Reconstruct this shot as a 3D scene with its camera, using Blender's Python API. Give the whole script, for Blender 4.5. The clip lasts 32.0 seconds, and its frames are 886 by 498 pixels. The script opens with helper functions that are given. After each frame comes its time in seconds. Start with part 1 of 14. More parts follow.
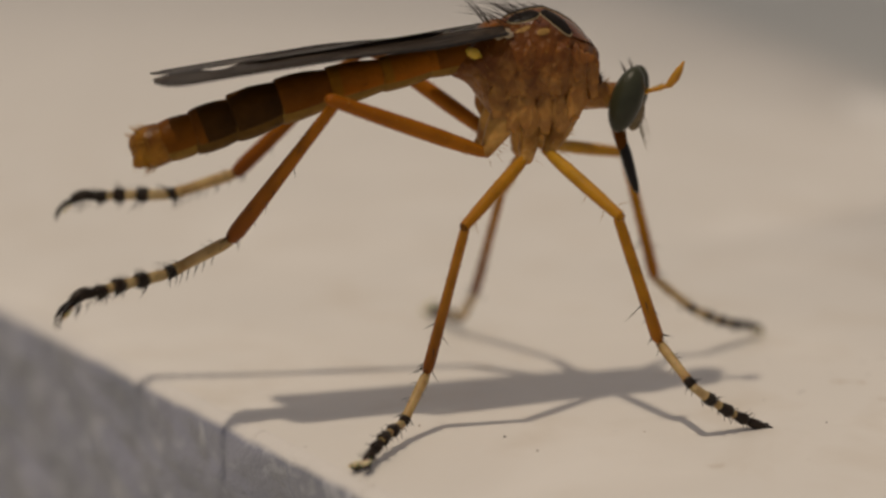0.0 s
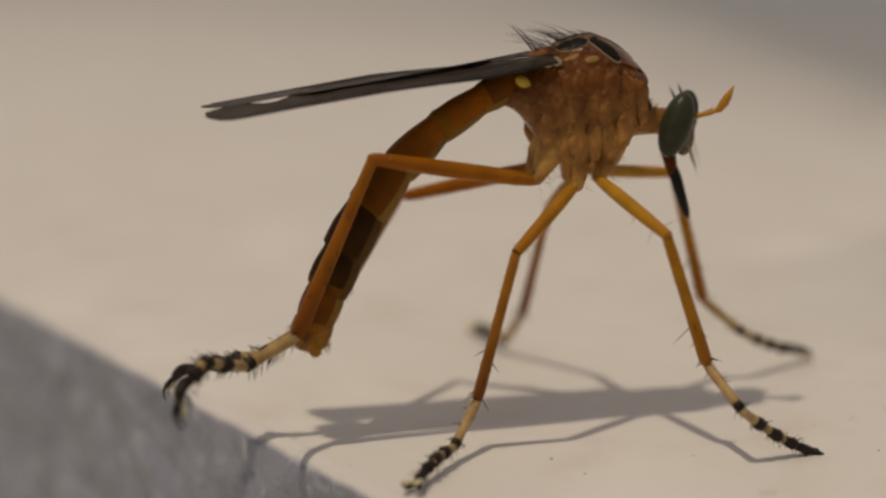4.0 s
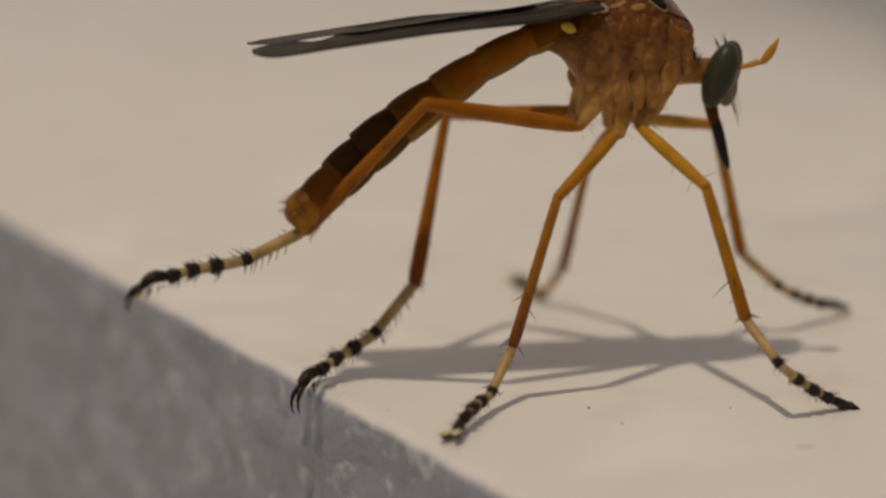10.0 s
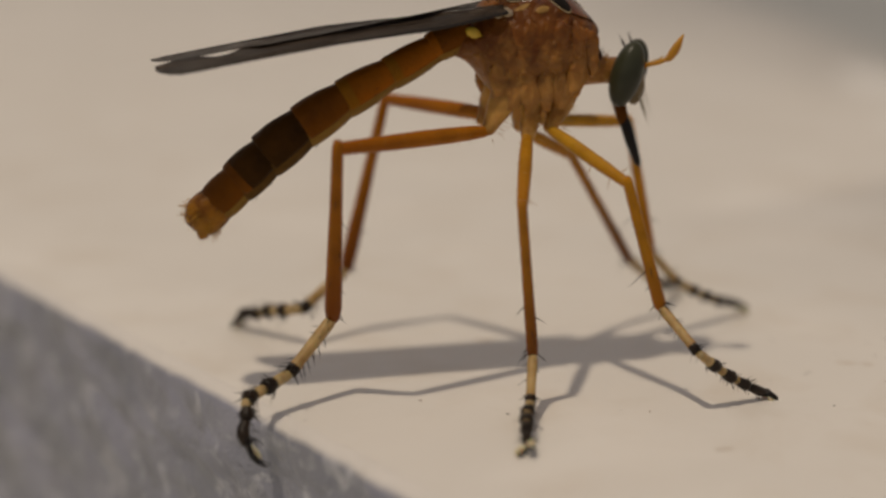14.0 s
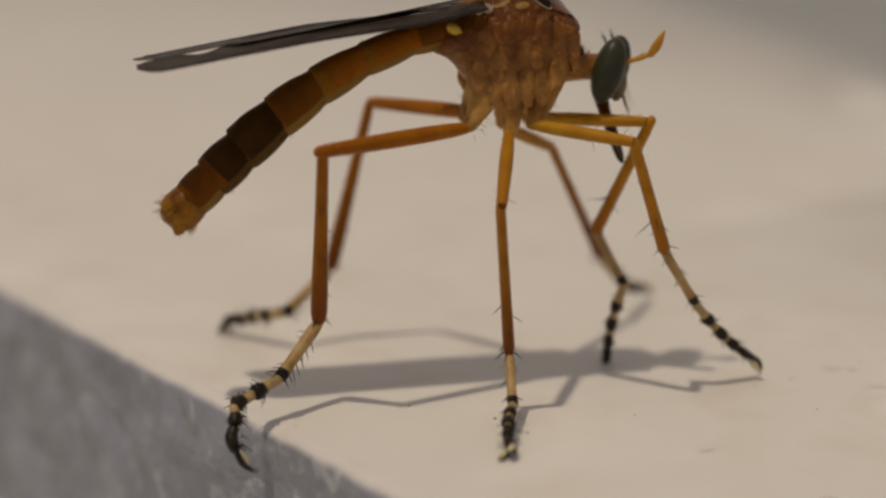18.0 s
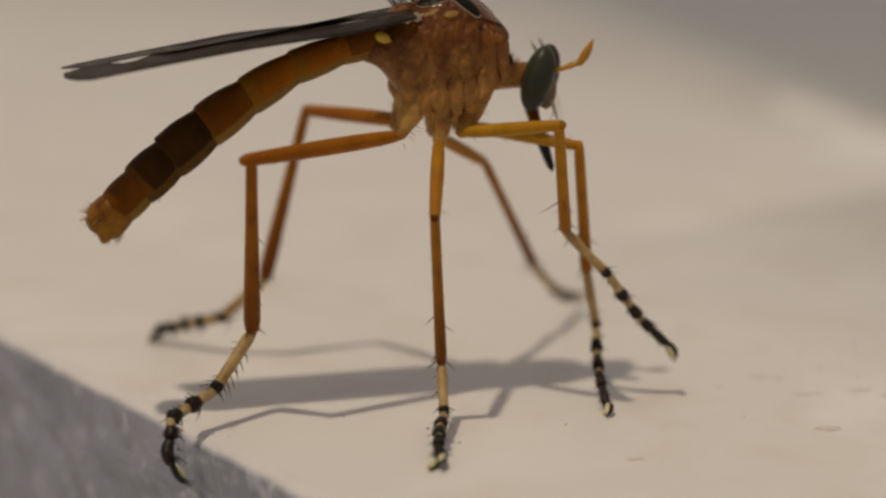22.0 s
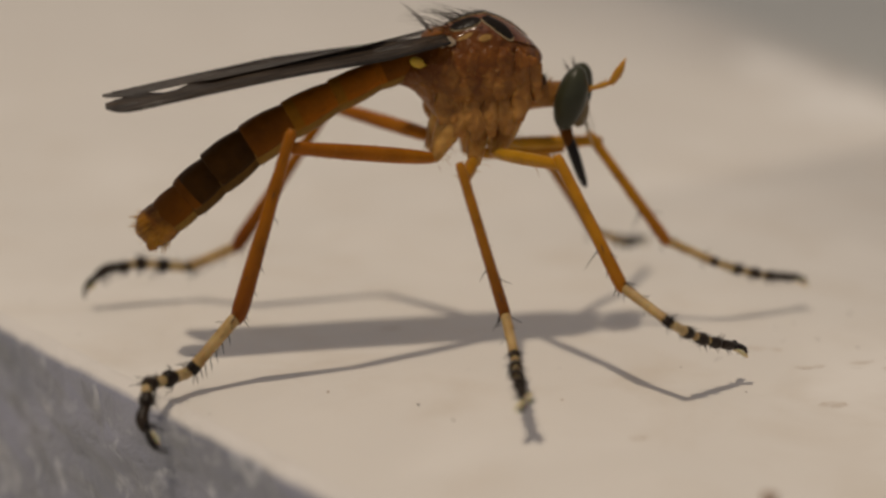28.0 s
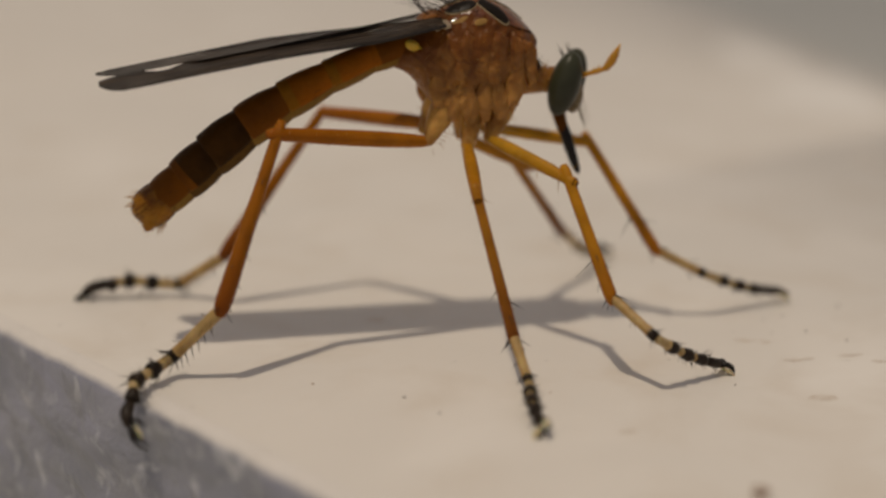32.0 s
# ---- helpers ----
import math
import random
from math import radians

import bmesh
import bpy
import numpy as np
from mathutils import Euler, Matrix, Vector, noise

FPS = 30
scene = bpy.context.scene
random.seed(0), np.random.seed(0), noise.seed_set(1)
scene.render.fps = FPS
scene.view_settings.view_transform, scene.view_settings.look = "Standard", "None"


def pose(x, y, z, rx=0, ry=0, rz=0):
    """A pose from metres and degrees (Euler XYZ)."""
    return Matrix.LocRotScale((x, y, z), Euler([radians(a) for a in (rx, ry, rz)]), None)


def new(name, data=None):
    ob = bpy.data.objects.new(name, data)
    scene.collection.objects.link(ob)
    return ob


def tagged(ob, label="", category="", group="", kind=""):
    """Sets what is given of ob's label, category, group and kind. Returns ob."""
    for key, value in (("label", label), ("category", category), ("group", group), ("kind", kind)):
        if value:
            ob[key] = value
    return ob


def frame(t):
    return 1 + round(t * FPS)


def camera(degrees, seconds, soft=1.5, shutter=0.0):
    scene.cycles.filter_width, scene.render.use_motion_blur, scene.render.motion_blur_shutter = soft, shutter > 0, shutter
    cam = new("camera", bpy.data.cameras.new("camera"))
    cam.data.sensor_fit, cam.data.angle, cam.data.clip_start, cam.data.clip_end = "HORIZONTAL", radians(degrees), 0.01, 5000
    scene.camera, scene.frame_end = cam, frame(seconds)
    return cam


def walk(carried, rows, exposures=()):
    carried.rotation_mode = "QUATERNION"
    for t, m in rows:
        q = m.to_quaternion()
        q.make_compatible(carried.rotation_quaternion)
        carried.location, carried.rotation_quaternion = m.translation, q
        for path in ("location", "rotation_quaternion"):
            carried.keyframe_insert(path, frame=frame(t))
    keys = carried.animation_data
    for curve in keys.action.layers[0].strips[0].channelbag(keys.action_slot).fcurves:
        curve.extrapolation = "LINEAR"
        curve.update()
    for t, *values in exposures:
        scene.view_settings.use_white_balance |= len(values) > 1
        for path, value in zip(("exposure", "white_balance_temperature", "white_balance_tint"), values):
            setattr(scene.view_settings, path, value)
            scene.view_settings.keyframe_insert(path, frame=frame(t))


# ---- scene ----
cam = camera(32, 32.0, soft=2.6, shutter=0.5)
walk(cam, [
    (0, pose(0.00066, -0.07339, 0.02353, 77.975, 1.296, 3.095)), (0.5, pose(0.0003, -0.07289, 0.02345, 77.807, 0.635, 3.076)),
    (1, pose(0.00054, -0.07241, 0.02331, 77.875, 0.568, 3.165)), (1.5, pose(0.00015, -0.07256, 0.02334, 77.804, 0.429, 3.229)),
    (2, pose(0.00031, -0.07272, 0.02335, 77.769, 0.476, 3.953)), (2.5, pose(0.00018, -0.0728, 0.02335, 78.016, 0.355, 4.287)),
    (3, pose(0.00031, -0.07262, 0.02317, 78.389, 0.31, 4.614)), (3.5, pose(0.00002, -0.07281, 0.02337, 78.551, 0.62, 4.342)),
    (5.5, pose(-0.00058, -0.07193, 0.02372, 78.305, 0.206, 4.814)), (6, pose(-0.0005, -0.07221, 0.0237, 78.483, 0.003, 7.37)),
    (6.5, pose(-0.00067, -0.07244, 0.02384, 78.38, 0.067, 8.623)), (7, pose(-0.00092, -0.0728, 0.02409, 78.001, 0.417, 7.314)),
    (7.5, pose(-0.00128, -0.07297, 0.02436, 77.678, 0.746, 6.967)), (8, pose(-0.00124, -0.07296, 0.02426, 77.654, 0.656, 7.104)),
    (8.5, pose(-0.00102, -0.07277, 0.02423, 77.655, 0.411, 6.406)), (9, pose(-0.00101, -0.07287, 0.02386, 77.48, -0.062, 5.077)),
    (9.5, pose(-0.00093, -0.07277, 0.02393, 76.334, -0.192, 5.063)), (10, pose(-0.00114, -0.07278, 0.02386, 76.37, -0.169, 5.371)),
    (10.5, pose(-0.00072, -0.07271, 0.02362, 76.631, -0.322, 4.479)), (11, pose(-0.00073, -0.07239, 0.02377, 76.503, -0.934, 2.691)),
    (11.5, pose(-0.00065, -0.07224, 0.02363, 76.346, 0.003, 3.183)), (12, pose(-0.00061, -0.0722, 0.0236, 76.172, 0.026, 3.36)),
    (12.5, pose(-0.00078, -0.07263, 0.02395, 76.284, -0.23, 3.417)), (13, pose(-0.00145, -0.07391, 0.02447, 76.543, 0.683, 2.734)),
    (13.5, pose(-0.00032, -0.07285, 0.02405, 76.706, -0.43, 4.137)), (14, pose(-0.00065, -0.07181, 0.02388, 76.402, -0.051, 2.6)),
    (14.5, pose(-0.00033, -0.07202, 0.02365, 76.227, 0, 1.872)), (16.5, pose(0.00031, -0.0724, 0.02303, 77.142, 0.544, 3.041)),
    (17, pose(0.00053, -0.07266, 0.02324, 77.294, 0.436, 3.466)), (17.5, pose(0.00063, -0.0732, 0.02327, 77.576, 0.478, 3.509)),
    (18, pose(0.00054, -0.07328, 0.02333, 77.39, 0.353, 2.947)), (18.5, pose(0.00074, -0.07343, 0.02323, 77.59, 0.621, 2.782)),
    (19, pose(0.00063, -0.07323, 0.02327, 77.366, 0.182, 2.811)), (19.5, pose(0.00061, -0.07318, 0.02332, 77.078, 0.112, 2.95)),
    (20, pose(0.00064, -0.07324, 0.02344, 77.295, 0.212, 3.154)), (20.5, pose(0.00059, -0.0732, 0.02351, 76.885, 0.241, 2.558)),
    (21, pose(0.00062, -0.07332, 0.02362, 77.207, 0.287, 1.429)), (21.5, pose(0.00069, -0.07354, 0.02364, 77.478, 0.246, 0.537)),
    (22, pose(0.00081, -0.0738, 0.02369, 77.626, -0.014, 0.674)), (22.5, pose(0.00098, -0.0741, 0.02369, 77.642, 0.408, 1.029)),
    (23, pose(0.00091, -0.07431, 0.02364, 77.847, 0.709, 0.924)), (23.5, pose(0.00099, -0.07448, 0.02377, 77.172, 0.487, 1.01)),
    (24, pose(0.00099, -0.07466, 0.0241, 76.587, 0.684, 1.388)), (24.5, pose(0.00052, -0.07451, 0.02417, 76.096, 0.682, 1.162)),
    (25, pose(0.00002, -0.07339, 0.02381, 76.624, 0.148, 0.876)), (25.5, pose(-0.00071, -0.07259, 0.02387, 76.524, -0.067, 0.008)),
    (26, pose(-0.00106, -0.07212, 0.02403, 76.187, 0.035, -1.591)), (26.5, pose(-0.00146, -0.07195, 0.02403, 76.074, 0.247, -2.073)),
    (28.5, pose(-0.00159, -0.06965, 0.02358, 75.716, -1.282, -1.586)), (29, pose(-0.00196, -0.06955, 0.02353, 75.981, -1.527, -2.543)),
    (29.5, pose(-0.00169, -0.06947, 0.02362, 75.559, -1.154, -2.526)), (30, pose(-0.00184, -0.06931, 0.02358, 74.843, -0.75, -2.068)),
    (30.5, pose(-0.0016, -0.06934, 0.02358, 74.258, -0.98, -1.831)), (31, pose(-0.00157, -0.06938, 0.0236, 74.516, -0.831, -1.584)),
    (31.5, pose(-0.00163, -0.0694, 0.02358, 74.907, -1.079, -1.485)), (32, pose(-0.00187, -0.06922, 0.02353, 75.381, -1.078, -2.164)),])

# ---- light ----
MM = 0.00103
cam.data.dof.use_dof = True
cam.data.dof.focus_distance = 0.0717
cam.data.dof.aperture_fstop = 20.0

world = bpy.data.worlds.new("room_light")
scene.world = world
world.use_nodes = True
back = world.node_tree.nodes["Background"]
back.inputs["Strength"].default_value = 0.50
# the room is warmer and lighter beyond the ledge
room = world.node_tree.nodes.new("ShaderNodeTexCoord")
room_sep = world.node_tree.nodes.new("ShaderNodeSeparateXYZ")
room_side = world.node_tree.nodes.new("ShaderNodeMapRange")
room_side.inputs["From Min"].default_value, room_side.inputs["From Max"].default_value = -1.0, 1.0
room_mix = world.node_tree.nodes.new("ShaderNodeMix")
room_mix.data_type = "RGBA"
room_mix.inputs["A"].default_value = (0.405, 0.395, 0.462, 1)
room_mix.inputs["B"].default_value = (0.605, 0.53, 0.455, 1)
world.node_tree.links.new(room.outputs["Generated"], room_sep.inputs["Vector"])
world.node_tree.links.new(room_sep.outputs["Y"], room_side.inputs["Value"])
world.node_tree.links.new(room_side.outputs["Result"], room_mix.inputs["Factor"])
world.node_tree.links.new(room_mix.outputs["Result"], back.inputs["Color"])

lamp_data = bpy.data.lights.new("small_lamp", "POINT")
lamp_data.energy = 25.2
lamp_data.color = (1.0, 0.85, 0.67)
lamp_data.shadow_soft_size = 0.019
lamp = new("small_lamp", lamp_data)
lamp.location = (-0.2820, -0.2520, 1.080)


# ---- materials ----
def material(name, color, rough=0.5, spec=0.5, vary=0.25, scale=900.0, bump=0.0, bump_scale=2500.0, sss=0.0, second=None, coat=0.0, relief=0.0002):
    """A surface whose colour drifts between two tints, with fine relief; scale is in cells per metre."""
    m = bpy.data.materials.new(name)
    m.use_nodes = True
    nt = m.node_tree
    b = nt.nodes["Principled BSDF"]
    tex = nt.nodes.new("ShaderNodeTexCoord")
    n1 = nt.nodes.new("ShaderNodeTexNoise")
    n1.inputs["Scale"].default_value = scale
    n1.inputs["Detail"].default_value = 6
    ramp = nt.nodes.new("ShaderNodeValToRGB")
    c2 = second or tuple(max(0.0, c * (1 - vary)) for c in color)
    ramp.color_ramp.elements[0].color = (*c2, 1)
    ramp.color_ramp.elements[1].color = (*color, 1)
    ramp.color_ramp.elements[0].position, ramp.color_ramp.elements[1].position = 0.35, 0.65
    nt.links.new(tex.outputs["Object"], n1.inputs["Vector"])
    nt.links.new(n1.outputs["Fac"], ramp.inputs["Fac"])
    nt.links.new(ramp.outputs["Color"], b.inputs["Base Color"])
    b.inputs["Roughness"].default_value = rough
    b.inputs["Specular IOR Level"].default_value = spec
    b.inputs["Coat Weight"].default_value = coat
    if sss:
        b.inputs["Subsurface Weight"].default_value = sss
        b.inputs["Subsurface Radius"].default_value = (1.0, 0.45, 0.15)
        b.inputs["Subsurface Scale"].default_value = 0.0007
    if bump:
        n2 = nt.nodes.new("ShaderNodeTexNoise")
        n2.inputs["Scale"].default_value = bump_scale
        n2.inputs["Detail"].default_value = 5
        bp = nt.nodes.new("ShaderNodeBump")
        bp.inputs["Strength"].default_value = bump
        bp.inputs["Distance"].default_value = relief
        nt.links.new(tex.outputs["Object"], n2.inputs["Vector"])
        nt.links.new(n2.outputs["Fac"], bp.inputs["Height"])
        nt.links.new(bp.outputs["Normal"], b.inputs["Normal"])
    return m


def graded(name, near, far, length, rough=0.35, sss=0.25, start=0.2, end=0.95):
    """A limb that changes tint along its own x axis, with fine grain."""
    m = material(name, near, rough, 0.1, sss=sss * 0.5, bump=0.35, bump_scale=4500, coat=0.04)
    nt = m.node_tree
    b = nt.nodes["Principled BSDF"]
    tex = nt.nodes["Texture Coordinate"]
    sep = nt.nodes.new("ShaderNodeSeparateXYZ")
    rng = nt.nodes.new("ShaderNodeMapRange")
    rng.inputs["From Min"].default_value = length * start
    rng.inputs["From Max"].default_value = length * end
    mix = nt.nodes.new("ShaderNodeMix")
    mix.data_type = "RGBA"
    mix.inputs["B"].default_value = (*far, 1)
    ramp = nt.nodes["Color Ramp"]
    nt.links.new(tex.outputs["Object"], sep.inputs["Vector"])
    nt.links.new(sep.outputs["X"], rng.inputs["Value"])
    nt.links.new(rng.outputs["Result"], mix.inputs["Factor"])
    nt.links.new(ramp.outputs["Color"], mix.inputs["A"])
    nt.links.new(mix.outputs["Result"], b.inputs["Base Color"])
    return m


M_PAINT = material("cream_paint", (0.78, 0.735, 0.67), 0.42, 0.5, scale=70, bump=0.12, bump_scale=900, second=(0.745, 0.705, 0.645))
# the upright front's cool shade is put into this grey base colour
M_FACE = material("rough_shaded_paint", (0.297, 0.300, 0.362), 0.36, 0.5, scale=200, bump=1.0, bump_scale=330, second=(0.215, 0.222, 0.262), relief=0.0008)
M_GROUND = material("grey_tile", (0.85, 0.84, 0.75), 0.6, 0.3, scale=60, second=(0.77, 0.76, 0.67))


def scraped(m, along, lean, stretch):
    """Lays the grain and relief of a surface along slanting scrapes on its upright face."""
    nt = m.node_tree
    tex = nt.nodes["Texture Coordinate"]
    down = Vector((0, 0, -1))
    e = along * math.cos(lean) + down * math.sin(lean)
    f = down * math.cos(lean) - along * math.sin(lean)
    join = nt.nodes.new("ShaderNodeCombineXYZ")
    for axis, way, k in (("X", e, stretch), ("Y", f, 1.0)):
        d = nt.nodes.new("ShaderNodeVectorMath")
        d.operation = "DOT_PRODUCT"
        d.inputs[1].default_value = way * k
        nt.links.new(tex.outputs["Object"], d.inputs[0])
        nt.links.new(d.outputs["Value"], join.inputs[axis])
    for n in nt.nodes:
        if n.bl_idname == "ShaderNodeTexNoise":
            nt.links.new(join.outputs["Vector"], n.inputs["Vector"])
            n.inputs["Distortion"].default_value = 0.4
            n.inputs["Detail"].default_value = 6.0
            n.inputs["Roughness"].default_value = 0.5


def shaded_rim(m, paint):
    """Cream paint that blends raggedly over the rounded rim into the face's painted shade."""
    nt = m.node_tree
    b = nt.nodes["Principled BSDF"]
    tex = nt.nodes["Texture Coordinate"]
    sep = nt.nodes.new("ShaderNodeSeparateXYZ")
    n = nt.nodes.new("ShaderNodeTexNoise")
    n.inputs["Scale"].default_value = 350
    n.inputs["Detail"].default_value = 5
    wob = nt.nodes.new("ShaderNodeMath")
    wob.operation = "MULTIPLY_ADD"
    wob.inputs[1].default_value = 0.0003
    rng = nt.nodes.new("ShaderNodeMapRange")
    rng.inputs["From Min"].default_value, rng.inputs["From Max"].default_value = -0.00042, -0.00012
    mix = nt.nodes.new("ShaderNodeMix")
    mix.data_type = "RGBA"
    mix.inputs["B"].default_value = (*paint, 1)
    old = b.inputs["Base Color"].links[0].from_socket
    nt.links.new(tex.outputs["Object"], sep.inputs["Vector"])
    nt.links.new(tex.outputs["Object"], n.inputs["Vector"])
    nt.links.new(n.outputs["Fac"], wob.inputs[0])
    nt.links.new(sep.outputs["Z"], wob.inputs[2])
    nt.links.new(wob.outputs["Value"], rng.inputs["Value"])
    nt.links.new(rng.outputs["Result"], mix.inputs["Factor"])
    nt.links.new(old, mix.inputs["A"])
    nt.links.new(mix.outputs["Result"], b.inputs["Base Color"])


def stained(m, tint, scale, low, high):
    """Faint stains with a shape of their own."""
    nt = m.node_tree
    b = nt.nodes["Principled BSDF"]
    n = nt.nodes.new("ShaderNodeTexNoise")
    n.inputs["Scale"].default_value = scale
    n.inputs["Detail"].default_value = 8
    n.inputs["Distortion"].default_value = 0.6
    rng = nt.nodes.new("ShaderNodeMapRange")
    rng.inputs["From Min"].default_value, rng.inputs["From Max"].default_value = low, high
    mix = nt.nodes.new("ShaderNodeMix")
    mix.data_type = "RGBA"
    mix.inputs["B"].default_value = (*tint, 1)
    old = b.inputs["Base Color"].links[0].from_socket
    nt.links.new(nt.nodes["Texture Coordinate"].outputs["Object"], n.inputs["Vector"])
    nt.links.new(n.outputs["Fac"], rng.inputs["Value"])
    nt.links.new(rng.outputs["Result"], mix.inputs["Factor"])
    nt.links.new(old, mix.inputs["A"])
    nt.links.new(mix.outputs["Result"], b.inputs["Base Color"])


scraped(M_FACE, Vector((0.604, -0.797, 0)), radians(12), 0.75)
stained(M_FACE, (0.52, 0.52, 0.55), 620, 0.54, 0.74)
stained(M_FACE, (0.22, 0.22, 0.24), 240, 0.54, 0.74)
shaded_rim(M_FACE, (0.74, 0.70, 0.65))
stained(M_PAINT, (0.67, 0.60, 0.51), 150, 0.50, 0.84)
stained(M_PAINT, (0.825, 0.785, 0.725), 75, 0.52, 0.72)
stained(M_PAINT, (0.50, 0.46, 0.42), 900, 0.70, 0.80)
M_THORAX = material("amber_pile", (0.22, 0.074, 0.010), 0.32, 0.12, scale=900, bump=1.0, bump_scale=1900, sss=0.15, second=(0.085, 0.025, 0.003), coat=0.14)
M_PLATE = material("amber_plate", (0.30, 0.112, 0.018), 0.28, 0.12, scale=900, bump=1.0, bump_scale=1900, sss=0.15, second=(0.110, 0.034, 0.004), coat=0.18)
M_COLLAR = material("dark_collar", (0.060, 0.024, 0.008), 0.45, 0.2, scale=1500, bump=0.5, second=(0.022, 0.010, 0.004))


def dusted(m, tint):
    """Pale pollen dust in ragged patches, densest low on the flanks."""
    nt = m.node_tree
    b = nt.nodes["Principled BSDF"]
    tex = nt.nodes["Texture Coordinate"]
    n = nt.nodes.new("ShaderNodeTexNoise")
    n.inputs["Scale"].default_value = 1100
    n.inputs["Detail"].default_value = 5
    n.inputs["Distortion"].default_value = 0.8
    sep = nt.nodes.new("ShaderNodeSeparateXYZ")
    ragged = nt.nodes.new("ShaderNodeMath")
    ragged.operation = "MULTIPLY_ADD"
    ragged.inputs[1].default_value = -0.0046
    rng = nt.nodes.new("ShaderNodeMapRange")
    rng.inputs["From Min"].default_value, rng.inputs["From Max"].default_value = -0.0010, -0.0034
    rng.inputs["To Max"].default_value = 0.85
    mix = nt.nodes.new("ShaderNodeMix")
    mix.data_type = "RGBA"
    mix.inputs["B"].default_value = (*tint, 1)
    old = b.inputs["Base Color"].links[0].from_socket
    nt.links.new(tex.outputs["Object"], n.inputs["Vector"])
    nt.links.new(tex.outputs["Object"], sep.inputs["Vector"])
    nt.links.new(n.outputs["Fac"], ragged.inputs[0])
    nt.links.new(sep.outputs["Z"], ragged.inputs[2])
    nt.links.new(ragged.outputs["Value"], rng.inputs["Value"])
    nt.links.new(rng.outputs["Result"], mix.inputs["Factor"])
    nt.links.new(old, mix.inputs["A"])
    nt.links.new(mix.outputs["Result"], b.inputs["Base Color"])


def creased(m, scale, crease_shade, low, high):
    """Swollen cells parted by creases, with the shade in them darkened into the colour."""
    nt = m.node_tree
    b = nt.nodes["Principled BSDF"]
    tex = nt.nodes["Texture Coordinate"]
    wob = nt.nodes.new("ShaderNodeTexNoise")
    wob.inputs["Scale"].default_value = 900
    add = nt.nodes.new("ShaderNodeVectorMath")
    add.operation = "MULTIPLY_ADD"
    add.inputs[1].default_value = (0.0011, 0.0011, 0.0011)
    flat = nt.nodes.new("ShaderNodeMapping")
    flat.inputs["Scale"].default_value = (1.0, 0.7, 0.72)
    vor = nt.nodes.new("ShaderNodeTexVoronoi")
    vor.feature = "DISTANCE_TO_EDGE"
    vor.inputs["Scale"].default_value = scale
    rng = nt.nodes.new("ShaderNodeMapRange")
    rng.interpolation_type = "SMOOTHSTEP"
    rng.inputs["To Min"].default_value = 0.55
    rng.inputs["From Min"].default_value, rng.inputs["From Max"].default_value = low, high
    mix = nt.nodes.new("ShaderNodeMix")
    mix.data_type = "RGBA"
    mix.inputs["A"].default_value = (*crease_shade, 1)
    old = b.inputs["Base Color"].links[0].from_socket
    bp = nt.nodes.new("ShaderNodeBump")
    bp.inputs["Strength"].default_value = 0.8
    bp.inputs["Distance"].default_value = 0.00025
    nt.links.new(tex.outputs["Object"], wob.inputs["Vector"])
    nt.links.new(wob.outputs["Color"], add.inputs[0])
    nt.links.new(tex.outputs["Object"], add.inputs[2])
    nt.links.new(add.outputs["Vector"], flat.inputs["Vector"])
    nt.links.new(flat.outputs["Vector"], vor.inputs["Vector"])
    nt.links.new(vor.outputs["Distance"], rng.inputs["Value"])
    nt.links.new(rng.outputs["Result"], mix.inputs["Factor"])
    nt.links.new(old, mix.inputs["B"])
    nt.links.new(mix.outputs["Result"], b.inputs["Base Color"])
    nt.links.new(rng.outputs["Result"], bp.inputs["Height"])
    nt.links.new(b.inputs["Normal"].links[0].from_socket, bp.inputs["Normal"])
    nt.links.new(bp.outputs["Normal"], b.inputs["Normal"])


M_SCUTUM = material("chestnut_shield", (0.21, 0.066, 0.010), 0.24, 0.45, scale=900, bump=0.3, sss=0.1, second=(0.10, 0.024, 0.004), coat=0.5)
M_STRIPE = material("black_stripe", (0.012, 0.008, 0.005), 0.3, 0.14, bump=0.2)
M_GOLD = material("gold_pollen", (0.36, 0.200, 0.05), 0.6, 0.2, scale=3000, bump=0.5)
M_LINE = material("cream_line", (0.38, 0.29, 0.16), 0.6, 0.2, scale=3000)
M_COXA = material("honey_coxa", (0.60, 0.330, 0.085), 0.36, 0.15, scale=1000, bump=0.5, sss=0.25, second=(0.24, 0.105, 0.020))
M_YELLOW = material("yellow_knob", (0.62, 0.42, 0.05), 0.45, 0.25, sss=0.3)
M_EYE = material("green_black_eye", (0.040, 0.041, 0.022), 0.30, 0.18, scale=300, second=(0.010, 0.010, 0.006), bump=0.12, bump_scale=9000, coat=0.14)
M_HEAD = material("dusky_face", (0.20, 0.15, 0.085), 0.6, 0.2, scale=2500, bump=0.6)
M_FOOT = material("brown_black_foot", (0.030, 0.018, 0.010), 0.4, 0.2, scale=2500, second=(0.012, 0.008, 0.005), bump=0.4)
M_BLACK = material("black_chitin", (0.010, 0.007, 0.005), 0.3, 0.25)
M_BROWN = material("dark_brown_hair", (0.022, 0.011, 0.005), 0.4, 0.2)
M_HAIR = material("golden_hair", (0.45, 0.25, 0.045), 0.4, 0.2)
M_TAIL = material("brown_gold_hair", (0.46, 0.24, 0.026), 0.4, 0.1)
M_WHITE = material("white_hair", (0.66, 0.62, 0.52), 0.4, 0.2)
M_CREAM = material("cream_tarsus", (0.45, 0.33, 0.15), 0.45, 0.25, sss=0.2, scale=1500, second=(0.26, 0.17, 0.065))
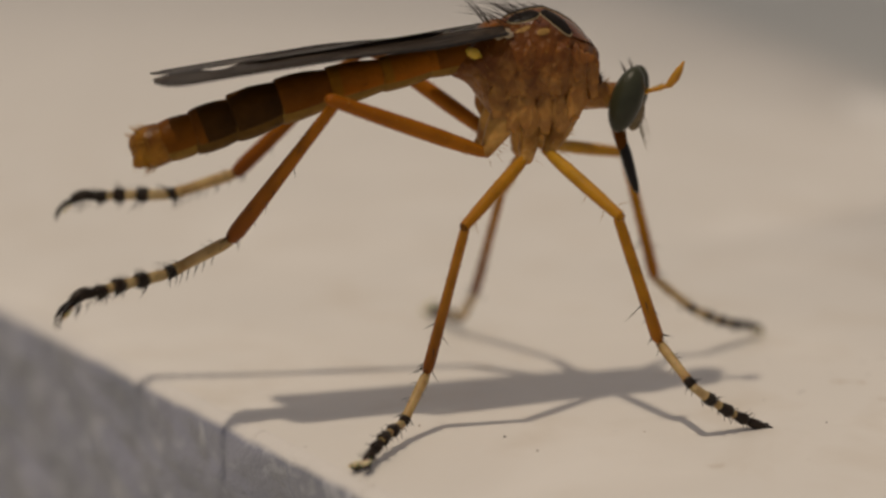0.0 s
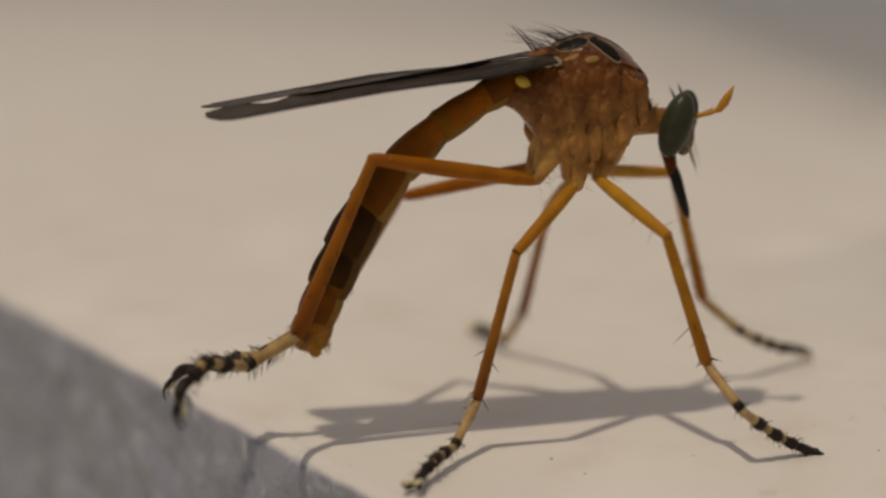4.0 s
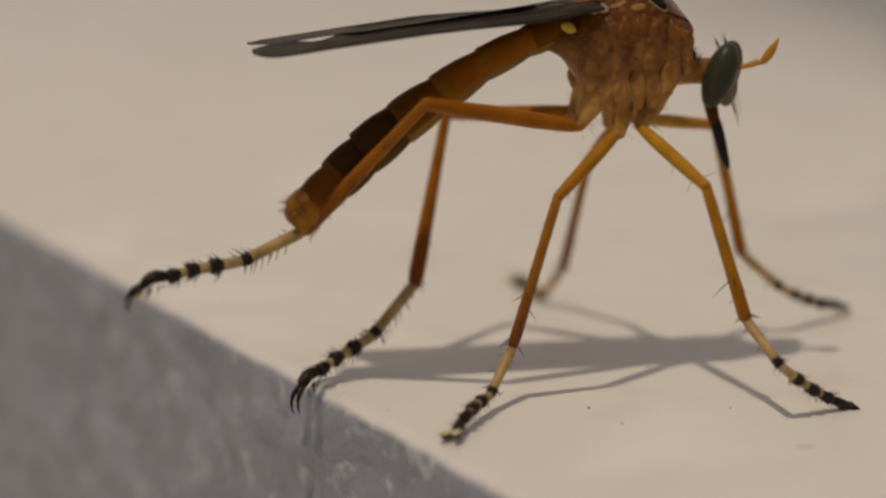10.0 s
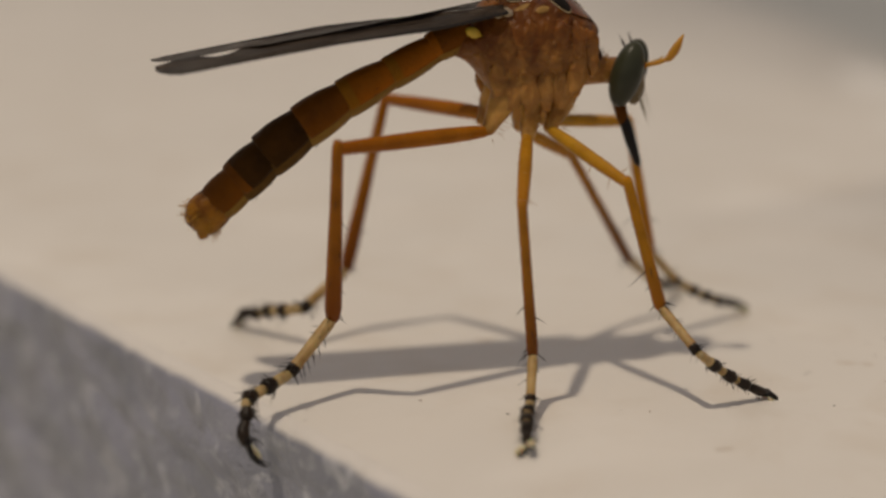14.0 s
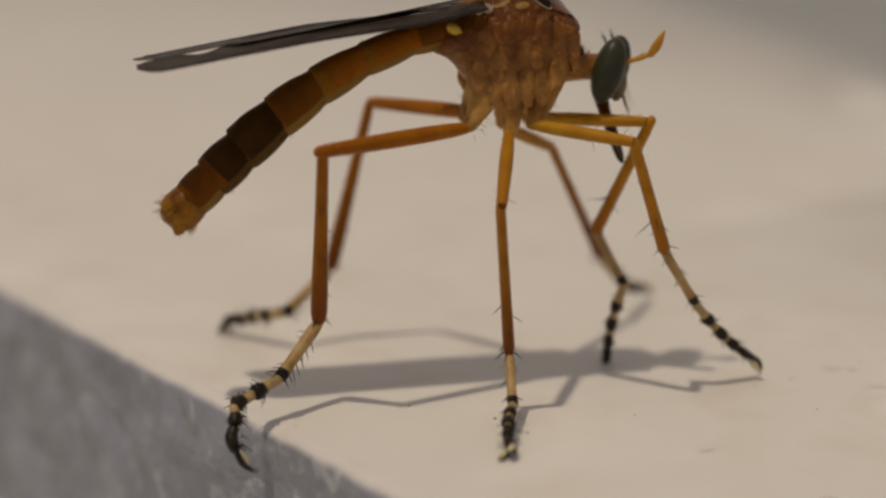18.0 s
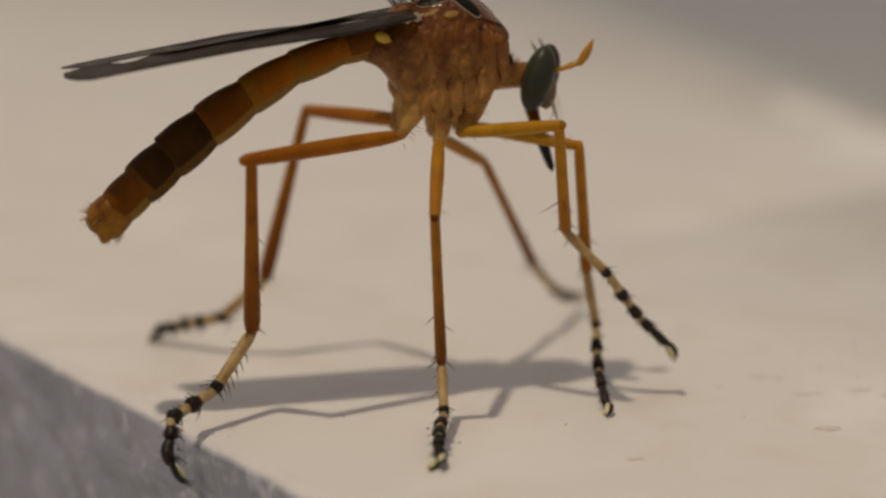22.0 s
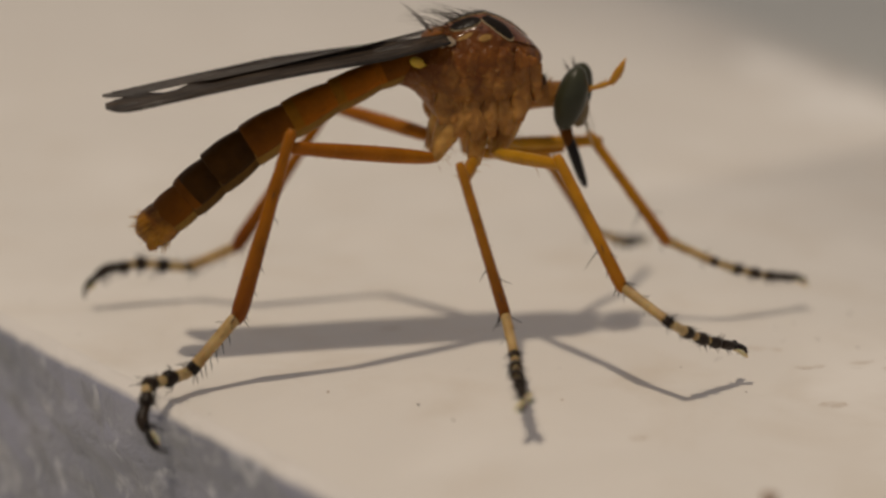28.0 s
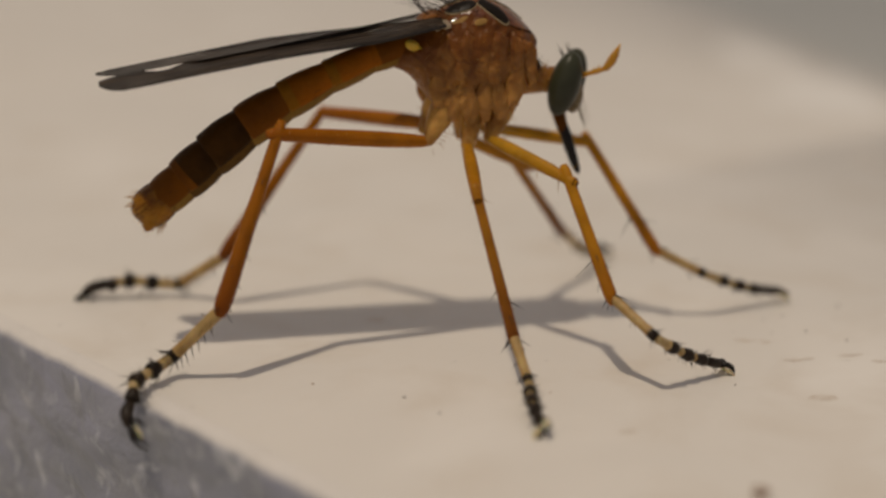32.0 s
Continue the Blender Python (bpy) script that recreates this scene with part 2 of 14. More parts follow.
M_BASI = material("honey_basitarsus", (0.46, 0.315, 0.125), 0.42, 0.25, sss=0.2, scale=900, second=(0.29, 0.175, 0.058), bump=0.3)
M_PAD = material("pale_pad", (0.66, 0.58, 0.36), 0.5, 0.3, sss=0.4)
M_ANT = material("orange_antenna", (0.50, 0.25, 0.025), 0.45, 0.2, sss=0.3)
M_AB = [
    material("amber_segment", (0.32, 0.096, 0.004), 0.42, 0.06, scale=450, bump=0.35, sss=0.05, second=(0.155, 0.055, 0.002)),
    material("rust_segment", (0.165, 0.053, 0.003), 0.42, 0.06, scale=450, bump=0.35, sss=0.05, second=(0.075, 0.025, 0.002)),
    material("dark_segment", (0.032, 0.0130, 0.0015), 0.42, 0.06, scale=450, bump=0.35, second=(0.078, 0.030, 0.003)),
    material("amber_tip", (0.35, 0.145, 0.007), 0.25, 0.16, scale=1300, bump=0.5, second=(0.11, 0.036, 0.002), coat=0.08),
    material("honey_band", (0.27, 0.112, 0.006), 0.42, 0.06, scale=900, bump=0.3, sss=0.05, second=(0.20, 0.08, 0.005)),
]
M_BELLY = [
    material("dull_yellow_belly", (0.24, 0.135, 0.026), 0.55, 0.08, scale=900, bump=0.35, sss=0.1, second=(0.16, 0.080, 0.012)),
    material("dusky_belly", (0.110, 0.058, 0.012), 0.55, 0.05, scale=900, bump=0.35, sss=0.05, second=(0.060, 0.028, 0.005)),
]
M_BASE = material("pale_sclerite", (0.50, 0.40, 0.26), 0.12, 0.8, scale=1500, bump=0.6, second=(0.28, 0.20, 0.11), coat=0.5)
M_FEMUR = {
    "hind": graded("rust_femur", (0.37, 0.128, 0.005), (0.28, 0.084, 0.003), 8 * MM),
    "middle": graded("amber_femur", (0.43, 0.19, 0.010), (0.34, 0.13, 0.006), 5.8 * MM),
    "front": graded("yellow_femur", (0.48, 0.245, 0.016), (0.42, 0.185, 0.009), 6.2 * MM),
}
M_TIBIA = {
    "hind": graded("rust_tibia", (0.31, 0.104, 0.004), (0.18, 0.048, 0.003), 9 * MM, start=0.5),
    "middle": graded("amber_tibia", (0.37, 0.15, 0.012), (0.17, 0.052, 0.007), 7.6 * MM, start=0.3),
    "front": graded("yellow_tibia", (0.46, 0.200, 0.010), (0.33, 0.115, 0.007), 7 * MM, start=0.45),
}


dusted(M_THORAX, (0.46, 0.215, 0.050))
dusted(M_PLATE, (0.54, 0.265, 0.062))
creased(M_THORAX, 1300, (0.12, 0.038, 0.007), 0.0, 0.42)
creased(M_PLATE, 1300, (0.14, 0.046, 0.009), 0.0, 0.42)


def wing_material():
    m = bpy.data.materials.new("smoky_wing")
    m.use_nodes = True
    nt = m.node_tree
    b = nt.nodes["Principled BSDF"]
    b.inputs["Specular IOR Level"].default_value = 0.06
    b.inputs["Roughness"].default_value = 0.2
    b.inputs["Alpha"].default_value = 0.92
    n = nt.nodes.new("ShaderNodeTexNoise")
    n.inputs["Scale"].default_value = 1800
    bp = nt.nodes.new("ShaderNodeBump")
    bp.inputs["Strength"].default_value = 0.9
    bp.inputs["Distance"].default_value = 0.00012
    tex = nt.nodes.new("ShaderNodeTexCoord")
    nt.links.new(tex.outputs["Object"], n.inputs["Vector"])
    nt.links.new(n.outputs["Fac"], bp.inputs["Height"])
    nt.links.new(bp.outputs["Normal"], b.inputs["Normal"])
    # dark and pale streaks along the folds
    grain = nt.nodes.new("ShaderNodeMapping")
    grain.inputs["Scale"].default_value = (0.10, 1.0, 1.0)
    streak = nt.nodes.new("ShaderNodeTexNoise")
    streak.inputs["Scale"].default_value = 2600
    streak.inputs["Detail"].default_value = 4
    ramp = nt.nodes.new("ShaderNodeValToRGB")
    ramp.color_ramp.elements[0].color, ramp.color_ramp.elements[1].color = (0.017, 0.011, 0.007, 1), (0.066, 0.046, 0.030, 1)
    ramp.color_ramp.elements[0].position, ramp.color_ramp.elements[1].position = 0.38, 0.66
    nt.links.new(tex.outputs["Object"], grain.inputs["Vector"])
    nt.links.new(grain.outputs["Vector"], streak.inputs["Vector"])
    nt.links.new(grain.outputs["Vector"], n.inputs["Vector"])
    nt.links.new(streak.outputs["Fac"], ramp.inputs["Fac"])
    nt.links.new(ramp.outputs["Color"], b.inputs["Base Color"])
    return m


M_WING = wing_material()
M_VEIN = material("brown_vein", (0.016, 0.010, 0.006), 0.2, 0.3)


# ---- mesh helpers ----
def part(name, bm, mat, parent=None, label="", smooth=True):
    me = bpy.data.meshes.new(name)
    bm.normal_update()
    bm.to_mesh(me)
    bm.free()
    for m in (mat if isinstance(mat, (list, tuple)) else [mat]):
        me.materials.append(m)
    if smooth:
        me.polygons.foreach_set("use_smooth", [True] * len(me.polygons))
    ob = new(name, me)
    ob.parent = parent
    if label:
        tagged(ob, label)
    return ob


def tube(bm, pts, radii, n=12, squash=1.0, cap=True, slot=0, slots=None):
    """A closed tube through pts (millimetres); radii per point; squash flattens it across."""
    pts = [Vector(p) * MM for p in pts]
    rings = []
    up = Vector((0.13, 0.99, 0.07)).normalized()
    for i, p in enumerate(pts):
        d = (pts[min(i + 1, len(pts) - 1)] - pts[max(i - 1, 0)]).normalized()
        a = d.cross(up)
        if a.length < 1e-4:
            a = d.cross(Vector((0, 0, 1)))
        a.normalize()
        b = d.cross(a).normalized()
        r = radii[i] * MM
        rings.append([bm.verts.new(p + a * (r * math.cos(k * math.tau / n)) + b * (r * squash * math.sin(k * math.tau / n))) for k in range(n)])
    for i in range(len(rings) - 1):
        for k in range(n):
            f = bm.faces.new((rings[i][k], rings[i][(k + 1) % n], rings[i + 1][(k + 1) % n], rings[i + 1][k]))
            f.material_index = slots[i] if slots else slot
    if cap:
        f = bm.faces.new(list(reversed(rings[0])))
        f.material_index = slots[0] if slots else slot
        f = bm.faces.new(rings[-1])
        f.material_index = slots[-1] if slots else slot
    return bm


def blob(bm, c, r, turn=(0, 0, 0), seg=20, rough=0.0, seed=0.0, freq=1.0):
    """An ellipsoid (millimetres) with an uneven skin."""
    m = Matrix.LocRotScale(Vector(c) * MM, Euler([radians(a) for a in turn]), Vector(r) * MM)
    got = bmesh.ops.create_uvsphere(bm, u_segments=seg, v_segments=max(8, seg * 2 // 3), radius=1.0)
    for v in got["verts"]:
        k = 1 + rough * noise.noise(v.co * freq + Vector((seed, seed * 2, 0)))
        v.co = m @ (v.co * k)
    return bm


def hair(bm, root, way, length, r, bend=(0, 0, 0)):
    """One tapered bristle, millimetres."""
    root, way, bend = Vector(root), Vector(way).normalized(), Vector(bend)
    side = way.cross(Vector((0.3, 0.5, 0.8))).normalized()
    other = way.cross(side)
    rings = []
    for k, (u, q) in enumerate(((0, 1.0), (0.5, 0.7))):
        c = root + way * (length * u) + bend * (u * u)
        rings.append([bm.verts.new((c + (side * math.cos(a) + other * math.sin(a)) * r * q) * MM) for a in (0, 2.094, 4.189)])
    tip = bm.verts.new((root + way * length + bend) * MM)
    for k in range(3):
        bm.faces.new((rings[0][k], rings[0][(k + 1) % 3], rings[1][(k + 1) % 3], rings[1][k]))
        bm.faces.new((rings[1][k], rings[1][(k + 1) % 3], tip))
    return bm


rnd = random.Random(7)

# ---- the ledge ----
EDGE_AT = Vector((-0.01637, -0.00012, 0))
EDGE_WAY = Vector((0.6337, -0.7736, 0)).normalized()
EDGE_OUT = Vector((-0.7736, -0.6337, 0)).normalized()


def build_ledge():
    along = [-0.9, -0.5, -0.25, -0.12] + [-0.07 + 0.0006 * i for i in range(200)] + [0.08, 0.15, 0.4, 0.9]
    R = 0.0009
    prof = [(-1.6, 0.0), (-0.8, 0.0), (-0.3, 0.0), (-0.1, 0.0), (-0.03, 0.0), (-0.01, 0.0), (-0.006, 0.0), (-0.004, 0.0)]
    prof += [(-R + R * math.sin(a), -R + R * math.cos(a)) for a in [radians(10 * k) for k in range(10)]]
    prof += [(0.0, -R - 0.00045 * k) for k in range(1, 55)] + [(0.0, -0.06), (0.0, -0.2), (0.0, -0.6)]
    bm = bmesh.new()
    grid = []
    for s in along:
        row = []
        for o, z in prof:
            w = EDGE_AT + EDGE_WAY * s + EDGE_OUT * o + Vector((0, 0, z))
            if z < -0.0004 and z > -0.05:
                q = Vector(((s * 0.98 - z * 0.17) * 150, (-z * 0.98 - s * 0.17) * 420, 0))
                w += EDGE_OUT * (0.00034 * noise.noise(q) + 0.00024 * noise.noise(q * 2.3) + 0.00012 * noise.noise(q * 5.1)) * min(1, -z / 0.003)
            if -0.006 < o and z > -0.0009:
                w += (EDGE_OUT + Vector((0, 0, 0.4))) * (0.00012 * noise.noise(Vector((s * 400, 3.1, o * 200))) + 0.00006 * noise.noise(Vector((s * 900, 7.1, o * 500))))
            row.append(bm.verts.new(w))
        grid.append(row)
    for i in range(len(along) - 1):
        for j in range(len(prof) - 1):
            f = bm.faces.new((grid[i][j], grid[i][j + 1], grid[i + 1][j + 1], grid[i + 1][j]))
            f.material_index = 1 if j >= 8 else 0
    far = Vector((0.009, -0.150, 0)).normalized()
    out = Vector((-far.y, far.x, 0))
    got = bmesh.ops.bisect_plane(bm, geom=bm.verts[:] + bm.edges[:] + bm.faces[:], plane_co=(0.0465, 0.200, 0), plane_no=out, clear_outer=True)
    cut = [e for e in got["geom_cut"] if isinstance(e, bmesh.types.BMEdge)]
    ext = bmesh.ops.extrude_edge_only(bm, edges=cut)
    for v in ext["geom"]:
        if isinstance(v, bmesh.types.BMVert):
            v.co.z = -0.6
            v.co += out * 0.01
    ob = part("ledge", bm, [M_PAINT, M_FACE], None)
    return tagged(ob, "cream painted ledge with a rounded edge and rough front greyed for shade", "ledge", kind="structure")


ledge = build_ledge()

bm = bmesh.new()
bmesh.ops.create_grid(bm, x_segments=20, y_segments=20, size=80.0)
for v in bm.verts:
    v.co.z = -0.16
ground = tagged(part("ground", bm, M_GROUND), "pale grey floor below the painted ledge", "floor", kind="structure")


# ---- specks on the ledge ----
M_CRUMB = material("brown_crumb", (0.50, 0.39, 0.31), 0.7, 0.2, scale=4000, bump=0.8)
M_DUST = material("grey_dust", (0.30, 0.27, 0.25), 0.7, 0.2, scale=4000)


def speck(name, x, y, size, mat, label):
    bm = bmesh.new()
    blob(bm, (0, 0, 0.15 * size), (0.42 * size, 0.30 * size, 0.18 * size), (0, 0, x * 77), seg=10, rough=0.6, seed=x * 3 + y, freq=1.8)
    ob = part(name, bm, mat)
    ob.location = (x * 0.001, y * 0.001, 0)
    return tagged(ob, label, "speck", "specks on the ledge")


for x, y, size in ((12.6, -15.6, 1.0), (36.8, 51.0, 0.6), (-4.8, -3.4, 0.16), (5.8, -4.4, 0.14)):
    speck("crumb", x, y, size, M_CRUMB, "small brown crumb lying on the cream ledge")
for x, y, size in ((12.0, 0.3, 0.10), (19.8, 4.8, 0.18), (0.8, -7.0, 0.16), (-0.7, -5.1, 0.20), (18.0, 4.6, 0.12), (21.5, 3.5, 0.15), (19.3, 7.6, 0.16), (14.4, -3.2, 0.12), (22.8, 9.5, 0.2)):
    speck("dust_grain", x, y, size, M_DUST, "tiny dark dust grain on the cream ledge")


M_SMUDGE = material("brown_smudge", (0.63, 0.55, 0.46), 0.45, 0.5, scale=2500, second=(0.75, 0.70, 0.63))
M_SOFT = material("grey_smudge", (0.71, 0.66, 0.59), 0.45, 0.5, scale=1200, second=(0.77, 0.72, 0.655))


def smudge(x, y, long, wide, mat, label, turn=0.0):
    """A thin ragged dried mark on the paint."""
    bm = bmesh.new()
    blob(bm, (0, 0, 0.003), (long * 0.42, wide * 0.42, 0.016), seg=24, rough=1.1, seed=x + y, freq=2.6)
    ob = part("smudge", bm, mat, smooth=False)
    ob.location = (x * 0.001, y * 0.001, 0.0)
    ob.rotation_euler = (0, 0, turn)
    return tagged(ob, label, "smudge", "smudges on the ledge")


for x, y, long, wide, turn in ((18.0, 0.4, 0.9, 0.5, 0.1), (18.8, 0.6, 0.6, 0.3, 0.3), (21.0, 1.2, 1.1, 0.4, 0.2), (22.2, 0.3, 0.8, 0.4, -0.1), (22.9, 0.0, 0.7, 0.3, 0.2), (18.0, -4.8, 1.2, 0.8, 0.3), (16.3, 3.4, 0.9, 0.6, 0.0), (17.3, 3.2, 0.5, 0.5, 0.4), (8.6, -9.0, 0.8, 0.4, 0.5), (-2.0, 6.5, 1.0, 0.6, 0.2)):
    smudge(x, y, long, wide, M_SMUDGE, "faint brown dried smudge on the cream paint", turn)
for x, y, long, wide in ((27.2, 51.8, 3.0, 4.0), (36.8, 51.3, 2.2, 3.6)):
    smudge(x, y, long, wide, M_SOFT, "soft greyish smudge on the cream paint")

M_CHALK = material("worn_white_paint", (0.88, 0.855, 0.81), 0.5, 0.4, scale=400, second=(0.82, 0.79, 0.74))
for x, y, long, wide, turn in ((42.8, 112.0, 6.5, 26.0, 0.1), (43.6, 84.0, 8.0, 24.0, -0.1), (38.5, 79.0, 5.0, 14.0, 0.2)):
    smudge(x, y, long, wide, M_CHALK, "worn whiter paint near the far rim", turn)

# ---- the fly ----
robber_fly = new("robber_fly")
tagged(robber_fly, "amber robber fly with smoky wings and black-banded legs on the ledge", "fly")
robber_fly.empty_display_size = 0.005


def build_thorax():
    # x, top, bottom, half width
    secs = [(-3.80, 1.40, 0.50, 0.35), (-3.4, 1.72, 0.30, 0.75), (-2.95, 2.10, 0.02, 1.10), (-2.6, 2.38, -0.45, 1.35), (-2.2, 2.62, -1.05, 1.55), (-1.6, 2.92, -1.55, 1.75),
            (-0.9, 3.22, -1.75, 1.90), (-0.3, 3.42, -1.85, 1.97), (0.35, 3.50, -1.90, 2.0), (1.1, 3.23, -1.80, 1.92), (1.7, 2.90, -1.45, 1.72), (2.2, 2.48, -0.85, 1.45),
            (2.6, 2.10, -0.30, 1.15), (2.88, 1.76, 0.55, 0.85), (3.04, 1.50, 1.00, 0.45)]
    bm = bmesh.new()
    n, rings = 40, []
    for x, top, bot, w in secs:
        ring = []
        for k in range(n):
            a = k * math.tau / n
            c, s = math.cos(a), math.sin(a)
            y = w * math.copysign(abs(s) ** 0.9, s)
            z = (top + bot) / 2 + (top - bot) / 2 * c
            if c < 0:
                y *= 1 - 0.25 * c * c
            ring.append(bm.verts.new(Vector((x, y, z)) * MM))
        rings.append(ring)
    for i in range(len(rings) - 1):
        for k in range(n):
            bm.faces.new((rings[i][k], rings[i + 1][k], rings[i + 1][(k + 1) % n], rings[i][(k + 1) % n]))
    bm.faces.new(rings[0])
    bm.faces.new(list(reversed(rings[-1])))
    bmesh.ops.subdivide_edges(bm, edges=bm.edges[:], cuts=1, use_grid_fill=True, smooth=0.6)
    bm.normal_update()
    for v in bm.verts:
        p = v.co / MM
        if p.z < 2.0:
            q = Vector((p.x * 1.1, p.y * 0.5, p.z * 0.95))
            d = noise.voronoi(q)[0]
            v.co += v.normal * (min(0.11, (d[1] - d[0]) * 0.25) - 0.05) * MM
    return part("thorax", bm, M_THORAX, robber_fly, "amber thorax with swollen pale side plates")


def build_shield():
    """The dark back shield with gold-edged black stripes, the small shield behind it and the stiff hairs."""
    def at(x, y, lift=0.0):
        t = [(-2.2, 2.62), (-1.6, 2.92), (-0.9, 3.22), (-0.3, 3.42), (0.35, 3.50), (1.1, 3.23), (1.7, 2.90), (2.2, 2.48), (2.6, 2.10), (2.88, 1.76), (3.1, 1.45)]
        x = max(-2.19, min(3.09, x))
        i = max(k for k in range(len(t) - 1) if t[k][0] <= x)
        u = (x - t[i][0]) / (t[i + 1][0] - t[i][0])
        top = t[i][1] * (1 - u) + t[i + 1][1] * u
        w = 2.0 * math.sqrt(max(0.05, 1 - ((x - 0.4) / 3.4) ** 2))
        return Vector((x, y, top - (top - 0.6) * (1 - math.sqrt(max(0.0, 1 - min(1, abs(y) / w) ** 2.1))) + lift))

    def strip(name, y0, y1, x0, x1, lift, mat, label="", rows=26, cols=8, drift=0.0):
        bm = bmesh.new()
        g = []
        for i in range(rows + 1):
            u = i / rows
            x = x0 + (x1 - x0) * u
            taper = max(0.03, 1 - abs(2 * u - 1) ** 2.6) ** 0.6
            row = []
            for j in range(cols + 1):
                y = (y0 + y1) / 2 + drift * (u - 0.5) + (y1 - y0) * (j / cols - 0.5) * taper
                row.append(bm.verts.new(at(x, y, lift) * MM))
            g.append(row)
        for i in range(rows):
            for j in range(cols):
                bm.faces.new((g[i][j], g[i + 1][j], g[i + 1][j + 1], g[i][j + 1]))
        low = bmesh.ops.extrude_face_region(bm, geom=bm.faces[:])
        for v in low["geom"]:
            if isinstance(v, bmesh.types.BMVert):
                v.co.z += 0.04 * MM
        bmesh.ops.recalc_face_normals(bm, faces=bm.faces[:])
        return part(name, bm, mat, robber_fly, label)

    strip("scutum", -1.45, 1.45, -1.6, 2.95, 0.04, M_SCUTUM, "glossy chestnut back shield", cols=22)
    strip("stripe_border", -0.36, 0.36, -1.45, 2.45, 0.07, M_LINE, "pale cream line round a black stripe")
    strip("stripe", -0.30, 0.30, -1.40, 2.40, 0.11, M_STRIPE, "black middle stripe of the back")
    for k in (-1, 1):
        for y, wide, x0, x1, drift in ((0.80, 0.27, -1.38, 0.0, 0.20), (1.10, 0.29, 0.08, 1.42, 0.46)):
            strip("stripe_border", k * y - wide - 0.032, k * y + wide + 0.032, x0 - 0.035, x1 + 0.035, 0.08, M_LINE, "pale cream line round a black patch", drift=k * drift)
            strip("stripe", k * y - wide, k * y + wide, x0, x1, 0.12, M_STRIPE, "glossy black side patch of the back", drift=k * drift)
    for y, x0, x1 in ((-1.33, -1.3, -0.5), (1.33, -1.3, -0.5), (-1.55, -0.25, 0.35), (1.55, -0.25, 0.35)):
        strip("dust_patch", y - 0.07, y + 0.07, x0, x1, 0.09, M_GOLD, "pale golden dust patch")
    bm = bmesh.new()
    blob(bm, (-2.05, 0, 2.62), (0.6, 0.9, 0.30), (0, -24, 0), seg=18)
    part("scutellum", bm, M_PLATE, robber_fly, "pale amber scutellum")
    bm = bmesh.new()
    for _ in range(70):
        x, y = rnd.uniform(-1.9, 1.8), rnd.uniform(-1.3, 1.3)
        p = at(x, y)
        k = rnd.uniform(0.5, 1.5) * (1.2 if x < 0 else 0.55)
        hair(bm, p, (-0.75, rnd.uniform(-0.4, 0.4) + y * 0.2, 0.65), k, 0.022, (-0.35 * k, 0, -0.15 * k))
    for x, y, k in ((-1.2, -0.9, 2.2), (-0.8, -0.4, 2.4), (-1.3, -0.2, 2.3), (-0.6, 0.5, 2.2), (-1.4, 0.8, 2.1), (-0.2, -0.7, 1.9), (-1.6, -1.1, 1.7)):
        hair(bm, at(x, y), (-0.85, y * 0.15, 0.52), k, 0.026, (-0.25 * k, 0, -0.28 * k))
    for y in (-0.6, -0.3, 0.3, 0.6):
        hair(bm, (-2.2, y, 2.8), (-0.55, y * 0.4, 0.9), 1.5, 0.03, (-0.5, 0, 0.1))
    tagged(part("bristle_tuft", bm, M_BROWN, robber_fly, "dark brown stiff bristle tuft"), kind="stuff")
    bm = bmesh.new()
    for _ in range(160):
        x, s = rnd.uniform(-2.8, 3.0), rnd.choice((-1, 1))
        z = rnd.uniform(-1.3, 2.3)
        w = 1.9 * math.sqrt(max(0.05, 1 - ((x - 0.2) / 3.7) ** 2)) * math.sqrt(max(0.1, 1 - ((z - 0.8) / 3.0) ** 2))
        hair(bm, (x, s * w, z), (rnd.uniform(-0.6, 0.3), s, rnd.uniform(-0.5, 0.6)), rnd.uniform(0.2, 0.45), 0.012)
    tagged(part("short_hair", bm, M_HAIR, robber_fly, "short golden hair cover"), kind="stuff")


def build_plates():
    """Swollen plates on both flanks."""
    plates = [(2.35, 0.85, 0.45, 0.75), (1.6, 1.15, 0.5, 0.85), (0.85, 1.2, 0.5, 0.9), (0.1, 1.15, 0.5, 0.85), (-0.65, 1.2, 0.5, 0.9), (-1.4, 1.1, 0.46, 0.85), (-2.1, 0.95, 0.42, 0.75),
              (1.65, -0.40, 0.50, 1.05), (0.95, -0.95, 0.50, 1.10), (0.25, -1.05, 0.48, 1.05), (-0.45, -1.00, 0.50, 1.10), (-1.15, -0.85, 0.52, 1.10), (-2.6, 0.9, 0.4, 0.6),
              (2.45, 0.05, 0.36, 0.60), (-1.80, -0.65, 0.46, 0.95), (0.6, 0.2, 0.42, 0.55), (-0.85, 0.25, 0.42, 0.55)]
    for s in (-1, 1):
        for i, (x, z, rx, rz) in enumerate(plates):
            w = 1.98 * math.sqrt(max(0.05, 1 - ((x - 0.3) / 3.5) ** 2)) * math.sqrt(max(0.1, 1 - ((z - 0.75) / 3.05) ** 2)) * (0.97 if z > 0 else 0.9)
            bm = bmesh.new()
            blob(bm, (x, s * (w - (0.17 if z > 0.5 else 0.13 if z > -0.3 else -0.10)), z), (rx, 0.25, rz), (rnd.uniform(-10, 10), rnd.uniform(-14, 14), 0), seg=20, rough=0.35, seed=i * 1.7 + s, freq=1.9)
            part("side_plate", bm, M_PLATE, robber_fly)


HIPS = {"hind": (-2.35, 1.36, -2.85), "middle": (-0.52, 1.46, -3.2), "front": (0.62, 1.17, -2.9)}


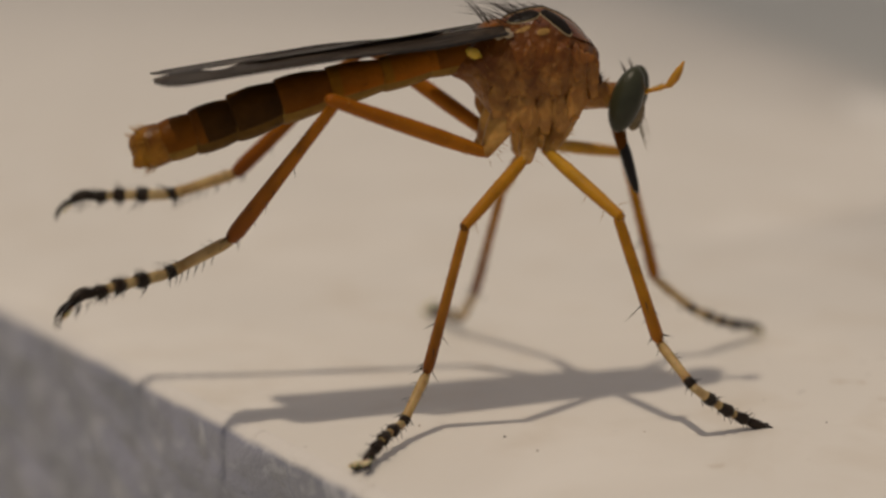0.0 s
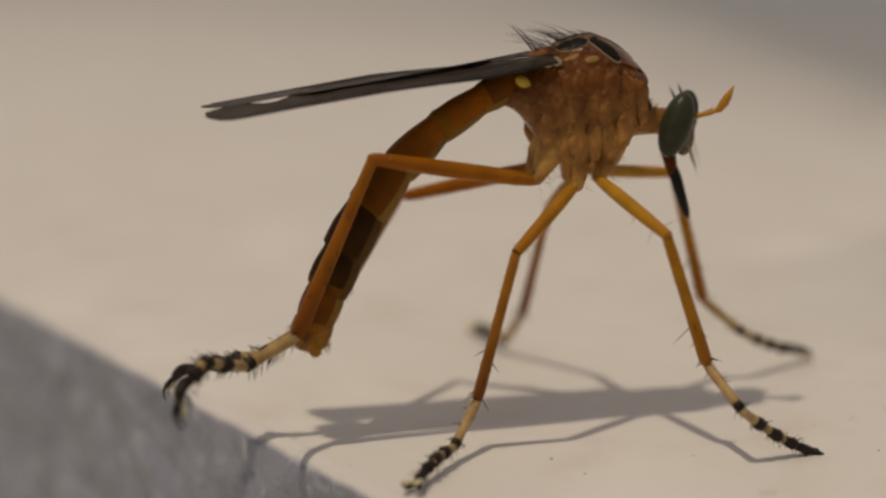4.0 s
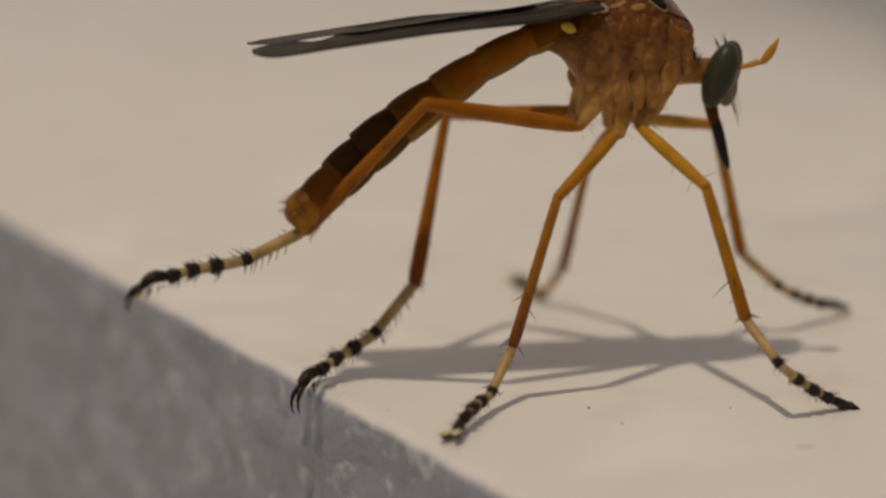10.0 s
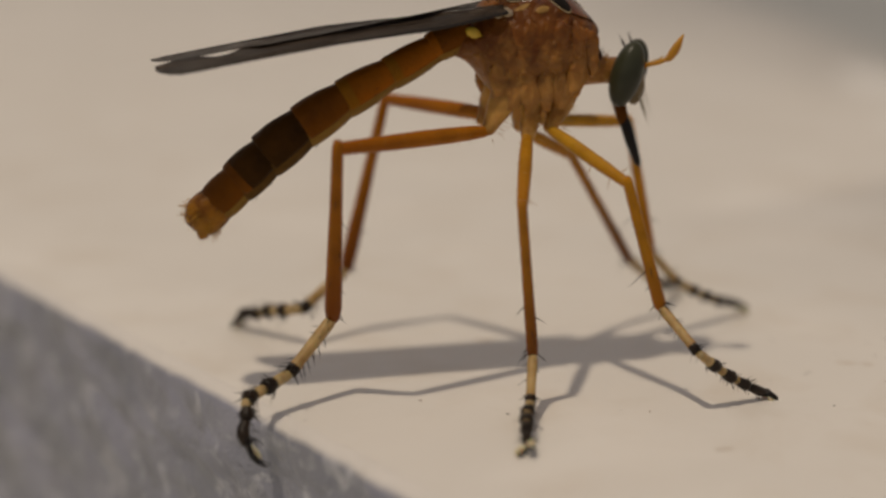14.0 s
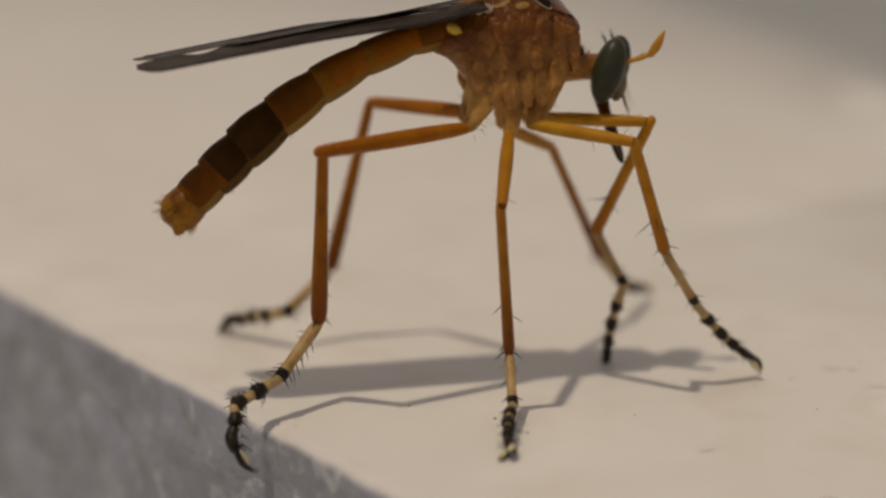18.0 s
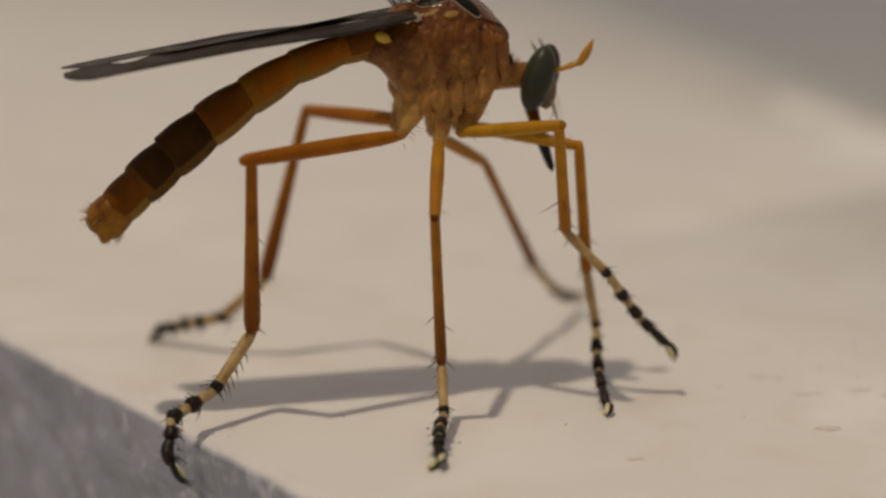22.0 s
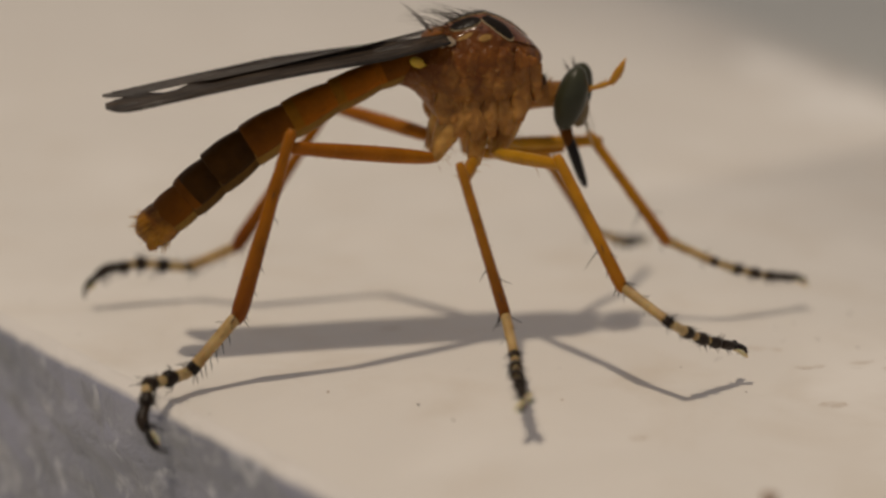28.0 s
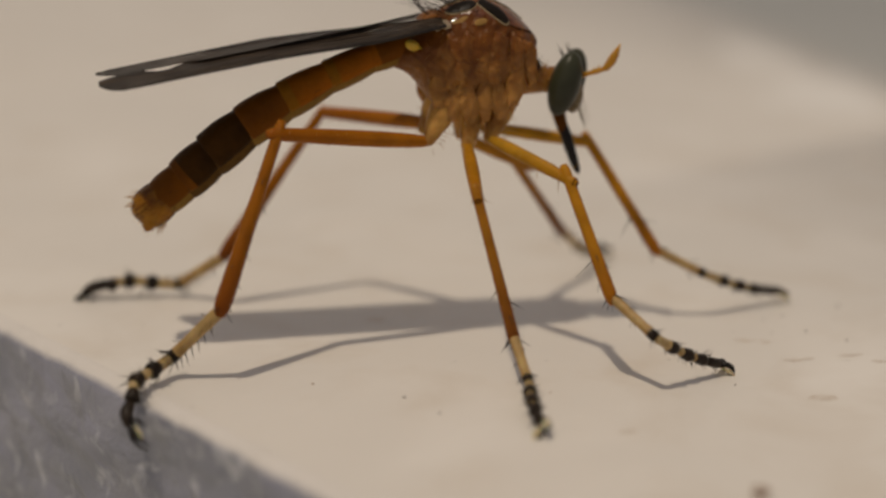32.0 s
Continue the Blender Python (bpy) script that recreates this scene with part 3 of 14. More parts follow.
def build_coxae():
    for s in (-1, 1):
        for kind, top, wide in (("hind", (-1.15, 0.8, -0.8), 0.68), ("middle", (-0.15, 0.95, -1.0), 0.53), ("front", (1.5, 0.8, -0.8), 0.70)):
            hx, hy, hz = HIPS[kind]
            hx += 0.4 if s > 0 else 0.0
            t = Vector((top[0], s * top[1], top[2]))
            h = Vector((hx, s * hy, hz))
            bm = bmesh.new()
            pts = [t.lerp(h, u) for u in (0, 0.25, 0.55, 0.8, 0.95, 1.03)]
            tube(bm, pts, [0.9 * wide, wide, 0.06 + 0.80 * wide, 0.43, 0.34, 0.22], 16)
            for _ in range(30):
                p = t.lerp(h, rnd.uniform(0.35, 0.98))
                d = Vector((rnd.uniform(-0.4, 1.0), s * rnd.uniform(0, 0.8), rnd.uniform(-0.6, 0.2)))
                hair(bm, p + d.normalized() * 0.5, d, rnd.uniform(0.25, 0.6), 0.014)
            part("coxa", bm, M_COXA, robber_fly, "honey-coloured coxa")
            bm = bmesh.new()
            blob(bm, h + Vector((0, 0, 0.05)), (0.34, 0.33, 0.31), seg=14)
            part("trochanter", bm, M_COXA, robber_fly)


def build_head():
    bm = bmesh.new()
    tube(bm, [(1.9, 0, -0.2), (2.4, 0, -0.25), (2.85, 0, -0.34), (3.2, 0, -0.42), (3.6, 0, -0.45), (4.2, 0, -0.5)], [0.95, 0.92, 0.80, 0.68, 0.62, 0.66], 18)
    for _ in range(26):
        a = rnd.uniform(-1.2, 1.2)
        hair(bm, (3.5, 0.5 * math.sin(a), -0.45 + 0.5 * math.cos(a)), (rnd.uniform(-0.3, 0.4), math.sin(a), 0.6 + 0.4 * math.cos(a)), rnd.uniform(0.3, 0.7), 0.014)
    part("neck", bm, M_PLATE, robber_fly, "hairy brown neck")
    bm = bmesh.new()
    blob(bm, (2.95, 0, 0.28), (0.30, 0.90, 0.36), (0, 30, 0), seg=18, rough=0.2, seed=3.1, freq=2.0)
    for _ in range(24):
        a = rnd.uniform(-1.2, 1.2)
        hair(bm, (3.08, 0.70 * math.sin(a), 0.20 + 0.28 * math.cos(a)), (rnd.uniform(0.2, 0.9), math.sin(a), 0.5 * math.cos(a)), rnd.uniform(0.25, 0.5), 0.014)
    part("collar", bm, M_COLLAR, robber_fly, "dark brown hairy collar behind the neck")
    bm = bmesh.new()
    blob(bm, (4.62, 0, -0.75), (0.50, 0.9, 1.40), (0, 19, 0), seg=24)
    blob(bm, (4.95, 0, -1.3), (0.40, 0.5, 0.8), (0, 10, 0), seg=16)
    head = part("head", bm, M_HEAD, robber_fly, "pale dusted face between the eyes")
    for s in (-1, 1):
        bm = bmesh.new()
        blob(bm, (4.60, s * 0.72, -0.58), (0.74, 0.80, 1.56), (s * 6, 15, 0), seg=32)
        part("eye", bm, M_EYE, head, "glossy green-black compound eye")
        bm = bmesh.new()
        y = s * 0.12
        tube(bm, [(5.15, y, -0.33), (5.60, y * 1.2, -0.16), (6.05, y * 1.5, -0.02), (6.25, y * 1.6, 0.04), (6.45, y * 1.5, 0.14), (6.66, y * 1.6, 0.44), (6.82, y * 1.65, 0.74), (6.94, y * 1.7, 1.00), (7.05, y * 1.7, 1.24)],
             [0.11, 0.10, 0.13, 0.08, 0.17, 0.21, 0.18, 0.10, 0.02], 12)
        for _ in range(16):
            u = rnd.random()
            hair(bm, (5.2 + 0.9 * u, y * (1 + u), -0.30 + 0.45 * u), (0.5, rnd.uniform(-1, 1), rnd.uniform(-0.8, 1)), rnd.uniform(0.15, 0.35), 0.012)
        part("antenna", bm, M_ANT, head, "orange three-jointed antenna")
    bm = bmesh.new()
    tube(bm, [(4.15, 0, -1.9), (4.3, 0, -2.5), (4.45, 0, -2.95)], [0.34, 0.29, 0.26], 14)
    part("proboscis_base", bm, M_AB[1], head, "red-brown proboscis base")
    bm = bmesh.new()
    tube(bm, [(4.38, 0, -2.6), (4.55, 0, -3.1), (4.74, 0, -3.7), (4.98, 0, -4.4), (5.13, 0, -4.8), (5.22, 0, -5.02)], [0.22, 0.28, 0.27, 0.22, 0.17, 0.06], 14)
    part("proboscis", bm, M_BLACK, head, "black dagger-like proboscis")
    bm = bmesh.new()
    for _ in range(26):
        y = rnd.uniform(-0.4, 0.4)
        hair(bm, (5.2 + rnd.uniform(-0.15, 0.1), y, rnd.uniform(-2.0, -1.2)), (0.30, y * 0.25, -1), rnd.uniform(0.7, 1.5), 0.012, (0.1, 0, -0.15))
    for _ in range(44):
        a = rnd.uniform(math.pi, math.tau)
        hair(bm, (4.15, 0.95 * math.cos(a), -0.7 + 1.3 * math.sin(a)), (-0.8, 0.6 * math.cos(a), 0.7 * math.sin(a)), rnd.uniform(0.3, 0.6), 0.012)
    part("beard", bm, M_WHITE, head, "whitish beard hairs")
    bm = bmesh.new()
    for y in (-0.25, -0.1, 0.1, 0.25):
        hair(bm, (4.7, y, 0.75), (-0.35, y, 1), 0.65, 0.02)
    for _ in range(14):
        a = rnd.uniform(0.4, 2.7)
        hair(bm, (4.35, 0.8 * math.cos(a), -0.5 + 1.25 * math.sin(a)), (-0.6, 0.5 * math.cos(a), 0.9), rnd.uniform(0.35, 0.6), 0.016)
    tagged(part("bristle_tuft", bm, M_BROWN, head), kind="stuff")
    # the head is turned a little to the right
    c = Vector((4.4, 0, -0.5)) * MM
    head.matrix_basis = Matrix.Translation(c + Vector((0.12, 0, 0)) * MM) @ Matrix.Rotation(radians(-27), 4, "Z") @ Matrix.Translation(-c)


def build_halteres():
    for s in (-1, 1):
        bm = bmesh.new()
        tube(bm, [(-2.6, s * 1.1, 1.3), (-2.9, s * 1.35, 1.5)], [0.08, 0.07], 8)
        blob(bm, (-3.1, s * 1.4, 1.55), (0.36, 0.22, 0.24), (0, 25, 0), seg=16)
        part("haltere", bm, M_YELLOW, robber_fly, "yellow haltere knob")


def build_wings():
    """Two narrow folded wings, one lapping over the other above the abdomen, parted in a short slit before the tip."""
    for s in (-1, 1):
        rows, cols = 64, 14
        bm = bmesh.new()

        def place(u, v):
            x = -1.7 - (15.35 if s < 0 else 15.45) * u
            grow = min(1, (0.10 + u) / 0.32) ** 0.7
            if s < 0:
                wide = 1.95 * grow * (1 - max(0, (u - 0.88) / 0.12) ** 3.5 * 0.55)
                slit = 0.30 * max(0.0, math.sin(math.pi * min(1, max(0, (u - 0.745) / 0.135)))) ** 0.8
                fork = 0.24 * min(1, max(0, (u - 0.965) / 0.03))
                v = max(slit, fork) + (1 - max(slit, fork)) * v
            else:
                wide = 1.95 * grow
                v = 1 - (1 - v) * (1 - 0.72 * max(0, (u - 0.93) / 0.07) ** 1.6 + 0.26 * min(1, max(0, (0.76 - u) / 0.08)))
            inner = 1.15 - 1.25 * min(1, u * 4.5) + 0.45 * max(0, u - 0.7)
            y = s * (inner + wide * v * 1.15)
            ripple = 0.012 * math.sin(v * 26 + u * 5) + 0.012 * math.sin(v * 9 + u * 14) * (1 - u)
            z = 2.72 - 2.42 * u + 0.38 * u * (1 - u) - wide * v * (0.30 - 0.12 * min(1, u * 2) if s < 0 else 0.30 - 0.30 * min(1, u * 2)) + ripple
            if s > 0:
                z += 0.03 - 0.05 * min(1, u * 1.6)
            return Vector((x, y, z))
        top = [[bm.verts.new((place(i / rows, j / cols) + Vector((0, 0, 0.012))) * MM) for j in range(cols + 1)] for i in range(rows + 1)]
        low = [[bm.verts.new((place(i / rows, j / cols) - Vector((0, 0, 0.012))) * MM) for j in range(cols + 1)] for i in range(rows + 1)]
        for g in (top, low):
            for i in range(rows):
                for j in range(cols):
                    bm.faces.new((g[i][j], g[i + 1][j], g[i + 1][j + 1], g[i][j + 1]))
        rim = [(i, 0) for i in range(rows)] + [(rows, j) for j in range(cols)] + [(i, cols) for i in range(rows, 0, -1)] + [(0, j) for j in range(cols, 0, -1)]
        for (a, b), (c, d) in zip(rim, rim[1:] + rim[:1]):
            bm.faces.new((top[a][b], top[c][d], low[c][d], low[a][b]))
        bmesh.ops.recalc_face_normals(bm, faces=bm.faces[:])
        wing = part("wing", bm, M_WING, robber_fly, "smoky grey folded wing")
        for v0, v1, u0, u1, r in ((1.0, 1.0, 0.0, 0.97, 0.075), (0.86, 0.9, 0.02, 0.93, 0.05), (0.66, 0.75, 0.02, 0.97, 0.045), (0.5, 0.5, 0.05, 0.98, 0.04), (0.3, 0.25, 0.1, 0.97, 0.04), (0.05, 0.02, 0.0, 0.97, 0.04)):
            bm = bmesh.new()
            tube(bm, [place(u0 + (u1 - u0) * k / 28, v0 + (v1 - v0) * k / 28) for k in range(29)], [r * (1 - 0.55 * k / 28) for k in range(29)], 6)
            part("vein", bm, M_VEIN, wing)
        bm = bmesh.new()
        blob(bm, (-1.55, s * 1.32, 2.42), (0.30, 0.18, 0.19), (0, 15, 0), seg=14, rough=0.7, seed=2.2, freq=2.0)
        blob(bm, (-1.95, s * 1.25, 2.28), (0.24, 0.14, 0.13), (0, 10, 0), seg=12, rough=0.7, seed=4.2, freq=2.0)
        part("wing_base", bm, M_BASE, wing, "pale shiny wing base")


SEG = [v / 1.03 for v in (1.6, 2.25, 2.4, 2.3, 2.15, 1.8, 1.45, 1.35)]


def build_abdomen():
    """Eight rings, each in its own space: x runs towards the tail, z towards the belly."""
    rad = [(0.80, 0.72), (0.70, 0.82), (0.76, 0.96), (0.88, 1.08), (1.00, 1.12), (1.00, 1.04), (0.94, 0.92), (0.86, 0.7)]
    mats = [(1, 0), (0, 4), (0, 4), (1, 1), (2, 2), (2, 1), (1, 1), (3, 3)]
    names = ["rust-amber abdomen ring", "amber abdomen ring with a pale hind band", "amber abdomen ring with a pale hind band", "rust-brown abdomen ring", "dark brown abdomen ring", "dark brown abdomen ring", "rust-brown abdomen ring", "shiny amber tail ring with hairs"]
    made = []
    n = 28
    for i, L in enumerate(SEG):
        a, b = rad[i]
        if i == 7:
            bm = bmesh.new()
            tube(bm, [(x, 0, 0) for x in (-0.6, -0.2, 0.1, 0.35, 0.65, 0.95, 1.18, 1.34, 1.44)], [0.70, 0.84, 0.92, 0.96, 0.95, 0.88, 0.74, 0.54, 0.30], 24)
            for v in bm.verts:
                v.co += v.co.normalized() * 0.07 * MM * noise.noise(v.co / MM * 3.0)
            ring = part("abdomen_ring", bm, M_AB[3], robber_fly, names[i])
        else:
            xs = [-0.45, -0.2, 0.0, 0.2, L * 0.25, L * 0.4, L * 0.55, L * 0.7, L * 0.8, L * 0.9, L * 0.97, L + 0.03, L + 0.04]
            rr = []
            for x in xs:
                u = max(0.0, min(1.0, x / L))
                rr.append((a + (b - a) * u) * (0.93 + 0.12 * math.sin(math.pi * min(1, 0.08 + u * 0.80)) - (0.02 if x > L else 0)))
            rr[0] *= 0.90
            rr[-1] *= 0.88
            # the back plate wraps down both flanks; its lower rims hang free over the belly plate
            bm = bmesh.new()
            grid = []
            half = radians(120)
            for x, r in zip(xs, rr):
                row = []
                for k in range(n + 1):
                    t = -half + 2 * half * k / n
                    q = r * (1 + 0.025 * noise.noise(Vector((x * 1.5 + i * 7, math.sin(t) * 1.5, math.cos(t) * 1.5))))
                    row.append(bm.verts.new(Vector((x, q * math.sin(t) * 0.97, -q * math.cos(t) * (1.0 if abs(t) < 1.57 else 0.93))) * MM))
                grid.append(row)
            for p in range(len(xs) - 1):
                for k in range(n):
                    f = bm.faces.new((grid[p][k], grid[p][k + 1], grid[p + 1][k + 1], grid[p + 1][k]))
                    f.material_index = 1 if xs[p] >= L * 0.79 else 0
            bmesh.ops.recalc_face_normals(bm, faces=bm.faces[:])
            bmesh.ops.solidify(bm, geom=bm.faces[:], thickness=0.05 * MM)
            ring = part("abdomen_ring", bm, [M_AB[mats[i][0]], M_AB[mats[i][1]]], robber_fly, names[i])
            bm = bmesh.new()
            tube(bm, [(x, 0, 0.05 * r) for x, r in zip(xs, rr)], [r * 0.93 for r in rr], 20)
            part("belly_plate", bm, M_BELLY[1 if i in (4, 5) else 0], ring, "dull yellow belly plate" if i not in (4, 5) else "dusky brown belly plate")
        bm = bmesh.new()
        for _ in range(16 if i < 7 else 0):
            t = rnd.uniform(0, math.tau)
            x = rnd.uniform(0, L)
            r = a + (b - a) * x / L
            hair(bm, (x, r * math.sin(t), r * math.cos(t)), (1.5, math.sin(t) * 0.7, math.cos(t) * 0.7), rnd.uniform(0.12, 0.28), 0.010)
        if i == 7:
            for _ in range(260):
                t = rnd.uniform(0, math.tau)
                x = rnd.uniform(0.4, 1.3)
                r = 0.86 if x < 0.95 else 0.58
                hair(bm, (x, r * math.sin(t), r * math.cos(t)), (1.0, math.sin(t) * 0.9, math.cos(t) * 0.9), rnd.uniform(0.25, 0.6), 0.012)
        tagged(part("short_hair", bm, M_BROWN if i < 7 else M_TAIL, ring, "fine brown hair cover" if i < 7 else "golden hair cover"), kind="stuff")
        if i == 7:
            for s in (-1, 1):
                bm = bmesh.new()
                tube(bm, [(0.7, s * 0.38, 0.16), (1.0, s * 0.50, 0.32), (1.30, s * 0.46, 0.48), (1.46, s * 0.30, 0.58)], [0.32, 0.33, 0.26, 0.10], 12)
                part("clasper", bm, M_AB[3], ring, "shiny amber clasper")
        made.append(ring)
    return made


LIMB = {
    "hind_right": (7.85, 8.98, 3.4, 5.4),
    "hind_left": (7.85, 9.31, 3.5, 5.6),
    "middle_right": (4.95, 7.34, 2.7, 4.4),
    "middle_left": (4.95, 8.36, 2.7, 5.7),
    "front_right": (5.5, 6.66, 3, 5.5),
    "front_left": (5.5, 7.14, 3, 6.3),
}
THICK = {"hind": 1.03, "middle": 0.86, "front": 0.86}


def build_leg(kind, side):
    lf, lt, lb, ld = [v / 1.03 for v in LIMB[kind + "_" + side]]
    k = THICK[kind]
    kt = {"hind": 1.36, "middle": 1.1, "front": 1.08}[kind]
    leg = {}
    bm = bmesh.new()
    tube(bm, [(lf * u, 0, 0) for u in (-0.03, 0.03, 0.12, 0.3, 0.5, 0.7, 0.85, 0.95, 1.0, 1.03)], [k * r for r in (0.18, 0.27, 0.32, 0.36, 0.36, 0.34, 0.31, 0.29, 0.27, 0.16)], 16)
    leg["femur"] = part("femur", bm, M_FEMUR[kind], robber_fly, {"hind": "rust-orange femur", "middle": "amber femur", "front": "honey-yellow femur"}[kind])
    bm = bmesh.new()
    for _ in range(70):
        a, x = rnd.uniform(0, math.tau), rnd.uniform(0.05, 0.97) * lf
        hair(bm, (x, 0.33 * k * math.sin(a), 0.33 * k * math.cos(a)), (1.1, math.sin(a), math.cos(a)), rnd.uniform(0.10, 0.22), 0.010)
    for u in (0.62, 0.85, 0.9):
        a = rnd.uniform(0, math.tau)
        hair(bm, (u * lf, 0.3 * k * math.sin(a), 0.3 * k * math.cos(a)), (0.6, math.sin(a), math.cos(a)), rnd.uniform(0.4, 0.7), 0.022)
    tagged(part("short_hair", bm, M_HAIR, leg["femur"], "fine golden hair cover"), kind="stuff")
    bm = bmesh.new()
    blob(bm, (lf * 0.99, 0, 0), (0.24, 0.27 * k, 0.27 * k), seg=12)
    part("knee", bm, M_AB[1], leg["femur"], "dark brown knee joint")
    bm = bmesh.new()
    prof = {"hind": (0.18, 0.25, 0.26, 0.28, 0.33, 0.38, 0.39, 0.33, 0.18), "middle": (0.16, 0.22, 0.23, 0.23, 0.24, 0.26, 0.27, 0.24, 0.14), "front": (0.16, 0.23, 0.25, 0.26, 0.27, 0.29, 0.30, 0.26, 0.15)}[kind]
    tube(bm, [(lt * u, 0, 0) for u in (-0.025, 0.01, 0.1, 0.3, 0.55, 0.8, 0.93, 0.985, 1.015)], prof, 16)
    leg["tibia"] = part("tibia", bm, M_TIBIA[kind], robber_fly, {"hind": "rust tibia swollen towards its end", "middle": "slender brown tibia", "front": "yellow-brown tibia"}[kind])
    bm = bmesh.new()
    for u in (0.3, 0.42, 0.5, 0.58, 0.66, 0.74, 0.82, 0.95, 0.96, 0.97, 0.98, 0.985, 0.97)[0 if kind == "hind" else 4:]:
        a = rnd.uniform(0, math.tau)
        one = hair(bmesh.new(), (u * lt, 0.26 * math.sin(a), 0.26 * math.cos(a)), (0.9, math.sin(a), math.cos(a)), rnd.uniform(0.4, 0.8), 0.028)
        part("spine", one, M_BLACK, leg["tibia"])
    if kind == "front":
        part("spine", hair(bmesh.new(), (0.68 * lt, -0.1, -0.25), (0.55, 0.1, -1), 1.2, 0.028), M_BLACK, leg["tibia"], "long black spine")
    for _ in range(60):
        a, x = rnd.uniform(0, math.tau), rnd.uniform(0.05, 0.97) * lt
        hair(bm, (x, 0.26 * math.sin(a), 0.26 * math.cos(a)), (1.2, math.sin(a), math.cos(a)), rnd.uniform(0.10, 0.2), 0.009)
    tagged(part("short_hair", bm, M_BROWN, leg["tibia"], "short dark hair cover"), kind="stuff")

    def joint(x0, x1, r0, r1, band, name, parent, label, bend=0.0, total=1.0, bow=0.0):
        b2 = bmesh.new()
        n = 9
        pts, rr, slots = [], [], []
        for i in range(n):
            u = i / (n - 1)
            x = x0 + (x1 - x0) * u
            pts.append((x, 0, bend * math.sin(math.pi * x / total) - bow * math.sin(math.pi * u)))
            flare = 0.94 + 0.50 * max(0, (u - (1 - band)) / max(band, 0.01)) ** 0.7 - (0.35 if u > 0.97 else 0)
            lump = 0.62 + 0.62 * math.sin(min(1.0, 0.18 + u) * 2.3) - (0.25 if u > 0.97 else 0)
            rr.append((r0 + (r1 - r0) * u) * (flare if band < 0.9 else lump) * (0.8 if i == 0 else 1))
            slots.append(1 if (u >= 1 - band - 0.01 and (band < 0.9 or band > 1.0 or u > 0.1)) else 0)
        tube(b2, pts, rr, 12, slots=slots)
        ob = part(name, b2, [M_BASI if name == "basitarsus" else M_CREAM, M_FOOT], parent, label)
        b2 = bmesh.new()
        long = 1.0 if kind == "hind" else 0.62
        for _ in range(12 if kind == "hind" else 8):
            a = rnd.uniform(0, math.tau)
            x = x0 + (x1 - x0) * rnd.uniform(1 - band * 0.9, 1.0)
            z = bend * math.sin(math.pi * x / total)
            hair(b2, (x, r1 * 1.1 * math.sin(a), z + r1 * 1.1 * math.cos(a)), (0.75, math.sin(a), math.cos(a)), rnd.uniform(0.35, 0.75) * long, 0.034 * long)
        for _ in range(9):
            a = rnd.uniform(0, math.tau)
            x = x0 + (x1 - x0) * rnd.uniform(0.1, 0.8)
            hair(b2, (x, r0 * math.sin(a), bend * math.sin(math.pi * x / total) + r0 * math.cos(a)), (0.8, math.sin(a), math.cos(a)), rnd.uniform(0.25, 0.5), 0.022)
        return ob, b2

    b, spines = joint(0.0, lb, 0.235 * kt, 0.20 * kt, 0.15, "basitarsus", robber_fly, "honey-cream basitarsus with a black end band")
    leg["basitarsus"] = b
    if kind == "hind":
        for u in (0.30, 0.44, 0.57, 0.69, 0.80):
            hair(spines, (u * lb, rnd.uniform(-0.08, 0.08), 0.20 * kt), (0.8, rnd.uniform(-0.2, 0.2), 1.0), 0.42 + 0.4 * u, 0.034)
    tagged(part("bristle_cover", spines, M_BLACK, b, "black bristle cover"), kind="stuff")
    bend = 0.0 if kind == "hind" else -0.22
    if kind == "hind":
        pieces = [(0.0, 0.29, 0.40, 0, "tarsus"), (0.29, 0.5, 0.5, 0, "tarsomere"), (0.5, 0.67, 0.62, 1, "tarsus_tip"), (0.67, 0.89, 1.1, 1, "tarsomere")]
    else:
        pieces = [(0.0, 0.27, 0.48, 0, "tarsus"), (0.27, 0.48, 0.64, 0, "tarsomere"), (0.48, 0.66, 0.80, 0, "tarsomere"), (0.66, 0.87, 1.1, 0, "tarsomere")]
    for i, (u0, u1, band, tip, name) in enumerate(pieces):
        shift = 0.5 * ld if tip else 0.0
        owner = leg.get("tarsus_tip") if tip else leg.get("tarsus")
        label = ("banded tarsus", "cream and black tarsal joint", "black tarsal joint", "black tarsal joint")[i]
        ob, sp = joint(ld * u0 - shift, ld * u1 - shift, (0.20 - 0.01 * i) * kt, (0.215 - 0.005 * i) * kt * (0.92 if i == 2 else 0.88 if i == 3 else 1.0), band, name, owner or robber_fly, label, bend, ld, 0.20 if i == 3 and kind == "hind" else 0.0)
        if name in ("tarsus", "tarsus_tip"):
            leg[name] = ob
        tagged(part("bristle_cover", sp, M_BLACK, owner or ob, "black bristle cover"), kind="stuff")
    root = leg.get("tarsus_tip", leg["tarsus"])
    u0 = pieces[-1][1] - 0.02
    x, z = ld * u0 - (0.5 * ld if kind == "hind" else 0.0), bend * math.sin(math.pi * u0)
    for s in (-1, 1):
        bm = bmesh.new()
        if kind == "hind":
            pts = [(x - 0.05, s * 0.1, z), (x + 0.26, s * 0.18, z + 0.02), (x + 0.58, s * 0.24, z + 0.14), (x + 0.84, s * 0.26, z + 0.36), (x + 1.00, s * 0.25, z + 0.64), (x + 1.06, s * 0.22, z + 0.92)]
        else:
            pts = [(x, s * 0.1, z), (x + 0.28, s * 0.20, z + 0.12), (x + 0.54, s * 0.27, z + 0.10), (x + 0.78, s * 0.27, z - 0.05), (x + 0.89, s * 0.24, z - 0.20), (x + 0.91, s * 0.20, z - 0.36)]
        tube(bm, pts, [0.14, 0.13, 0.105, 0.075, 0.045, 0.010], 8)
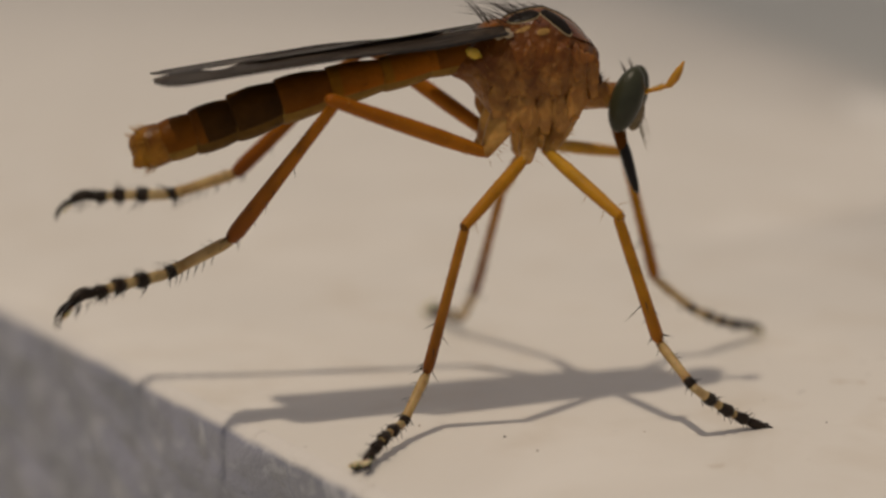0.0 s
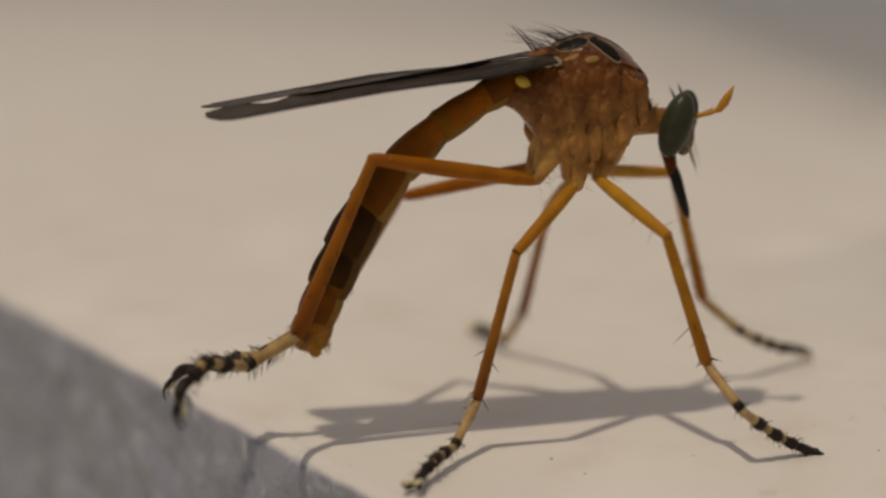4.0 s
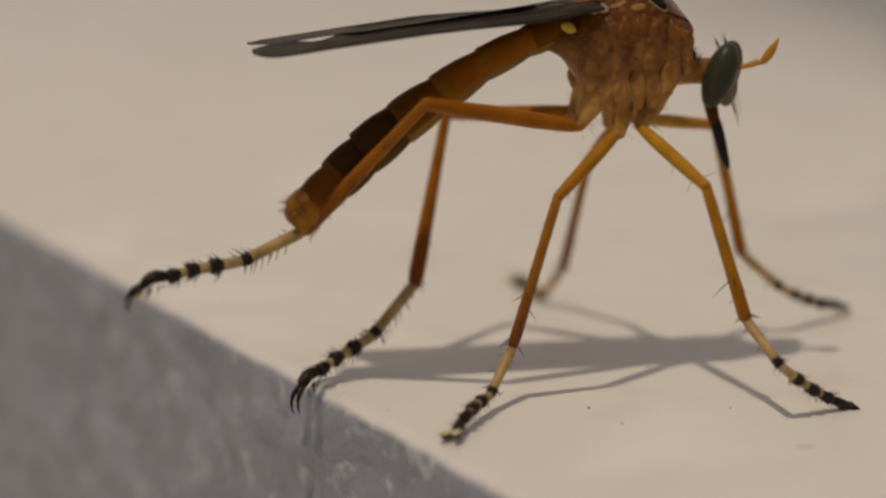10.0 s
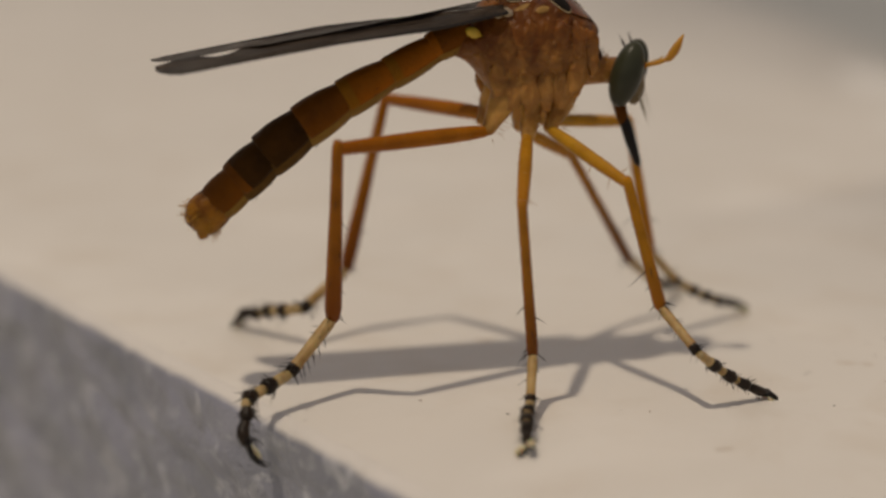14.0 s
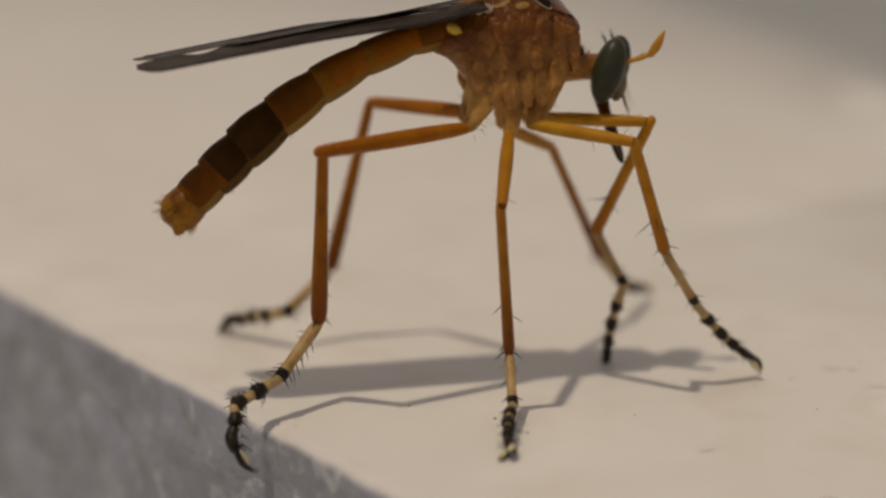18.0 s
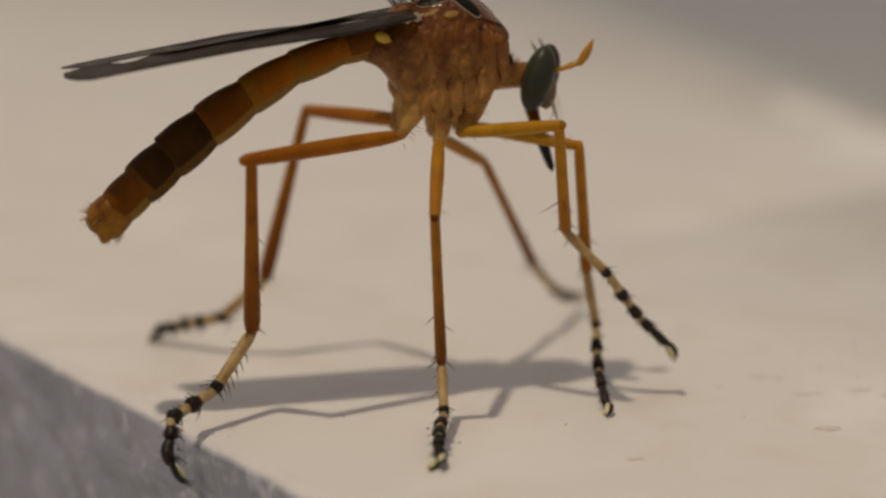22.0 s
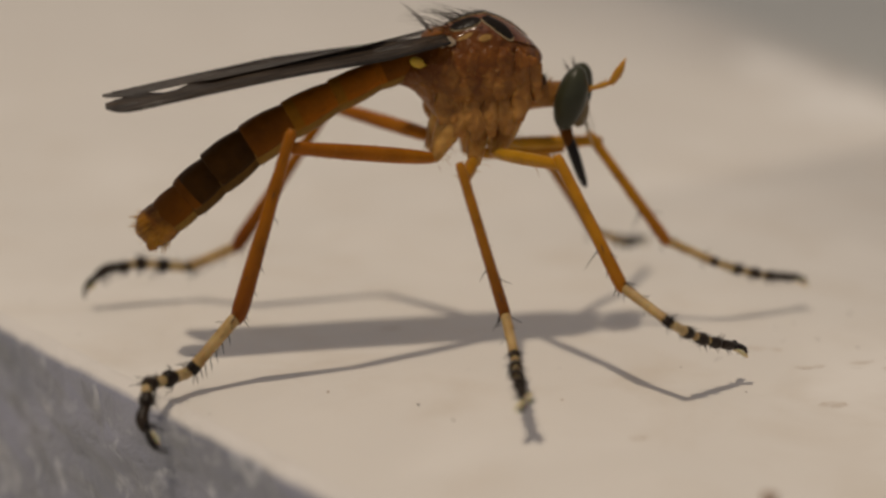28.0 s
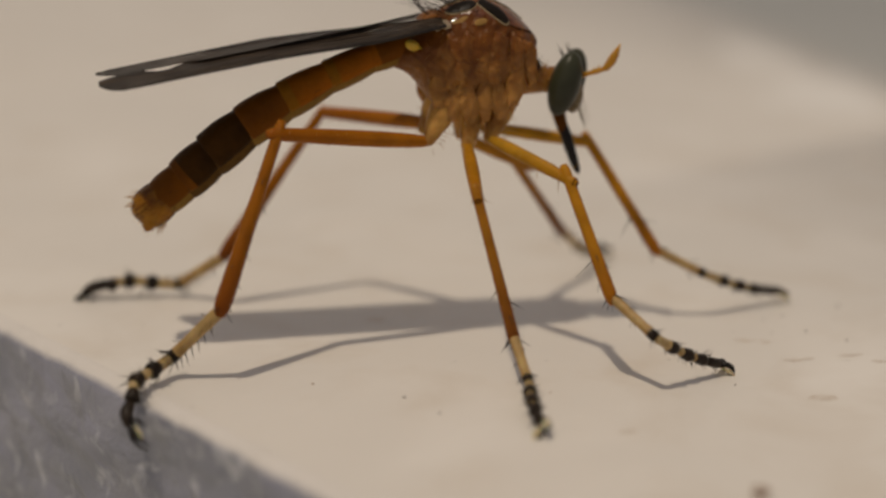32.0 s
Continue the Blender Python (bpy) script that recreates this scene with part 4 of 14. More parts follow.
        part("claw", bm, M_BLACK, root, "black hooked claw")
        bm = bmesh.new()
        if kind == "hind":
            blob(bm, (x + 0.42, s * 0.15, z + 0.32), (0.38, 0.13, 0.08), (0, -34, 0), seg=12)
        else:
            blob(bm, (x + 0.52, s * 0.25, z - 0.13), (0.46, 0.21, 0.11), (0, 14, s * 12), seg=12)
        part("pad", bm, M_PAD, root, "pale foot pad")
    return leg


build_thorax()
build_shield()
build_plates()
build_coxae()
build_head()
build_halteres()
build_wings()
abdomen = build_abdomen()
legs = {}
for kind in ("hind", "middle", "front"):
    for side in ("right", "left"):
        legs[kind + "_" + side] = build_leg(kind, side)


def motions():
    walk(robber_fly, [
        (0, pose(0.00071, -0.00027, 0.01580, 0, 2.68, 15)), (0.5, pose(0.00053, 0.00020, 0.01542, 0, 1.33, 15)),
        (1, pose(0.00069, 0.00067, 0.01526, 0, 0.51, 15)), (1.5, pose(0.00048, 0.00054, 0.01525, 0, 0.62, 15)),
        (2, pose(0.00058, 0.00047, 0.01535, 0, 0.84, 15)), (2.5, pose(0.00049, 0.00042, 0.01544, 0, 0.75, 15)),
        (3, pose(0.00067, 0.00060, 0.01527, 0, 0.74, 15)), (3.5, pose(0.00065, 0.00036, 0.01531, 0, 0.97, 15)),
        (5.5, pose(0.00036, 0.00122, 0.01492, 0, 0.13, 15)), (6, pose(0.00046, 0.00125, 0.01457, 0, -0.46, 15)),
        (6.5, pose(0.00038, 0.00131, 0.01476, 0, -0.54, 15)), (7, pose(0.00050, 0.00078, 0.01492, 0, -0.01, 15)),
        (7.5, pose(0.00020, 0.00060, 0.01512, 0, 0.4, 15)), (8, pose(0.00035, 0.00064, 0.01498, 0, 0.34, 15)),
        (8.5, pose(0.00051, 0.00076, 0.01523, 0, 1.08, 15)), (9, pose(0.00044, 0.00054, 0.01523, 0, 1.66, 15)),
        (9.5, pose(0.00074, 0.00082, 0.01527, 0, 1.65, 15)), (10, pose(0.00060, 0.00090, 0.01536, 0, 1.74, 15)),
        (10.5, pose(0.00087, 0.00080, 0.01514, 0, 1.87, 15)), (11, pose(0.00078, 0.00100, 0.01555, 0, 1.62, 15)),
        (11.5, pose(0.00082, 0.00115, 0.01500, 0, 1.25, 15)), (12, pose(0.00081, 0.00129, 0.01518, 0, -0.04, 15)),
        (12.5, pose(0.00052, 0.00077, 0.01523, 0, -0.35, 15)), (13, pose(0.00051, -0.00055, 0.01576, 0, 0.55, 15)),
        (13.5, pose(-0.00023, 0.00063, 0.01592, 0, -0.67, 15)), (14, pose(0.00022, 0.00154, 0.01528, 0, 0, 15)),
        (14.5, pose(0.00061, 0.00131, 0.01498, 0, 0.03, 15)), (16.5, pose(-0.00017, 0.00126, 0.01603, 0, -0.18, 15)),
        (17, pose(-0.00021, 0.00095, 0.01602, 0, -0.41, 15)), (17.5, pose(-0.00005, 0.00040, 0.01612, 0, -0.21, 15)),
        (18, pose(0.00004, 0.00033, 0.01610, 0, -0.1, 15)), (18.5, pose(0.00010, 0.00018, 0.01614, 0, 0.33, 15)),
        (19, pose(-0.00008, 0.00039, 0.01602, 0, 0.08, 15)), (19.5, pose(-0.00015, 0.00051, 0.01610, 0, -0.06, 15)),
        (20, pose(-0.00008, 0.00041, 0.01604, 0, -0.01, 15)), (20.5, pose(0.00013, 0.00051, 0.01594, 0, 0.04, 14.85)),
        (21, pose(0.00023, 0.00036, 0.01609, 0, 0.13, 14.7)), (21.5, pose(0.00021, 0.00017, 0.01630, 0, 0.07, 14.55)),
        (22, pose(-0.00006, -0.00006, 0.01637, 0, -0.29, 14.4)), (22.5, pose(0.00014, -0.00031, 0.01636, 0, -0.34, 14.25)),
        (23, pose(0.00024, -0.00041, 0.01671, 0, -0.53, 14.1)), (23.5, pose(0.00011, -0.00041, 0.01689, 0, -0.79, 13.95)),
        (24, pose(0.00010, -0.00053, 0.01678, 0, -0.6, 13.8)), (24.5, pose(-0.00046, -0.00030, 0.01664, 0, 0.05, 13.65)),
        (25, pose(0.00036, 0.00067, 0.01575, 0, 0.22, 13.5)), (25.5, pose(0.00058, 0.00162, 0.01511, 0, -0.85, 13.14)),
        (26, pose(0.00107, 0.00237, 0.01495, 0, -1.56, 12.79)), (26.5, pose(0.00180, 0.00208, 0.01317, 0, -0.91, 12.43)),
        (28.5, pose(0.00210, 0.00448, 0.01288, 0, -2.14, 11)), (29, pose(0.00213, 0.00453, 0.01292, 0, -2.18, 11)),
        (29.5, pose(0.00224, 0.00465, 0.01295, 0, -1.72, 11)), (30, pose(0.00236, 0.00483, 0.01261, 0, -1.24, 11)),
        (30.5, pose(0.00213, 0.00491, 0.01262, 0, -1.42, 11)), (31, pose(0.00227, 0.00490, 0.01291, 0, -1.26, 11)),
        (31.5, pose(0.00217, 0.00484, 0.01301, 0, -1.45, 11)), (32, pose(0.00249, 0.00490, 0.01299, 0, -1.27, 11)),])
    walk(legs['hind_right']['femur'], [
        (0, pose(-0.00252, -0.0014, -0.003, 175.8, -19, -172)), (0.25, pose(-0.00252, -0.0014, -0.003, 171.7, -30.2, -168.1)),
        (0.5, pose(-0.00252, -0.0014, -0.003, 167.4, -39.5, -164.8)), (0.75, pose(-0.00252, -0.0014, -0.003, 172.8, -23.6, -166.9)),
        (1, pose(-0.00252, -0.0014, -0.003, 179.4, -3, -175.6)), (1.25, pose(-0.00252, -0.0014, -0.003, 179.6, -0.7, -171.1)),
        (1.5, pose(-0.00252, -0.0014, -0.003, -179.2, 4, -169.6)), (2, pose(-0.00252, -0.0014, -0.003, -178.9, 6, -172)),
        (2.25, pose(-0.00252, -0.0014, -0.003, -179.1, 5.4, -169.2)), (2.5, pose(-0.00252, -0.0014, -0.003, -179.4, 2.3, -166.7)),
        (2.75, pose(-0.00252, -0.0014, -0.003, 177.4, -10.7, -170.6)), (3, pose(-0.00252, -0.0014, -0.003, 177, -20.9, -175.9)),
        (3.25, pose(-0.00252, -0.0014, -0.003, 177.9, -17.3, -177.3)), (3.5, pose(-0.00252, -0.0014, -0.003, 178.6, -11.8, -177.5)),
        (4, pose(-0.00252, -0.0014, -0.003, 178.2, -9.3, -174.2)), (4.5, pose(-0.00252, -0.0014, -0.003, 178.5, -4.8, -169.5)),
        (5, pose(-0.00252, -0.0014, -0.003, -179.4, 2.6, -164.9)), (5.5, pose(-0.00252, -0.0014, -0.003, -175.8, 11.5, -163.5)),
        (6, pose(-0.00252, -0.0014, -0.003, -175.4, 10.8, -160.2)), (6.25, pose(-0.00252, -0.0014, -0.003, -178.8, 2.3, -156.2)),
        (6.5, pose(-0.00252, -0.0014, -0.003, 177, -4.9, -153.4)), (6.75, pose(-0.00252, -0.0014, -0.003, -179.2, 2, -158.6)),
        (7, pose(-0.00252, -0.0014, -0.003, -176.6, 10.8, -166.1)), (7.25, pose(-0.00252, -0.0014, -0.003, 179.7, -0.6, -168.9)),
        (7.5, pose(-0.00252, -0.0014, -0.003, 178.9, -5.9, -173.7)), (7.75, pose(-0.00252, -0.0014, -0.003, 177.8, -10.9, -172.9)),
        (8, pose(-0.00252, -0.0014, -0.003, 176.9, -14.3, -172)), (8.25, pose(-0.00252, -0.0014, -0.003, 178.3, -6.2, -170.1)),
        (8.5, pose(-0.00252, -0.0014, -0.003, -179.7, 1.8, -168.2)), (8.75, pose(-0.00252, -0.0014, -0.003, 179.8, 0.1, -165.8)),
        (9, pose(-0.00252, -0.0014, -0.003, 179.2, -1.6, -163.4)), (9.25, pose(-0.00252, -0.0014, -0.003, 178.5, -2.1, -157.3)),
        (9.5, pose(-0.00252, -0.0014, -0.003, 177.8, -3.4, -154.2)), (9.75, pose(-0.00252, -0.0014, -0.003, 175.8, -8.2, -158.6)),
        (10, pose(-0.00252, -0.0014, -0.003, 176.6, -9.5, -165.2)), (10.25, pose(-0.00252, -0.0014, -0.003, 177, -9.2, -166.9)),
        (10.5, pose(-0.00252, -0.0014, -0.003, 177.8, -7.9, -169.7)), (10.75, pose(-0.00252, -0.0014, -0.003, 179.3, -1.9, -169.7)),
        (11, pose(-0.00252, -0.0014, -0.003, -178.7, 7.4, -172.5)), (11.25, pose(-0.00252, -0.0014, -0.003, -179.5, 2, -163.8)),
        (11.5, pose(-0.00252, -0.0014, -0.003, 179.9, 0.3, -157)), (12, pose(-0.00252, -0.0014, -0.003, 179.5, -0.7, -158.6)),
        (12.5, pose(-0.00252, -0.0014, -0.003, 179.7, -0.4, -158.3)), (12.75, pose(-0.00252, -0.0014, -0.003, -179.9, 0.8, -161.9)),
        (13, pose(-0.00252, -0.0014, -0.003, -179.6, 2.1, -165.9)), (13.25, pose(-0.00252, -0.0014, -0.003, -179.6, 1.2, -161.5)),
        (13.5, pose(-0.00252, -0.0014, -0.003, -179.7, 0.8, -157.8)), (14, pose(-0.00252, -0.0014, -0.003, -179.9, 0.4, -158.1)),
        (14.5, pose(-0.00252, -0.0014, -0.003, 178.6, -2.7, -159.8)), (15, pose(-0.00252, -0.0014, -0.003, 179.4, -1.1, -159.2)),
        (16, pose(-0.00252, -0.0014, -0.003, -179, 2.2, -157.6)), (16.5, pose(-0.00252, -0.0014, -0.003, -178.1, 3.8, -156.8)),
        (18, pose(-0.00252, -0.0014, -0.003, -178.6, 3.1, -159.6)), (20.5, pose(-0.00252, -0.0014, -0.003, -179.3, 1.9, -160.4)),
        (21, pose(-0.00252, -0.0014, -0.003, -178.9, 2.9, -161.1)), (21.5, pose(-0.00252, -0.0014, -0.003, -178.6, 3.9, -161.4)),
        (22.5, pose(-0.00252, -0.0014, -0.003, -179, 2.8, -162.4)), (23, pose(-0.00252, -0.0014, -0.003, -178.3, 4.8, -163.1)),
        (24, pose(-0.00252, -0.0014, -0.003, -178.5, 4.4, -162.8)), (24.5, pose(-0.00252, -0.0014, -0.003, -177.7, 5.6, -159.3)),
        (24.75, pose(-0.00252, -0.0014, -0.003, -179, 2.8, -160.8)), (25, pose(-0.00252, -0.0014, -0.003, 179.8, -0.2, -160)),
        (25.25, pose(-0.00252, -0.0014, -0.003, 178.8, -3.1, -159.4)), (25.5, pose(-0.00252, -0.0014, -0.003, 177.9, -4.8, -159.5)),
        (26, pose(-0.00252, -0.0014, -0.003, 177.8, -5.3, -160.9)), (26.25, pose(-0.00252, -0.0014, -0.003, 176.6, -8.1, -159.5)),
        (26.5, pose(-0.00252, -0.0014, -0.003, 175.8, -10.3, -159.7)), (27, pose(-0.00252, -0.0014, -0.003, 175.4, -11.4, -158.1)),
        (28, pose(-0.00252, -0.0014, -0.003, 174.5, -11, -155.7)), (28.5, pose(-0.00252, -0.0014, -0.003, 174.4, -10.8, -156.3)),
        (29, pose(-0.00252, -0.0014, -0.003, 174.2, -10.5, -155.1)), (29.5, pose(-0.00252, -0.0014, -0.003, 175.3, -8.9, -157.2)),
        (30, pose(-0.00252, -0.0014, -0.003, 178.9, -6.2, 177.3)), (30.5, pose(-0.00252, -0.0014, -0.003, 178.9, -6.8, 177.8)),
        (31, pose(-0.00252, -0.0014, -0.003, 178.7, -4.6, 177.7)), (32, pose(-0.00252, -0.0014, -0.003, 177, -7.5, -166.9)),])
    walk(legs['hind_right']['tibia'], [
        (0, pose(-0.00965, -0.00233, -0.00065, 150, 49.6, 138.8)), (0.25, pose(-0.00897, -0.00268, 0.00071, 137.4, 47.6, 124.7)),
        (0.5, pose(-0.00822, -0.00289, 0.00179, 126.8, 43.5, 113.2)), (0.75, pose(-0.00945, -0.00298, 0.00008, 149.1, 34.3, 129.3)),
        (1, pose(-0.01036, -0.002, -0.00259, 169.8, 19.3, 147.6)), (1.25, pose(-0.01026, -0.00261, -0.0029, 165.1, 31.4, 149)),
        (1.5, pose(-0.01019, -0.0028, -0.00356, 164.4, 42.4, 153.5)), (1.75, pose(-0.0102, -0.00268, -0.00364, 161.6, 48.9, 152.2)),
        (2, pose(-0.01021, -0.00247, -0.00384, 159.6, 55.2, 151.6)), (2.5, pose(-0.01011, -0.00317, -0.00336, 162.2, 53.5, 154.2)),
        (2.75, pose(-0.01009, -0.00264, -0.00159, 148.8, 63.6, 141.9)), (3, pose(-0.00983, -0.00192, -0.00021, 131, 70.9, 125.4)),
        (3.25, pose(-0.00999, -0.00175, -0.00069, 160.6, 74.2, 156)), (3.5, pose(-0.01021, -0.00173, -0.00142, -171, 72.3, -174.5)),
        (4, pose(-0.01022, -0.00218, -0.00175, 172.4, 66.7, 167.7)), (4.5, pose(-0.01021, -0.00283, -0.00235, 163.7, 58.7, 157.1)),
        (5, pose(-0.01011, -0.00347, -0.00332, 161, 48.4, 151.4)), (5.5, pose(-0.00995, -0.00365, -0.00454, 163.5, 37.4, 150.2)),
        (5.75, pose(-0.00988, -0.00391, -0.00443, 161.4, 43, 150)), (6, pose(-0.00982, -0.00406, -0.00443, 160.2, 48.6, 150.4)),
        (6.25, pose(-0.00976, -0.00464, -0.00326, 150, 48.7, 138.6)), (6.5, pose(-0.00959, -0.00501, -0.00225, 141.5, 47.5, 129.1)),
        (6.75, pose(-0.00986, -0.0043, -0.00324, 152.3, 48.7, 141.1)), (7, pose(-0.01, -0.00326, -0.00446, 163.9, 47.7, 154.8)),
        (7.25, pose(-0.0102, -0.0029, -0.00294, 158.9, 65.3, 153)), (7.5, pose(-0.01028, -0.00225, -0.00221, 167.7, 80.8, 163.5)),
        (7.75, pose(-0.01016, -0.00236, -0.00153, 141.4, 74, 136.3)), (8, pose(-0.01004, -0.00245, -0.00107, 133, 65.8, 126.4)),
        (8.25, pose(-0.0102, -0.00275, -0.00215, 127.9, 66.5, 121.6)), (8.5, pose(-0.0102, -0.003, -0.00325, 124.8, 66.6, 118.5)),
        (8.75, pose(-0.01009, -0.00331, -0.00303, 116.7, 68.5, 111.1)), (9, pose(-0.00995, -0.00359, -0.00284, 107.9, 70, 102.9)),
        (9.5, pose(-0.00953, -0.00477, -0.00257, 114.4, 68, 108.7)), (9.75, pose(-0.00974, -0.00422, -0.00188, 140.7, 59, 132.4)),
        (10, pose(-0.01001, -0.00338, -0.00169, 157.2, 47, 146.3)), (10.25, pose(-0.01007, -0.00315, -0.00174, 158.1, 39.5, 143.9)),
        (10.5, pose(-0.01016, -0.00279, -0.00192, 160.7, 31.9, 142.7)), (10.75, pose(-0.01025, -0.00281, -0.00273, 157.5, 44.5, 145.6)),
        (11, pose(-0.01028, -0.00244, -0.00399, 162.2, 55.6, 154.9)), (11.25, pose(-0.01008, -0.00361, -0.00324, 142, 66.8, 135.6)),
        (11.5, pose(-0.00977, -0.0045, -0.003, 107.4, 73.2, 102.8)), (11.75, pose(-0.00983, -0.00442, -0.0029, 100, 75, 95.5)),
        (12, pose(-0.0099, -0.0043, -0.00283, 96.4, 76.4, 92.3)), (12.5, pose(-0.00978, -0.00428, -0.00296, 86.9, 72.1, 83)),
        (13, pose(-0.00969, -0.00312, -0.00348, 89.7, 69.4, 85.5)), (13.5, pose(-0.00974, -0.00435, -0.00314, 92.6, 72.4, 88.5)),
        (14, pose(-0.00998, -0.00444, -0.00291, 93.6, 73.8, 89.5)), (14.5, pose(-0.00997, -0.00417, -0.00255, 102.4, 73.7, 98)),
        (15, pose(-0.00994, -0.00425, -0.00277, 99.4, 73.6, 95.1)), (16, pose(-0.00988, -0.00447, -0.00321, 94.3, 73.7, 90.3)),
        (16.5, pose(-0.00983, -0.00456, -0.00343, 92.2, 73.7, 88.2)), (17, pose(-0.00978, -0.00449, -0.00337, 92.8, 72.7, 88.6)),
        (17.5, pose(-0.00971, -0.00417, -0.00353, 93.9, 70.9, 89.6)), (18, pose(-0.00973, -0.00406, -0.00351, 94.4, 70.8, 90.1)),
        (18.5, pose(-0.00972, -0.00395, -0.00363, 93.2, 70.4, 89)), (19, pose(-0.00974, -0.0041, -0.00346, 91.3, 70.8, 87.1)),
        (19.5, pose(-0.00976, -0.00417, -0.0035, 90.5, 71, 86.5)), (20, pose(-0.00977, -0.00405, -0.00343, 91.1, 70.9, 87)),
        (20.5, pose(-0.00983, -0.00399, -0.0033, 94.1, 71.6, 90)), (21, pose(-0.00981, -0.00386, -0.00346, 95.2, 71.4, 91.2)),
        (21.5, pose(-0.00977, -0.0038, -0.00362, 94.8, 71.3, 90.9)), (22, pose(-0.00969, -0.00381, -0.00362, 91.1, 70.9, 87.7)),
        (22.5, pose(-0.00968, -0.00361, -0.00354, 94.7, 70.9, 91.1)), (23, pose(-0.00967, -0.0035, -0.00381, 97.1, 71.4, 93.6)),
        (23.5, pose(-0.00965, -0.00357, -0.0039, 95.9, 71.7, 92.7)), (24, pose(-0.00964, -0.00353, -0.00377, 94.3, 71.9, 91.2)),
        (24.25, pose(-0.00958, -0.00373, -0.00385, 87.1, 71.3, 84.5)), (24.5, pose(-0.00953, -0.004, -0.00391, 82.7, 70.7, 80.4)),
        (24.75, pose(-0.00968, -0.00385, -0.00353, 85.5, 73.8, 82.9)), (25, pose(-0.00985, -0.00405, -0.003, 96.1, 75.1, 93.4)),
        (25.5, pose(-0.00996, -0.00421, -0.0022, 113.7, 79, 111.2)), (25.75, pose(-0.01003, -0.00415, -0.00212, 132.8, 80.9, 130.6)),
        (26, pose(-0.01005, -0.00405, -0.00201, 150, 80.3, 148)), (26.25, pose(-0.01, -0.00427, -0.00164, 127.6, 73.9, 125.2)),
        (26.5, pose(-0.00997, -0.00422, -0.00137, 121.6, 69.6, 118.7)), (27, pose(-0.00991, -0.00447, -0.00111, 130.1, 70.3, 127.7)),
        (28, pose(-0.00965, -0.00474, -0.00085, 170.3, 71.8, 170.3)), (28.5, pose(-0.00948, -0.00452, -0.00088, -172.3, 68.9, -171.1)),
        (29, pose(-0.00936, -0.00464, -0.00095, -170.6, 67.3, -169.1)), (29.5, pose(-0.00952, -0.0044, -0.00111, -169.4, 68.5, -168)),
        (30, pose(-0.00932, -0.00087, -0.0019, -134.8, 53.6, -129.1)), (30.5, pose(-0.00935, -0.00095, -0.00187, -131.6, 53.4, -126.2)),
        (31, pose(-0.00945, -0.00098, -0.00221, -131.3, 52.8, -125.8)), (31.5, pose(-0.00946, -0.00103, -0.00226, -130.4, 52.8, -125)),
        (32, pose(-0.00965, -0.00297, -0.00163, -144.4, 61.7, -140.9)),])
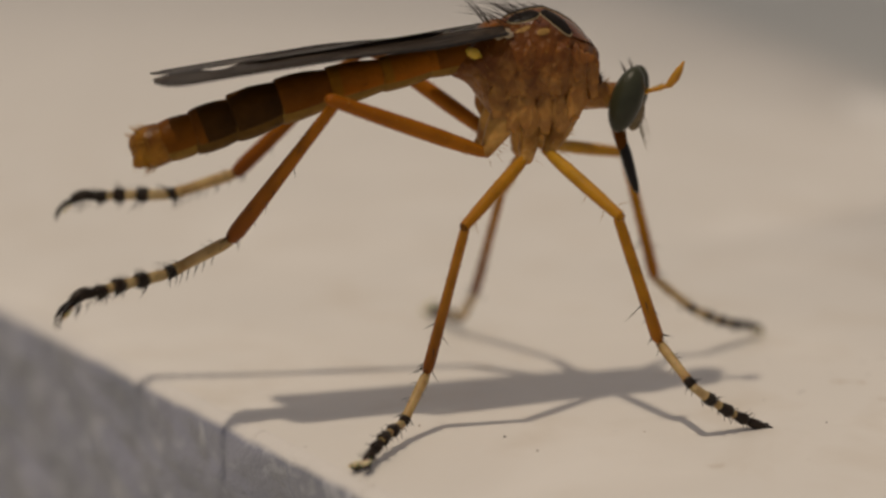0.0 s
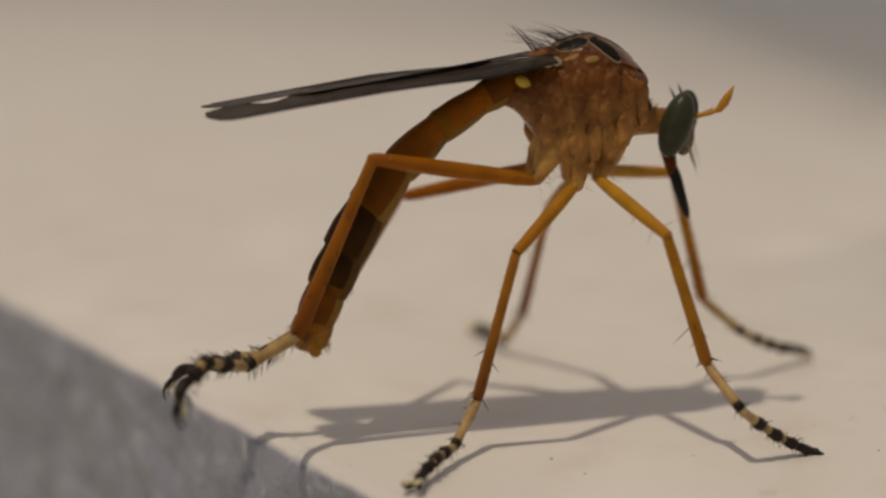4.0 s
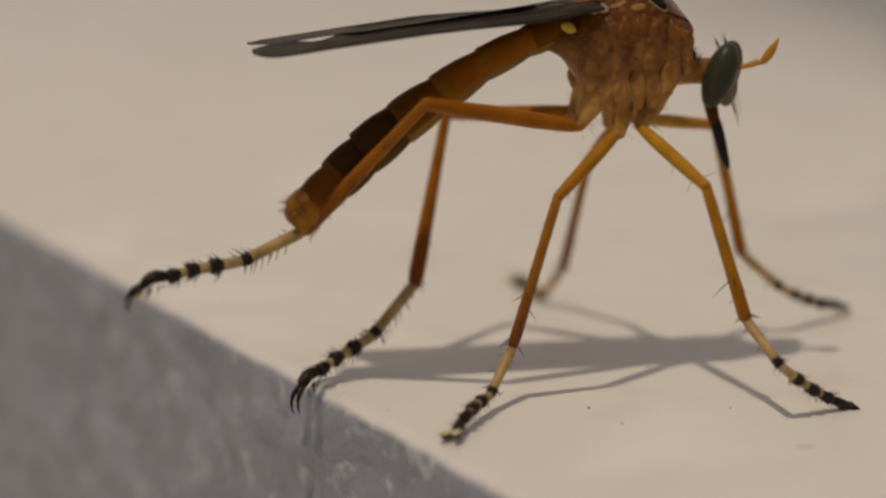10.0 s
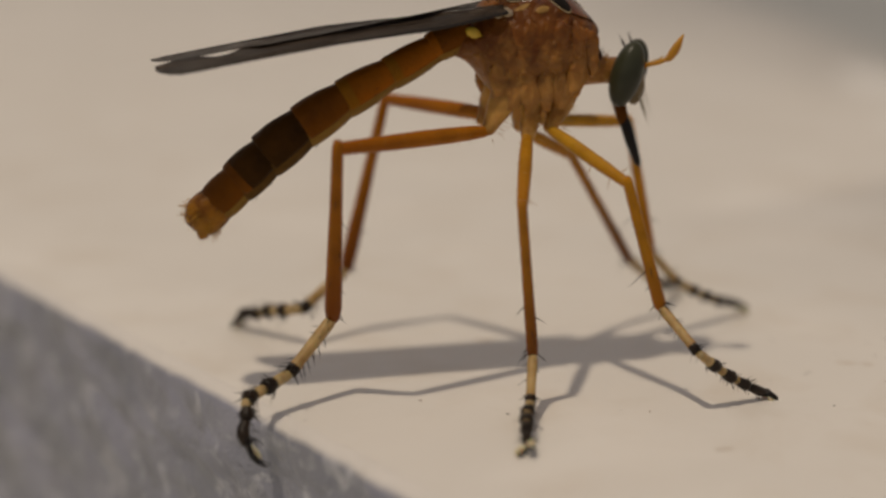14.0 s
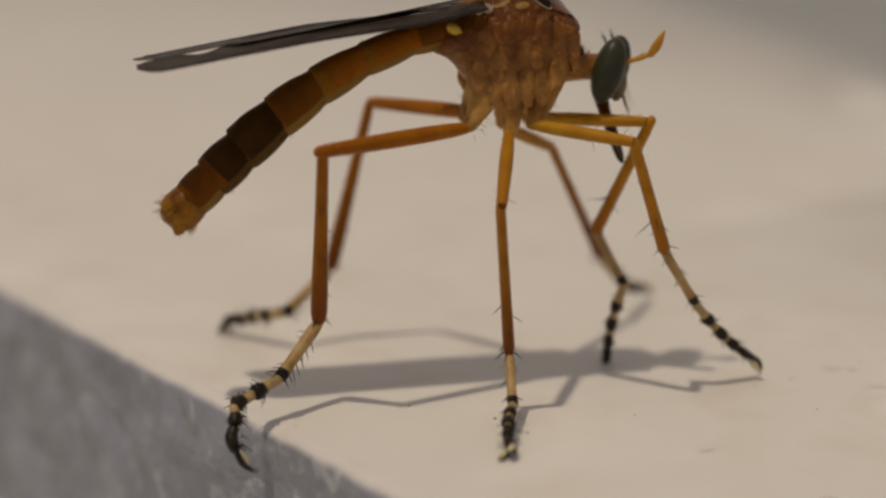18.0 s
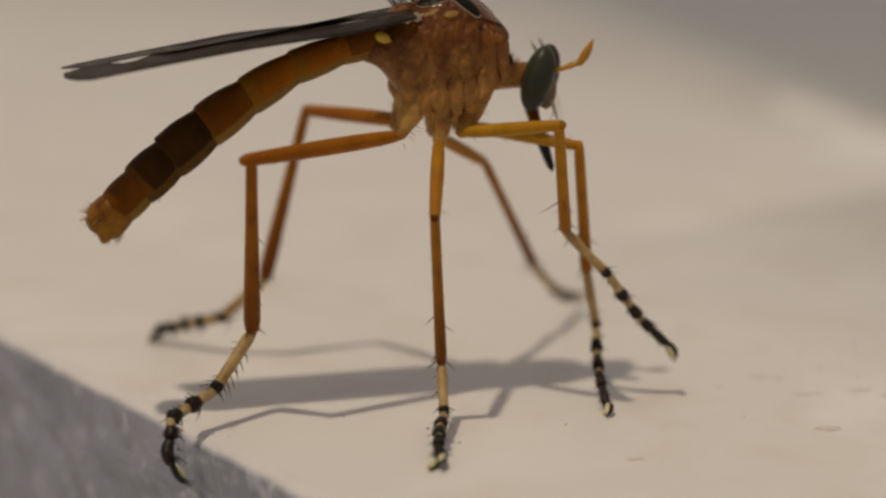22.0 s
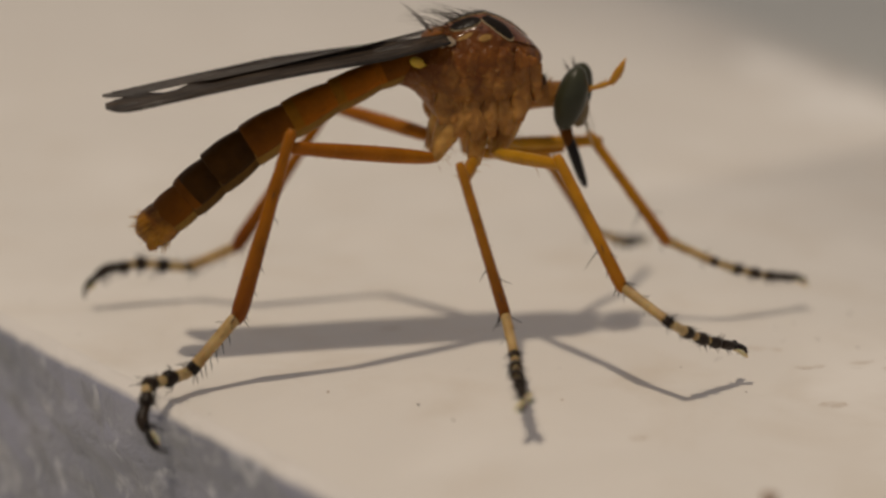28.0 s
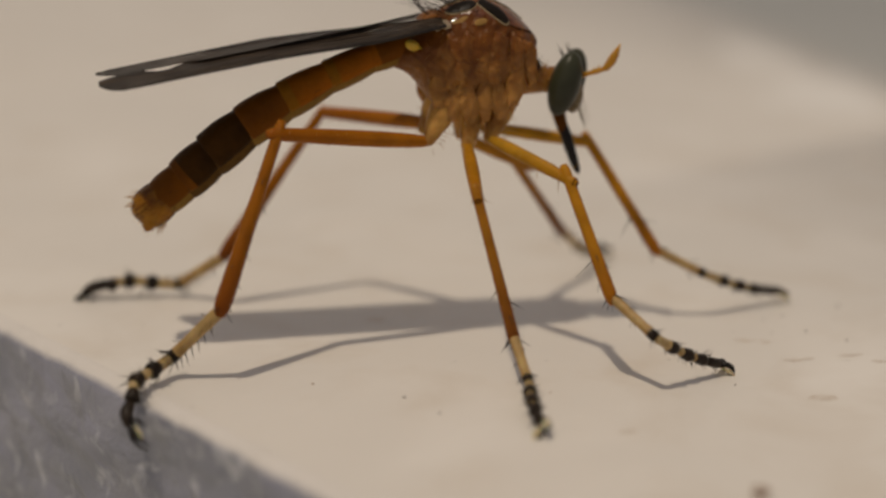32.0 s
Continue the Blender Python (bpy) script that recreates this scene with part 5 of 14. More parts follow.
    walk(legs['hind_right']['basitarsus'], [
        (0, pose(-0.01407, 0.00153, -0.00755, -171.5, 23, -162.7)), (0.25, pose(-0.01244, 0.00233, -0.00596, -168.6, 21.1, -154.6)),
        (0.5, pose(-0.01079, 0.00313, -0.00441, -166.2, 19.1, -146.8)), (0.75, pose(-0.01416, 0.00278, -0.00499, -172.4, 8.5, -141.8)),
        (1, pose(-0.01751, 0.00254, -0.00555, 177.7, -2.2, -137)), (1.25, pose(-0.01683, 0.00134, -0.00759, -176.2, 4.8, -145)),
        (1.5, pose(-0.01614, 0.00016, -0.00962, -173.1, 11.6, -153.1)), (1.75, pose(-0.01543, 0.00008, -0.01041, -170, 16.8, -152.7)),
        (2, pose(-0.01473, -0.00002, -0.01122, -167.1, 21.9, -152.2)), (2.5, pose(-0.01493, -0.00083, -0.0106, -169.6, 17.2, -152.3)),
        (2.75, pose(-0.01323, -0.00017, -0.00964, -162.1, 27.2, -148.8)), (3, pose(-0.01154, 0.00048, -0.0087, -153.9, 36.9, -144.6)),
        (3.25, pose(-0.01223, -0.00075, -0.00934, -156.1, 23.8, -136.3)), (3.5, pose(-0.01293, -0.002, -0.00998, -166.2, 10.2, -129.6)),
        (4, pose(-0.0137, -0.00143, -0.01001, -168.2, 11.6, -138.1)), (4.5, pose(-0.0145, -0.00102, -0.01003, -170.6, 12.9, -147)),
        (5, pose(-0.01533, -0.00063, -0.01002, -172.8, 13.8, -156)), (5.5, pose(-0.01611, -0.00012, -0.00997, -175, 14.3, -164.5)),
        (5.75, pose(-0.01554, -0.00064, -0.01053, -173.9, 21.5, -167.8)), (6, pose(-0.01496, -0.00114, -0.01113, -173.9, 28.7, -171.5)),
        (6.25, pose(-0.01418, -0.00074, -0.00997, -167.5, 27.9, -158.7)), (6.5, pose(-0.01339, -0.00033, -0.00883, -161.2, 26.1, -146.3)),
        (6.75, pose(-0.01446, -0.0006, -0.00996, -167.2, 20.7, -151.3)), (7, pose(-0.01547, -0.00068, -0.0111, -172.1, 15.1, -156)),
        (7.25, pose(-0.01355, -0.0012, -0.0111, -164.9, 16.8, -140.9)), (7.5, pose(-0.01166, -0.00185, -0.01107, -154.2, 17.4, -125.7)),
        (7.75, pose(-0.01195, -0.00065, -0.01016, -155.9, 21.8, -133.7)), (8, pose(-0.01223, 0.00052, -0.00926, -158.7, 25.8, -142.2)),
        (8.25, pose(-0.01208, 0.00031, -0.01038, -164.4, 29.7, -154.6)), (8.5, pose(-0.0119, 0.00013, -0.01149, -171.3, 32.3, -167.9)),
        (8.75, pose(-0.01127, -0.00024, -0.0114, -174.1, 44.6, -175.6)), (9, pose(-0.01064, -0.00059, -0.0113, 177.2, 56.2, 172.7)),
        (9.25, pose(-0.01061, -0.00106, -0.0111, -173.5, 55.9, -176.2)), (9.5, pose(-0.01061, -0.00159, -0.01091, -165.1, 54.8, -165.9)),
        (9.75, pose(-0.01286, -0.00081, -0.00958, -164.4, 37.3, -159.2)), (10, pose(-0.0151, 0.00002, -0.00825, -169.9, 19, -155)),
        (10.25, pose(-0.01566, 0.00093, -0.00746, -171.4, 14.6, -152.5)), (10.5, pose(-0.01623, 0.00183, -0.00666, -173.3, 10.2, -150)),
        (10.75, pose(-0.01553, 0.00081, -0.00902, -170.3, 18.5, -155.1)), (11, pose(-0.01486, -0.00029, -0.01138, -169.3, 26.5, -161)),
        (11.25, pose(-0.0126, -0.00115, -0.01147, -158.3, 34.7, -148.9)), (11.5, pose(-0.01035, -0.00197, -0.01157, -142.6, 41.3, -134.7)),
        (12, pose(-0.00998, -0.00221, -0.01152, -147.5, 36.3, -136.9)), (12.5, pose(-0.00944, -0.00154, -0.01152, -149, 41.1, -141.6)),
        (13, pose(-0.00944, 0.00007, -0.01201, -157.3, 39.1, -150.5)), (13.5, pose(-0.00967, -0.00164, -0.01171, -150, 39.8, -141.9)),
        (14, pose(-0.00996, -0.00195, -0.01145, -154.7, 37.7, -146.3)), (14.5, pose(-0.01031, -0.00168, -0.01112, -153.9, 37.6, -145.3)),
        (15, pose(-0.01017, -0.00174, -0.01134, -153.2, 37.3, -144.2)), (16, pose(-0.00989, -0.00197, -0.01178, -151.9, 36.8, -142.2)),
        (16.5, pose(-0.00975, -0.00205, -0.012, -151.2, 36.5, -141.2)), (17, pose(-0.00971, -0.00182, -0.01192, -150.6, 36.1, -140.3)),
        (17.5, pose(-0.00969, -0.00122, -0.01205, -150.4, 36.9, -140.6)), (18, pose(-0.00974, -0.0011, -0.01203, -150.3, 37.6, -140.9)),
        (18.5, pose(-0.00966, -0.00092, -0.01214, -149.8, 38.5, -141)), (19, pose(-0.0096, -0.00114, -0.01197, -150, 39, -141.5)),
        (19.5, pose(-0.00958, -0.00125, -0.01201, -150.1, 39.5, -141.9)), (20, pose(-0.00962, -0.00111, -0.01195, -150.1, 40.2, -142.3)),
        (20.5, pose(-0.00983, -0.00115, -0.01185, -150.1, 40.8, -142.5)), (21, pose(-0.00987, -0.00099, -0.01201, -150, 41.5, -142.7)),
        (21.5, pose(-0.00981, -0.0009, -0.01218, -150.1, 42, -143)), (22, pose(-0.00957, -0.00084, -0.01217, -150.5, 42.3, -143.3)),
        (22.5, pose(-0.00973, -0.00064, -0.01212, -150.6, 42.8, -143.5)), (23, pose(-0.00985, -0.00061, -0.01241, -150.9, 43.2, -143.9)),
        (23.5, pose(-0.00979, -0.00073, -0.01252, -151.2, 43.5, -144.3)), (24, pose(-0.0097, -0.00072, -0.01241, -151.1, 44.1, -144.4)),
        (24.5, pose(-0.00903, -0.00103, -0.01247, -150.3, 42.6, -142.6)), (25, pose(-0.00999, -0.00175, -0.01169, -150.1, 40.7, -141.1)),
        (25.5, pose(-0.01058, -0.00263, -0.01094, -151.1, 37.8, -140.1)), (26, pose(-0.01131, -0.00326, -0.01072, -151.9, 35.2, -139)),
        (26.5, pose(-0.01146, -0.00151, -0.00969, -157.4, 34.3, -144.9)), (27, pose(-0.01173, -0.00212, -0.00942, -159.9, 37.3, -149.9)),
        (27.5, pose(-0.01203, -0.00319, -0.00922, -163.2, 40, -155.4)), (28, pose(-0.01232, -0.00428, -0.00906, -167.2, 42.4, -161.5)),
        (28.5, pose(-0.01255, -0.00499, -0.00892, -171.8, 44.4, -168.3)), (29, pose(-0.01263, -0.00527, -0.00891, -176.7, 46.1, -175.5)),
        (29.5, pose(-0.01261, -0.00506, -0.00911, -179.4, 47.3, -179.1)), (30, pose(-0.01259, -0.0049, -0.00894, 177.8, 48.4, 177)),
        (30.5, pose(-0.01244, -0.00518, -0.00892, 174.7, 47.5, 172.8)), (31, pose(-0.01258, -0.00531, -0.00924, 171.7, 46.8, 168.7)),
        (31.5, pose(-0.01253, -0.00542, -0.00931, 169, 45.6, 164.8)), (32, pose(-0.01286, -0.00558, -0.00933, 166.4, 44.6, 161)),])
    walk(legs['hind_right']['tarsus'], [
        (0, pose(-0.01705, 0.00059, -0.00888, -176.7, 6.4, -154.8)), (0.5, pose(-0.01348, 0.00137, -0.00551, -177.9, 3.6, -153)),
        (0.75, pose(-0.01681, 0.0007, -0.0055, 178.3, -2.5, -150.2)), (1, pose(-0.01999, 0.00023, -0.00543, 170.7, -12.4, -146.7)),
        (1.5, pose(-0.01911, -0.00134, -0.0103, 171.5, -16.4, -156)), (1.75, pose(-0.01832, -0.00141, -0.01139, 174.6, -10.9, -157.5)),
        (2, pose(-0.01752, -0.00149, -0.01249, 179.3, -1.4, -158.7)), (2.5, pose(-0.0178, -0.00235, -0.01161, 174.5, -10.4, -155.7)),
        (2.75, pose(-0.01582, -0.00174, -0.01121, 179.6, -0.8, -153.8)), (3, pose(-0.01375, -0.00109, -0.01074, -165.7, 20.6, -148.1)),
        (3.25, pose(-0.01449, -0.0029, -0.01071, 176.9, -4, -145.9)), (3.5, pose(-0.01506, -0.00457, -0.01058, 167.5, -12.2, -137.6)),
        (4, pose(-0.01618, -0.00365, -0.0107, 164.6, -15.6, -138.4)), (5, pose(-0.01834, -0.00197, -0.01083, 166.6, -14, -139.4)),
        (5.5, pose(-0.01928, -0.001, -0.01081, 176.1, -4.1, -140.7)), (5.75, pose(-0.01863, -0.0013, -0.01178, 174.4, -7.9, -148.5)),
        (6, pose(-0.01792, -0.00159, -0.01276, 179.7, -0.5, -156)), (6.25, pose(-0.01698, -0.00183, -0.01157, -177.1, 6.8, -160.8)),
        (6.5, pose(-0.01592, -0.00203, -0.01033, -173.9, 18.3, -165.1)), (6.75, pose(-0.01724, -0.00212, -0.01116, -176.6, 11.9, -167.9)),
        (7, pose(-0.01846, -0.00201, -0.01199, 179.9, -0.5, -170.7)), (7.25, pose(-0.01607, -0.00324, -0.01208, -179.6, -4, 170.4)),
        (7.5, pose(-0.01356, -0.00448, -0.01209, 168.3, 25.1, 150)), (7.75, pose(-0.01413, -0.00293, -0.01143, 179.9, 5.3, 175.2)),
        (8, pose(-0.01464, -0.00136, -0.01074, -175.3, 11.2, -161.1)), (8.25, pose(-0.01474, -0.00096, -0.01206, -179.7, 0.5, -151.8)),
        (8.5, pose(-0.01471, -0.00047, -0.01331, -177.5, 2.8, -139.9)), (8.75, pose(-0.01368, -0.00043, -0.01379, -174.7, 6.7, -144.5)),
        (9, pose(-0.01252, -0.00035, -0.01412, -161.7, 24.5, -145.2)), (9.5, pose(-0.01251, -0.00206, -0.01369, -169.3, 18.4, -152.7)),
        (9.75, pose(-0.01539, -0.00177, -0.01164, 178.9, -1.9, -157.1)), (10, pose(-0.01802, -0.00134, -0.00935, -178.2, 4.1, -158.8)),
        (10.5, pose(-0.01912, 0.00016, -0.00727, 179.1, -1.5, -157.2)), (11, pose(-0.01773, -0.00128, -0.0129, 176.4, -6.4, -155.6)),
        (11.25, pose(-0.015, -0.00259, -0.0134, 176.5, -5.4, -152.3)), (11.5, pose(-0.01215, -0.00378, -0.01382, -169.7, 14, -146.6)),
        (12, pose(-0.01198, -0.00407, -0.01353, -164.4, 17.6, -141.3)), (12.5, pose(-0.01145, -0.00313, -0.01376, -168.7, 11.9, -139.9)),
        (13, pose(-0.01173, -0.00123, -0.01416, -170.6, 11.9, -145.4)), (13.5, pose(-0.01173, -0.00325, -0.01388, -172.4, 11.5, -150.3)),
        (14, pose(-0.0122, -0.00344, -0.01353, -170, 12.5, -144.9)), (14.5, pose(-0.01253, -0.00321, -0.01319, -170, 12.9, -145.7)),
        (15, pose(-0.01236, -0.00332, -0.0134, -170, 13.3, -146.4)), (16, pose(-0.01204, -0.00364, -0.01382, -169.9, 14.2, -148)),
        (16.5, pose(-0.01187, -0.00377, -0.01402, -169.9, 14.7, -148.7)), (17, pose(-0.01183, -0.00358, -0.01392, -169.9, 15, -149.5)),
        (17.5, pose(-0.01179, -0.00295, -0.01409, -169.6, 15.1, -148.9)), (18, pose(-0.01182, -0.00281, -0.0141, -169.4, 15.2, -148.4)),
        (18.5, pose(-0.01173, -0.00259, -0.01426, -168.9, 15.5, -147.8)), (19, pose(-0.01166, -0.00279, -0.0141, -168.9, 15.3, -147.3)),
        (19.5, pose(-0.01165, -0.00286, -0.01418, -168.7, 15.2, -146.8)), (20, pose(-0.01167, -0.0027, -0.01415, -168.4, 15.3, -146.3)),
        (20.5, pose(-0.01187, -0.00272, -0.01407, -168.1, 15.4, -145.6)), (21, pose(-0.01189, -0.00253, -0.01427, -167.8, 15.5, -144.8)),
        (21.5, pose(-0.01183, -0.00242, -0.01446, -167.9, 15.5, -144.8)), (22, pose(-0.0116, -0.00234, -0.01445, -168.1, 15.3, -144.8)),
        (22.5, pose(-0.01174, -0.00213, -0.01443, -168.2, 15.2, -144.7)), (23, pose(-0.01185, -0.00207, -0.01474, -168.3, 15.1, -144.7)),
        (23.5, pose(-0.01178, -0.00218, -0.01486, -168.5, 15, -144.6)), (24, pose(-0.01169, -0.00214, -0.01478, -168.3, 15.2, -144.5)),
        (24.5, pose(-0.01102, -0.00255, -0.01478, -167.5, 16.2, -144.2)), (25, pose(-0.01199, -0.00338, -0.01391, -166.9, 16.9, -143.8)),
        (25.5, pose(-0.01264, -0.00436, -0.01303, -166.9, 16.8, -143.3)), (26, pose(-0.01341, -0.00509, -0.01268, -166.6, 17.1, -142.8)),
        (26.25, pose(-0.01355, -0.00407, -0.01215, -172.9, 8.7, -142.1)), (26.5, pose(-0.01376, -0.00311, -0.0116, -179.2, 0.9, -140.2)),
        (27, pose(-0.01406, -0.00348, -0.01147, 179.1, -1, -139.9)), (28, pose(-0.0147, -0.00508, -0.01136, 177.1, -3.3, -138.3)),
        (28.5, pose(-0.01493, -0.00548, -0.0113, 176.8, -3.5, -137.7)), (29, pose(-0.01498, -0.00545, -0.01136, 177.3, -2.9, -137.2)),
        (29.5, pose(-0.01491, -0.00509, -0.01161, 177.8, -2.3, -136.2)), (30, pose(-0.01484, -0.00479, -0.01148, 178.7, -1.3, -135.2)),
        (30.5, pose(-0.01472, -0.00489, -0.01143, -179.8, 0.2, -134.3)), (31, pose(-0.01486, -0.00485, -0.01172, -177.6, 2.3, -133.3)),
        (31.5, pose(-0.01482, -0.0048, -0.01174, -175.3, 4.3, -132.2)), (32, pose(-0.01515, -0.00479, -0.01171, -172.3, 6.8, -130.9)),])
    walk(legs['hind_right']['tarsus_tip'], [
        (0, pose(-0.01948, -0.00055, -0.00917, -172.6, 13.6, -154.1)), (0.5, pose(-0.01588, 0.00014, -0.00569, -173.5, 10.8, -152.4)),
        (1, pose(-0.0222, -0.00122, -0.00485, -174.6, 7.3, -147.3)), (1.25, pose(-0.02185, -0.00184, -0.00704, -171.7, 13.6, -152)),
        (1.5, pose(-0.02148, -0.0024, -0.00954, -173.3, 13.1, -156.4)), (1.75, pose(-0.02078, -0.00243, -0.01088, -169.5, 20.7, -156.1)),
        (2, pose(-0.02004, -0.00248, -0.01242, -167.8, 24.3, -156)), (2.5, pose(-0.02023, -0.00344, -0.01112, -162.4, 30, -151.4)),
        (3, pose(-0.0159, -0.00243, -0.01169, -160, 27.6, -145.7)), (3.25, pose(-0.01672, -0.0044, -0.01052, -137.9, 40.7, -129.8)),
        (3.5, pose(-0.01701, -0.00636, -0.01002, -132.1, 36.6, -122.2)), (4, pose(-0.01812, -0.00538, -0.00997, -138.6, 35, -127)),
        (4.5, pose(-0.01924, -0.00452, -0.01002, -146.5, 30.7, -131.7)), (5, pose(-0.02033, -0.00367, -0.01017, -156.1, 23.5, -136)),
        (5.5, pose(-0.02138, -0.0027, -0.01062, -170.9, 9.5, -140.1)), (5.75, pose(-0.02091, -0.00271, -0.01141, -168.9, 15.3, -147.4)),
        (6, pose(-0.02038, -0.00269, -0.01273, -174.5, 10.2, -155.5)), (6.25, pose(-0.01951, -0.00272, -0.01189, -171.1, 20.1, -159.4)),
        (6.5, pose(-0.0184, -0.00268, -0.01117, -171.1, 25.5, -164.1)), (7, pose(-0.02113, -0.00245, -0.01196, -175.6, 17.9, -170.1)),
        (7.25, pose(-0.01873, -0.0028, -0.0119, 172.3, 53.8, 166.5)), (7.5, pose(-0.01568, -0.00326, -0.01323, 148, 50.8, 137.1)),
        (7.75, pose(-0.0168, -0.00272, -0.01169, 178.5, 62.6, 174.3)), (8, pose(-0.01715, -0.00221, -0.01127, -162.9, 35.4, -156.1)),
        (8.25, pose(-0.01713, -0.00223, -0.01208, -151.3, 37.3, -141.9)), (8.5, pose(-0.01677, -0.00221, -0.01344, -152.4, 25.8, -133.5)),
        (9, pose(-0.01453, -0.00175, -0.01524, -155.3, 31.3, -142.3)), (9.25, pose(-0.01472, -0.00247, -0.01481, -150, 38.8, -141.2)),
        (9.5, pose(-0.01479, -0.00323, -0.01455, -149.5, 42, -142.6)), (9.75, pose(-0.01788, -0.00282, -0.01155, -156.9, 38, -149.2)),
        (10, pose(-0.02053, -0.00232, -0.00955, -174.7, 11.4, -158.3)), (10.5, pose(-0.02161, -0.00089, -0.00719, -177.2, 5.7, -157)),
        (10.75, pose(-0.02092, -0.00163, -0.00994, -173.2, 12.9, -155.5)), (11, pose(-0.02017, -0.0024, -0.0126, -167.3, 22.5, -153.3)),
        (11.25, pose(-0.01738, -0.00384, -0.01315, -140.7, 46.1, -135.3)), (11.5, pose(-0.01433, -0.00523, -0.01447, -115, 51.3, -113.9)),
        (12, pose(-0.01398, -0.00569, -0.01435, -102.1, 49.1, -103.2)), (12.5, pose(-0.01347, -0.00483, -0.01431, -97.6, 46.8, -99.6)),
        (13, pose(-0.0139, -0.00273, -0.01472, -94.7, 52.2, -97.7)), (13.5, pose(-0.01403, -0.00456, -0.01442, -91, 57, -94.9)),
        (14, pose(-0.01435, -0.00495, -0.01412, -88.8, 52, -93)), (14.5, pose(-0.01471, -0.0047, -0.0138, -88.5, 52.8, -92.8)),
        (15, pose(-0.01455, -0.00478, -0.01402, -88.4, 53.6, -92.7)), (16, pose(-0.01426, -0.00503, -0.01448, -88.5, 55.2, -92.7)),
        (16.5, pose(-0.01411, -0.00512, -0.01471, -88.6, 56, -92.9)), (17, pose(-0.01408, -0.0049, -0.01462, -89.2, 56.8, -93.3)),
        (17.5, pose(-0.01402, -0.0043, -0.01479, -88.9, 56.3, -93.1)), (18, pose(-0.01404, -0.00417, -0.01481, -88.9, 55.8, -93.1)),
        (18.5, pose(-0.01393, -0.00398, -0.01498, -88.3, 55.3, -92.6)), (19, pose(-0.01385, -0.00419, -0.01482, -88.9, 54.8, -93.1)),
        (19.5, pose(-0.01382, -0.0043, -0.01489, -89.4, 54.3, -93.5)), (20, pose(-0.01384, -0.00415, -0.01486, -89.6, 53.8, -93.7)),
        (20.5, pose(-0.01401, -0.0042, -0.01479, -89.9, 53.3, -93.8)), (21, pose(-0.01403, -0.00402, -0.01499, -90.1, 52.8, -93.8)),
        (21.5, pose(-0.01396, -0.00392, -0.01518, -90.2, 52.9, -93.7)), (22, pose(-0.01372, -0.00385, -0.01516, -90.7, 53, -94)),
        (22.5, pose(-0.01387, -0.00363, -0.01514, -90.8, 53, -93.8)), (23, pose(-0.01397, -0.00358, -0.01544, -91.1, 53.1, -94)),
        (23.5, pose(-0.01391, -0.00368, -0.01556, -91.6, 53.2, -94.2)), (24, pose(-0.01381, -0.00365, -0.01549, -91.3, 53.3, -93.9)),
        (24.5, pose(-0.01313, -0.00408, -0.01553, -91.6, 53.3, -94)), (25, pose(-0.01408, -0.0049, -0.01469, -92.9, 53.2, -94.8)),
        (25.5, pose(-0.01471, -0.0059, -0.01381, -96.6, 53, -97.4)), (26, pose(-0.01546, -0.00665, -0.01347, -99.9, 52.6, -99.7)),
        (26.5, pose(-0.01583, -0.00484, -0.01165, -90.8, 48.8, -92)), (27, pose(-0.01613, -0.00523, -0.01142, -91.2, 48.9, -91.9)),
        (28, pose(-0.01671, -0.00687, -0.0112, -95.9, 48.1, -94.5)), (28.5, pose(-0.01692, -0.0073, -0.01114, -99.7, 47.3, -97.2)),
        (29, pose(-0.01696, -0.00728, -0.01122, -103.8, 46.5, -100.1)), (29.5, pose(-0.01686, -0.00696, -0.0115, -108.2, 44.8, -103)),
        (30, pose(-0.01676, -0.00669, -0.01142, -112.8, 42.9, -106)), (30.5, pose(-0.0166, -0.00683, -0.01144, -110, 42.5, -103.8)),
        (31, pose(-0.01671, -0.00681, -0.01183, -107.2, 42, -101.7)), (31.5, pose(-0.01663, -0.00679, -0.01194, -105.3, 41.3, -100.3)),
        (32, pose(-0.01691, -0.00681, -0.01203, -103.6, 40.6, -98.9)),])
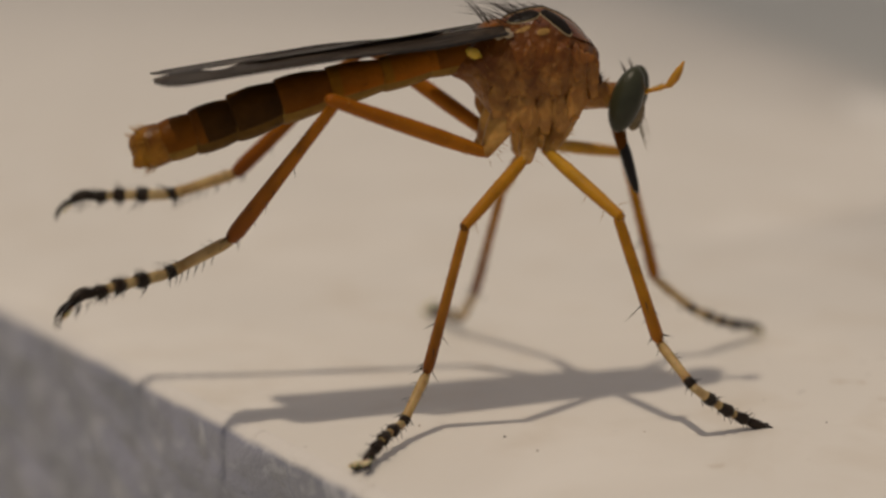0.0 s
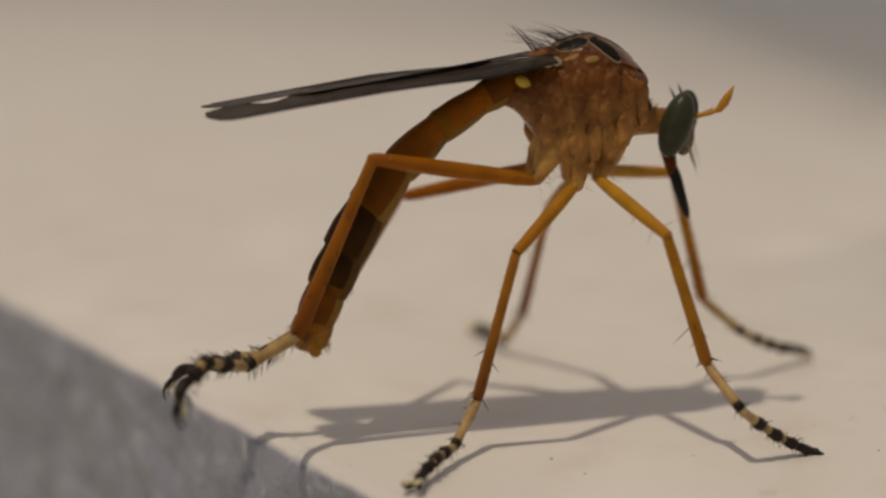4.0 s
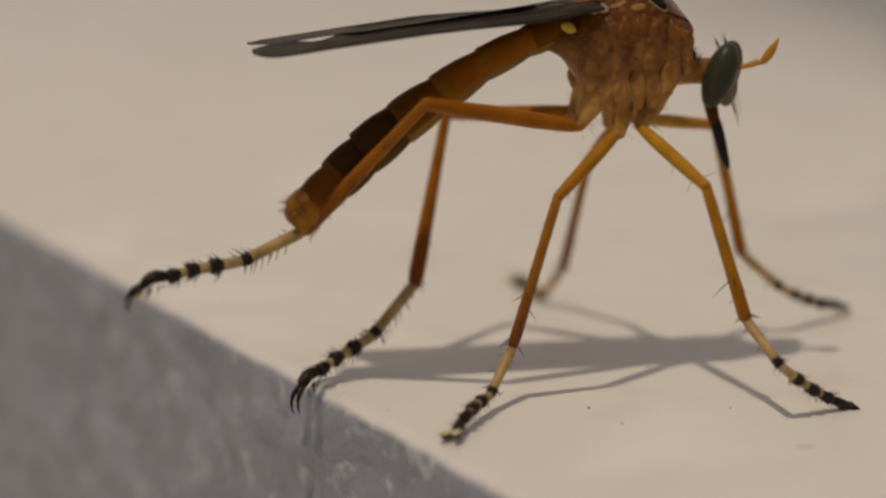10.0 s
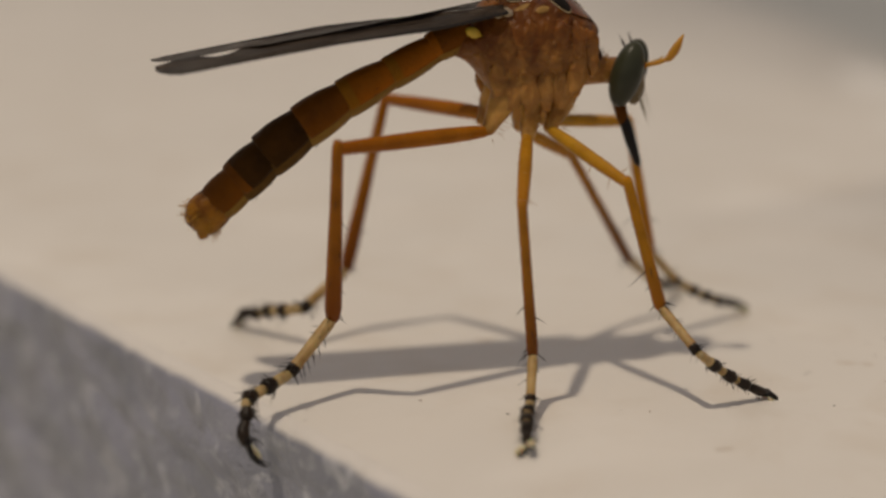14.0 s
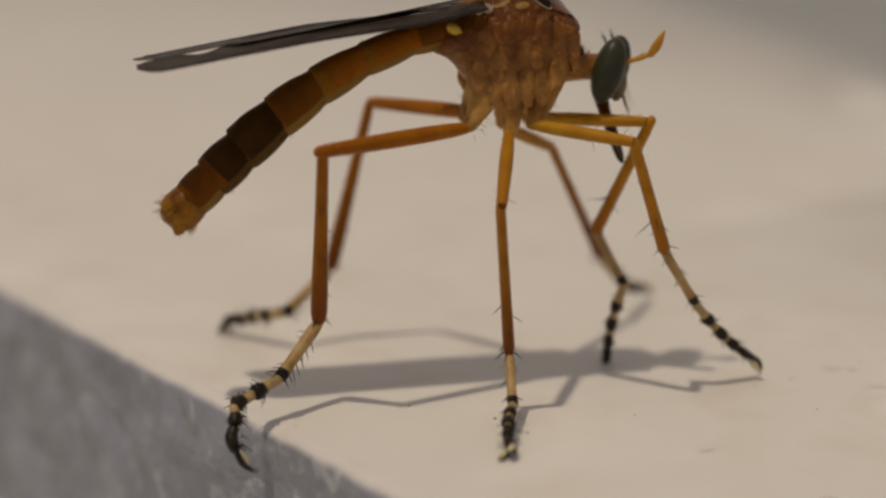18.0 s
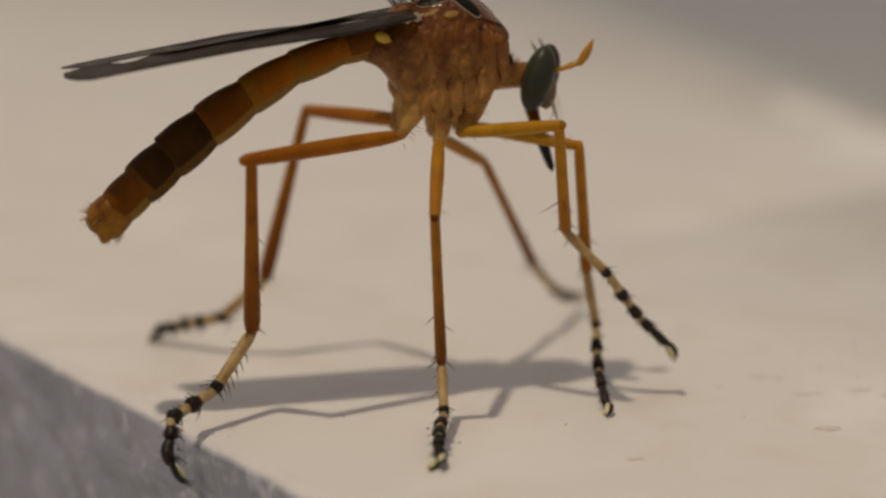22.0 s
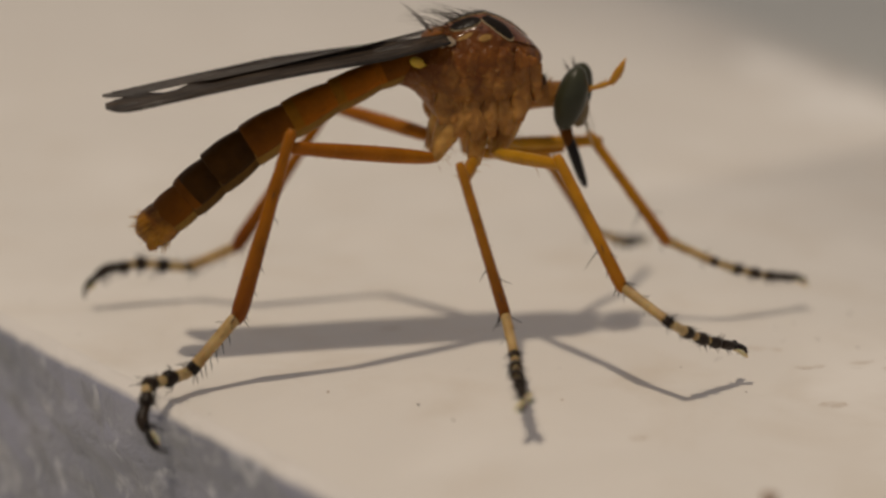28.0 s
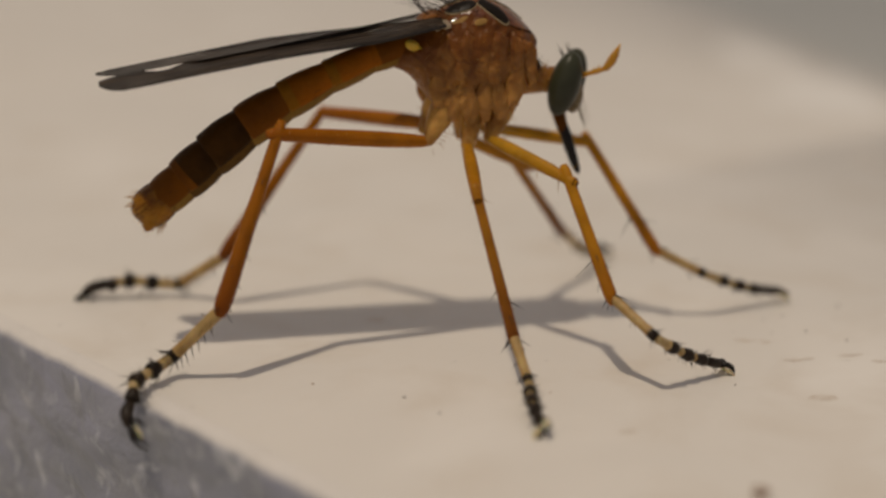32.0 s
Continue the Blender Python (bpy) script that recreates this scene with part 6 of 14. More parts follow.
    walk(legs['hind_left']['femur'], [
        (0, pose(-0.00127, 0.0014, -0.00272, -165.8, -31.8, 150.7)), (0.25, pose(-0.00127, 0.0014, -0.00272, -166.8, -21.9, 143.7)),
        (0.5, pose(-0.00127, 0.0014, -0.00272, -175.3, -7.7, 141.4)), (0.75, pose(-0.00127, 0.0014, -0.00272, -177, -10.4, 156.9)),
        (1, pose(-0.00127, 0.0014, -0.00272, -178.9, -9.5, 168.4)), (1.25, pose(-0.00127, 0.0014, -0.00272, -177.3, -12.9, 162.3)),
        (1.5, pose(-0.00127, 0.0014, -0.00272, -176, -10.5, 152.8)), (1.75, pose(-0.00127, 0.0014, -0.00272, -175.2, -15.8, 157.4)),
        (2, pose(-0.00127, 0.0014, -0.00272, -175.6, -20.1, 163.1)), (2.25, pose(-0.00127, 0.0014, -0.00272, -177.1, -14.1, 163.8)),
        (2.5, pose(-0.00127, 0.0014, -0.00272, -179.9, -1.1, 168.7)), (2.75, pose(-0.00127, 0.0014, -0.00272, -180, -1.6, 164.2)),
        (3, pose(-0.00127, 0.0014, -0.00272, 175.4, 9.8, 156.4)), (3.25, pose(-0.00127, 0.0014, -0.00272, 171.7, 13.1, 145.6)),
        (3.5, pose(-0.00127, 0.0014, -0.00272, 169.4, 22.3, 150.5)), (4, pose(-0.00127, 0.0014, -0.00272, 169.4, 15.3, 142.2)),
        (4.5, pose(-0.00127, 0.0014, -0.00272, 172.6, 8.3, 136.7)), (5, pose(-0.00127, 0.0014, -0.00272, 177.2, 2.2, 132.6)),
        (5.5, pose(-0.00127, 0.0014, -0.00272, -178.8, -1.9, 128.7)), (5.75, pose(-0.00127, 0.0014, -0.00272, 175.7, 3.9, 137.4)),
        (6, pose(-0.00127, 0.0014, -0.00272, 174.5, 17.1, 161.4)), (6.25, pose(-0.00127, 0.0014, -0.00272, 178.5, 1.5, 151.6)),
        (6.5, pose(-0.00127, 0.0014, -0.00272, -172.8, -13.1, 146.3)), (6.75, pose(-0.00127, 0.0014, -0.00272, 178.6, 1.1, 149.3)),
        (7, pose(-0.00127, 0.0014, -0.00272, 172.6, 17.8, 156.9)), (7.25, pose(-0.00127, 0.0014, -0.00272, 171, 15.3, 149.3)),
        (7.5, pose(-0.00127, 0.0014, -0.00272, 170.3, 14.7, 145.8)), (8, pose(-0.00127, 0.0014, -0.00272, 170, 14, 144.5)),
        (8.25, pose(-0.00127, 0.0014, -0.00272, 169.7, 13.2, 142.2)), (8.5, pose(-0.00127, 0.0014, -0.00272, 168.7, 13.1, 139.3)),
        (8.75, pose(-0.00127, 0.0014, -0.00272, 176.9, 2.5, 138.1)), (9, pose(-0.00127, 0.0014, -0.00272, 177.8, 1.8, 145.9)),
        (9.25, pose(-0.00127, 0.0014, -0.00272, 175.1, 5.1, 141)), (9.5, pose(-0.00127, 0.0014, -0.00272, 171.6, 8.4, 136.5)),
        (9.75, pose(-0.00127, 0.0014, -0.00272, 172.9, 7.4, 138.1)), (10, pose(-0.00127, 0.0014, -0.00272, 173.9, 6.6, 139.5)),
        (10.5, pose(-0.00127, 0.0014, -0.00272, 174.5, 6.4, 141.4)), (11, pose(-0.00127, 0.0014, -0.00272, 174.9, 5.7, 142.1)),
        (11.5, pose(-0.00127, 0.0014, -0.00272, 176.7, 2.9, 141.4)), (12, pose(-0.00127, 0.0014, -0.00272, 177.5, 1.9, 137.8)),
        (12.25, pose(-0.00127, 0.0014, -0.00272, -170.9, -7.2, 124.4)), (12.5, pose(-0.00127, 0.0014, -0.00272, -155.1, -13.3, 113.7)),
        (12.75, pose(-0.00127, 0.0014, -0.00272, -163.9, -9.2, 115.1)), (13, pose(-0.00127, 0.0014, -0.00272, 176.9, 1, 118.8)),
        (13.5, pose(-0.00127, 0.0014, -0.00272, 177.9, 0.8, 122.1)), (14, pose(-0.00127, 0.0014, -0.00272, 179.4, -0.4, 123.6)),
        (14.25, pose(-0.00127, 0.0014, -0.00272, -178.6, -2.3, 125.3)), (14.5, pose(-0.00127, 0.0014, -0.00272, -176.9, -3.3, 126.4)),
        (15, pose(-0.00127, 0.0014, -0.00272, -178.3, -2.1, 125.6)), (16, pose(-0.00127, 0.0014, -0.00272, 178.6, 0.4, 124)),
        (16.5, pose(-0.00127, 0.0014, -0.00272, 176.8, 1.7, 123.2)), (17, pose(-0.00127, 0.0014, -0.00272, 178.2, 0.6, 123)),
        (18.5, pose(-0.00127, 0.0014, -0.00272, 177.5, 1, 122.8)), (19, pose(-0.00127, 0.0014, -0.00272, 179, -0.1, 121.7)),
        (19.5, pose(-0.00127, 0.0014, -0.00272, 178.2, 0.5, 121.1)), (20.5, pose(-0.00127, 0.0014, -0.00272, 179.9, -0.7, 122.6)),
        (21, pose(-0.00127, 0.0014, -0.00272, 178.1, 0.5, 123.1)), (22, pose(-0.00127, 0.0014, -0.00272, 177.4, 1, 121.6)),
        (22.5, pose(-0.00127, 0.0014, -0.00272, 178.6, 0.1, 122.9)), (23, pose(-0.00127, 0.0014, -0.00272, 175.9, 2, 123.8)),
        (24, pose(-0.00127, 0.0014, -0.00272, 176.8, 1.3, 123.5)), (24.25, pose(-0.00127, 0.0014, -0.00272, 175.1, 2.3, 121.1)),
        (24.5, pose(-0.00127, 0.0014, -0.00272, 172.8, 3.2, 118.6)), (24.75, pose(-0.00127, 0.0014, -0.00272, 176.3, 2, 120.7)),
        (25, pose(-0.00127, 0.0014, -0.00272, 179.2, -0.3, 123.9)), (25.5, pose(-0.00127, 0.0014, -0.00272, -177.2, -2.7, 125.6)),
        (26, pose(-0.00127, 0.0014, -0.00272, -179.3, -1.3, 128.8)), (26.25, pose(-0.00127, 0.0014, -0.00272, -175.2, -4.3, 127.4)),
        (26.5, pose(-0.00127, 0.0014, -0.00272, -173.9, -5.4, 127.6)), (27, pose(-0.00127, 0.0014, -0.00272, -170.3, -8.7, 127.5)),
        (28, pose(-0.00127, 0.0014, -0.00272, -170.5, -7.7, 128.4)), (28.5, pose(-0.00127, 0.0014, -0.00272, -175.8, -4, 129.8)),
        (28.75, pose(-0.00127, 0.0014, -0.00272, -179.5, -1.3, 130.7)), (29, pose(-0.00127, 0.0014, -0.00272, 176.5, 1.5, 131.3)),
        (29.5, pose(-0.00127, 0.0014, -0.00272, 173.8, 3.1, 128.1)), (30, pose(-0.00127, 0.0014, -0.00272, 175.2, 2.1, 125)),
        (30.5, pose(-0.00127, 0.0014, -0.00272, 176.7, 1.1, 123.8)), (31, pose(-0.00127, 0.0014, -0.00272, 174.5, 2.5, 125.5)),
        (31.5, pose(-0.00127, 0.0014, -0.00272, 175.1, 2.2, 125.3)), (32, pose(-0.00127, 0.0014, -0.00272, 176.5, 1.5, 128.5)),])
    walk(legs['hind_left']['tibia'], [
        (0, pose(-0.00719, 0.00472, 0.00142, 168.8, 45, 160.3)), (0.25, pose(-0.00709, 0.00569, 0.00024, 175.2, 33, 167.6)),
        (0.5, pose(-0.00726, 0.00623, -0.00164, 178.1, 17.4, 169.9)), (0.75, pose(-0.00839, 0.00444, -0.0013, 176.9, 20.2, 167.2)),
        (1, pose(-0.00929, 0.00304, -0.00136, 176.8, 20.4, 166.6)), (1.25, pose(-0.00868, 0.00377, -0.00095, 174.5, 35.8, 166.7)),
        (1.5, pose(-0.00813, 0.00494, -0.00126, 175.7, 48.1, 170.5)), (1.75, pose(-0.00825, 0.00431, -0.00055, 174.8, 43.2, 168.6)),
        (2, pose(-0.0084, 0.00357, 0.00003, 174, 37.6, 166.3)), (2.25, pose(-0.0092, 0.0037, -0.00079, 173.8, 31.6, 164.4)),
        (2.5, pose(-0.00962, 0.00308, -0.00259, 173.2, 22.6, 158.5)), (2.75, pose(-0.00932, 0.00368, -0.00257, 171.1, 38.4, 161.7)),
        (3, pose(-0.00842, 0.00452, -0.00409, 175.4, 44.5, 169.6)), (3.25, pose(-0.00774, 0.0061, -0.00442, -155.4, 37, -145.7)),
        (3.5, pose(-0.00802, 0.00546, -0.00587, -146.9, 21.3, -122.3)), (4, pose(-0.00755, 0.0066, -0.0048, -141.5, 30.3, -125.7)),
        (4.5, pose(-0.00706, 0.00715, -0.00372, -141.3, 40.3, -132.2)), (5, pose(-0.00659, 0.00738, -0.00288, -146.9, 49.2, -142.8)),
        (5.5, pose(-0.00614, 0.00758, -0.00237, -158.2, 55.9, -158)), (5.75, pose(-0.00702, 0.00681, -0.00315, -158.6, 48.7, -156.1)),
        (6, pose(-0.00838, 0.00383, -0.00494, -171.4, 50.3, -172.3)), (6.25, pose(-0.0082, 0.00524, -0.0028, -160.7, 53.4, -160)),
        (6.5, pose(-0.00766, 0.00575, -0.00078, -157.4, 55.3, -156.9)), (6.75, pose(-0.00799, 0.00546, -0.00276, -169.1, 50.5, -169.7)),
        (7, pose(-0.00818, 0.00435, -0.00513, 177.1, 42.4, 172)), (7.25, pose(-0.00788, 0.0053, -0.00486, 173.9, 52.1, 168.3)),
        (7.5, pose(-0.00773, 0.00578, -0.00488, 164.8, 60.4, 158.4)), (7.75, pose(-0.0076, 0.00581, -0.00472, 171.2, 63.3, 166.2)),
        (8, pose(-0.00749, 0.00583, -0.00464, 179.7, 65.7, 175.9)), (8.25, pose(-0.00727, 0.0061, -0.00443, -166.9, 64.4, -169.2)),
        (8.5, pose(-0.00704, 0.00646, -0.00436, -155, 61.2, -155.5)), (8.75, pose(-0.0071, 0.00676, -0.00287, -148.3, 62.7, -148.7)),
        (9, pose(-0.00775, 0.00584, -0.0028, -150.2, 72, -152.6)), (9.25, pose(-0.00735, 0.00641, -0.00323, -141.1, 69.2, -142.7)),
        (9.5, pose(-0.00691, 0.00687, -0.0037, -135.6, 65.9, -136.6)), (9.75, pose(-0.0071, 0.00676, -0.00356, -126.9, 65.6, -127.9)),
        (10, pose(-0.00728, 0.00666, -0.00343, -118.7, 64.9, -119.9)), (10.25, pose(-0.0074, 0.00661, -0.00342, -117.5, 62.2, -118.3)),
        (10.5, pose(-0.00751, 0.00654, -0.00339, -117.5, 61.3, -118.1)), (10.75, pose(-0.00749, 0.00643, -0.00333, -121.1, 65.7, -122.4)),
        (11, pose(-0.00747, 0.00632, -0.00334, -125.9, 69.3, -127.8)), (11.25, pose(-0.00743, 0.00632, -0.00314, -135.2, 72, -137.4)),
        (11.5, pose(-0.00739, 0.00633, -0.00302, -141, 72.6, -143.3)), (11.75, pose(-0.00728, 0.00645, -0.00301, -137.6, 70.3, -139.4)),
        (12, pose(-0.0071, 0.00677, -0.00285, -133.6, 66.1, -134.8)), (12.25, pose(-0.00564, 0.00792, -0.00161, -152.8, 54, -151.3)),
        (12.5, pose(-0.00424, 0.00849, -0.00078, -168.4, 41.3, -166.2)), (12.75, pose(-0.00446, 0.00839, -0.00131, -179.7, 60, 176.4)),
        (13, pose(-0.00515, 0.00843, -0.00309, 139.7, 74.9, 134.6)), (13.25, pose(-0.0053, 0.00834, -0.00302, 138.8, 74.4, 133.7)),
        (13.5, pose(-0.00551, 0.00814, -0.00297, 140.6, 74.5, 135.5)), (13.75, pose(-0.00558, 0.00801, -0.00284, 161.5, 76.9, 157.1)),
        (14, pose(-0.00562, 0.00793, -0.00268, -178.1, 76.5, 177.9)), (14.5, pose(-0.00594, 0.00772, -0.00232, 165.7, 75.6, 161.2)),
        (15, pose(-0.00585, 0.00779, -0.00248, 164, 75.8, 159.5)), (16, pose(-0.00567, 0.00792, -0.00282, 162.2, 76.2, 157.7)),
        (16.5, pose(-0.00558, 0.00798, -0.00299, 160.6, 76.3, 156.1)), (17, pose(-0.00558, 0.00802, -0.00289, 152.3, 75.3, 147.4)),
        (17.5, pose(-0.0056, 0.00807, -0.00299, 146.6, 74.3, 141.5)), (18, pose(-0.00562, 0.00805, -0.00294, 149.2, 74.3, 144.2)),
        (18.5, pose(-0.00559, 0.00806, -0.00299, 150.4, 74.6, 145.4)), (19, pose(-0.00543, 0.0081, -0.00279, 162, 75.5, 157.4)),
        (19.5, pose(-0.00535, 0.00813, -0.00284, 171.3, 75.6, 167)), (20, pose(-0.00535, 0.00811, -0.00276, 173.4, 75.2, 169.2)),
        (20.5, pose(-0.00551, 0.00801, -0.00266, 177.8, 74.7, 173.9)), (21, pose(-0.00555, 0.00798, -0.00281, 178.5, 74.3, 174.7)),
        (21.5, pose(-0.00557, 0.00797, -0.00294, 173, 74.6, 169.2)), (22, pose(-0.0054, 0.00809, -0.0029, 171, 74.9, 167.3)),
        (22.5, pose(-0.00558, 0.00802, -0.00283, 162.2, 74.3, 158.3)), (23, pose(-0.00569, 0.00797, -0.00312, 157.6, 73.8, 153.8)),
        (23.5, pose(-0.00566, 0.00798, -0.00321, 157.3, 73.9, 153.6)), (24, pose(-0.00568, 0.00801, -0.00305, 154, 74.1, 150.3)),
        (24.25, pose(-0.00536, 0.00815, -0.00313, 160.2, 75, 156.9)), (24.5, pose(-0.00503, 0.00828, -0.0032, 171.9, 75.1, 169)),
        (25, pose(-0.00564, 0.00791, -0.00267, -175.4, 72.2, -177.6)), (25.25, pose(-0.00572, 0.00784, -0.00243, -167.8, 69.3, -169.3)),
        (25.5, pose(-0.00582, 0.00778, -0.00233, -161.7, 67.2, -162.4)), (25.75, pose(-0.00601, 0.00764, -0.00247, -157.7, 64.6, -157.6)),
        (26, pose(-0.00618, 0.00751, -0.00254, -157.8, 62.3, -157.1)), (26.25, pose(-0.00606, 0.00762, -0.00218, -179.6, 62.6, 178.8)),
        (26.5, pose(-0.00605, 0.0076, -0.002, 162.3, 59.4, 158.2)), (27, pose(-0.00599, 0.00755, -0.00153, 164.7, 57.5, 161.1)),
        (28, pose(-0.00597, 0.00746, -0.00153, 176.3, 54.3, 175.6)), (28.5, pose(-0.00611, 0.00738, -0.00198, 178, 53.8, 177.9)),
        (29, pose(-0.00623, 0.00722, -0.00269, 175.1, 54.2, 174.5)), (29.5, pose(-0.00594, 0.00754, -0.00295, 179.8, 52.5, -179.9)),
        (30, pose(-0.00566, 0.00784, -0.00287, -175.9, 50.4, -174.4)), (30.5, pose(-0.00556, 0.00794, -0.00276, -172.4, 50.6, -170.1)),
        (31, pose(-0.00576, 0.00781, -0.00297, -172, 51.2, -169.7)), (31.5, pose(-0.00576, 0.00782, -0.00294, -170.3, 51.5, -167.7)),
        (32, pose(-0.00611, 0.00756, -0.00286, -170.7, 51.9, -168.3)),])
    walk(legs['hind_left']['basitarsus'], [
        (0, pose(-0.01341, 0.00695, -0.00518, 177.3, 19.3, 168.3)), (0.25, pose(-0.01469, 0.00737, -0.00481, 177.1, 12.9, 163.8)),
        (0.5, pose(-0.01597, 0.00778, -0.0044, 178, 6.5, 159.5)), (0.75, pose(-0.0169, 0.00637, -0.00451, 176, 7.4, 147.5)),
        (1, pose(-0.0178, 0.00507, -0.00462, 173.1, 8.1, 135.6)), (1.25, pose(-0.01603, 0.00551, -0.0064, 171.1, 16.4, 146.9)),
        (1.5, pose(-0.01425, 0.00596, -0.00818, 173, 23.9, 159.2)), (1.75, pose(-0.01489, 0.00565, -0.00691, 171.6, 15.6, 147.4)),
        (2, pose(-0.01555, 0.00532, -0.00564, 174.5, 6.7, 136.5)), (2.5, pose(-0.01765, 0.00625, -0.00618, 177, 4.8, 144)),
        (2.75, pose(-0.0163, 0.00598, -0.0084, 173.8, 12, 148.3)), (3, pose(-0.01496, 0.00572, -0.01062, 172.1, 19.1, 152.9)),
        (3.25, pose(-0.01377, 0.00199, -0.00992, 174.2, 24.2, 162.4)), (3.5, pose(-0.01259, -0.00177, -0.00921, 178.1, 28.6, 172.2)),
        (4, pose(-0.01216, 0.00019, -0.00943, -179.5, 31.3, 177.2)), (4.5, pose(-0.01176, 0.00198, -0.00964, -176.5, 33.8, -177.5)),
        (5, pose(-0.01137, 0.00375, -0.00985, -172.8, 36.1, -171.8)), (5.5, pose(-0.01095, 0.00563, -0.01003, -168.5, 38.1, -165.7)),
        (5.75, pose(-0.01258, 0.00434, -0.01008, -164.9, 25.4, -151.8)), (6, pose(-0.01422, 0.00305, -0.01205, -156.8, 25.7, -139.4)),
        (6.25, pose(-0.01336, 0.00336, -0.0102, -162.3, 33.4, -154)), (6.5, pose(-0.01248, 0.00369, -0.00836, -170.8, 38.7, -169.5)),
        (6.75, pose(-0.01377, 0.00441, -0.00988, -167.7, 29.5, -160.1)), (7, pose(-0.01498, 0.0053, -0.01141, -168.5, 18.7, -151.6)),
        (7.25, pose(-0.0135, 0.00646, -0.01224, -173, 10.9, -151.1)), (7.5, pose(-0.01205, 0.00748, -0.01305, -178, 3, -150.6)),
        (7.75, pose(-0.01168, 0.00681, -0.01309, -169.2, 11.8, -141.2)), (8, pose(-0.01132, 0.00611, -0.01314, -155.3, 20.4, -131.1)),
        (8.25, pose(-0.01121, 0.00535, -0.01278, -159.1, 27.8, -144.8)), (8.5, pose(-0.01109, 0.00461, -0.01243, -166.1, 33.7, -159.8)),
        (8.75, pose(-0.01071, 0.00456, -0.01104, -162.6, 40.2, -158.1)), (9, pose(-0.01028, 0.00453, -0.01157, -155.4, 57, -155.4)),
        (9.25, pose(-0.00995, 0.00443, -0.01183, -161.3, 50.9, -160.3)), (9.5, pose(-0.00964, 0.00429, -0.0121, -165.8, 44.8, -164.1)),
        (9.75, pose(-0.00944, 0.00376, -0.01193, -159.8, 42.4, -155.4)), (10, pose(-0.00923, 0.00328, -0.01175, -154.2, 38.9, -146.3)),
        (10.5, pose(-0.00958, 0.00265, -0.01143, -150.3, 34.6, -138.8)), (10.75, pose(-0.00952, 0.00324, -0.01169, -151.7, 38, -142.8)),
        (11, pose(-0.00947, 0.00374, -0.01195, -153.7, 41.2, -147)), (11.5, pose(-0.00961, 0.00468, -0.01184, -156, 36.3, -147)),
        (12, pose(-0.00973, 0.00411, -0.01129, -154.8, 39.3, -147.4)), (12.25, pose(-0.01041, 0.00532, -0.00908, -160, 30.6, -148.4)),
        (12.5, pose(-0.01096, 0.00684, -0.00686, -165.6, 21.7, -149.3)), (13, pose(-0.00687, 0.01017, -0.0122, -161.8, 27.6, -148.6)),
        (13.25, pose(-0.00704, 0.01017, -0.0121, -159.5, 26.5, -144.1)), (13.5, pose(-0.00729, 0.0099, -0.01202, -157.2, 25.3, -139.5)),
        (14, pose(-0.00778, 0.00801, -0.01174, -161, 25.8, -145.5)), (14.5, pose(-0.00814, 0.00847, -0.01136, -160.5, 26.7, -145.7)),
        (15, pose(-0.008, 0.0086, -0.01153, -160.1, 27.5, -145.8)), (16, pose(-0.00774, 0.00876, -0.01188, -159.3, 29.2, -146.2)),
        (16.5, pose(-0.0076, 0.00887, -0.01205, -158.9, 30.1, -146.4)), (17, pose(-0.00758, 0.0093, -0.01193, -158.7, 30.8, -146.7)),
        (17.5, pose(-0.00759, 0.00965, -0.01202, -161.5, 33.8, -152.9)), (18, pose(-0.00767, 0.00953, -0.01198, -165.2, 36.6, -160.1)),
        (18.5, pose(-0.00763, 0.00948, -0.01205, -169.8, 39.3, -168.1)), (19, pose(-0.00759, 0.009, -0.01185, -175.4, 40.8, -176.9)),
        (19.5, pose(-0.00761, 0.00865, -0.01188, 178.7, 41.7, 174)), (20, pose(-0.00769, 0.00856, -0.01178, 172.6, 42.1, 165)),
        (20.5, pose(-0.00796, 0.00827, -0.01165, 166.8, 41.8, 156.7)), (21, pose(-0.00806, 0.00821, -0.01178, 161.5, 41.1, 149.3)),
        (21.5, pose(-0.008, 0.00844, -0.01194, 162, 41.5, 150.3)), (22, pose(-0.00777, 0.00862, -0.01191, 162.6, 41.8, 151.4)),
        (22.5, pose(-0.00793, 0.00896, -0.01184, 163.1, 42.2, 152.5)), (23, pose(-0.00804, 0.00913, -0.01213, 163.7, 42.6, 153.5)),
        (23.5, pose(-0.00798, 0.00914, -0.01222, 164.4, 42.8, 154.7)), (24, pose(-0.00791, 0.00929, -0.01209, 164.8, 43.5, 155.6)),
        (24.5, pose(-0.00739, 0.00874, -0.01222, 161.7, 43.5, 151.6)), (25, pose(-0.00849, 0.00779, -0.01153, 158.9, 42.8, 147.8)),
        (25.5, pose(-0.00926, 0.00669, -0.0109, 157, 41, 145)), (26, pose(-0.01017, 0.00583, -0.01079, 155.2, 39.4, 142)),
        (26.5, pose(-0.01045, 0.00936, -0.01002, 159.2, 40.2, 148.2)), (27, pose(-0.01072, 0.00917, -0.00937, 160.4, 33.4, 146.1)),
        (27.5, pose(-0.01104, 0.00854, -0.00899, 161.9, 27.6, 144.3)), (28, pose(-0.01133, 0.00787, -0.00901, 162.5, 24.4, 142.5)),
        (28.5, pose(-0.01153, 0.00759, -0.00939, 161.6, 24, 140.7)), (29, pose(-0.01157, 0.00774, -0.01011, 159.5, 25.3, 138.9)),
        (29.5, pose(-0.01153, 0.00753, -0.01023, 158.1, 26.9, 138.4)), (30, pose(-0.0115, 0.00727, -0.00996, 156.6, 28.5, 137.9)),
        (30.5, pose(-0.01133, 0.00694, -0.00989, 156.8, 29.3, 138.8)), (31, pose(-0.01145, 0.00677, -0.01017, 156.8, 30.4, 139.7)),
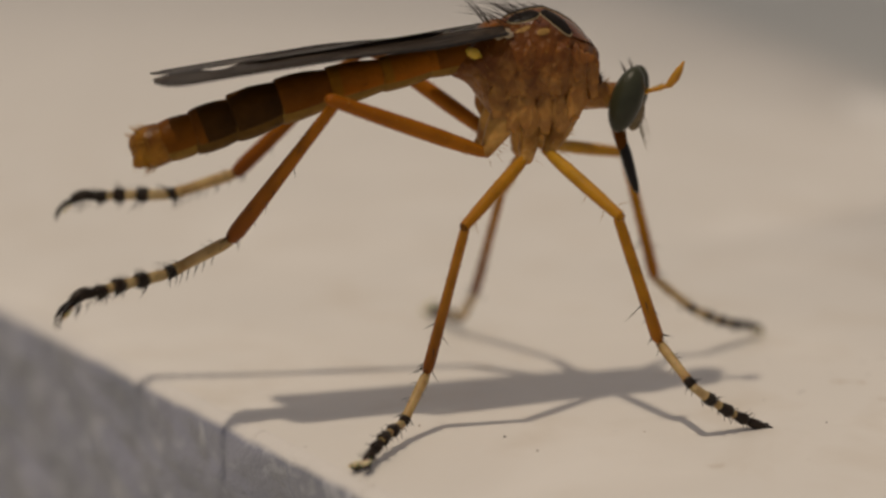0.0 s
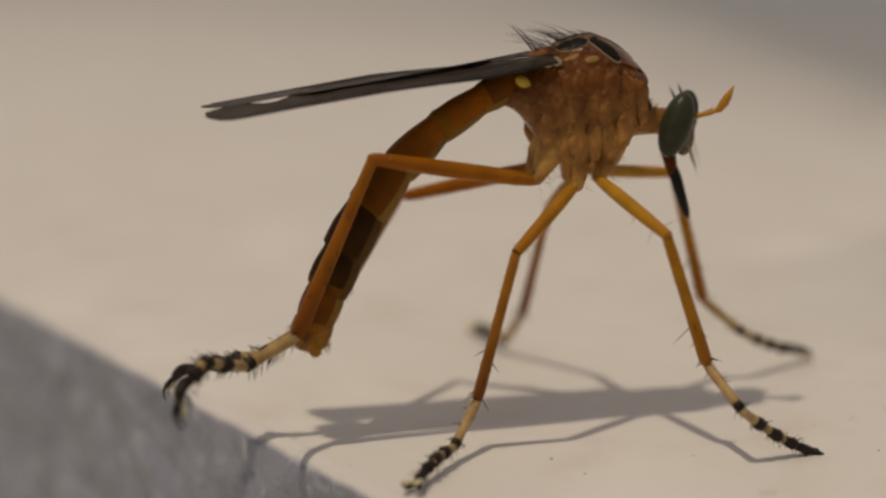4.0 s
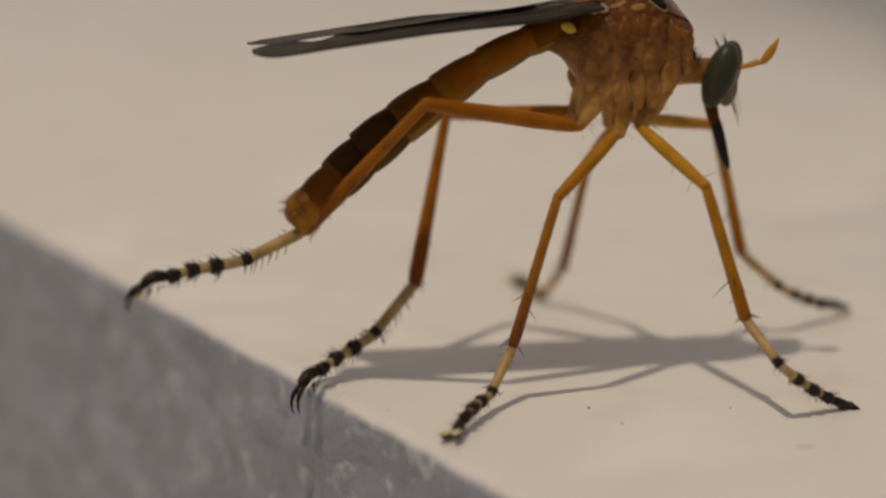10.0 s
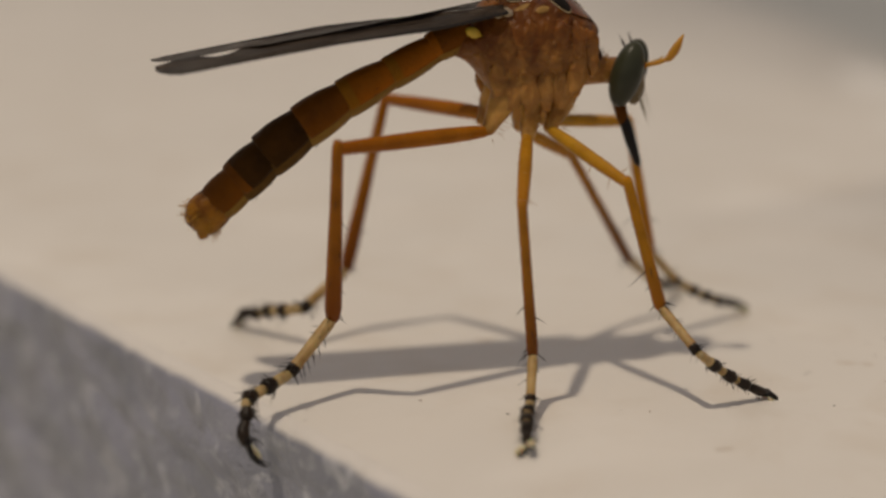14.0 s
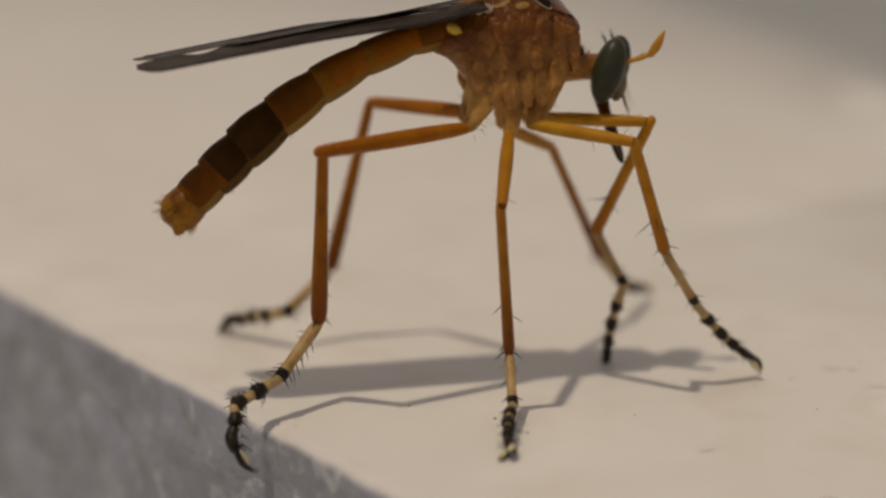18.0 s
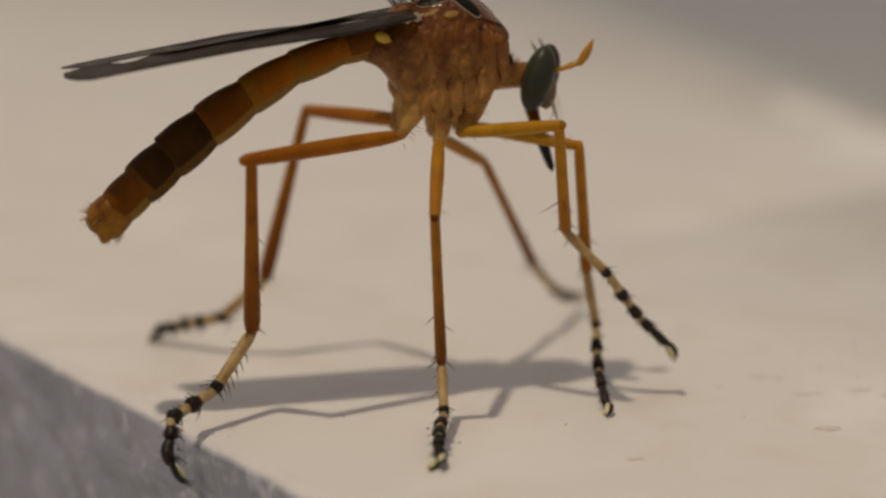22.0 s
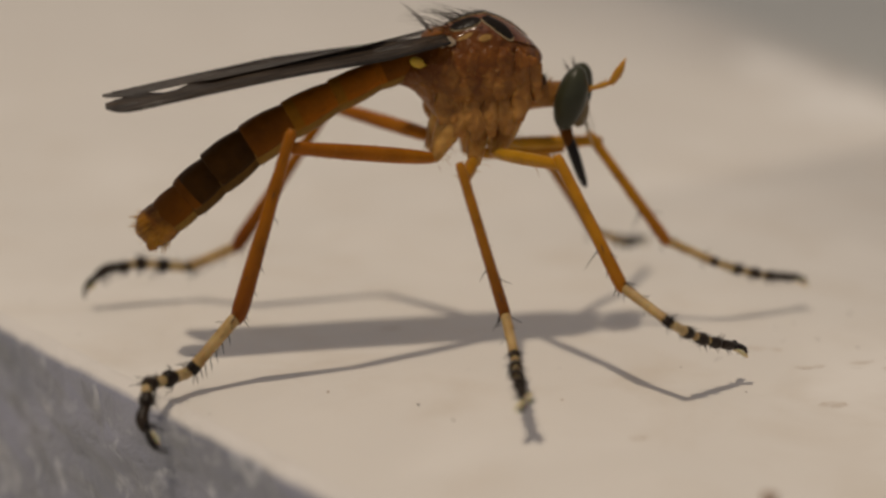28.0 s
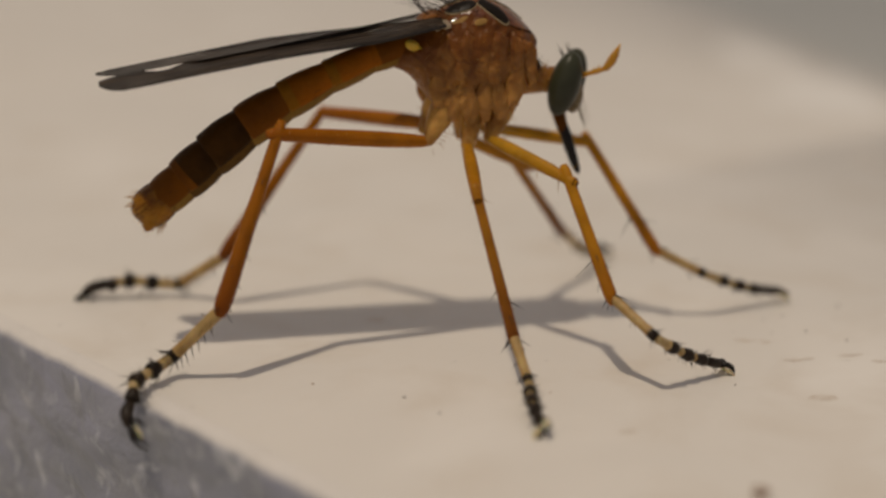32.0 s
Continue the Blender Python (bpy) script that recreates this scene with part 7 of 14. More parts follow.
        (31.5, pose(-0.01139, 0.0066, -0.01019, 157, 31.2, 140.7)), (32, pose(-0.0117, 0.0064, -0.01015, 157, 32.3, 141.6)),])
    walk(legs['hind_left']['tarsus'], [
        (0, pose(-0.01665, 0.00762, -0.00633, 179.5, 1.7, 167.3)), (0.25, pose(-0.01798, 0.00832, -0.00559, -179.7, -9.2, 173.5)),
        (0.5, pose(-0.01923, 0.009, -0.0048, 179.3, -8.9, 179.8)), (0.75, pose(-0.01983, 0.00824, -0.00496, -177, -21.6, 167.6)),
        (1, pose(-0.02028, 0.00749, -0.00511, -172.8, -18.8, 154.6)), (1.25, pose(-0.01885, 0.00734, -0.00739, -175.6, -15.2, 159.7)),
        (1.5, pose(-0.01724, 0.00711, -0.0096, 179.2, 3.6, 163.9)), (1.75, pose(-0.01773, 0.00746, -0.00786, -177.4, -6.1, 152.7)),
        (2, pose(-0.01807, 0.00771, -0.00605, -176.8, -4.6, 140.7)), (2.25, pose(-0.01928, 0.00802, -0.00626, -174, -11.6, 148.2)),
        (2.5, pose(-0.02048, 0.0083, -0.00647, -176.6, -9.6, 156.3)), (2.75, pose(-0.01922, 0.00778, -0.00913, -178.7, -3.7, 156.9)),
        (3, pose(-0.0179, 0.00722, -0.01176, 179.2, 2.4, 157.3)), (3.25, pose(-0.01681, 0.00295, -0.01136, 176.8, 7.9, 154.6)),
        (3.5, pose(-0.01564, -0.00134, -0.01088, 174.1, 13.3, 152.2)), (4, pose(-0.01515, 0.00034, -0.01125, 172.4, 15.8, 150.2)),
        (5, pose(-0.01417, 0.00334, -0.01192, 168.1, 21.3, 145.9)), (5.5, pose(-0.01362, 0.00496, -0.01219, 169, 19.2, 145.5)),
        (5.75, pose(-0.01537, 0.00284, -0.01158, -178.9, 7.9, -176.3)), (6, pose(-0.01662, 0.001, -0.01357, -174.2, 6.1, -140)),
        (6.5, pose(-0.01518, 0.0032, -0.01055, -175.8, 3.9, -136.7)), (6.75, pose(-0.01663, 0.00336, -0.0116, -179.9, 0.1, -143)),
        (7, pose(-0.01789, 0.00372, -0.01254, 178.3, -2.6, -150.6)), (7.25, pose(-0.01651, 0.0048, -0.0129, 164.9, -16.2, -140)),
        (7.5, pose(-0.0151, 0.00577, -0.01324, 164.7, -11.6, -130.3)), (8, pose(-0.01347, 0.00364, -0.01436, 167, -7.9, -124.9)),
        (8.25, pose(-0.01373, 0.00356, -0.01443, 176.5, -2.4, -128.4)), (8.5, pose(-0.01381, 0.00361, -0.01438, -170.6, 7.3, -131.3)),
        (9, pose(-0.01201, 0.00373, -0.0145, -170.9, 7.3, -131.8)), (9.5, pose(-0.01202, 0.00361, -0.01457, -169.2, 8.1, -130)),
        (9.75, pose(-0.01179, 0.00268, -0.01429, -167.8, 11.3, -135.7)), (10, pose(-0.01149, 0.00176, -0.01396, -167.3, 14.9, -142.4)),
        (10.5, pose(-0.01175, 0.00075, -0.01342, -168.3, 18.1, -149.9)), (10.75, pose(-0.01171, 0.00156, -0.01385, -167.6, 15.8, -144.7)),
        (11, pose(-0.01168, 0.0023, -0.01426, -167.4, 13.6, -140)), (11.5, pose(-0.01198, 0.00314, -0.01392, -169, 10.2, -135.9)),
        (12, pose(-0.01201, 0.00266, -0.01351, -168.3, 12.5, -140.2)), (12.25, pose(-0.01297, 0.00374, -0.01086, 168, -12.3, -139.1)),
        (12.5, pose(-0.01376, 0.00518, -0.00815, 155.3, -26.9, -138.6)), (12.75, pose(-0.01163, 0.00698, -0.01103, -178.8, -16.7, 171.9)),
        (13, pose(-0.00952, 0.00855, -0.01382, 166.9, 13.4, 130.9)), (13.5, pose(-0.00969, 0.00784, -0.01352, 165.7, 15.6, 132.6)),
        (14, pose(-0.01038, 0.00622, -0.01326, 166.6, 12.6, 128.5)), (14.5, pose(-0.01072, 0.00671, -0.01293, 166.3, 13, 128.6)),
        (15, pose(-0.01057, 0.00686, -0.01315, 166, 13.4, 128.8)), (16, pose(-0.01028, 0.00706, -0.01359, 165.4, 14.1, 129.1)),
        (16.5, pose(-0.01012, 0.0072, -0.01381, 165.2, 14.4, 129.3)), (17, pose(-0.0101, 0.00765, -0.01372, 165.1, 14.7, 129.5)),
        (17.5, pose(-0.01018, 0.00833, -0.01397, 165.3, 14.1, 129)), (18, pose(-0.01031, 0.00858, -0.01406, 165.8, 13.7, 129)),
        (18.5, pose(-0.01028, 0.00892, -0.01427, 166, 13.7, 129.4)), (19, pose(-0.01024, 0.00887, -0.01414, 166.7, 13.4, 130.4)),
        (19.5, pose(-0.01021, 0.00893, -0.0142, 167.2, 13.5, 131.7)), (20, pose(-0.0102, 0.00922, -0.01413, 168.6, 12.7, 133.5)),
        (20.5, pose(-0.01036, 0.00931, -0.01399, 167.6, 14.5, 134.7)), (21, pose(-0.01033, 0.00956, -0.01408, 167.6, 15.2, 136.2)),
        (21.5, pose(-0.01028, 0.00973, -0.01426, 167.2, 15.3, 135.5)), (22, pose(-0.01006, 0.00987, -0.01424, 167, 15.1, 135.1)),
        (22.5, pose(-0.01022, 0.01016, -0.01419, 166.6, 15.2, 134.6)), (23, pose(-0.01035, 0.01027, -0.01449, 166.3, 15.2, 134)),
        (23.5, pose(-0.0103, 0.01024, -0.0146, 166.1, 15.1, 133.5)), (24, pose(-0.01022, 0.01034, -0.0145, 165.5, 15.4, 132.9)),
        (24.5, pose(-0.00963, 0.00995, -0.01463, 166.7, 14.6, 134.3)), (25, pose(-0.01067, 0.00916, -0.01391, 168.3, 13.5, 135.9)),
        (25.5, pose(-0.01142, 0.0082, -0.01319, 170.6, 11.5, 138)), (26, pose(-0.01231, 0.00748, -0.01301, 172.4, 9.7, 139.9)),
        (26.25, pose(-0.01249, 0.00916, -0.01265, -178.3, -3.1, 149.4)), (26.5, pose(-0.01273, 0.01077, -0.01228, -177.3, -7.5, 158.8)),
        (27, pose(-0.01315, 0.0108, -0.01129, -178, -9.9, 167.6)), (27.5, pose(-0.01355, 0.01035, -0.01061, -179.6, -11.1, 177.5)),
        (28, pose(-0.01386, 0.00981, -0.01045, 178.7, -11.1, -173.2)), (28.5, pose(-0.01401, 0.00962, -0.01082, 177.4, -10.2, -165.5)),
        (29, pose(-0.01396, 0.00982, -0.01161, 176.8, -8.6, -159.2)), (29.5, pose(-0.01387, 0.0096, -0.01181, 176.8, -8.8, -159.8)),
        (30, pose(-0.01378, 0.00933, -0.01163, 176.8, -8.9, -160.4)), (30.5, pose(-0.01363, 0.00895, -0.01161, 177.7, -8.9, -165.6)),
        (31, pose(-0.01375, 0.00872, -0.01194, 178.7, -8.6, -171.1)), (31.5, pose(-0.01371, 0.0085, -0.01201, 179.5, -8.6, -176.9)),
        (32, pose(-0.01402, 0.00823, -0.01202, -179.6, -8.3, 177.3)),])
    walk(legs['hind_left']['tarsus_tip'], [
        (0, pose(-0.01937, 0.00824, -0.00642, 178.4, 9, 167.2)), (0.25, pose(-0.02072, 0.00863, -0.00514, 179.5, 9.2, 173.5)),
        (0.5, pose(-0.022, 0.00902, -0.00436, 179.8, -1.7, 179.8)), (0.75, pose(-0.02237, 0.00879, -0.00393, 179.3, 4.1, 168.2)),
        (1, pose(-0.02267, 0.00863, -0.00421, -178.5, -4.1, 155.8)), (1.25, pose(-0.02138, 0.00828, -0.00666, 177, 10.5, 160)),
        (1.5, pose(-0.01992, 0.00788, -0.00978, 177.7, 10.8, 163.7)), (1.75, pose(-0.02021, 0.00874, -0.00755, 171.3, 19.5, 151.4)),
        (2, pose(-0.02023, 0.00948, -0.00583, 167.5, 17, 138.9)), (2.25, pose(-0.02161, 0.00947, -0.0057, 173.9, 11.6, 148.2)),
        (2.5, pose(-0.02301, 0.00941, -0.006, -179.2, -2.4, 156.5)), (2.75, pose(-0.02179, 0.00889, -0.00895, 178.8, 3.5, 156.9)),
        (3, pose(-0.02049, 0.0083, -0.01188, 176.7, 9.6, 157.1)), (3.25, pose(-0.01932, 0.00415, -0.01174, 173.9, 15.1, 154)),
        (3.5, pose(-0.01805, -0.00008, -0.01153, 170.7, 20.5, 151.2)), (4, pose(-0.01748, 0.00168, -0.01201, 168.7, 22.9, 149)),
        (5, pose(-0.01633, 0.00481, -0.01292, 163.5, 28.3, 144)), (5.5, pose(-0.0158, 0.00645, -0.01311, 156.2, 36.4, 139.4)),
        (5.75, pose(-0.01814, 0.00266, -0.01196, -174.9, 33.5, -174.9)), (6, pose(-0.01875, -0.00079, -0.01387, -167, 13.2, -138.8)),
        (6.5, pose(-0.0172, 0.00127, -0.01074, -167.8, 11.1, -135.7)), (6.75, pose(-0.01886, 0.00169, -0.0116, -173.6, 7.3, -142.6)),
        (7, pose(-0.02033, 0.00235, -0.01241, -177, 4.6, -150.5)), (7.25, pose(-0.01857, 0.00307, -0.01212, -171.9, 8.9, -141.5)),
        (7.5, pose(-0.01687, 0.00368, -0.01267, 174.2, -4.5, -131.6)), (7.75, pose(-0.01595, 0.00248, -0.01308, -164.8, 10.5, -127.8)),
        (8, pose(-0.01506, 0.00136, -0.01398, -152.9, 15.7, -122)), (8.5, pose(-0.01564, 0.00153, -0.01474, -160.9, 14.3, -129.5)),
        (9, pose(-0.01387, 0.00166, -0.01485, -161.4, 14.3, -130)), (9.5, pose(-0.0138, 0.00149, -0.01497, -159.1, 15.1, -127.9)),
        (9.75, pose(-0.01375, 0.00076, -0.01484, -159.4, 18.3, -133.6)), (10, pose(-0.01364, 0.00012, -0.01468, -160.5, 21.9, -140.3)),
        (10.5, pose(-0.01405, -0.00058, -0.01429, -163, 25.1, -147.9)), (10.75, pose(-0.01391, 0, -0.01461, -161.4, 22.8, -142.6)),
        (11, pose(-0.01376, 0.00056, -0.01491, -160.2, 20.5, -137.9)), (11.5, pose(-0.01396, 0.00123, -0.01441, -160.7, 17.2, -133.9)),
        (12, pose(-0.0141, 0.00091, -0.01412, -161.1, 19.5, -138.2)), (12.25, pose(-0.01503, 0.00195, -0.01026, -174.4, 5.9, -140.1)),
        (12.5, pose(-0.01564, 0.00353, -0.00688, 162.4, -20.2, -141.5)), (12.75, pose(-0.01428, 0.00735, -0.01022, 179.4, 9, 172)),
        (13, pose(-0.0113, 0.01061, -0.01447, 159.4, 20.3, 128.7)), (13.5, pose(-0.01152, 0.00983, -0.01427, 158.6, 22.5, 130.2)),
        (14, pose(-0.01208, 0.00836, -0.01388, 158.4, 19.5, 126.2)), (14.5, pose(-0.01243, 0.00884, -0.01356, 158.1, 19.9, 126.3)),
        (15, pose(-0.01228, 0.00898, -0.0138, 157.9, 20.2, 126.4)), (16, pose(-0.01199, 0.00917, -0.01427, 157.4, 20.9, 126.7)),
        (16.5, pose(-0.01184, 0.00929, -0.0145, 157.2, 21.3, 126.8)), (17, pose(-0.01181, 0.00973, -0.01443, 157.1, 21.5, 127)),
        (17.5, pose(-0.01188, 0.01044, -0.01465, 157.3, 21, 126.6)), (18, pose(-0.01202, 0.01069, -0.01472, 157.7, 20.6, 126.6)),
        (18.5, pose(-0.01201, 0.01102, -0.01492, 158.1, 20.6, 127.1)), (19, pose(-0.01201, 0.01093, -0.01479, 159, 20.3, 128.2)),
        (19.5, pose(-0.01202, 0.01097, -0.01486, 159.9, 20.4, 129.6)), (20, pose(-0.01207, 0.01121, -0.01475, 159.2, 22.1, 130.7)),
        (20.5, pose(-0.01226, 0.01123, -0.01469, 160.9, 21.5, 132.7)), (21, pose(-0.01227, 0.01143, -0.01482, 161.1, 22.2, 134.1)),
        (21.5, pose(-0.01221, 0.01162, -0.01499, 160.6, 22.2, 133.4)), (22, pose(-0.01198, 0.01178, -0.01497, 160.3, 22.1, 132.9)),
        (22.5, pose(-0.01212, 0.01209, -0.01494, 159.7, 22.1, 132.4)), (23, pose(-0.01223, 0.01222, -0.01523, 159.3, 22.1, 131.7)),
        (23.5, pose(-0.01216, 0.0122, -0.01533, 158.8, 22.1, 131.2)), (24, pose(-0.01207, 0.01231, -0.01524, 158.1, 22.3, 130.5)),
        (24.5, pose(-0.01152, 0.01189, -0.01533, 159.7, 21.6, 132.1)), (25, pose(-0.01262, 0.01106, -0.01456, 161.6, 20.5, 134)),
        (25.5, pose(-0.01347, 0.01003, -0.01375, 164.3, 18.5, 136.4)), (26, pose(-0.01441, 0.00926, -0.01348, 166.5, 16.8, 138.6)),
        (26.25, pose(-0.01489, 0.01058, -0.01251, 166.8, 22.5, 146.8)), (26.5, pose(-0.01532, 0.01177, -0.01192, 173.3, 18.2, 157.9)),
        (27, pose(-0.01584, 0.01139, -0.01081, 176.8, 15.8, 167.3)), (27.5, pose(-0.0163, 0.01047, -0.01007, 179.5, 14.6, 177.4)),
        (28, pose(-0.01658, 0.00949, -0.00991, -178.2, 14.5, -173.1)), (28.5, pose(-0.01667, 0.00893, -0.01032, -176, 15.4, -165.1)),
        (29, pose(-0.01655, 0.00884, -0.0112, -173.4, 17.1, -158.5)), (29.5, pose(-0.01646, 0.00864, -0.01138, -173.7, 16.9, -159.1)),
        (30, pose(-0.01638, 0.0084, -0.0112, -173.9, 16.7, -159.7)), (30.5, pose(-0.01631, 0.00826, -0.01118, -175.6, 16.8, -165.1)),
        (31, pose(-0.01649, 0.00829, -0.01152, -177.3, 17.1, -170.8)), (31.5, pose(-0.01647, 0.00835, -0.01159, -179, 17.1, -176.7)),
        (32, pose(-0.01679, 0.00836, -0.01162, 179.2, 17.4, 177.2)),])
    walk(legs['middle_right']['femur'], [
        (0, pose(-0.00058, -0.0015, -0.00324, -157.9, 34.4, -145.5)), (0.5, pose(-0.00058, -0.0015, -0.00324, -159, 29.3, -142.7)),
        (1, pose(-0.00058, -0.0015, -0.00324, -161.6, 28.1, -145.3)), (1.5, pose(-0.00058, -0.0015, -0.00324, -159.2, 28.5, -142.3)),
        (2, pose(-0.00058, -0.0015, -0.00324, -158.9, 30.8, -144)), (2.5, pose(-0.00058, -0.0015, -0.00324, -157.2, 32.8, -143.3)),
        (3, pose(-0.00058, -0.0015, -0.00324, -159.3, 31.7, -145.3)), (4, pose(-0.00058, -0.0015, -0.00324, -158.1, 32, -143.8)),
        (5, pose(-0.00058, -0.0015, -0.00324, -157.4, 31.4, -141.6)), (5.5, pose(-0.00058, -0.0015, -0.00324, -156.9, 30.3, -140.3)),
        (6, pose(-0.00058, -0.0015, -0.00324, -160.7, 25.8, -141.2)), (6.5, pose(-0.00058, -0.0015, -0.00324, -159.5, 27.4, -141.2)),
        (7, pose(-0.00058, -0.0015, -0.00324, -160.1, 27.7, -142.6)), (7.5, pose(-0.00058, -0.0015, -0.00324, -156.3, 29.5, -139)),
        (8, pose(-0.00058, -0.0015, -0.00324, -159.9, 26.6, -141)), (8.5, pose(-0.00058, -0.0015, -0.00324, -159.3, 29.8, -143.2)),
        (9.5, pose(-0.00058, -0.0015, -0.00324, -160.7, 30.1, -145.4)), (10, pose(-0.00058, -0.0015, -0.00324, -158, 31.6, -143.1)),
        (10.5, pose(-0.00058, -0.0015, -0.00324, -161.3, 28.6, -145.1)), (11, pose(-0.00058, -0.0015, -0.00324, -158.1, 34.6, -145.3)),
        (11.25, pose(-0.00058, -0.0015, -0.00324, -160.2, 31.7, -145.7)), (11.5, pose(-0.00058, -0.0015, -0.00324, -161.5, 27.5, -144.3)),
        (11.75, pose(-0.00058, -0.0015, -0.00324, -161.3, 16.7, -130.2)), (12, pose(-0.00058, -0.0015, -0.00324, -144.6, 29.3, -125.6)),
        (12.25, pose(-0.00058, -0.0015, -0.00324, -147.4, 25.6, -124.5)), (12.5, pose(-0.00058, -0.0015, -0.00324, -150.2, 21, -122.7)),
        (12.75, pose(-0.00058, -0.0015, -0.00324, -151.8, 13.8, -114.7)), (13, pose(-0.00058, -0.0015, -0.00324, -118, 33.1, -107.7)),
        (13.25, pose(-0.00058, -0.0015, -0.00324, -109.3, 36.4, -102)), (13.5, pose(-0.00058, -0.0015, -0.00324, -103.1, 36.5, -100.6)),
        (13.75, pose(-0.00058, -0.0015, -0.00324, -109.9, 35.3, -102.7)), (14, pose(-0.00058, -0.0015, -0.00324, -118.6, 30.7, -107.8)),
        (14.25, pose(-0.00058, -0.0015, -0.00324, -126.4, 26.7, -112.1)), (14.5, pose(-0.00058, -0.0015, -0.00324, -133.4, 25.3, -113.6)),
        (15, pose(-0.00058, -0.0015, -0.00324, -128.4, 27.6, -112)), (16, pose(-0.00058, -0.0015, -0.00324, -119, 32.5, -108.9)),
        (16.5, pose(-0.00058, -0.0015, -0.00324, -114.6, 35, -107.1)), (17.5, pose(-0.00058, -0.0015, -0.00324, -118.5, 34, -109.3)),
        (19, pose(-0.00058, -0.0015, -0.00324, -115.4, 33.2, -107.2)), (19.5, pose(-0.00058, -0.0015, -0.00324, -112.6, 34.5, -105.9)),
        (20.5, pose(-0.00058, -0.0015, -0.00324, -118.5, 32.7, -108.6)), (21, pose(-0.00058, -0.0015, -0.00324, -118.8, 34.6, -109.3)),
        (21.5, pose(-0.00058, -0.0015, -0.00324, -118.1, 36.5, -109.4)), (22, pose(-0.00058, -0.0015, -0.00324, -113.7, 36.7, -106.4)),
        (22.5, pose(-0.00058, -0.0015, -0.00324, -119.7, 35.6, -109.8)), (23, pose(-0.00058, -0.0015, -0.00324, -120.7, 39.6, -111.9)),
        (23.5, pose(-0.00058, -0.0015, -0.00324, -118.6, 41.6, -111)), (24, pose(-0.00058, -0.0015, -0.00324, -119.6, 39.4, -110.6)),
        (24.25, pose(-0.00058, -0.0015, -0.00324, -113.4, 39.3, -105.8)), (24.5, pose(-0.00058, -0.0015, -0.00324, -107.4, 39, -102)),
        (24.75, pose(-0.00058, -0.0015, -0.00324, -119.5, 35.8, -107)), (25, pose(-0.00058, -0.0015, -0.00324, -132.8, 28.3, -113.9)),
        (25.25, pose(-0.00058, -0.0015, -0.00324, -144.3, 18.2, -113.2)), (25.5, pose(-0.00058, -0.0015, -0.00324, -160.8, 10.1, -113.3)),
        (25.75, pose(-0.00058, -0.0015, -0.00324, -145.1, 17.3, -110.4)), (26, pose(-0.00058, -0.0015, -0.00324, -130.4, 24.1, -107.3)),
        (26.25, pose(-0.00058, -0.0015, -0.00324, -148.8, 15.6, -110.3)), (26.5, pose(-0.00058, -0.0015, -0.00324, -167.7, 7.7, -113.7)),
        (27, pose(-0.00058, -0.0015, -0.00324, 177.1, -0.2, -112.2)), (28, pose(-0.00058, -0.0015, -0.00324, 165.2, -2, -108.2)),
        (28.5, pose(-0.00058, -0.0015, -0.00324, 174.7, 2.9, -104.7)), (28.75, pose(-0.00058, -0.0015, -0.00324, -173.9, 6.4, -101.7)),
        (29, pose(-0.00058, -0.0015, -0.00324, -158.5, 9.9, -99.8)), (29.5, pose(-0.00058, -0.0015, -0.00324, -152.1, 12, -100)),
        (30, pose(-0.00058, -0.0015, -0.00324, -160.5, 10, -99.8)), (30.5, pose(-0.00058, -0.0015, -0.00324, -146.3, 12, -96.3)),
        (31, pose(-0.00058, -0.0015, -0.00324, -133.9, 16.9, -96.9)), (31.5, pose(-0.00058, -0.0015, -0.00324, -122.5, 19.3, -94.8)),
        (32, pose(-0.00058, -0.0015, -0.00324, -129.1, 20.4, -97.5)),])
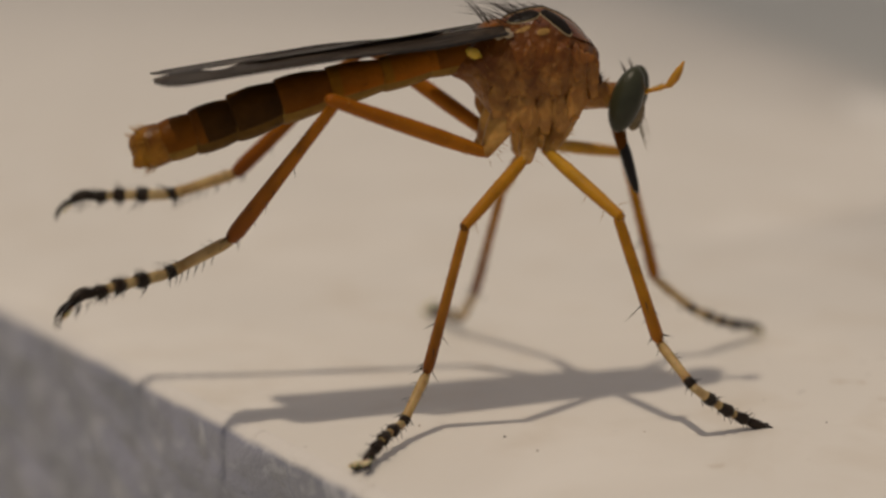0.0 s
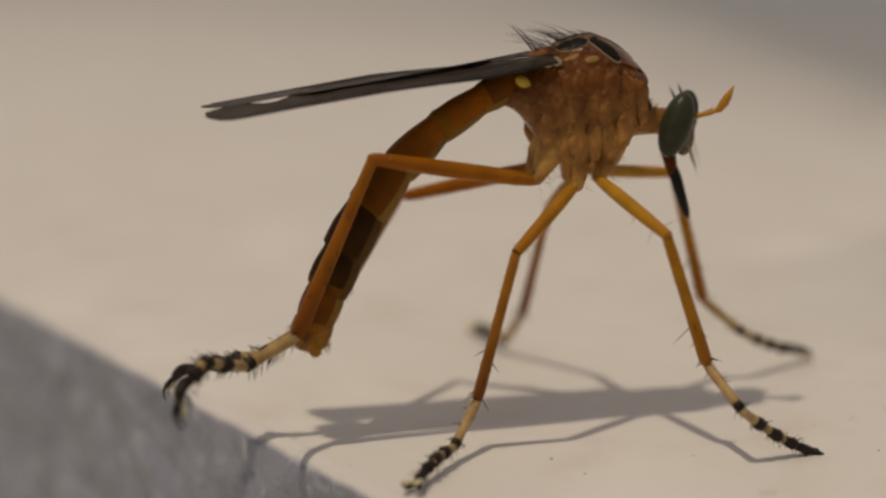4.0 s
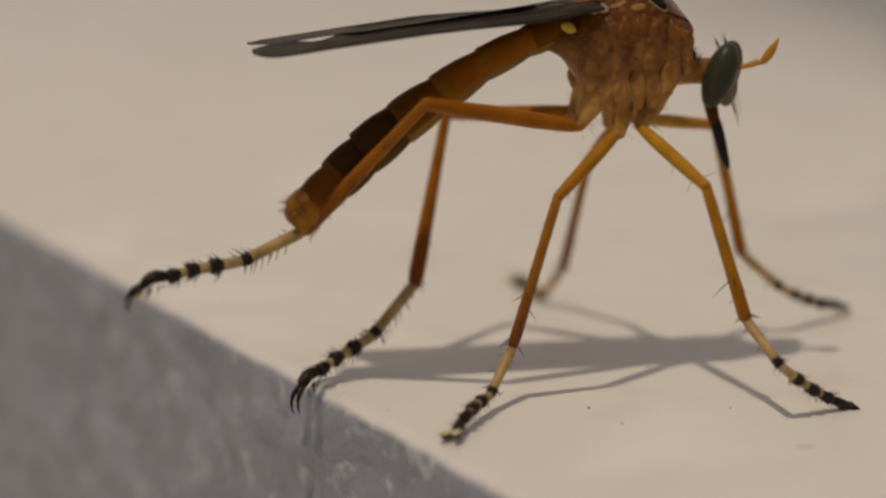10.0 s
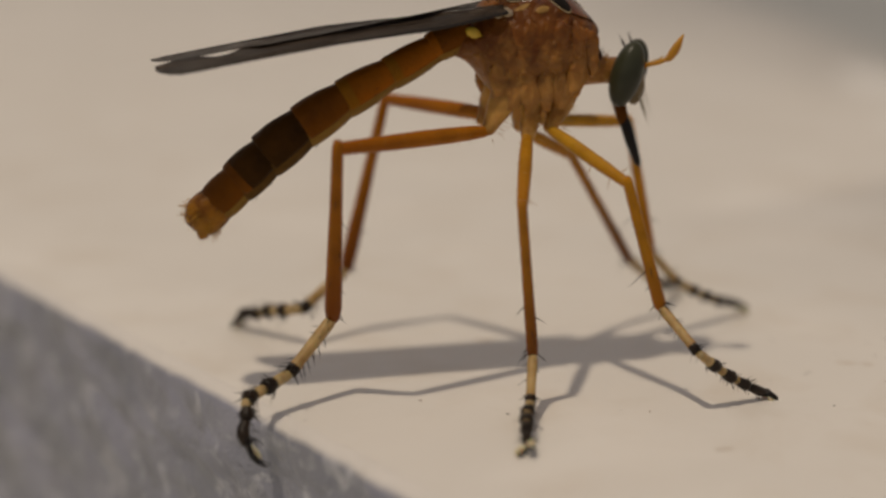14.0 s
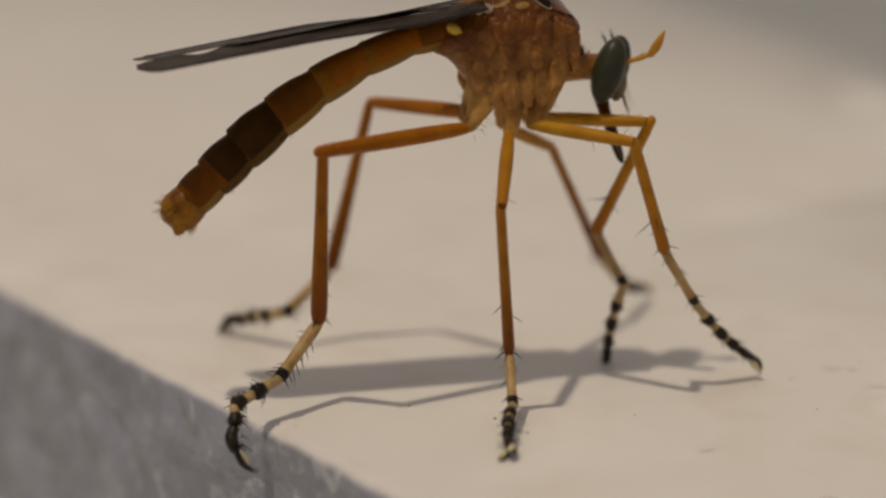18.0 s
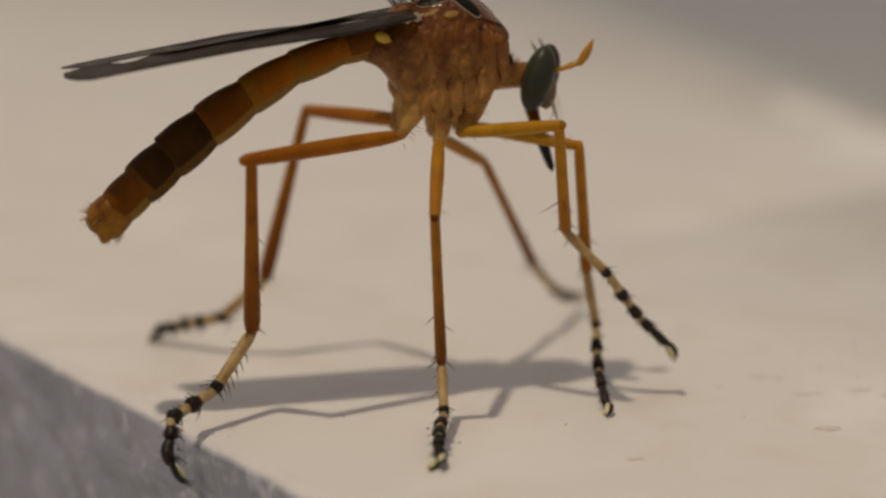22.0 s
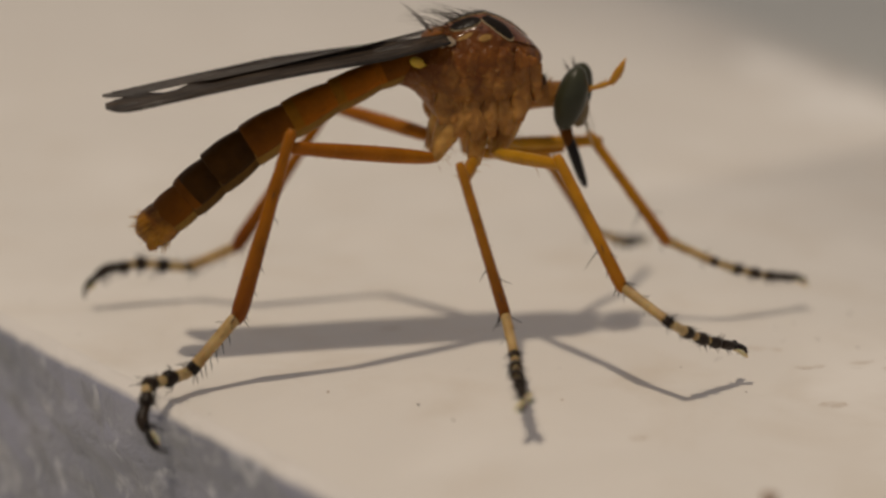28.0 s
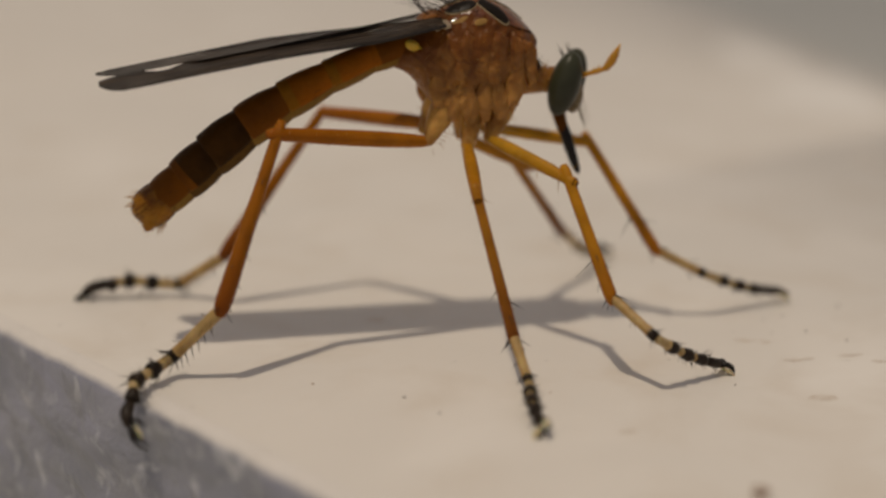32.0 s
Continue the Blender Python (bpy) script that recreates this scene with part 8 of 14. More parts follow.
    walk(legs['middle_right']['tibia'], [
        (0, pose(-0.00388, -0.00373, -0.00611, 140.4, 75.1, 135.5)), (0.5, pose(-0.004, -0.00408, -0.00571, 146, 75.2, 141.2)),
        (1, pose(-0.00418, -0.00399, -0.00558, 162.6, 75.4, 158.2)), (1.5, pose(-0.00402, -0.00416, -0.00563, 153.5, 75.5, 149)),
        (2, pose(-0.00402, -0.00399, -0.0058, 155.4, 75.7, 150.8)), (2.5, pose(-0.00392, -0.00398, -0.00595, 154.6, 75.8, 150.1)),
        (3, pose(-0.00405, -0.0039, -0.00586, 160.8, 76.1, 156.4)), (3.5, pose(-0.00399, -0.00387, -0.00594, 152.9, 75.9, 148.3)),
        (4, pose(-0.00397, -0.00397, -0.00588, 153.4, 75.8, 148.8)), (5, pose(-0.00392, -0.00417, -0.00577, 164.7, 76.1, 160.5)),
        (5.5, pose(-0.00389, -0.00428, -0.00567, 166.7, 76, 162.7)), (6, pose(-0.00408, -0.00434, -0.00532, 164.4, 75.5, 160.3)),
        (6.5, pose(-0.00402, -0.0043, -0.00544, 170.5, 75.4, 166.6)), (7, pose(-0.00407, -0.00418, -0.00553, 158.9, 75.5, 154.5)),
        (7.5, pose(-0.00384, -0.00433, -0.00568, 151.8, 75.7, 147.3)), (8, pose(-0.00403, -0.00429, -0.00546, 155.4, 75.9, 150.9)),
        (8.5, pose(-0.00403, -0.00408, -0.0057, 166.6, 76.6, 162.3)), (9, pose(-0.00399, -0.00417, -0.00565, 157.5, 77.1, 153.2)),
        (9.5, pose(-0.00411, -0.00394, -0.00574, 172.9, 76.4, 168.9)), (10, pose(-0.00396, -0.00404, -0.00584, 172.4, 76.4, 168.4)),
        (10.5, pose(-0.00415, -0.00399, -0.00563, 168.3, 76.3, 164.2)), (11, pose(-0.00394, -0.00383, -0.00605, -179.5, 75.1, 176.7)),
        (11.25, pose(-0.00406, -0.00386, -0.00589, 172.9, 75.5, 168.9)), (11.5, pose(-0.00417, -0.0041, -0.00547, 160.6, 74.9, 156.3)),
        (11.75, pose(-0.00365, -0.00516, -0.0046, 145.2, 76.7, 140.9)), (12, pose(-0.0031, -0.00503, -0.00563, 172.5, 82.8, 168.5)),
        (12.25, pose(-0.00311, -0.00517, -0.00549, -151.2, 82, -154.8)), (12.5, pose(-0.00308, -0.00537, -0.00509, -159.6, 82.8, -163.4)),
        (12.75, pose(-0.00254, -0.00572, -0.00459, 84.5, 79.6, 80.5)), (13, pose(-0.00174, -0.00517, -0.00606, 63.2, 74, 60)),
        (13.5, pose(-0.00132, -0.00543, -0.00617, 54.7, 81.4, 51.2)), (14, pose(-0.00193, -0.00567, -0.00564, 37.1, 82.9, 33.7)),
        (14.5, pose(-0.00242, -0.00568, -0.00527, 47, 80.9, 43.7)), (15, pose(-0.00226, -0.00564, -0.00545, 45.6, 81.7, 42.2)),
        (16, pose(-0.00196, -0.00551, -0.00582, 33.4, 84.2, 29.8)), (16.5, pose(-0.0018, -0.00543, -0.006, 25.4, 85.2, 21.8)),
        (17, pose(-0.00186, -0.00548, -0.00592, 44.4, 83.8, 40.7)), (17.5, pose(-0.00192, -0.00534, -0.00603, 57.8, 80.6, 54.2)),
        (18, pose(-0.00196, -0.00532, -0.00603, 60.1, 80.1, 56.6)), (18.5, pose(-0.00193, -0.00527, -0.00609, 61.2, 79.1, 57.7)),
        (19, pose(-0.00179, -0.00542, -0.00598, 61.7, 79.9, 58.2)), (19.5, pose(-0.00169, -0.00541, -0.00606, 62.3, 81.1, 58.7)),
        (20, pose(-0.00173, -0.00541, -0.00602, 65.3, 80.1, 61.7)), (20.5, pose(-0.0019, -0.00543, -0.00593, 65.8, 80.3, 62.3)),
        (21, pose(-0.00191, -0.0053, -0.00608, 67.6, 80, 64.4)), (21.5, pose(-0.00188, -0.00518, -0.00623, 67.3, 79.9, 64.1)),
        (22, pose(-0.00167, -0.0052, -0.00627, 68.9, 79.1, 65.9)), (22.5, pose(-0.00188, -0.00513, -0.00622, 69.7, 77.8, 66.9)),
        (23, pose(-0.00194, -0.00488, -0.00649, 69.6, 79.4, 66.9)), (23.5, pose(-0.00185, -0.00481, -0.00661, 68.4, 80.6, 65.7)),
        (24, pose(-0.00186, -0.0049, -0.00647, 68, 79.3, 65.5)), (24.5, pose(-0.00135, -0.00512, -0.00642, 73.8, 78.6, 71.4)),
        (25, pose(-0.00234, -0.00547, -0.00559, 81.5, 80.1, 79.4)), (25.25, pose(-0.00251, -0.00601, -0.00459, 77.5, 78.6, 75.9)),
        (25.5, pose(-0.00256, -0.0061, -0.00394, 64, 80.6, 62.6)), (25.75, pose(-0.00229, -0.00604, -0.00448, 19.3, 84.3, 17.8)),
        (26, pose(-0.00197, -0.00587, -0.00504, -28.9, 82.4, -30.7)), (26.25, pose(-0.00231, -0.00609, -0.0044, 27, 81.1, 26.2)),
        (26.5, pose(-0.00268, -0.00622, -0.00364, 45, 76, 44.9)), (27, pose(-0.0026, -0.00632, -0.00287, 31.1, 76.1, 31.4)),
        (27.5, pose(-0.00247, -0.00628, -0.00251, -1.6, 76.5, -1.7)), (28, pose(-0.00231, -0.00621, -0.00247, -29.8, 73.5, -30.6)),
        (28.5, pose(-0.00201, -0.00616, -0.00287, -41.6, 70.1, -43.2)), (29, pose(-0.00158, -0.00615, -0.00346, -44.1, 69, -46)),
        (29.5, pose(-0.00158, -0.00607, -0.00364, -47.5, 68.2, -49.5)), (30, pose(-0.00157, -0.00606, -0.00346, -50.6, 67.5, -52.8)),
        (30.5, pose(-0.00125, -0.00603, -0.00362, -54.5, 67, -56.8)), (31, pose(-0.00128, -0.0059, -0.00403, -56.9, 66.8, -59.2)),
        (31.5, pose(-0.00109, -0.00586, -0.00423, -58.9, 67.3, -61.1)), (32, pose(-0.00129, -0.00579, -0.00432, -61.3, 67.3, -63.4)),])
    walk(legs['middle_right']['basitarsus'], [
        (0, pose(-0.00524, -0.00239, -0.01329, -140.5, 45, -134.5)), (0.5, pose(-0.00547, -0.00289, -0.01284, -141.6, 42.7, -134.5)),
        (1, pose(-0.0059, -0.0033, -0.01268, -142.1, 40.7, -133.9)), (1.5, pose(-0.0056, -0.00321, -0.01274, -141.8, 39.4, -132.9)),
        (2, pose(-0.0056, -0.00311, -0.01293, -141.5, 38.1, -131.8)), (2.5, pose(-0.00549, -0.00308, -0.01308, -141.6, 36.7, -131)),
        (3, pose(-0.00567, -0.00319, -0.01299, -141.7, 35.2, -130.2)), (3.5, pose(-0.00552, -0.00293, -0.01308, -141.1, 35.9, -129.8)),
        (4, pose(-0.00551, -0.00304, -0.01301, -140.7, 36.2, -129.7)), (5, pose(-0.00557, -0.00358, -0.01285, -140, 36.7, -129.5)),
        (5.5, pose(-0.00557, -0.00376, -0.01273, -139.7, 37, -129.4)), (6, pose(-0.00579, -0.00373, -0.01237, -139.8, 37.1, -129.5)),
        (6.5, pose(-0.00581, -0.00388, -0.01248, -139.7, 37.6, -129.8)), (7, pose(-0.00573, -0.0034, -0.01262, -139.1, 38.4, -129.6)),
        (7.5, pose(-0.00536, -0.00336, -0.01279, -138.5, 39.2, -129.5)), (8, pose(-0.00559, -0.00342, -0.01258, -138.4, 39.7, -129.8)),
        (8.5, pose(-0.00565, -0.00356, -0.01283, -137.6, 40.8, -129.5)), (9, pose(-0.00546, -0.00342, -0.01282, -136.9, 41.6, -129.3)),
        (9.5, pose(-0.00581, -0.0036, -0.01288, -137.4, 41, -129.5)), (10, pose(-0.00565, -0.00369, -0.01297, -137.8, 40.4, -129.5)),
        (10.5, pose(-0.00583, -0.00351, -0.01277, -138.2, 39.9, -129.6)), (11, pose(-0.00582, -0.00372, -0.01314, -138.9, 39.1, -129.8)),
        (11.5, pose(-0.00591, -0.00334, -0.01252, -143.3, 43.1, -136.4)), (11.75, pose(-0.00495, -0.0041, -0.01171, -140.1, 31.8, -126.2)),
        (12, pose(-0.00399, -0.00485, -0.01288, -124.6, 37.2, -116.6)), (12.5, pose(-0.00397, -0.00564, -0.01242, -124.5, 42.7, -119)),
        (12.75, pose(-0.00231, -0.0044, -0.01191, -116.7, 32.7, -109.2)), (13, pose(-0.00071, -0.00339, -0.01326, -99.4, 39.5, -100)),
        (13.5, pose(-0.00063, -0.00457, -0.01342, -107.5, 37.8, -104.9)), (14, pose(-0.00118, -0.00517, -0.01282, -113.2, 36.2, -108.2)),
        (14.5, pose(-0.00159, -0.00489, -0.01245, -110.8, 36.9, -106.9)), (15, pose(-0.00149, -0.00494, -0.01265, -108.5, 37.5, -105.5)),
        (16, pose(-0.00132, -0.00514, -0.01306, -103.8, 38.7, -102.8)), (16.5, pose(-0.00124, -0.0052, -0.01326, -101.5, 39.3, -101.4)),
        (17, pose(-0.00126, -0.00496, -0.01319, -99.4, 39.9, -100.1)), (17.5, pose(-0.00122, -0.00437, -0.0133, -99.4, 39.7, -100.1)),
        (18, pose(-0.00127, -0.00427, -0.01329, -99.6, 39.5, -100.1)), (18.5, pose(-0.00118, -0.00409, -0.01335, -99.3, 39.3, -99.9)),
        (19, pose(-0.00111, -0.00432, -0.01323, -99.9, 39.1, -100.3)), (19.5, pose(-0.0011, -0.00443, -0.01332, -100.3, 38.8, -100.5)),
        (20, pose(-0.00113, -0.0043, -0.01327, -100.6, 38.6, -100.6)), (20.5, pose(-0.00132, -0.00433, -0.01318, -100.8, 38.4, -100.7)),
        (21, pose(-0.00136, -0.00414, -0.01334, -101, 38.2, -100.5)), (21.5, pose(-0.00131, -0.00401, -0.01351, -100.8, 39.1, -100.5)),
        (22, pose(-0.00109, -0.00392, -0.01354, -101, 40, -100.5)), (22.5, pose(-0.00126, -0.00368, -0.01349, -100.9, 40.9, -100.4)),
        (23, pose(-0.0014, -0.00361, -0.01381, -100.9, 41.8, -100.4)), (23.5, pose(-0.00135, -0.0037, -0.01395, -101.1, 42.7, -100.5)),
        (24, pose(-0.00128, -0.00364, -0.0138, -100.7, 43.6, -100.2)), (24.5, pose(-0.00088, -0.00373, -0.0137, -104, 41.6, -102.1)),
        (25, pose(-0.00211, -0.00424, -0.01283, -108.1, 39.4, -104.2)), (25.5, pose(-0.00201, -0.00504, -0.01108, -103.2, 36.4, -100)),
        (25.75, pose(-0.00161, -0.00582, -0.01165, -99.3, 41.8, -98.2)), (26, pose(-0.00115, -0.00636, -0.01218, -95.9, 47.1, -96.1)),
        (26.5, pose(-0.00145, -0.00499, -0.01061, -105.6, 38.2, -101.2)), (27, pose(-0.00114, -0.00543, -0.0098, -103.9, 33.5, -98.8)),
        (28, pose(-0.00059, -0.00723, -0.00918, -97, 30.8, -93.7)), (28.5, pose(-0.00028, -0.00778, -0.00943, -92.9, 34.7, -91.7)),
        (29, pose(0.00015, -0.00795, -0.00997, -89.5, 40.1, -89.7)), (29.5, pose(0.0001, -0.00804, -0.01012, -88.7, 38.6, -89.2)),
        (30, pose(0.00005, -0.00819, -0.00989, -87.9, 37.1, -88.7)), (30.5, pose(0.00024, -0.0083, -0.01003, -87.9, 35.6, -88.8)),
        (31, pose(0.00013, -0.00826, -0.01044, -87.5, 34.1, -88.6)), (31.5, pose(0.00021, -0.00821, -0.01067, -87.5, 32.6, -88.7)),
        (32, pose(-0.00008, -0.0082, -0.01076, -87, 31.1, -88.5)),])
    walk(legs['middle_right']['tarsus'], [
        (0, pose(-0.00658, -0.00376, -0.0152, -162.6, 11.2, -125.1)), (0.5, pose(-0.00686, -0.00431, -0.01467, -164.1, 10.1, -125.2)),
        (1, pose(-0.00732, -0.00477, -0.01444, -165.1, 9.3, -125.2)), (1.5, pose(-0.00702, -0.00474, -0.01446, -165.3, 9.1, -125)),
        (2, pose(-0.00702, -0.00469, -0.0146, -165.5, 8.9, -124.9)), (2.5, pose(-0.00691, -0.00471, -0.01469, -165.8, 8.6, -124.7)),
        (3, pose(-0.00709, -0.00487, -0.01455, -166.1, 8.4, -124.6)), (3.5, pose(-0.00692, -0.00462, -0.01466, -167.1, 8, -124.9)),
        (4, pose(-0.0069, -0.00471, -0.01461, -168.4, 7.3, -125.2)), (5, pose(-0.00694, -0.00525, -0.01447, -171, 5.7, -125.9)),
        (5.5, pose(-0.00694, -0.00541, -0.01436, -172.3, 4.9, -126.2)), (6, pose(-0.00716, -0.0054, -0.014, -173.9, 3.9, -126.6)),
        (6.5, pose(-0.00717, -0.00553, -0.01413, -172.8, 4.5, -126)), (7, pose(-0.00708, -0.00502, -0.0143, -171.2, 5.4, -125.5)),
        (7.5, pose(-0.0067, -0.00498, -0.0145, -169.6, 6.3, -124.9)), (8, pose(-0.00692, -0.00502, -0.0143, -168.5, 6.9, -124.4)),
        (8.5, pose(-0.00696, -0.00513, -0.0146, -166.6, 7.9, -123.8)), (9, pose(-0.00674, -0.00498, -0.01462, -164.9, 8.8, -123.2)),
        (9.5, pose(-0.0071, -0.00518, -0.01465, -164.6, 9.1, -123.5)), (10, pose(-0.00695, -0.00528, -0.01472, -164.2, 9.5, -123.9)),
        (10.5, pose(-0.00715, -0.00511, -0.0145, -163.8, 9.9, -124.2)), (11, pose(-0.00717, -0.00533, -0.01484, -163.8, 10.1, -124.6)),
        (11.5, pose(-0.00734, -0.0047, -0.01436, -166.3, 8.5, -124.9)), (12, pose(-0.00495, -0.00677, -0.01451, -167.8, 6.2, -120.5)),
        (12.25, pose(-0.00499, -0.00723, -0.01438, -165.6, 7.9, -122.2)), (12.5, pose(-0.00493, -0.00738, -0.01425, -163.3, 10, -124.1)),
        (12.75, pose(-0.00307, -0.00654, -0.01337, -168.4, 4.8, -116)), (13, pose(-0.00107, -0.00544, -0.01498, -150.3, 8, -107.6)),
        (13.5, pose(-0.00118, -0.00663, -0.01508, -148.8, 8.2, -107.2)), (14, pose(-0.00186, -0.00724, -0.01441, -145, 8.9, -106.4)),
        (14.5, pose(-0.00221, -0.00696, -0.01407, -143.2, 9.4, -106.3)), (15, pose(-0.00207, -0.00701, -0.0143, -141.4, 9.9, -106.2)),
        (16, pose(-0.00178, -0.00719, -0.01475, -138, 11, -106)), (16.5, pose(-0.00164, -0.00726, -0.01497, -136.3, 11.6, -105.9)),
        (17, pose(-0.00163, -0.007, -0.01492, -134.9, 12.1, -105.8)), (17.5, pose(-0.00159, -0.00642, -0.01503, -135, 12.1, -105.8)),
        (18, pose(-0.00163, -0.00632, -0.01501, -135.2, 12.1, -105.9)), (18.5, pose(-0.00154, -0.00614, -0.01506, -135.1, 12.1, -105.9)),
        (19, pose(-0.00148, -0.00638, -0.01494, -135.6, 12, -106)), (19.5, pose(-0.00148, -0.0065, -0.01501, -136.1, 12, -106.1)),
        (20, pose(-0.00152, -0.00638, -0.01496, -136.3, 11.9, -106.2)), (20.5, pose(-0.00171, -0.00641, -0.01485, -136.5, 11.9, -106.2)),
        (21, pose(-0.00174, -0.00623, -0.01501, -136.7, 11.9, -106)), (21.5, pose(-0.00169, -0.00608, -0.01522, -137.1, 11.9, -106.1)),
        (22, pose(-0.00147, -0.00596, -0.01528, -137.8, 11.8, -106.1)), (22.5, pose(-0.00164, -0.00569, -0.01526, -138.2, 11.8, -106.1)),
        (23, pose(-0.00176, -0.0056, -0.0156, -138.6, 11.8, -106.1)), (23.5, pose(-0.00172, -0.00565, -0.01578, -139.1, 11.7, -106.1)),
        (24, pose(-0.00163, -0.00557, -0.01566, -139.2, 11.8, -106.1)), (24.5, pose(-0.00129, -0.00572, -0.01549, -139.2, 12.9, -107.3)),
        (25, pose(-0.00262, -0.00626, -0.01454, -139.6, 14.1, -108.5)), (25.25, pose(-0.00251, -0.00674, -0.0136, -153.1, 6.8, -105.3)),
        (25.5, pose(-0.00238, -0.00719, -0.01268, -178.7, 0.2, -102.4)), (25.75, pose(-0.0019, -0.00782, -0.01344, -162.7, 3.5, -103.2)),
        (26, pose(-0.00135, -0.00819, -0.01415, -150, 7.1, -103.9)), (26.25, pose(-0.00158, -0.00761, -0.01322, -147.9, 7.6, -103.5)),
        (26.5, pose(-0.00186, -0.00707, -0.01227, -144.6, 8.4, -103.1)), (27, pose(-0.00148, -0.00766, -0.01129, -146.6, 7.1, -101.6)),
        (28, pose(-0.00074, -0.00953, -0.01056, -135.1, 8.3, -98.3)), (28.5, pose(-0.00035, -0.01, -0.01097, -121.8, 11.1, -96.8)),
        (29, pose(0.00016, -0.01002, -0.01171, -109, 15.1, -95.2)), (29.5, pose(0.00013, -0.01015, -0.01181, -111.4, 14, -95.4)),
        (30, pose(0.0001, -0.01034, -0.01152, -114, 12.8, -95.6)), (30.5, pose(0.00028, -0.01049, -0.0116, -117.7, 11.6, -96)),
        (31, pose(0.00019, -0.01049, -0.01195, -121.3, 10.5, -96.3)), (31.5, pose(0.00026, -0.01048, -0.01212, -125.8, 9.4, -96.7)),
        (32, pose(-0.00002, -0.01051, -0.01216, -130.2, 8.3, -97)),])
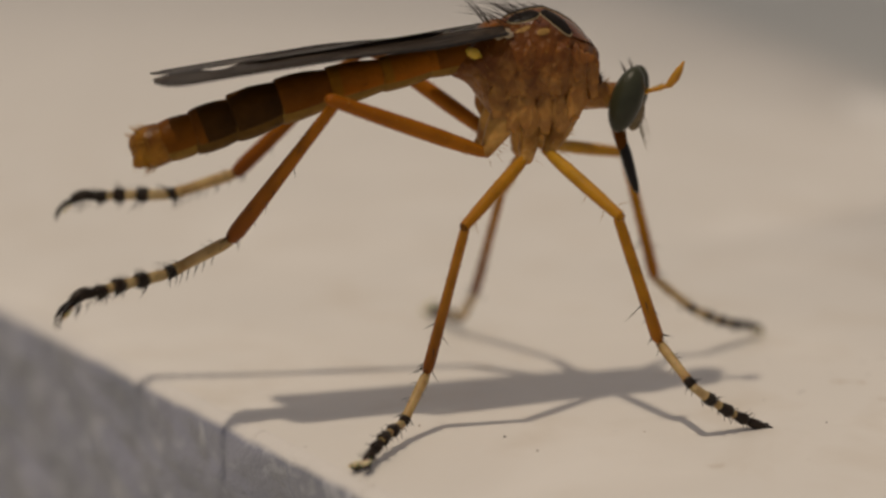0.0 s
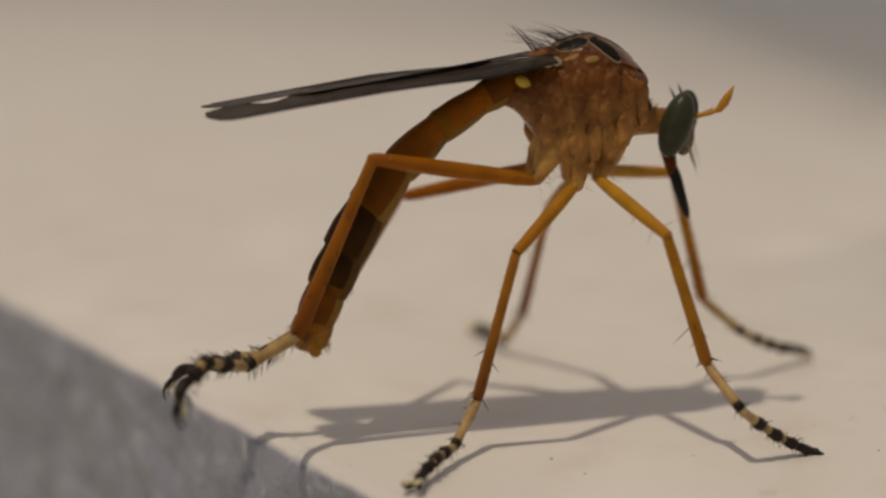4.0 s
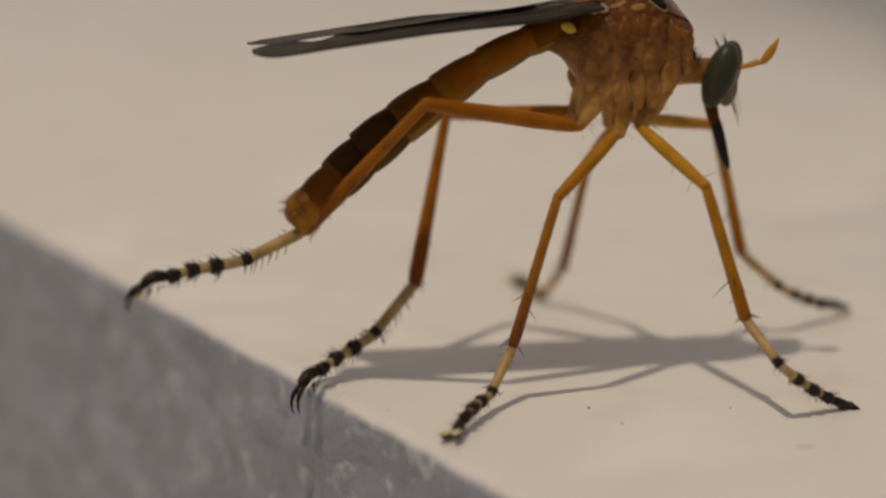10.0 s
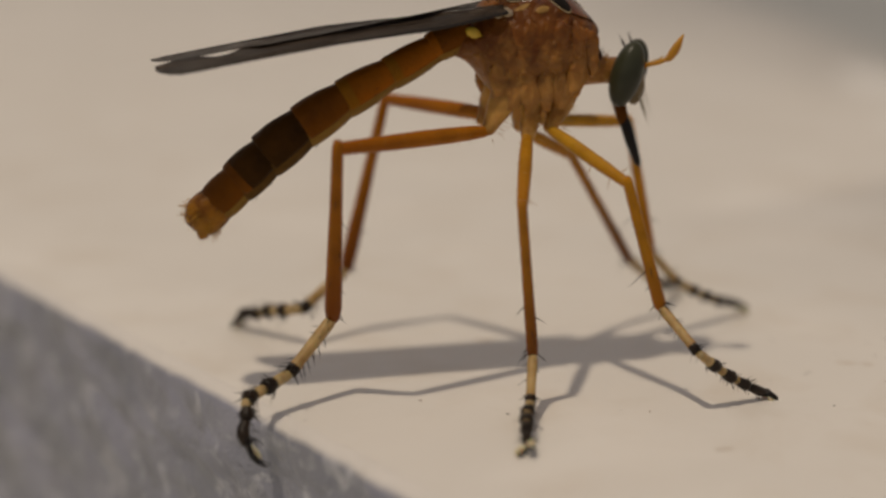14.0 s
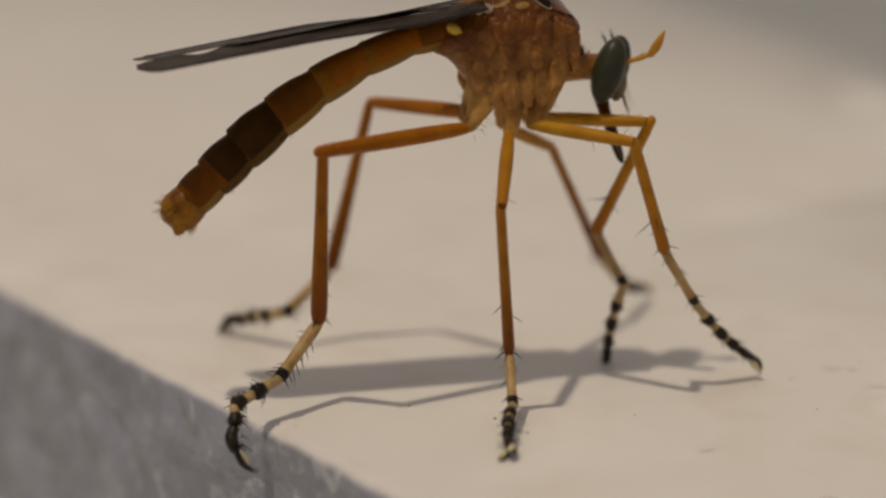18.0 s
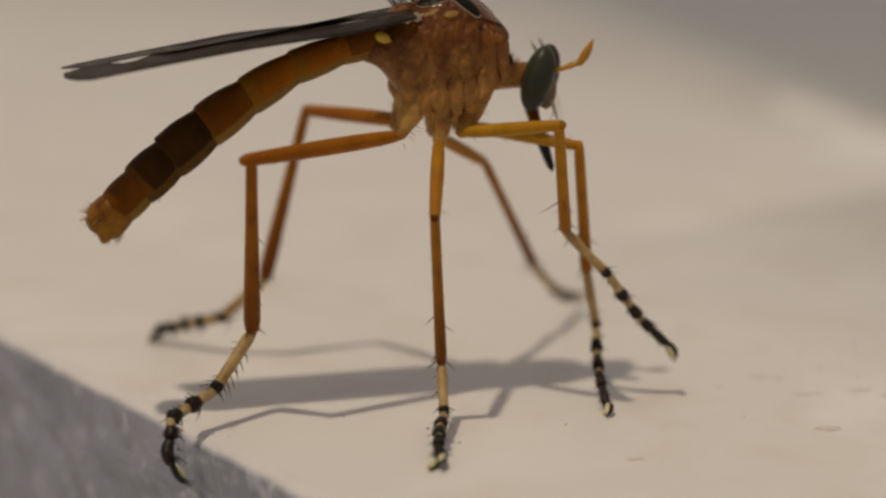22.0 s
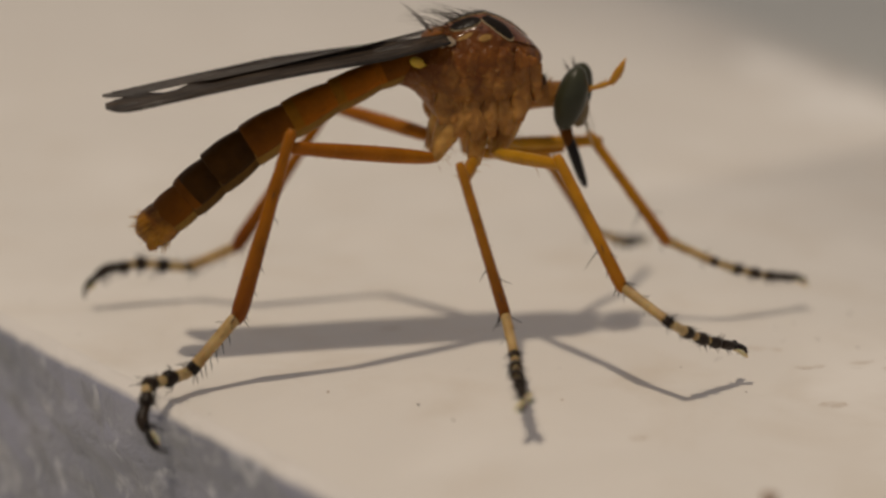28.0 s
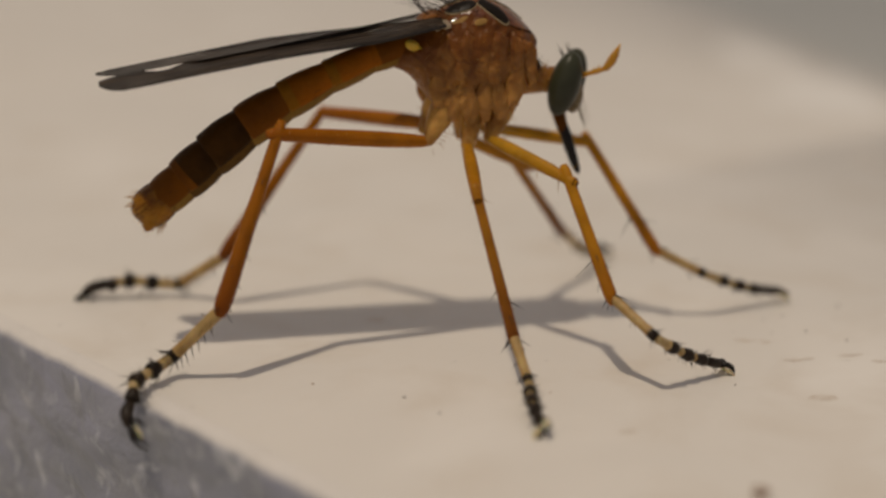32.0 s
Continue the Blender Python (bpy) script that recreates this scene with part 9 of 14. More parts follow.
    walk(legs['middle_left']['femur'], [
        (0, pose(0.00006, 0.0015, -0.00351, 85.9, 29, 87.1)), (0.5, pose(0.00006, 0.0015, -0.00351, 82.7, 25, 86.6)),
        (1, pose(0.00006, 0.0015, -0.00351, 89.8, 24.3, 90.4)), (1.5, pose(0.00006, 0.0015, -0.00351, 82.9, 24.1, 87.4)),
        (2, pose(0.00006, 0.0015, -0.00351, 86.4, 25.5, 88.6)), (2.5, pose(0.00006, 0.0015, -0.00351, 85, 27.1, 87.7)),
        (3, pose(0.00006, 0.0015, -0.00351, 89.5, 25.1, 90.1)), (4, pose(0.00006, 0.0015, -0.00351, 86.9, 24.5, 89)),
        (5, pose(0.00006, 0.0015, -0.00351, 83.5, 24, 88.3)), (5.5, pose(0.00006, 0.0015, -0.00351, 81.4, 23.2, 87.6)),
        (6, pose(0.00006, 0.0015, -0.00351, 84.9, 18.2, 89.7)), (6.5, pose(0.00006, 0.0015, -0.00351, 83.8, 21.4, 89.1)),
        (7, pose(0.00006, 0.0015, -0.00351, 87.3, 22.2, 89.8)), (7.5, pose(0.00006, 0.0015, -0.00351, 78.9, 25.3, 85.4)),
        (8, pose(0.00006, 0.0015, -0.00351, 82.5, 23.2, 87.4)), (8.5, pose(0.00006, 0.0015, -0.00351, 86.9, 27.8, 89.1)),
        (9, pose(0.00006, 0.0015, -0.00351, 83.7, 27.4, 87.3)), (9.5, pose(0.00006, 0.0015, -0.00351, 92.1, 28.4, 91.8)),
        (10, pose(0.00006, 0.0015, -0.00351, 88.4, 30, 89.9)), (10.5, pose(0.00006, 0.0015, -0.00351, 95.2, 25.3, 93.2)),
        (10.75, pose(0.00006, 0.0015, -0.00351, 94.4, 28.4, 93)), (11, pose(0.00006, 0.0015, -0.00351, 94.1, 32.6, 93)),
        (11.25, pose(0.00006, 0.0015, -0.00351, 97.5, 29.6, 94.5)), (11.5, pose(0.00006, 0.0015, -0.00351, 102.6, 27.1, 97.2)),
        (11.75, pose(0.00006, 0.0015, -0.00351, 107.1, 30.5, 100.8)), (12, pose(0.00006, 0.0015, -0.00351, 110.6, 35, 103.6)),
        (12.25, pose(0.00006, 0.0015, -0.00351, 107.7, 20.2, 98.1)), (12.5, pose(0.00006, 0.0015, -0.00351, 94.8, 13.5, 92.4)),
        (12.75, pose(0.00006, 0.0015, -0.00351, 87, 19.2, 90)), (13, pose(0.00006, 0.0015, -0.00351, 84.2, 26, 86.3)),
        (13.25, pose(0.00006, 0.0015, -0.00351, 29.9, 9.9, 70.7)), (13.5, pose(0.00006, 0.0015, -0.00351, 25.3, 33.3, 38.5)),
        (13.75, pose(0.00006, 0.0015, -0.00351, 22.4, 28.1, 39.4)), (14, pose(0.00006, 0.0015, -0.00351, 19.1, 22.8, 39.6)),
        (14.25, pose(0.00006, 0.0015, -0.00351, 15.2, 14.1, 44.7)), (14.5, pose(0.00006, 0.0015, -0.00351, 10.1, 7.3, 49.4)),
        (15, pose(0.00006, 0.0015, -0.00351, 7.9, 5.2, 49.3)), (16, pose(0.00006, 0.0015, -0.00351, 10.9, 9.4, 45.6)),
        (16.5, pose(0.00006, 0.0015, -0.00351, 15.6, 16.3, 42.4)), (17, pose(0.00006, 0.0015, -0.00351, 18.8, 20.2, 42.1)),
        (18, pose(0.00006, 0.0015, -0.00351, 19.9, 18.7, 45.9)), (19, pose(0.00006, 0.0015, -0.00351, 19, 18.9, 44)),
        (19.5, pose(0.00006, 0.0015, -0.00351, 20.1, 21.3, 42.7)), (20, pose(0.00006, 0.0015, -0.00351, 19.6, 19.9, 43.7)),
        (20.5, pose(0.00006, 0.0015, -0.00351, 18.7, 17.6, 45.7)), (21, pose(0.00006, 0.0015, -0.00351, 20.9, 19.2, 47)),
        (21.5, pose(0.00006, 0.0015, -0.00351, 22.6, 21.1, 47.2)), (22, pose(0.00006, 0.0015, -0.00351, 22.5, 22.6, 45.2)),
        (22.5, pose(0.00006, 0.0015, -0.00351, 22, 19.7, 48.1)), (23, pose(0.00006, 0.0015, -0.00351, 26, 23.4, 49.2)),
        (23.5, pose(0.00006, 0.0015, -0.00351, 27.3, 26.3, 48.1)), (24, pose(0.00006, 0.0015, -0.00351, 24.8, 23.2, 48.2)),
        (24.25, pose(0.00006, 0.0015, -0.00351, 18.8, 17, 47.8)), (24.5, pose(0.00006, 0.0015, -0.00351, 17.5, 17.2, 45.3)),
        (24.75, pose(0.00006, 0.0015, -0.00351, 18.2, 16.2, 48.3)), (25, pose(0.00006, 0.0015, -0.00351, 26.4, 22.5, 52)),
        (25.25, pose(0.00006, 0.0015, -0.00351, 4.1, 8, 22.5)), (25.5, pose(0.00006, 0.0015, -0.00351, 3.7, 29.6, 6.1)),
        (25.75, pose(0.00006, 0.0015, -0.00351, 4.5, 27, 9.1)), (26, pose(0.00006, 0.0015, -0.00351, 7.5, 25.3, 16.4)),
        (26.25, pose(0.00006, 0.0015, -0.00351, 6.8, 19.6, 18.5)), (26.5, pose(0.00006, 0.0015, -0.00351, 5.7, 15, 19.6)),
        (27, pose(0.00006, 0.0015, -0.00351, 3.6, 5.5, 20.7)), (28, pose(0.00006, 0.0015, -0.00351, 2.2, 2, 9.9)),
        (28.5, pose(0.00006, 0.0015, -0.00351, 2.5, 10, 7.7)), (28.75, pose(0.00006, 0.0015, -0.00351, 3.8, 17.8, 11.2)),
        (29, pose(0.00006, 0.0015, -0.00351, 4.4, 28.5, 10.7)), (29.5, pose(0.00006, 0.0015, -0.00351, 5.3, 27.2, 12.9)),
        (29.75, pose(0.00006, 0.0015, -0.00351, 5.6, 22, 15.7)), (30, pose(0.00006, 0.0015, -0.00351, 5.5, 17, 16.9)),
        (30.5, pose(0.00006, 0.0015, -0.00351, 4.1, 22.5, 10.9)), (31, pose(0.00006, 0.0015, -0.00351, 6.2, 27.6, 15.1)),
        (31.5, pose(0.00006, 0.0015, -0.00351, 5.8, 35.3, 12.9)), (31.75, pose(0.00006, 0.0015, -0.00351, 8.9, 28.8, 20.7)),
        (32, pose(0.00006, 0.0015, -0.00351, 10, 24.6, 25.2)),])
    walk(legs['middle_left']['tibia'], [
        (0, pose(0.0003, 0.00639, -0.00637, 96.3, 50.2, 89.5)), (0.5, pose(0.00033, 0.00627, -0.00582, 99.4, 52.9, 92.5)),
        (1, pose(0.00003, 0.00609, -0.00561, 101, 54.6, 94.2)), (1.5, pose(0.00027, 0.00612, -0.00562, 100.6, 54.4, 93.7)),
        (2, pose(0.00017, 0.00613, -0.00577, 99.4, 54, 92.6)), (2.5, pose(0.00024, 0.00608, -0.00591, 98.9, 53.5, 92.2)),
        (3, pose(0.00005, 0.00609, -0.0057, 98.9, 54.6, 92.3)), (3.5, pose(0.0001, 0.00621, -0.00579, 97.7, 53.9, 91.1)),
        (4, pose(0.00014, 0.00616, -0.00569, 98, 54.6, 91.5)), (5, pose(0.0002, 0.00591, -0.00543, 99.2, 57, 93)),
        (5.5, pose(0.00025, 0.00584, -0.00528, 99.9, 58, 93.8)), (6, pose(0.00009, 0.00598, -0.00487, 100.8, 59.1, 94.7)),
        (6.5, pose(0.00014, 0.00587, -0.00511, 100.6, 58.9, 94.5)), (7, pose(0.00008, 0.00608, -0.00538, 97.6, 56.8, 91.5)),
        (7.5, pose(0.00042, 0.00602, -0.00568, 96.2, 55.7, 90.2)), (8, pose(0.00026, 0.0061, -0.00551, 96.1, 56.4, 90.1)),
        (8.5, pose(0.00013, 0.00592, -0.00585, 93.9, 55.6, 88.4)), (9, pose(0.00027, 0.00601, -0.00589, 92.3, 54.9, 86.9)),
        (9.5, pose(-0.00007, 0.00588, -0.0059, 92.6, 55.4, 87.2)), (10, pose(0.00007, 0.00577, -0.00598, 92.8, 55.3, 87.5)),
        (10.5, pose(-0.00019, 0.00602, -0.00566, 92.4, 56, 87.1)), (11, pose(-0.00016, 0.00565, -0.00616, 93.3, 54.7, 87.9)),
        (11.5, pose(-0.00049, 0.00579, -0.00569, 90.8, 56.6, 85.9)), (12, pose(-0.00088, 0.00537, -0.00628, 90.1, 54.1, 85.4)),
        (12.25, pose(-0.00059, 0.00604, -0.00518, 88.5, 59.8, 84.3)), (12.5, pose(-0.00014, 0.00629, -0.00466, 88.3, 59.7, 83.8)),
        (13, pose(0.00041, 0.00658, -0.0062, 83.8, 53.6, 79.7)), (13.25, pose(0.00176, 0.00625, -0.00449, 47.9, 58, 47.9)),
        (13.5, pose(0.00327, 0.00406, -0.00621, 29.1, 45.8, 33.7)), (13.75, pose(0.00327, 0.00416, -0.00568, 27.4, 50.2, 29.9)),
        (14, pose(0.00324, 0.00416, -0.00511, 29.1, 52.6, 30.9)), (14.25, pose(0.00312, 0.00459, -0.0044, 29.1, 55, 30.2)),
        (14.5, pose(0.003, 0.00501, -0.00391, 27.1, 56.3, 27.3)), (15, pose(0.00302, 0.00502, -0.00374, 27, 56.1, 27.4)),
        (16, pose(0.0032, 0.00475, -0.00407, 30.1, 56.1, 30.8)), (16.5, pose(0.0033, 0.00448, -0.00464, 33.2, 55.3, 34.3)),
        (17, pose(0.00333, 0.00447, -0.00505, 37.1, 54.7, 38.6)), (17.5, pose(0.00337, 0.00479, -0.00516, 39.1, 53.5, 40.9)),
        (18, pose(0.00335, 0.0049, -0.00513, 39.4, 53.4, 41.1)), (18.5, pose(0.00338, 0.00496, -0.00519, 39.6, 52.4, 41.8)),
        (19, pose(0.00345, 0.00477, -0.00513, 39.1, 52.3, 41.3)), (19.5, pose(0.00344, 0.00462, -0.0053, 38.9, 51.6, 41.4)),
        (20, pose(0.00345, 0.00473, -0.00522, 39.3, 51.7, 41.8)), (20.5, pose(0.00334, 0.00487, -0.005, 39.4, 53, 41.5)),
        (21, pose(0.00329, 0.00496, -0.00518, 40.1, 52.3, 42.5)), (21.5, pose(0.0033, 0.00499, -0.0054, 40.6, 51.6, 43.5)),
        (22, pose(0.00346, 0.00492, -0.00559, 40.9, 50.3, 44.5)), (22.5, pose(0.00341, 0.00522, -0.00542, 42.1, 51.4, 45.3)),
        (23, pose(0.00329, 0.00523, -0.00576, 42.7, 51.1, 46)), (23.5, pose(0.00329, 0.0051, -0.00602, 42.4, 50.4, 46.3)),
        (24, pose(0.00339, 0.00522, -0.00577, 42.5, 50.9, 46.4)), (24.25, pose(0.00355, 0.00535, -0.00524, 43.2, 48.7, 48)),
        (24.5, pose(0.00369, 0.00519, -0.00523, 44.1, 45.2, 50.6)), (24.75, pose(0.00341, 0.00527, -0.00505, 47.7, 45.6, 53.7)),
        (25, pose(0.00292, 0.00517, -0.00546, 49.4, 44.4, 56)), (25.25, pose(0.00447, 0.00331, -0.00414, 48.3, 47, 54)),
        (25.5, pose(0.00416, 0.00191, -0.00583, 26.8, 39.4, 36.2)), (25.75, pose(0.00403, 0.00209, -0.0055, 27.8, 44.6, 34.9)),
        (26, pose(0.00377, 0.00253, -0.00521, 27.8, 47.7, 33.6)), (26.25, pose(0.00397, 0.00276, -0.00485, 27.6, 45.8, 34.4)),
        (26.5, pose(0.0041, 0.00289, -0.00455, 27.1, 43.3, 35.1)), (27, pose(0.00402, 0.00293, -0.00372, 29.3, 44.7, 37.4)),
        (27.5, pose(0.00383, 0.00258, -0.00331, 30.6, 46, 39.2)), (28, pose(0.00355, 0.00193, -0.00331, 32.5, 44.9, 41.9)),
        (28.5, pose(0.00327, 0.00171, -0.00376, 33.1, 44, 43.2)), (28.75, pose(0.00311, 0.00187, -0.0042, 31.9, 43.3, 42.6)),
        (29, pose(0.00279, 0.00177, -0.00483, 30.5, 39.5, 42.9)), (29.5, pose(0.00273, 0.00186, -0.00469, 30.9, 40.3, 42.8)),
        (30, pose(0.00279, 0.00208, -0.00399, 31.8, 43.4, 42.2)), (30.5, pose(0.0027, 0.00172, -0.00435, 31, 39.6, 43.5)),
        (31, pose(0.00254, 0.00189, -0.0046, 30.9, 39.7, 43.4)), (31.5, pose(0.00236, 0.00175, -0.00507, 29.8, 36.2, 44.2)),
        (31.75, pose(0.00244, 0.00215, -0.00466, 31, 40, 43.1)), (32, pose(0.00243, 0.00239, -0.00434, 32.5, 42.9, 43.5)),])
    walk(legs['middle_left']['basitarsus'], [
        (0, pose(0.00035, 0.01186, -0.01293, 109.2, 44.5, 99.8)), (0.5, pose(0.00011, 0.01135, -0.01257, 111.9, 44.5, 101.8)),
        (1, pose(-0.00033, 0.01093, -0.01244, 113.8, 44.6, 103.2)), (1.5, pose(-0.00004, 0.01099, -0.01245, 114.4, 44.9, 103.8)),
        (2, pose(-0.00006, 0.01107, -0.01258, 114.9, 45.1, 104.2)), (2.5, pose(0.00005, 0.01108, -0.01268, 115.8, 45.3, 105)),
        (3, pose(-0.00015, 0.01095, -0.01255, 116.6, 45.6, 105.7)), (3.5, pose(0, 0.01118, -0.0126, 117.1, 45.8, 106.2)),
        (4, pose(0.00002, 0.01104, -0.01254, 118.2, 45.9, 107.1)), (5, pose(-0.00004, 0.01043, -0.01241, 120.3, 46.3, 108.9)),
        (5.5, pose(-0.00004, 0.01022, -0.0123, 121.4, 46.4, 109.9)), (6, pose(-0.00025, 0.01021, -0.01198, 123, 46.3, 111.2)),
        (6.5, pose(-0.0002, 0.01013, -0.0122, 123.9, 46.5, 112)), (7, pose(-0.00004, 0.01066, -0.01237, 124, 46.9, 112.2)),
        (7.5, pose(0.00041, 0.01074, -0.01259, 124.3, 47.2, 112.6)), (8, pose(0.00026, 0.01073, -0.01248, 125.2, 47.4, 113.4)),
        (8.5, pose(0.00026, 0.01065, -0.01275, 125, 47.8, 113.4)), (9, pose(0.00054, 0.01083, -0.01276, 124.9, 48.2, 113.5)),
        (9.5, pose(0.00016, 0.01063, -0.01279, 124.3, 48.4, 113)), (10, pose(0.00028, 0.01053, -0.01285, 123.5, 48.6, 112.4)),
        (10.5, pose(0.00005, 0.01069, -0.0126, 122.6, 48.8, 111.7)), (11, pose(0.00002, 0.01048, -0.01298, 122.3, 48.9, 111.5)),
        (11.5, pose(-0.00016, 0.01037, -0.01264, 116.8, 47.3, 106.4)), (12, pose(-0.00049, 0.01023, -0.01303, 112.5, 45.3, 102.4)),
        (12.5, pose(0.00031, 0.01048, -0.01186, 108.7, 35.9, 97.2)), (13, pose(0.00132, 0.01157, -0.0131, 97.7, 43.5, 91.3)),
        (13.25, pose(0.00474, 0.00957, -0.01164, 43.4, 30, 58.1)), (13.5, pose(0.00811, 0.00729, -0.0122, 20.1, 29.2, 32.8)),
        (14, pose(0.00752, 0.00672, -0.01164, 21, 36.9, 28.6)), (14.5, pose(0.00705, 0.0071, -0.01075, 20, 33.4, 29.5)),
        (15, pose(0.00709, 0.00713, -0.01056, 19.4, 31, 30.4)), (16, pose(0.00713, 0.0071, -0.01089, 21.7, 32.6, 32.4)),
        (16.5, pose(0.00716, 0.00712, -0.01141, 24.5, 36.6, 33.4)), (17, pose(0.00707, 0.00745, -0.01181, 27.8, 41.4, 34.6)),
        (17.5, pose(0.00713, 0.00805, -0.01188, 27.8, 41.3, 34.6)), (18, pose(0.00711, 0.00818, -0.01185, 27.9, 41.4, 34.7)),
        (18.5, pose(0.0072, 0.00837, -0.01185, 27.7, 41.1, 34.6)), (19, pose(0.00729, 0.00815, -0.01175, 28, 41.4, 34.9)),
        (19.5, pose(0.00733, 0.00805, -0.01184, 28.3, 41.6, 35.1)), (20, pose(0.00731, 0.00819, -0.01178, 28.4, 41.7, 35.2)),
        (20.5, pose(0.00711, 0.0082, -0.01167, 28.5, 41.7, 35.5)), (21, pose(0.00706, 0.00842, -0.01181, 28.6, 41.7, 35.6)),
        (21.5, pose(0.00708, 0.00858, -0.01199, 28.7, 41.9, 35.9)), (22, pose(0.0073, 0.0087, -0.01207, 29.1, 42.3, 36.2)),
        (22.5, pose(0.00713, 0.00897, -0.01203, 29.2, 42.4, 36.3)), (23, pose(0.00699, 0.00906, -0.01237, 29.4, 42.7, 36.6)),
        (23.5, pose(0.00703, 0.00902, -0.01255, 29.7, 43, 36.9)), (24, pose(0.00708, 0.00909, -0.01237, 29.6, 43, 37)),
        (24.25, pose(0.0073, 0.00952, -0.01162, 13.1, 46.6, 15)), (24.5, pose(0.00749, 0.00981, -0.01124, -18.2, 46.6, -26.9)),
        (24.75, pose(0.0069, 0.01003, -0.01108, -47.8, 38.5, -63.1)), (25, pose(0.00627, 0.01013, -0.01133, -67.8, 32.7, -80.1)),
        (25.25, pose(0.0078, 0.0079, -0.01023, -17.1, 32.2, -32.2)), (25.5, pose(0.00935, 0.0057, -0.01111, 8.6, 32.6, 13.5)),
        (26, pose(0.00836, 0.00559, -0.01128, 13.9, 39, 19.8)), (26.25, pose(0.00871, 0.00599, -0.01074, 15.9, 34.2, 25.3)),
        (26.5, pose(0.00901, 0.00634, -0.0102, 16.7, 29, 30.3)), (27, pose(0.00864, 0.00646, -0.00949, 16, 24.3, 33.9)),
        (28, pose(0.00782, 0.00576, -0.00903, 18.3, 21.9, 41.5)), (28.5, pose(0.0075, 0.00569, -0.00936, 23.6, 25.9, 45.1)),
        (29, pose(0.00733, 0.00599, -0.00994, 30.5, 31.3, 48.6)), (29.5, pose(0.00721, 0.006, -0.00988, 29.9, 31.6, 47.6)),
        (30, pose(0.00707, 0.00596, -0.00944, 29.3, 31.9, 46.7)), (30.5, pose(0.00717, 0.00596, -0.00945, 29.2, 32.6, 46.1)),
        (31, pose(0.00699, 0.0061, -0.00969, 28.8, 33, 45.3)), (31.5, pose(0.00699, 0.00625, -0.00979, 28.7, 33.7, 44.6)),
        (32, pose(0.00661, 0.00636, -0.00971, 28.2, 34.1, 43.8)),])
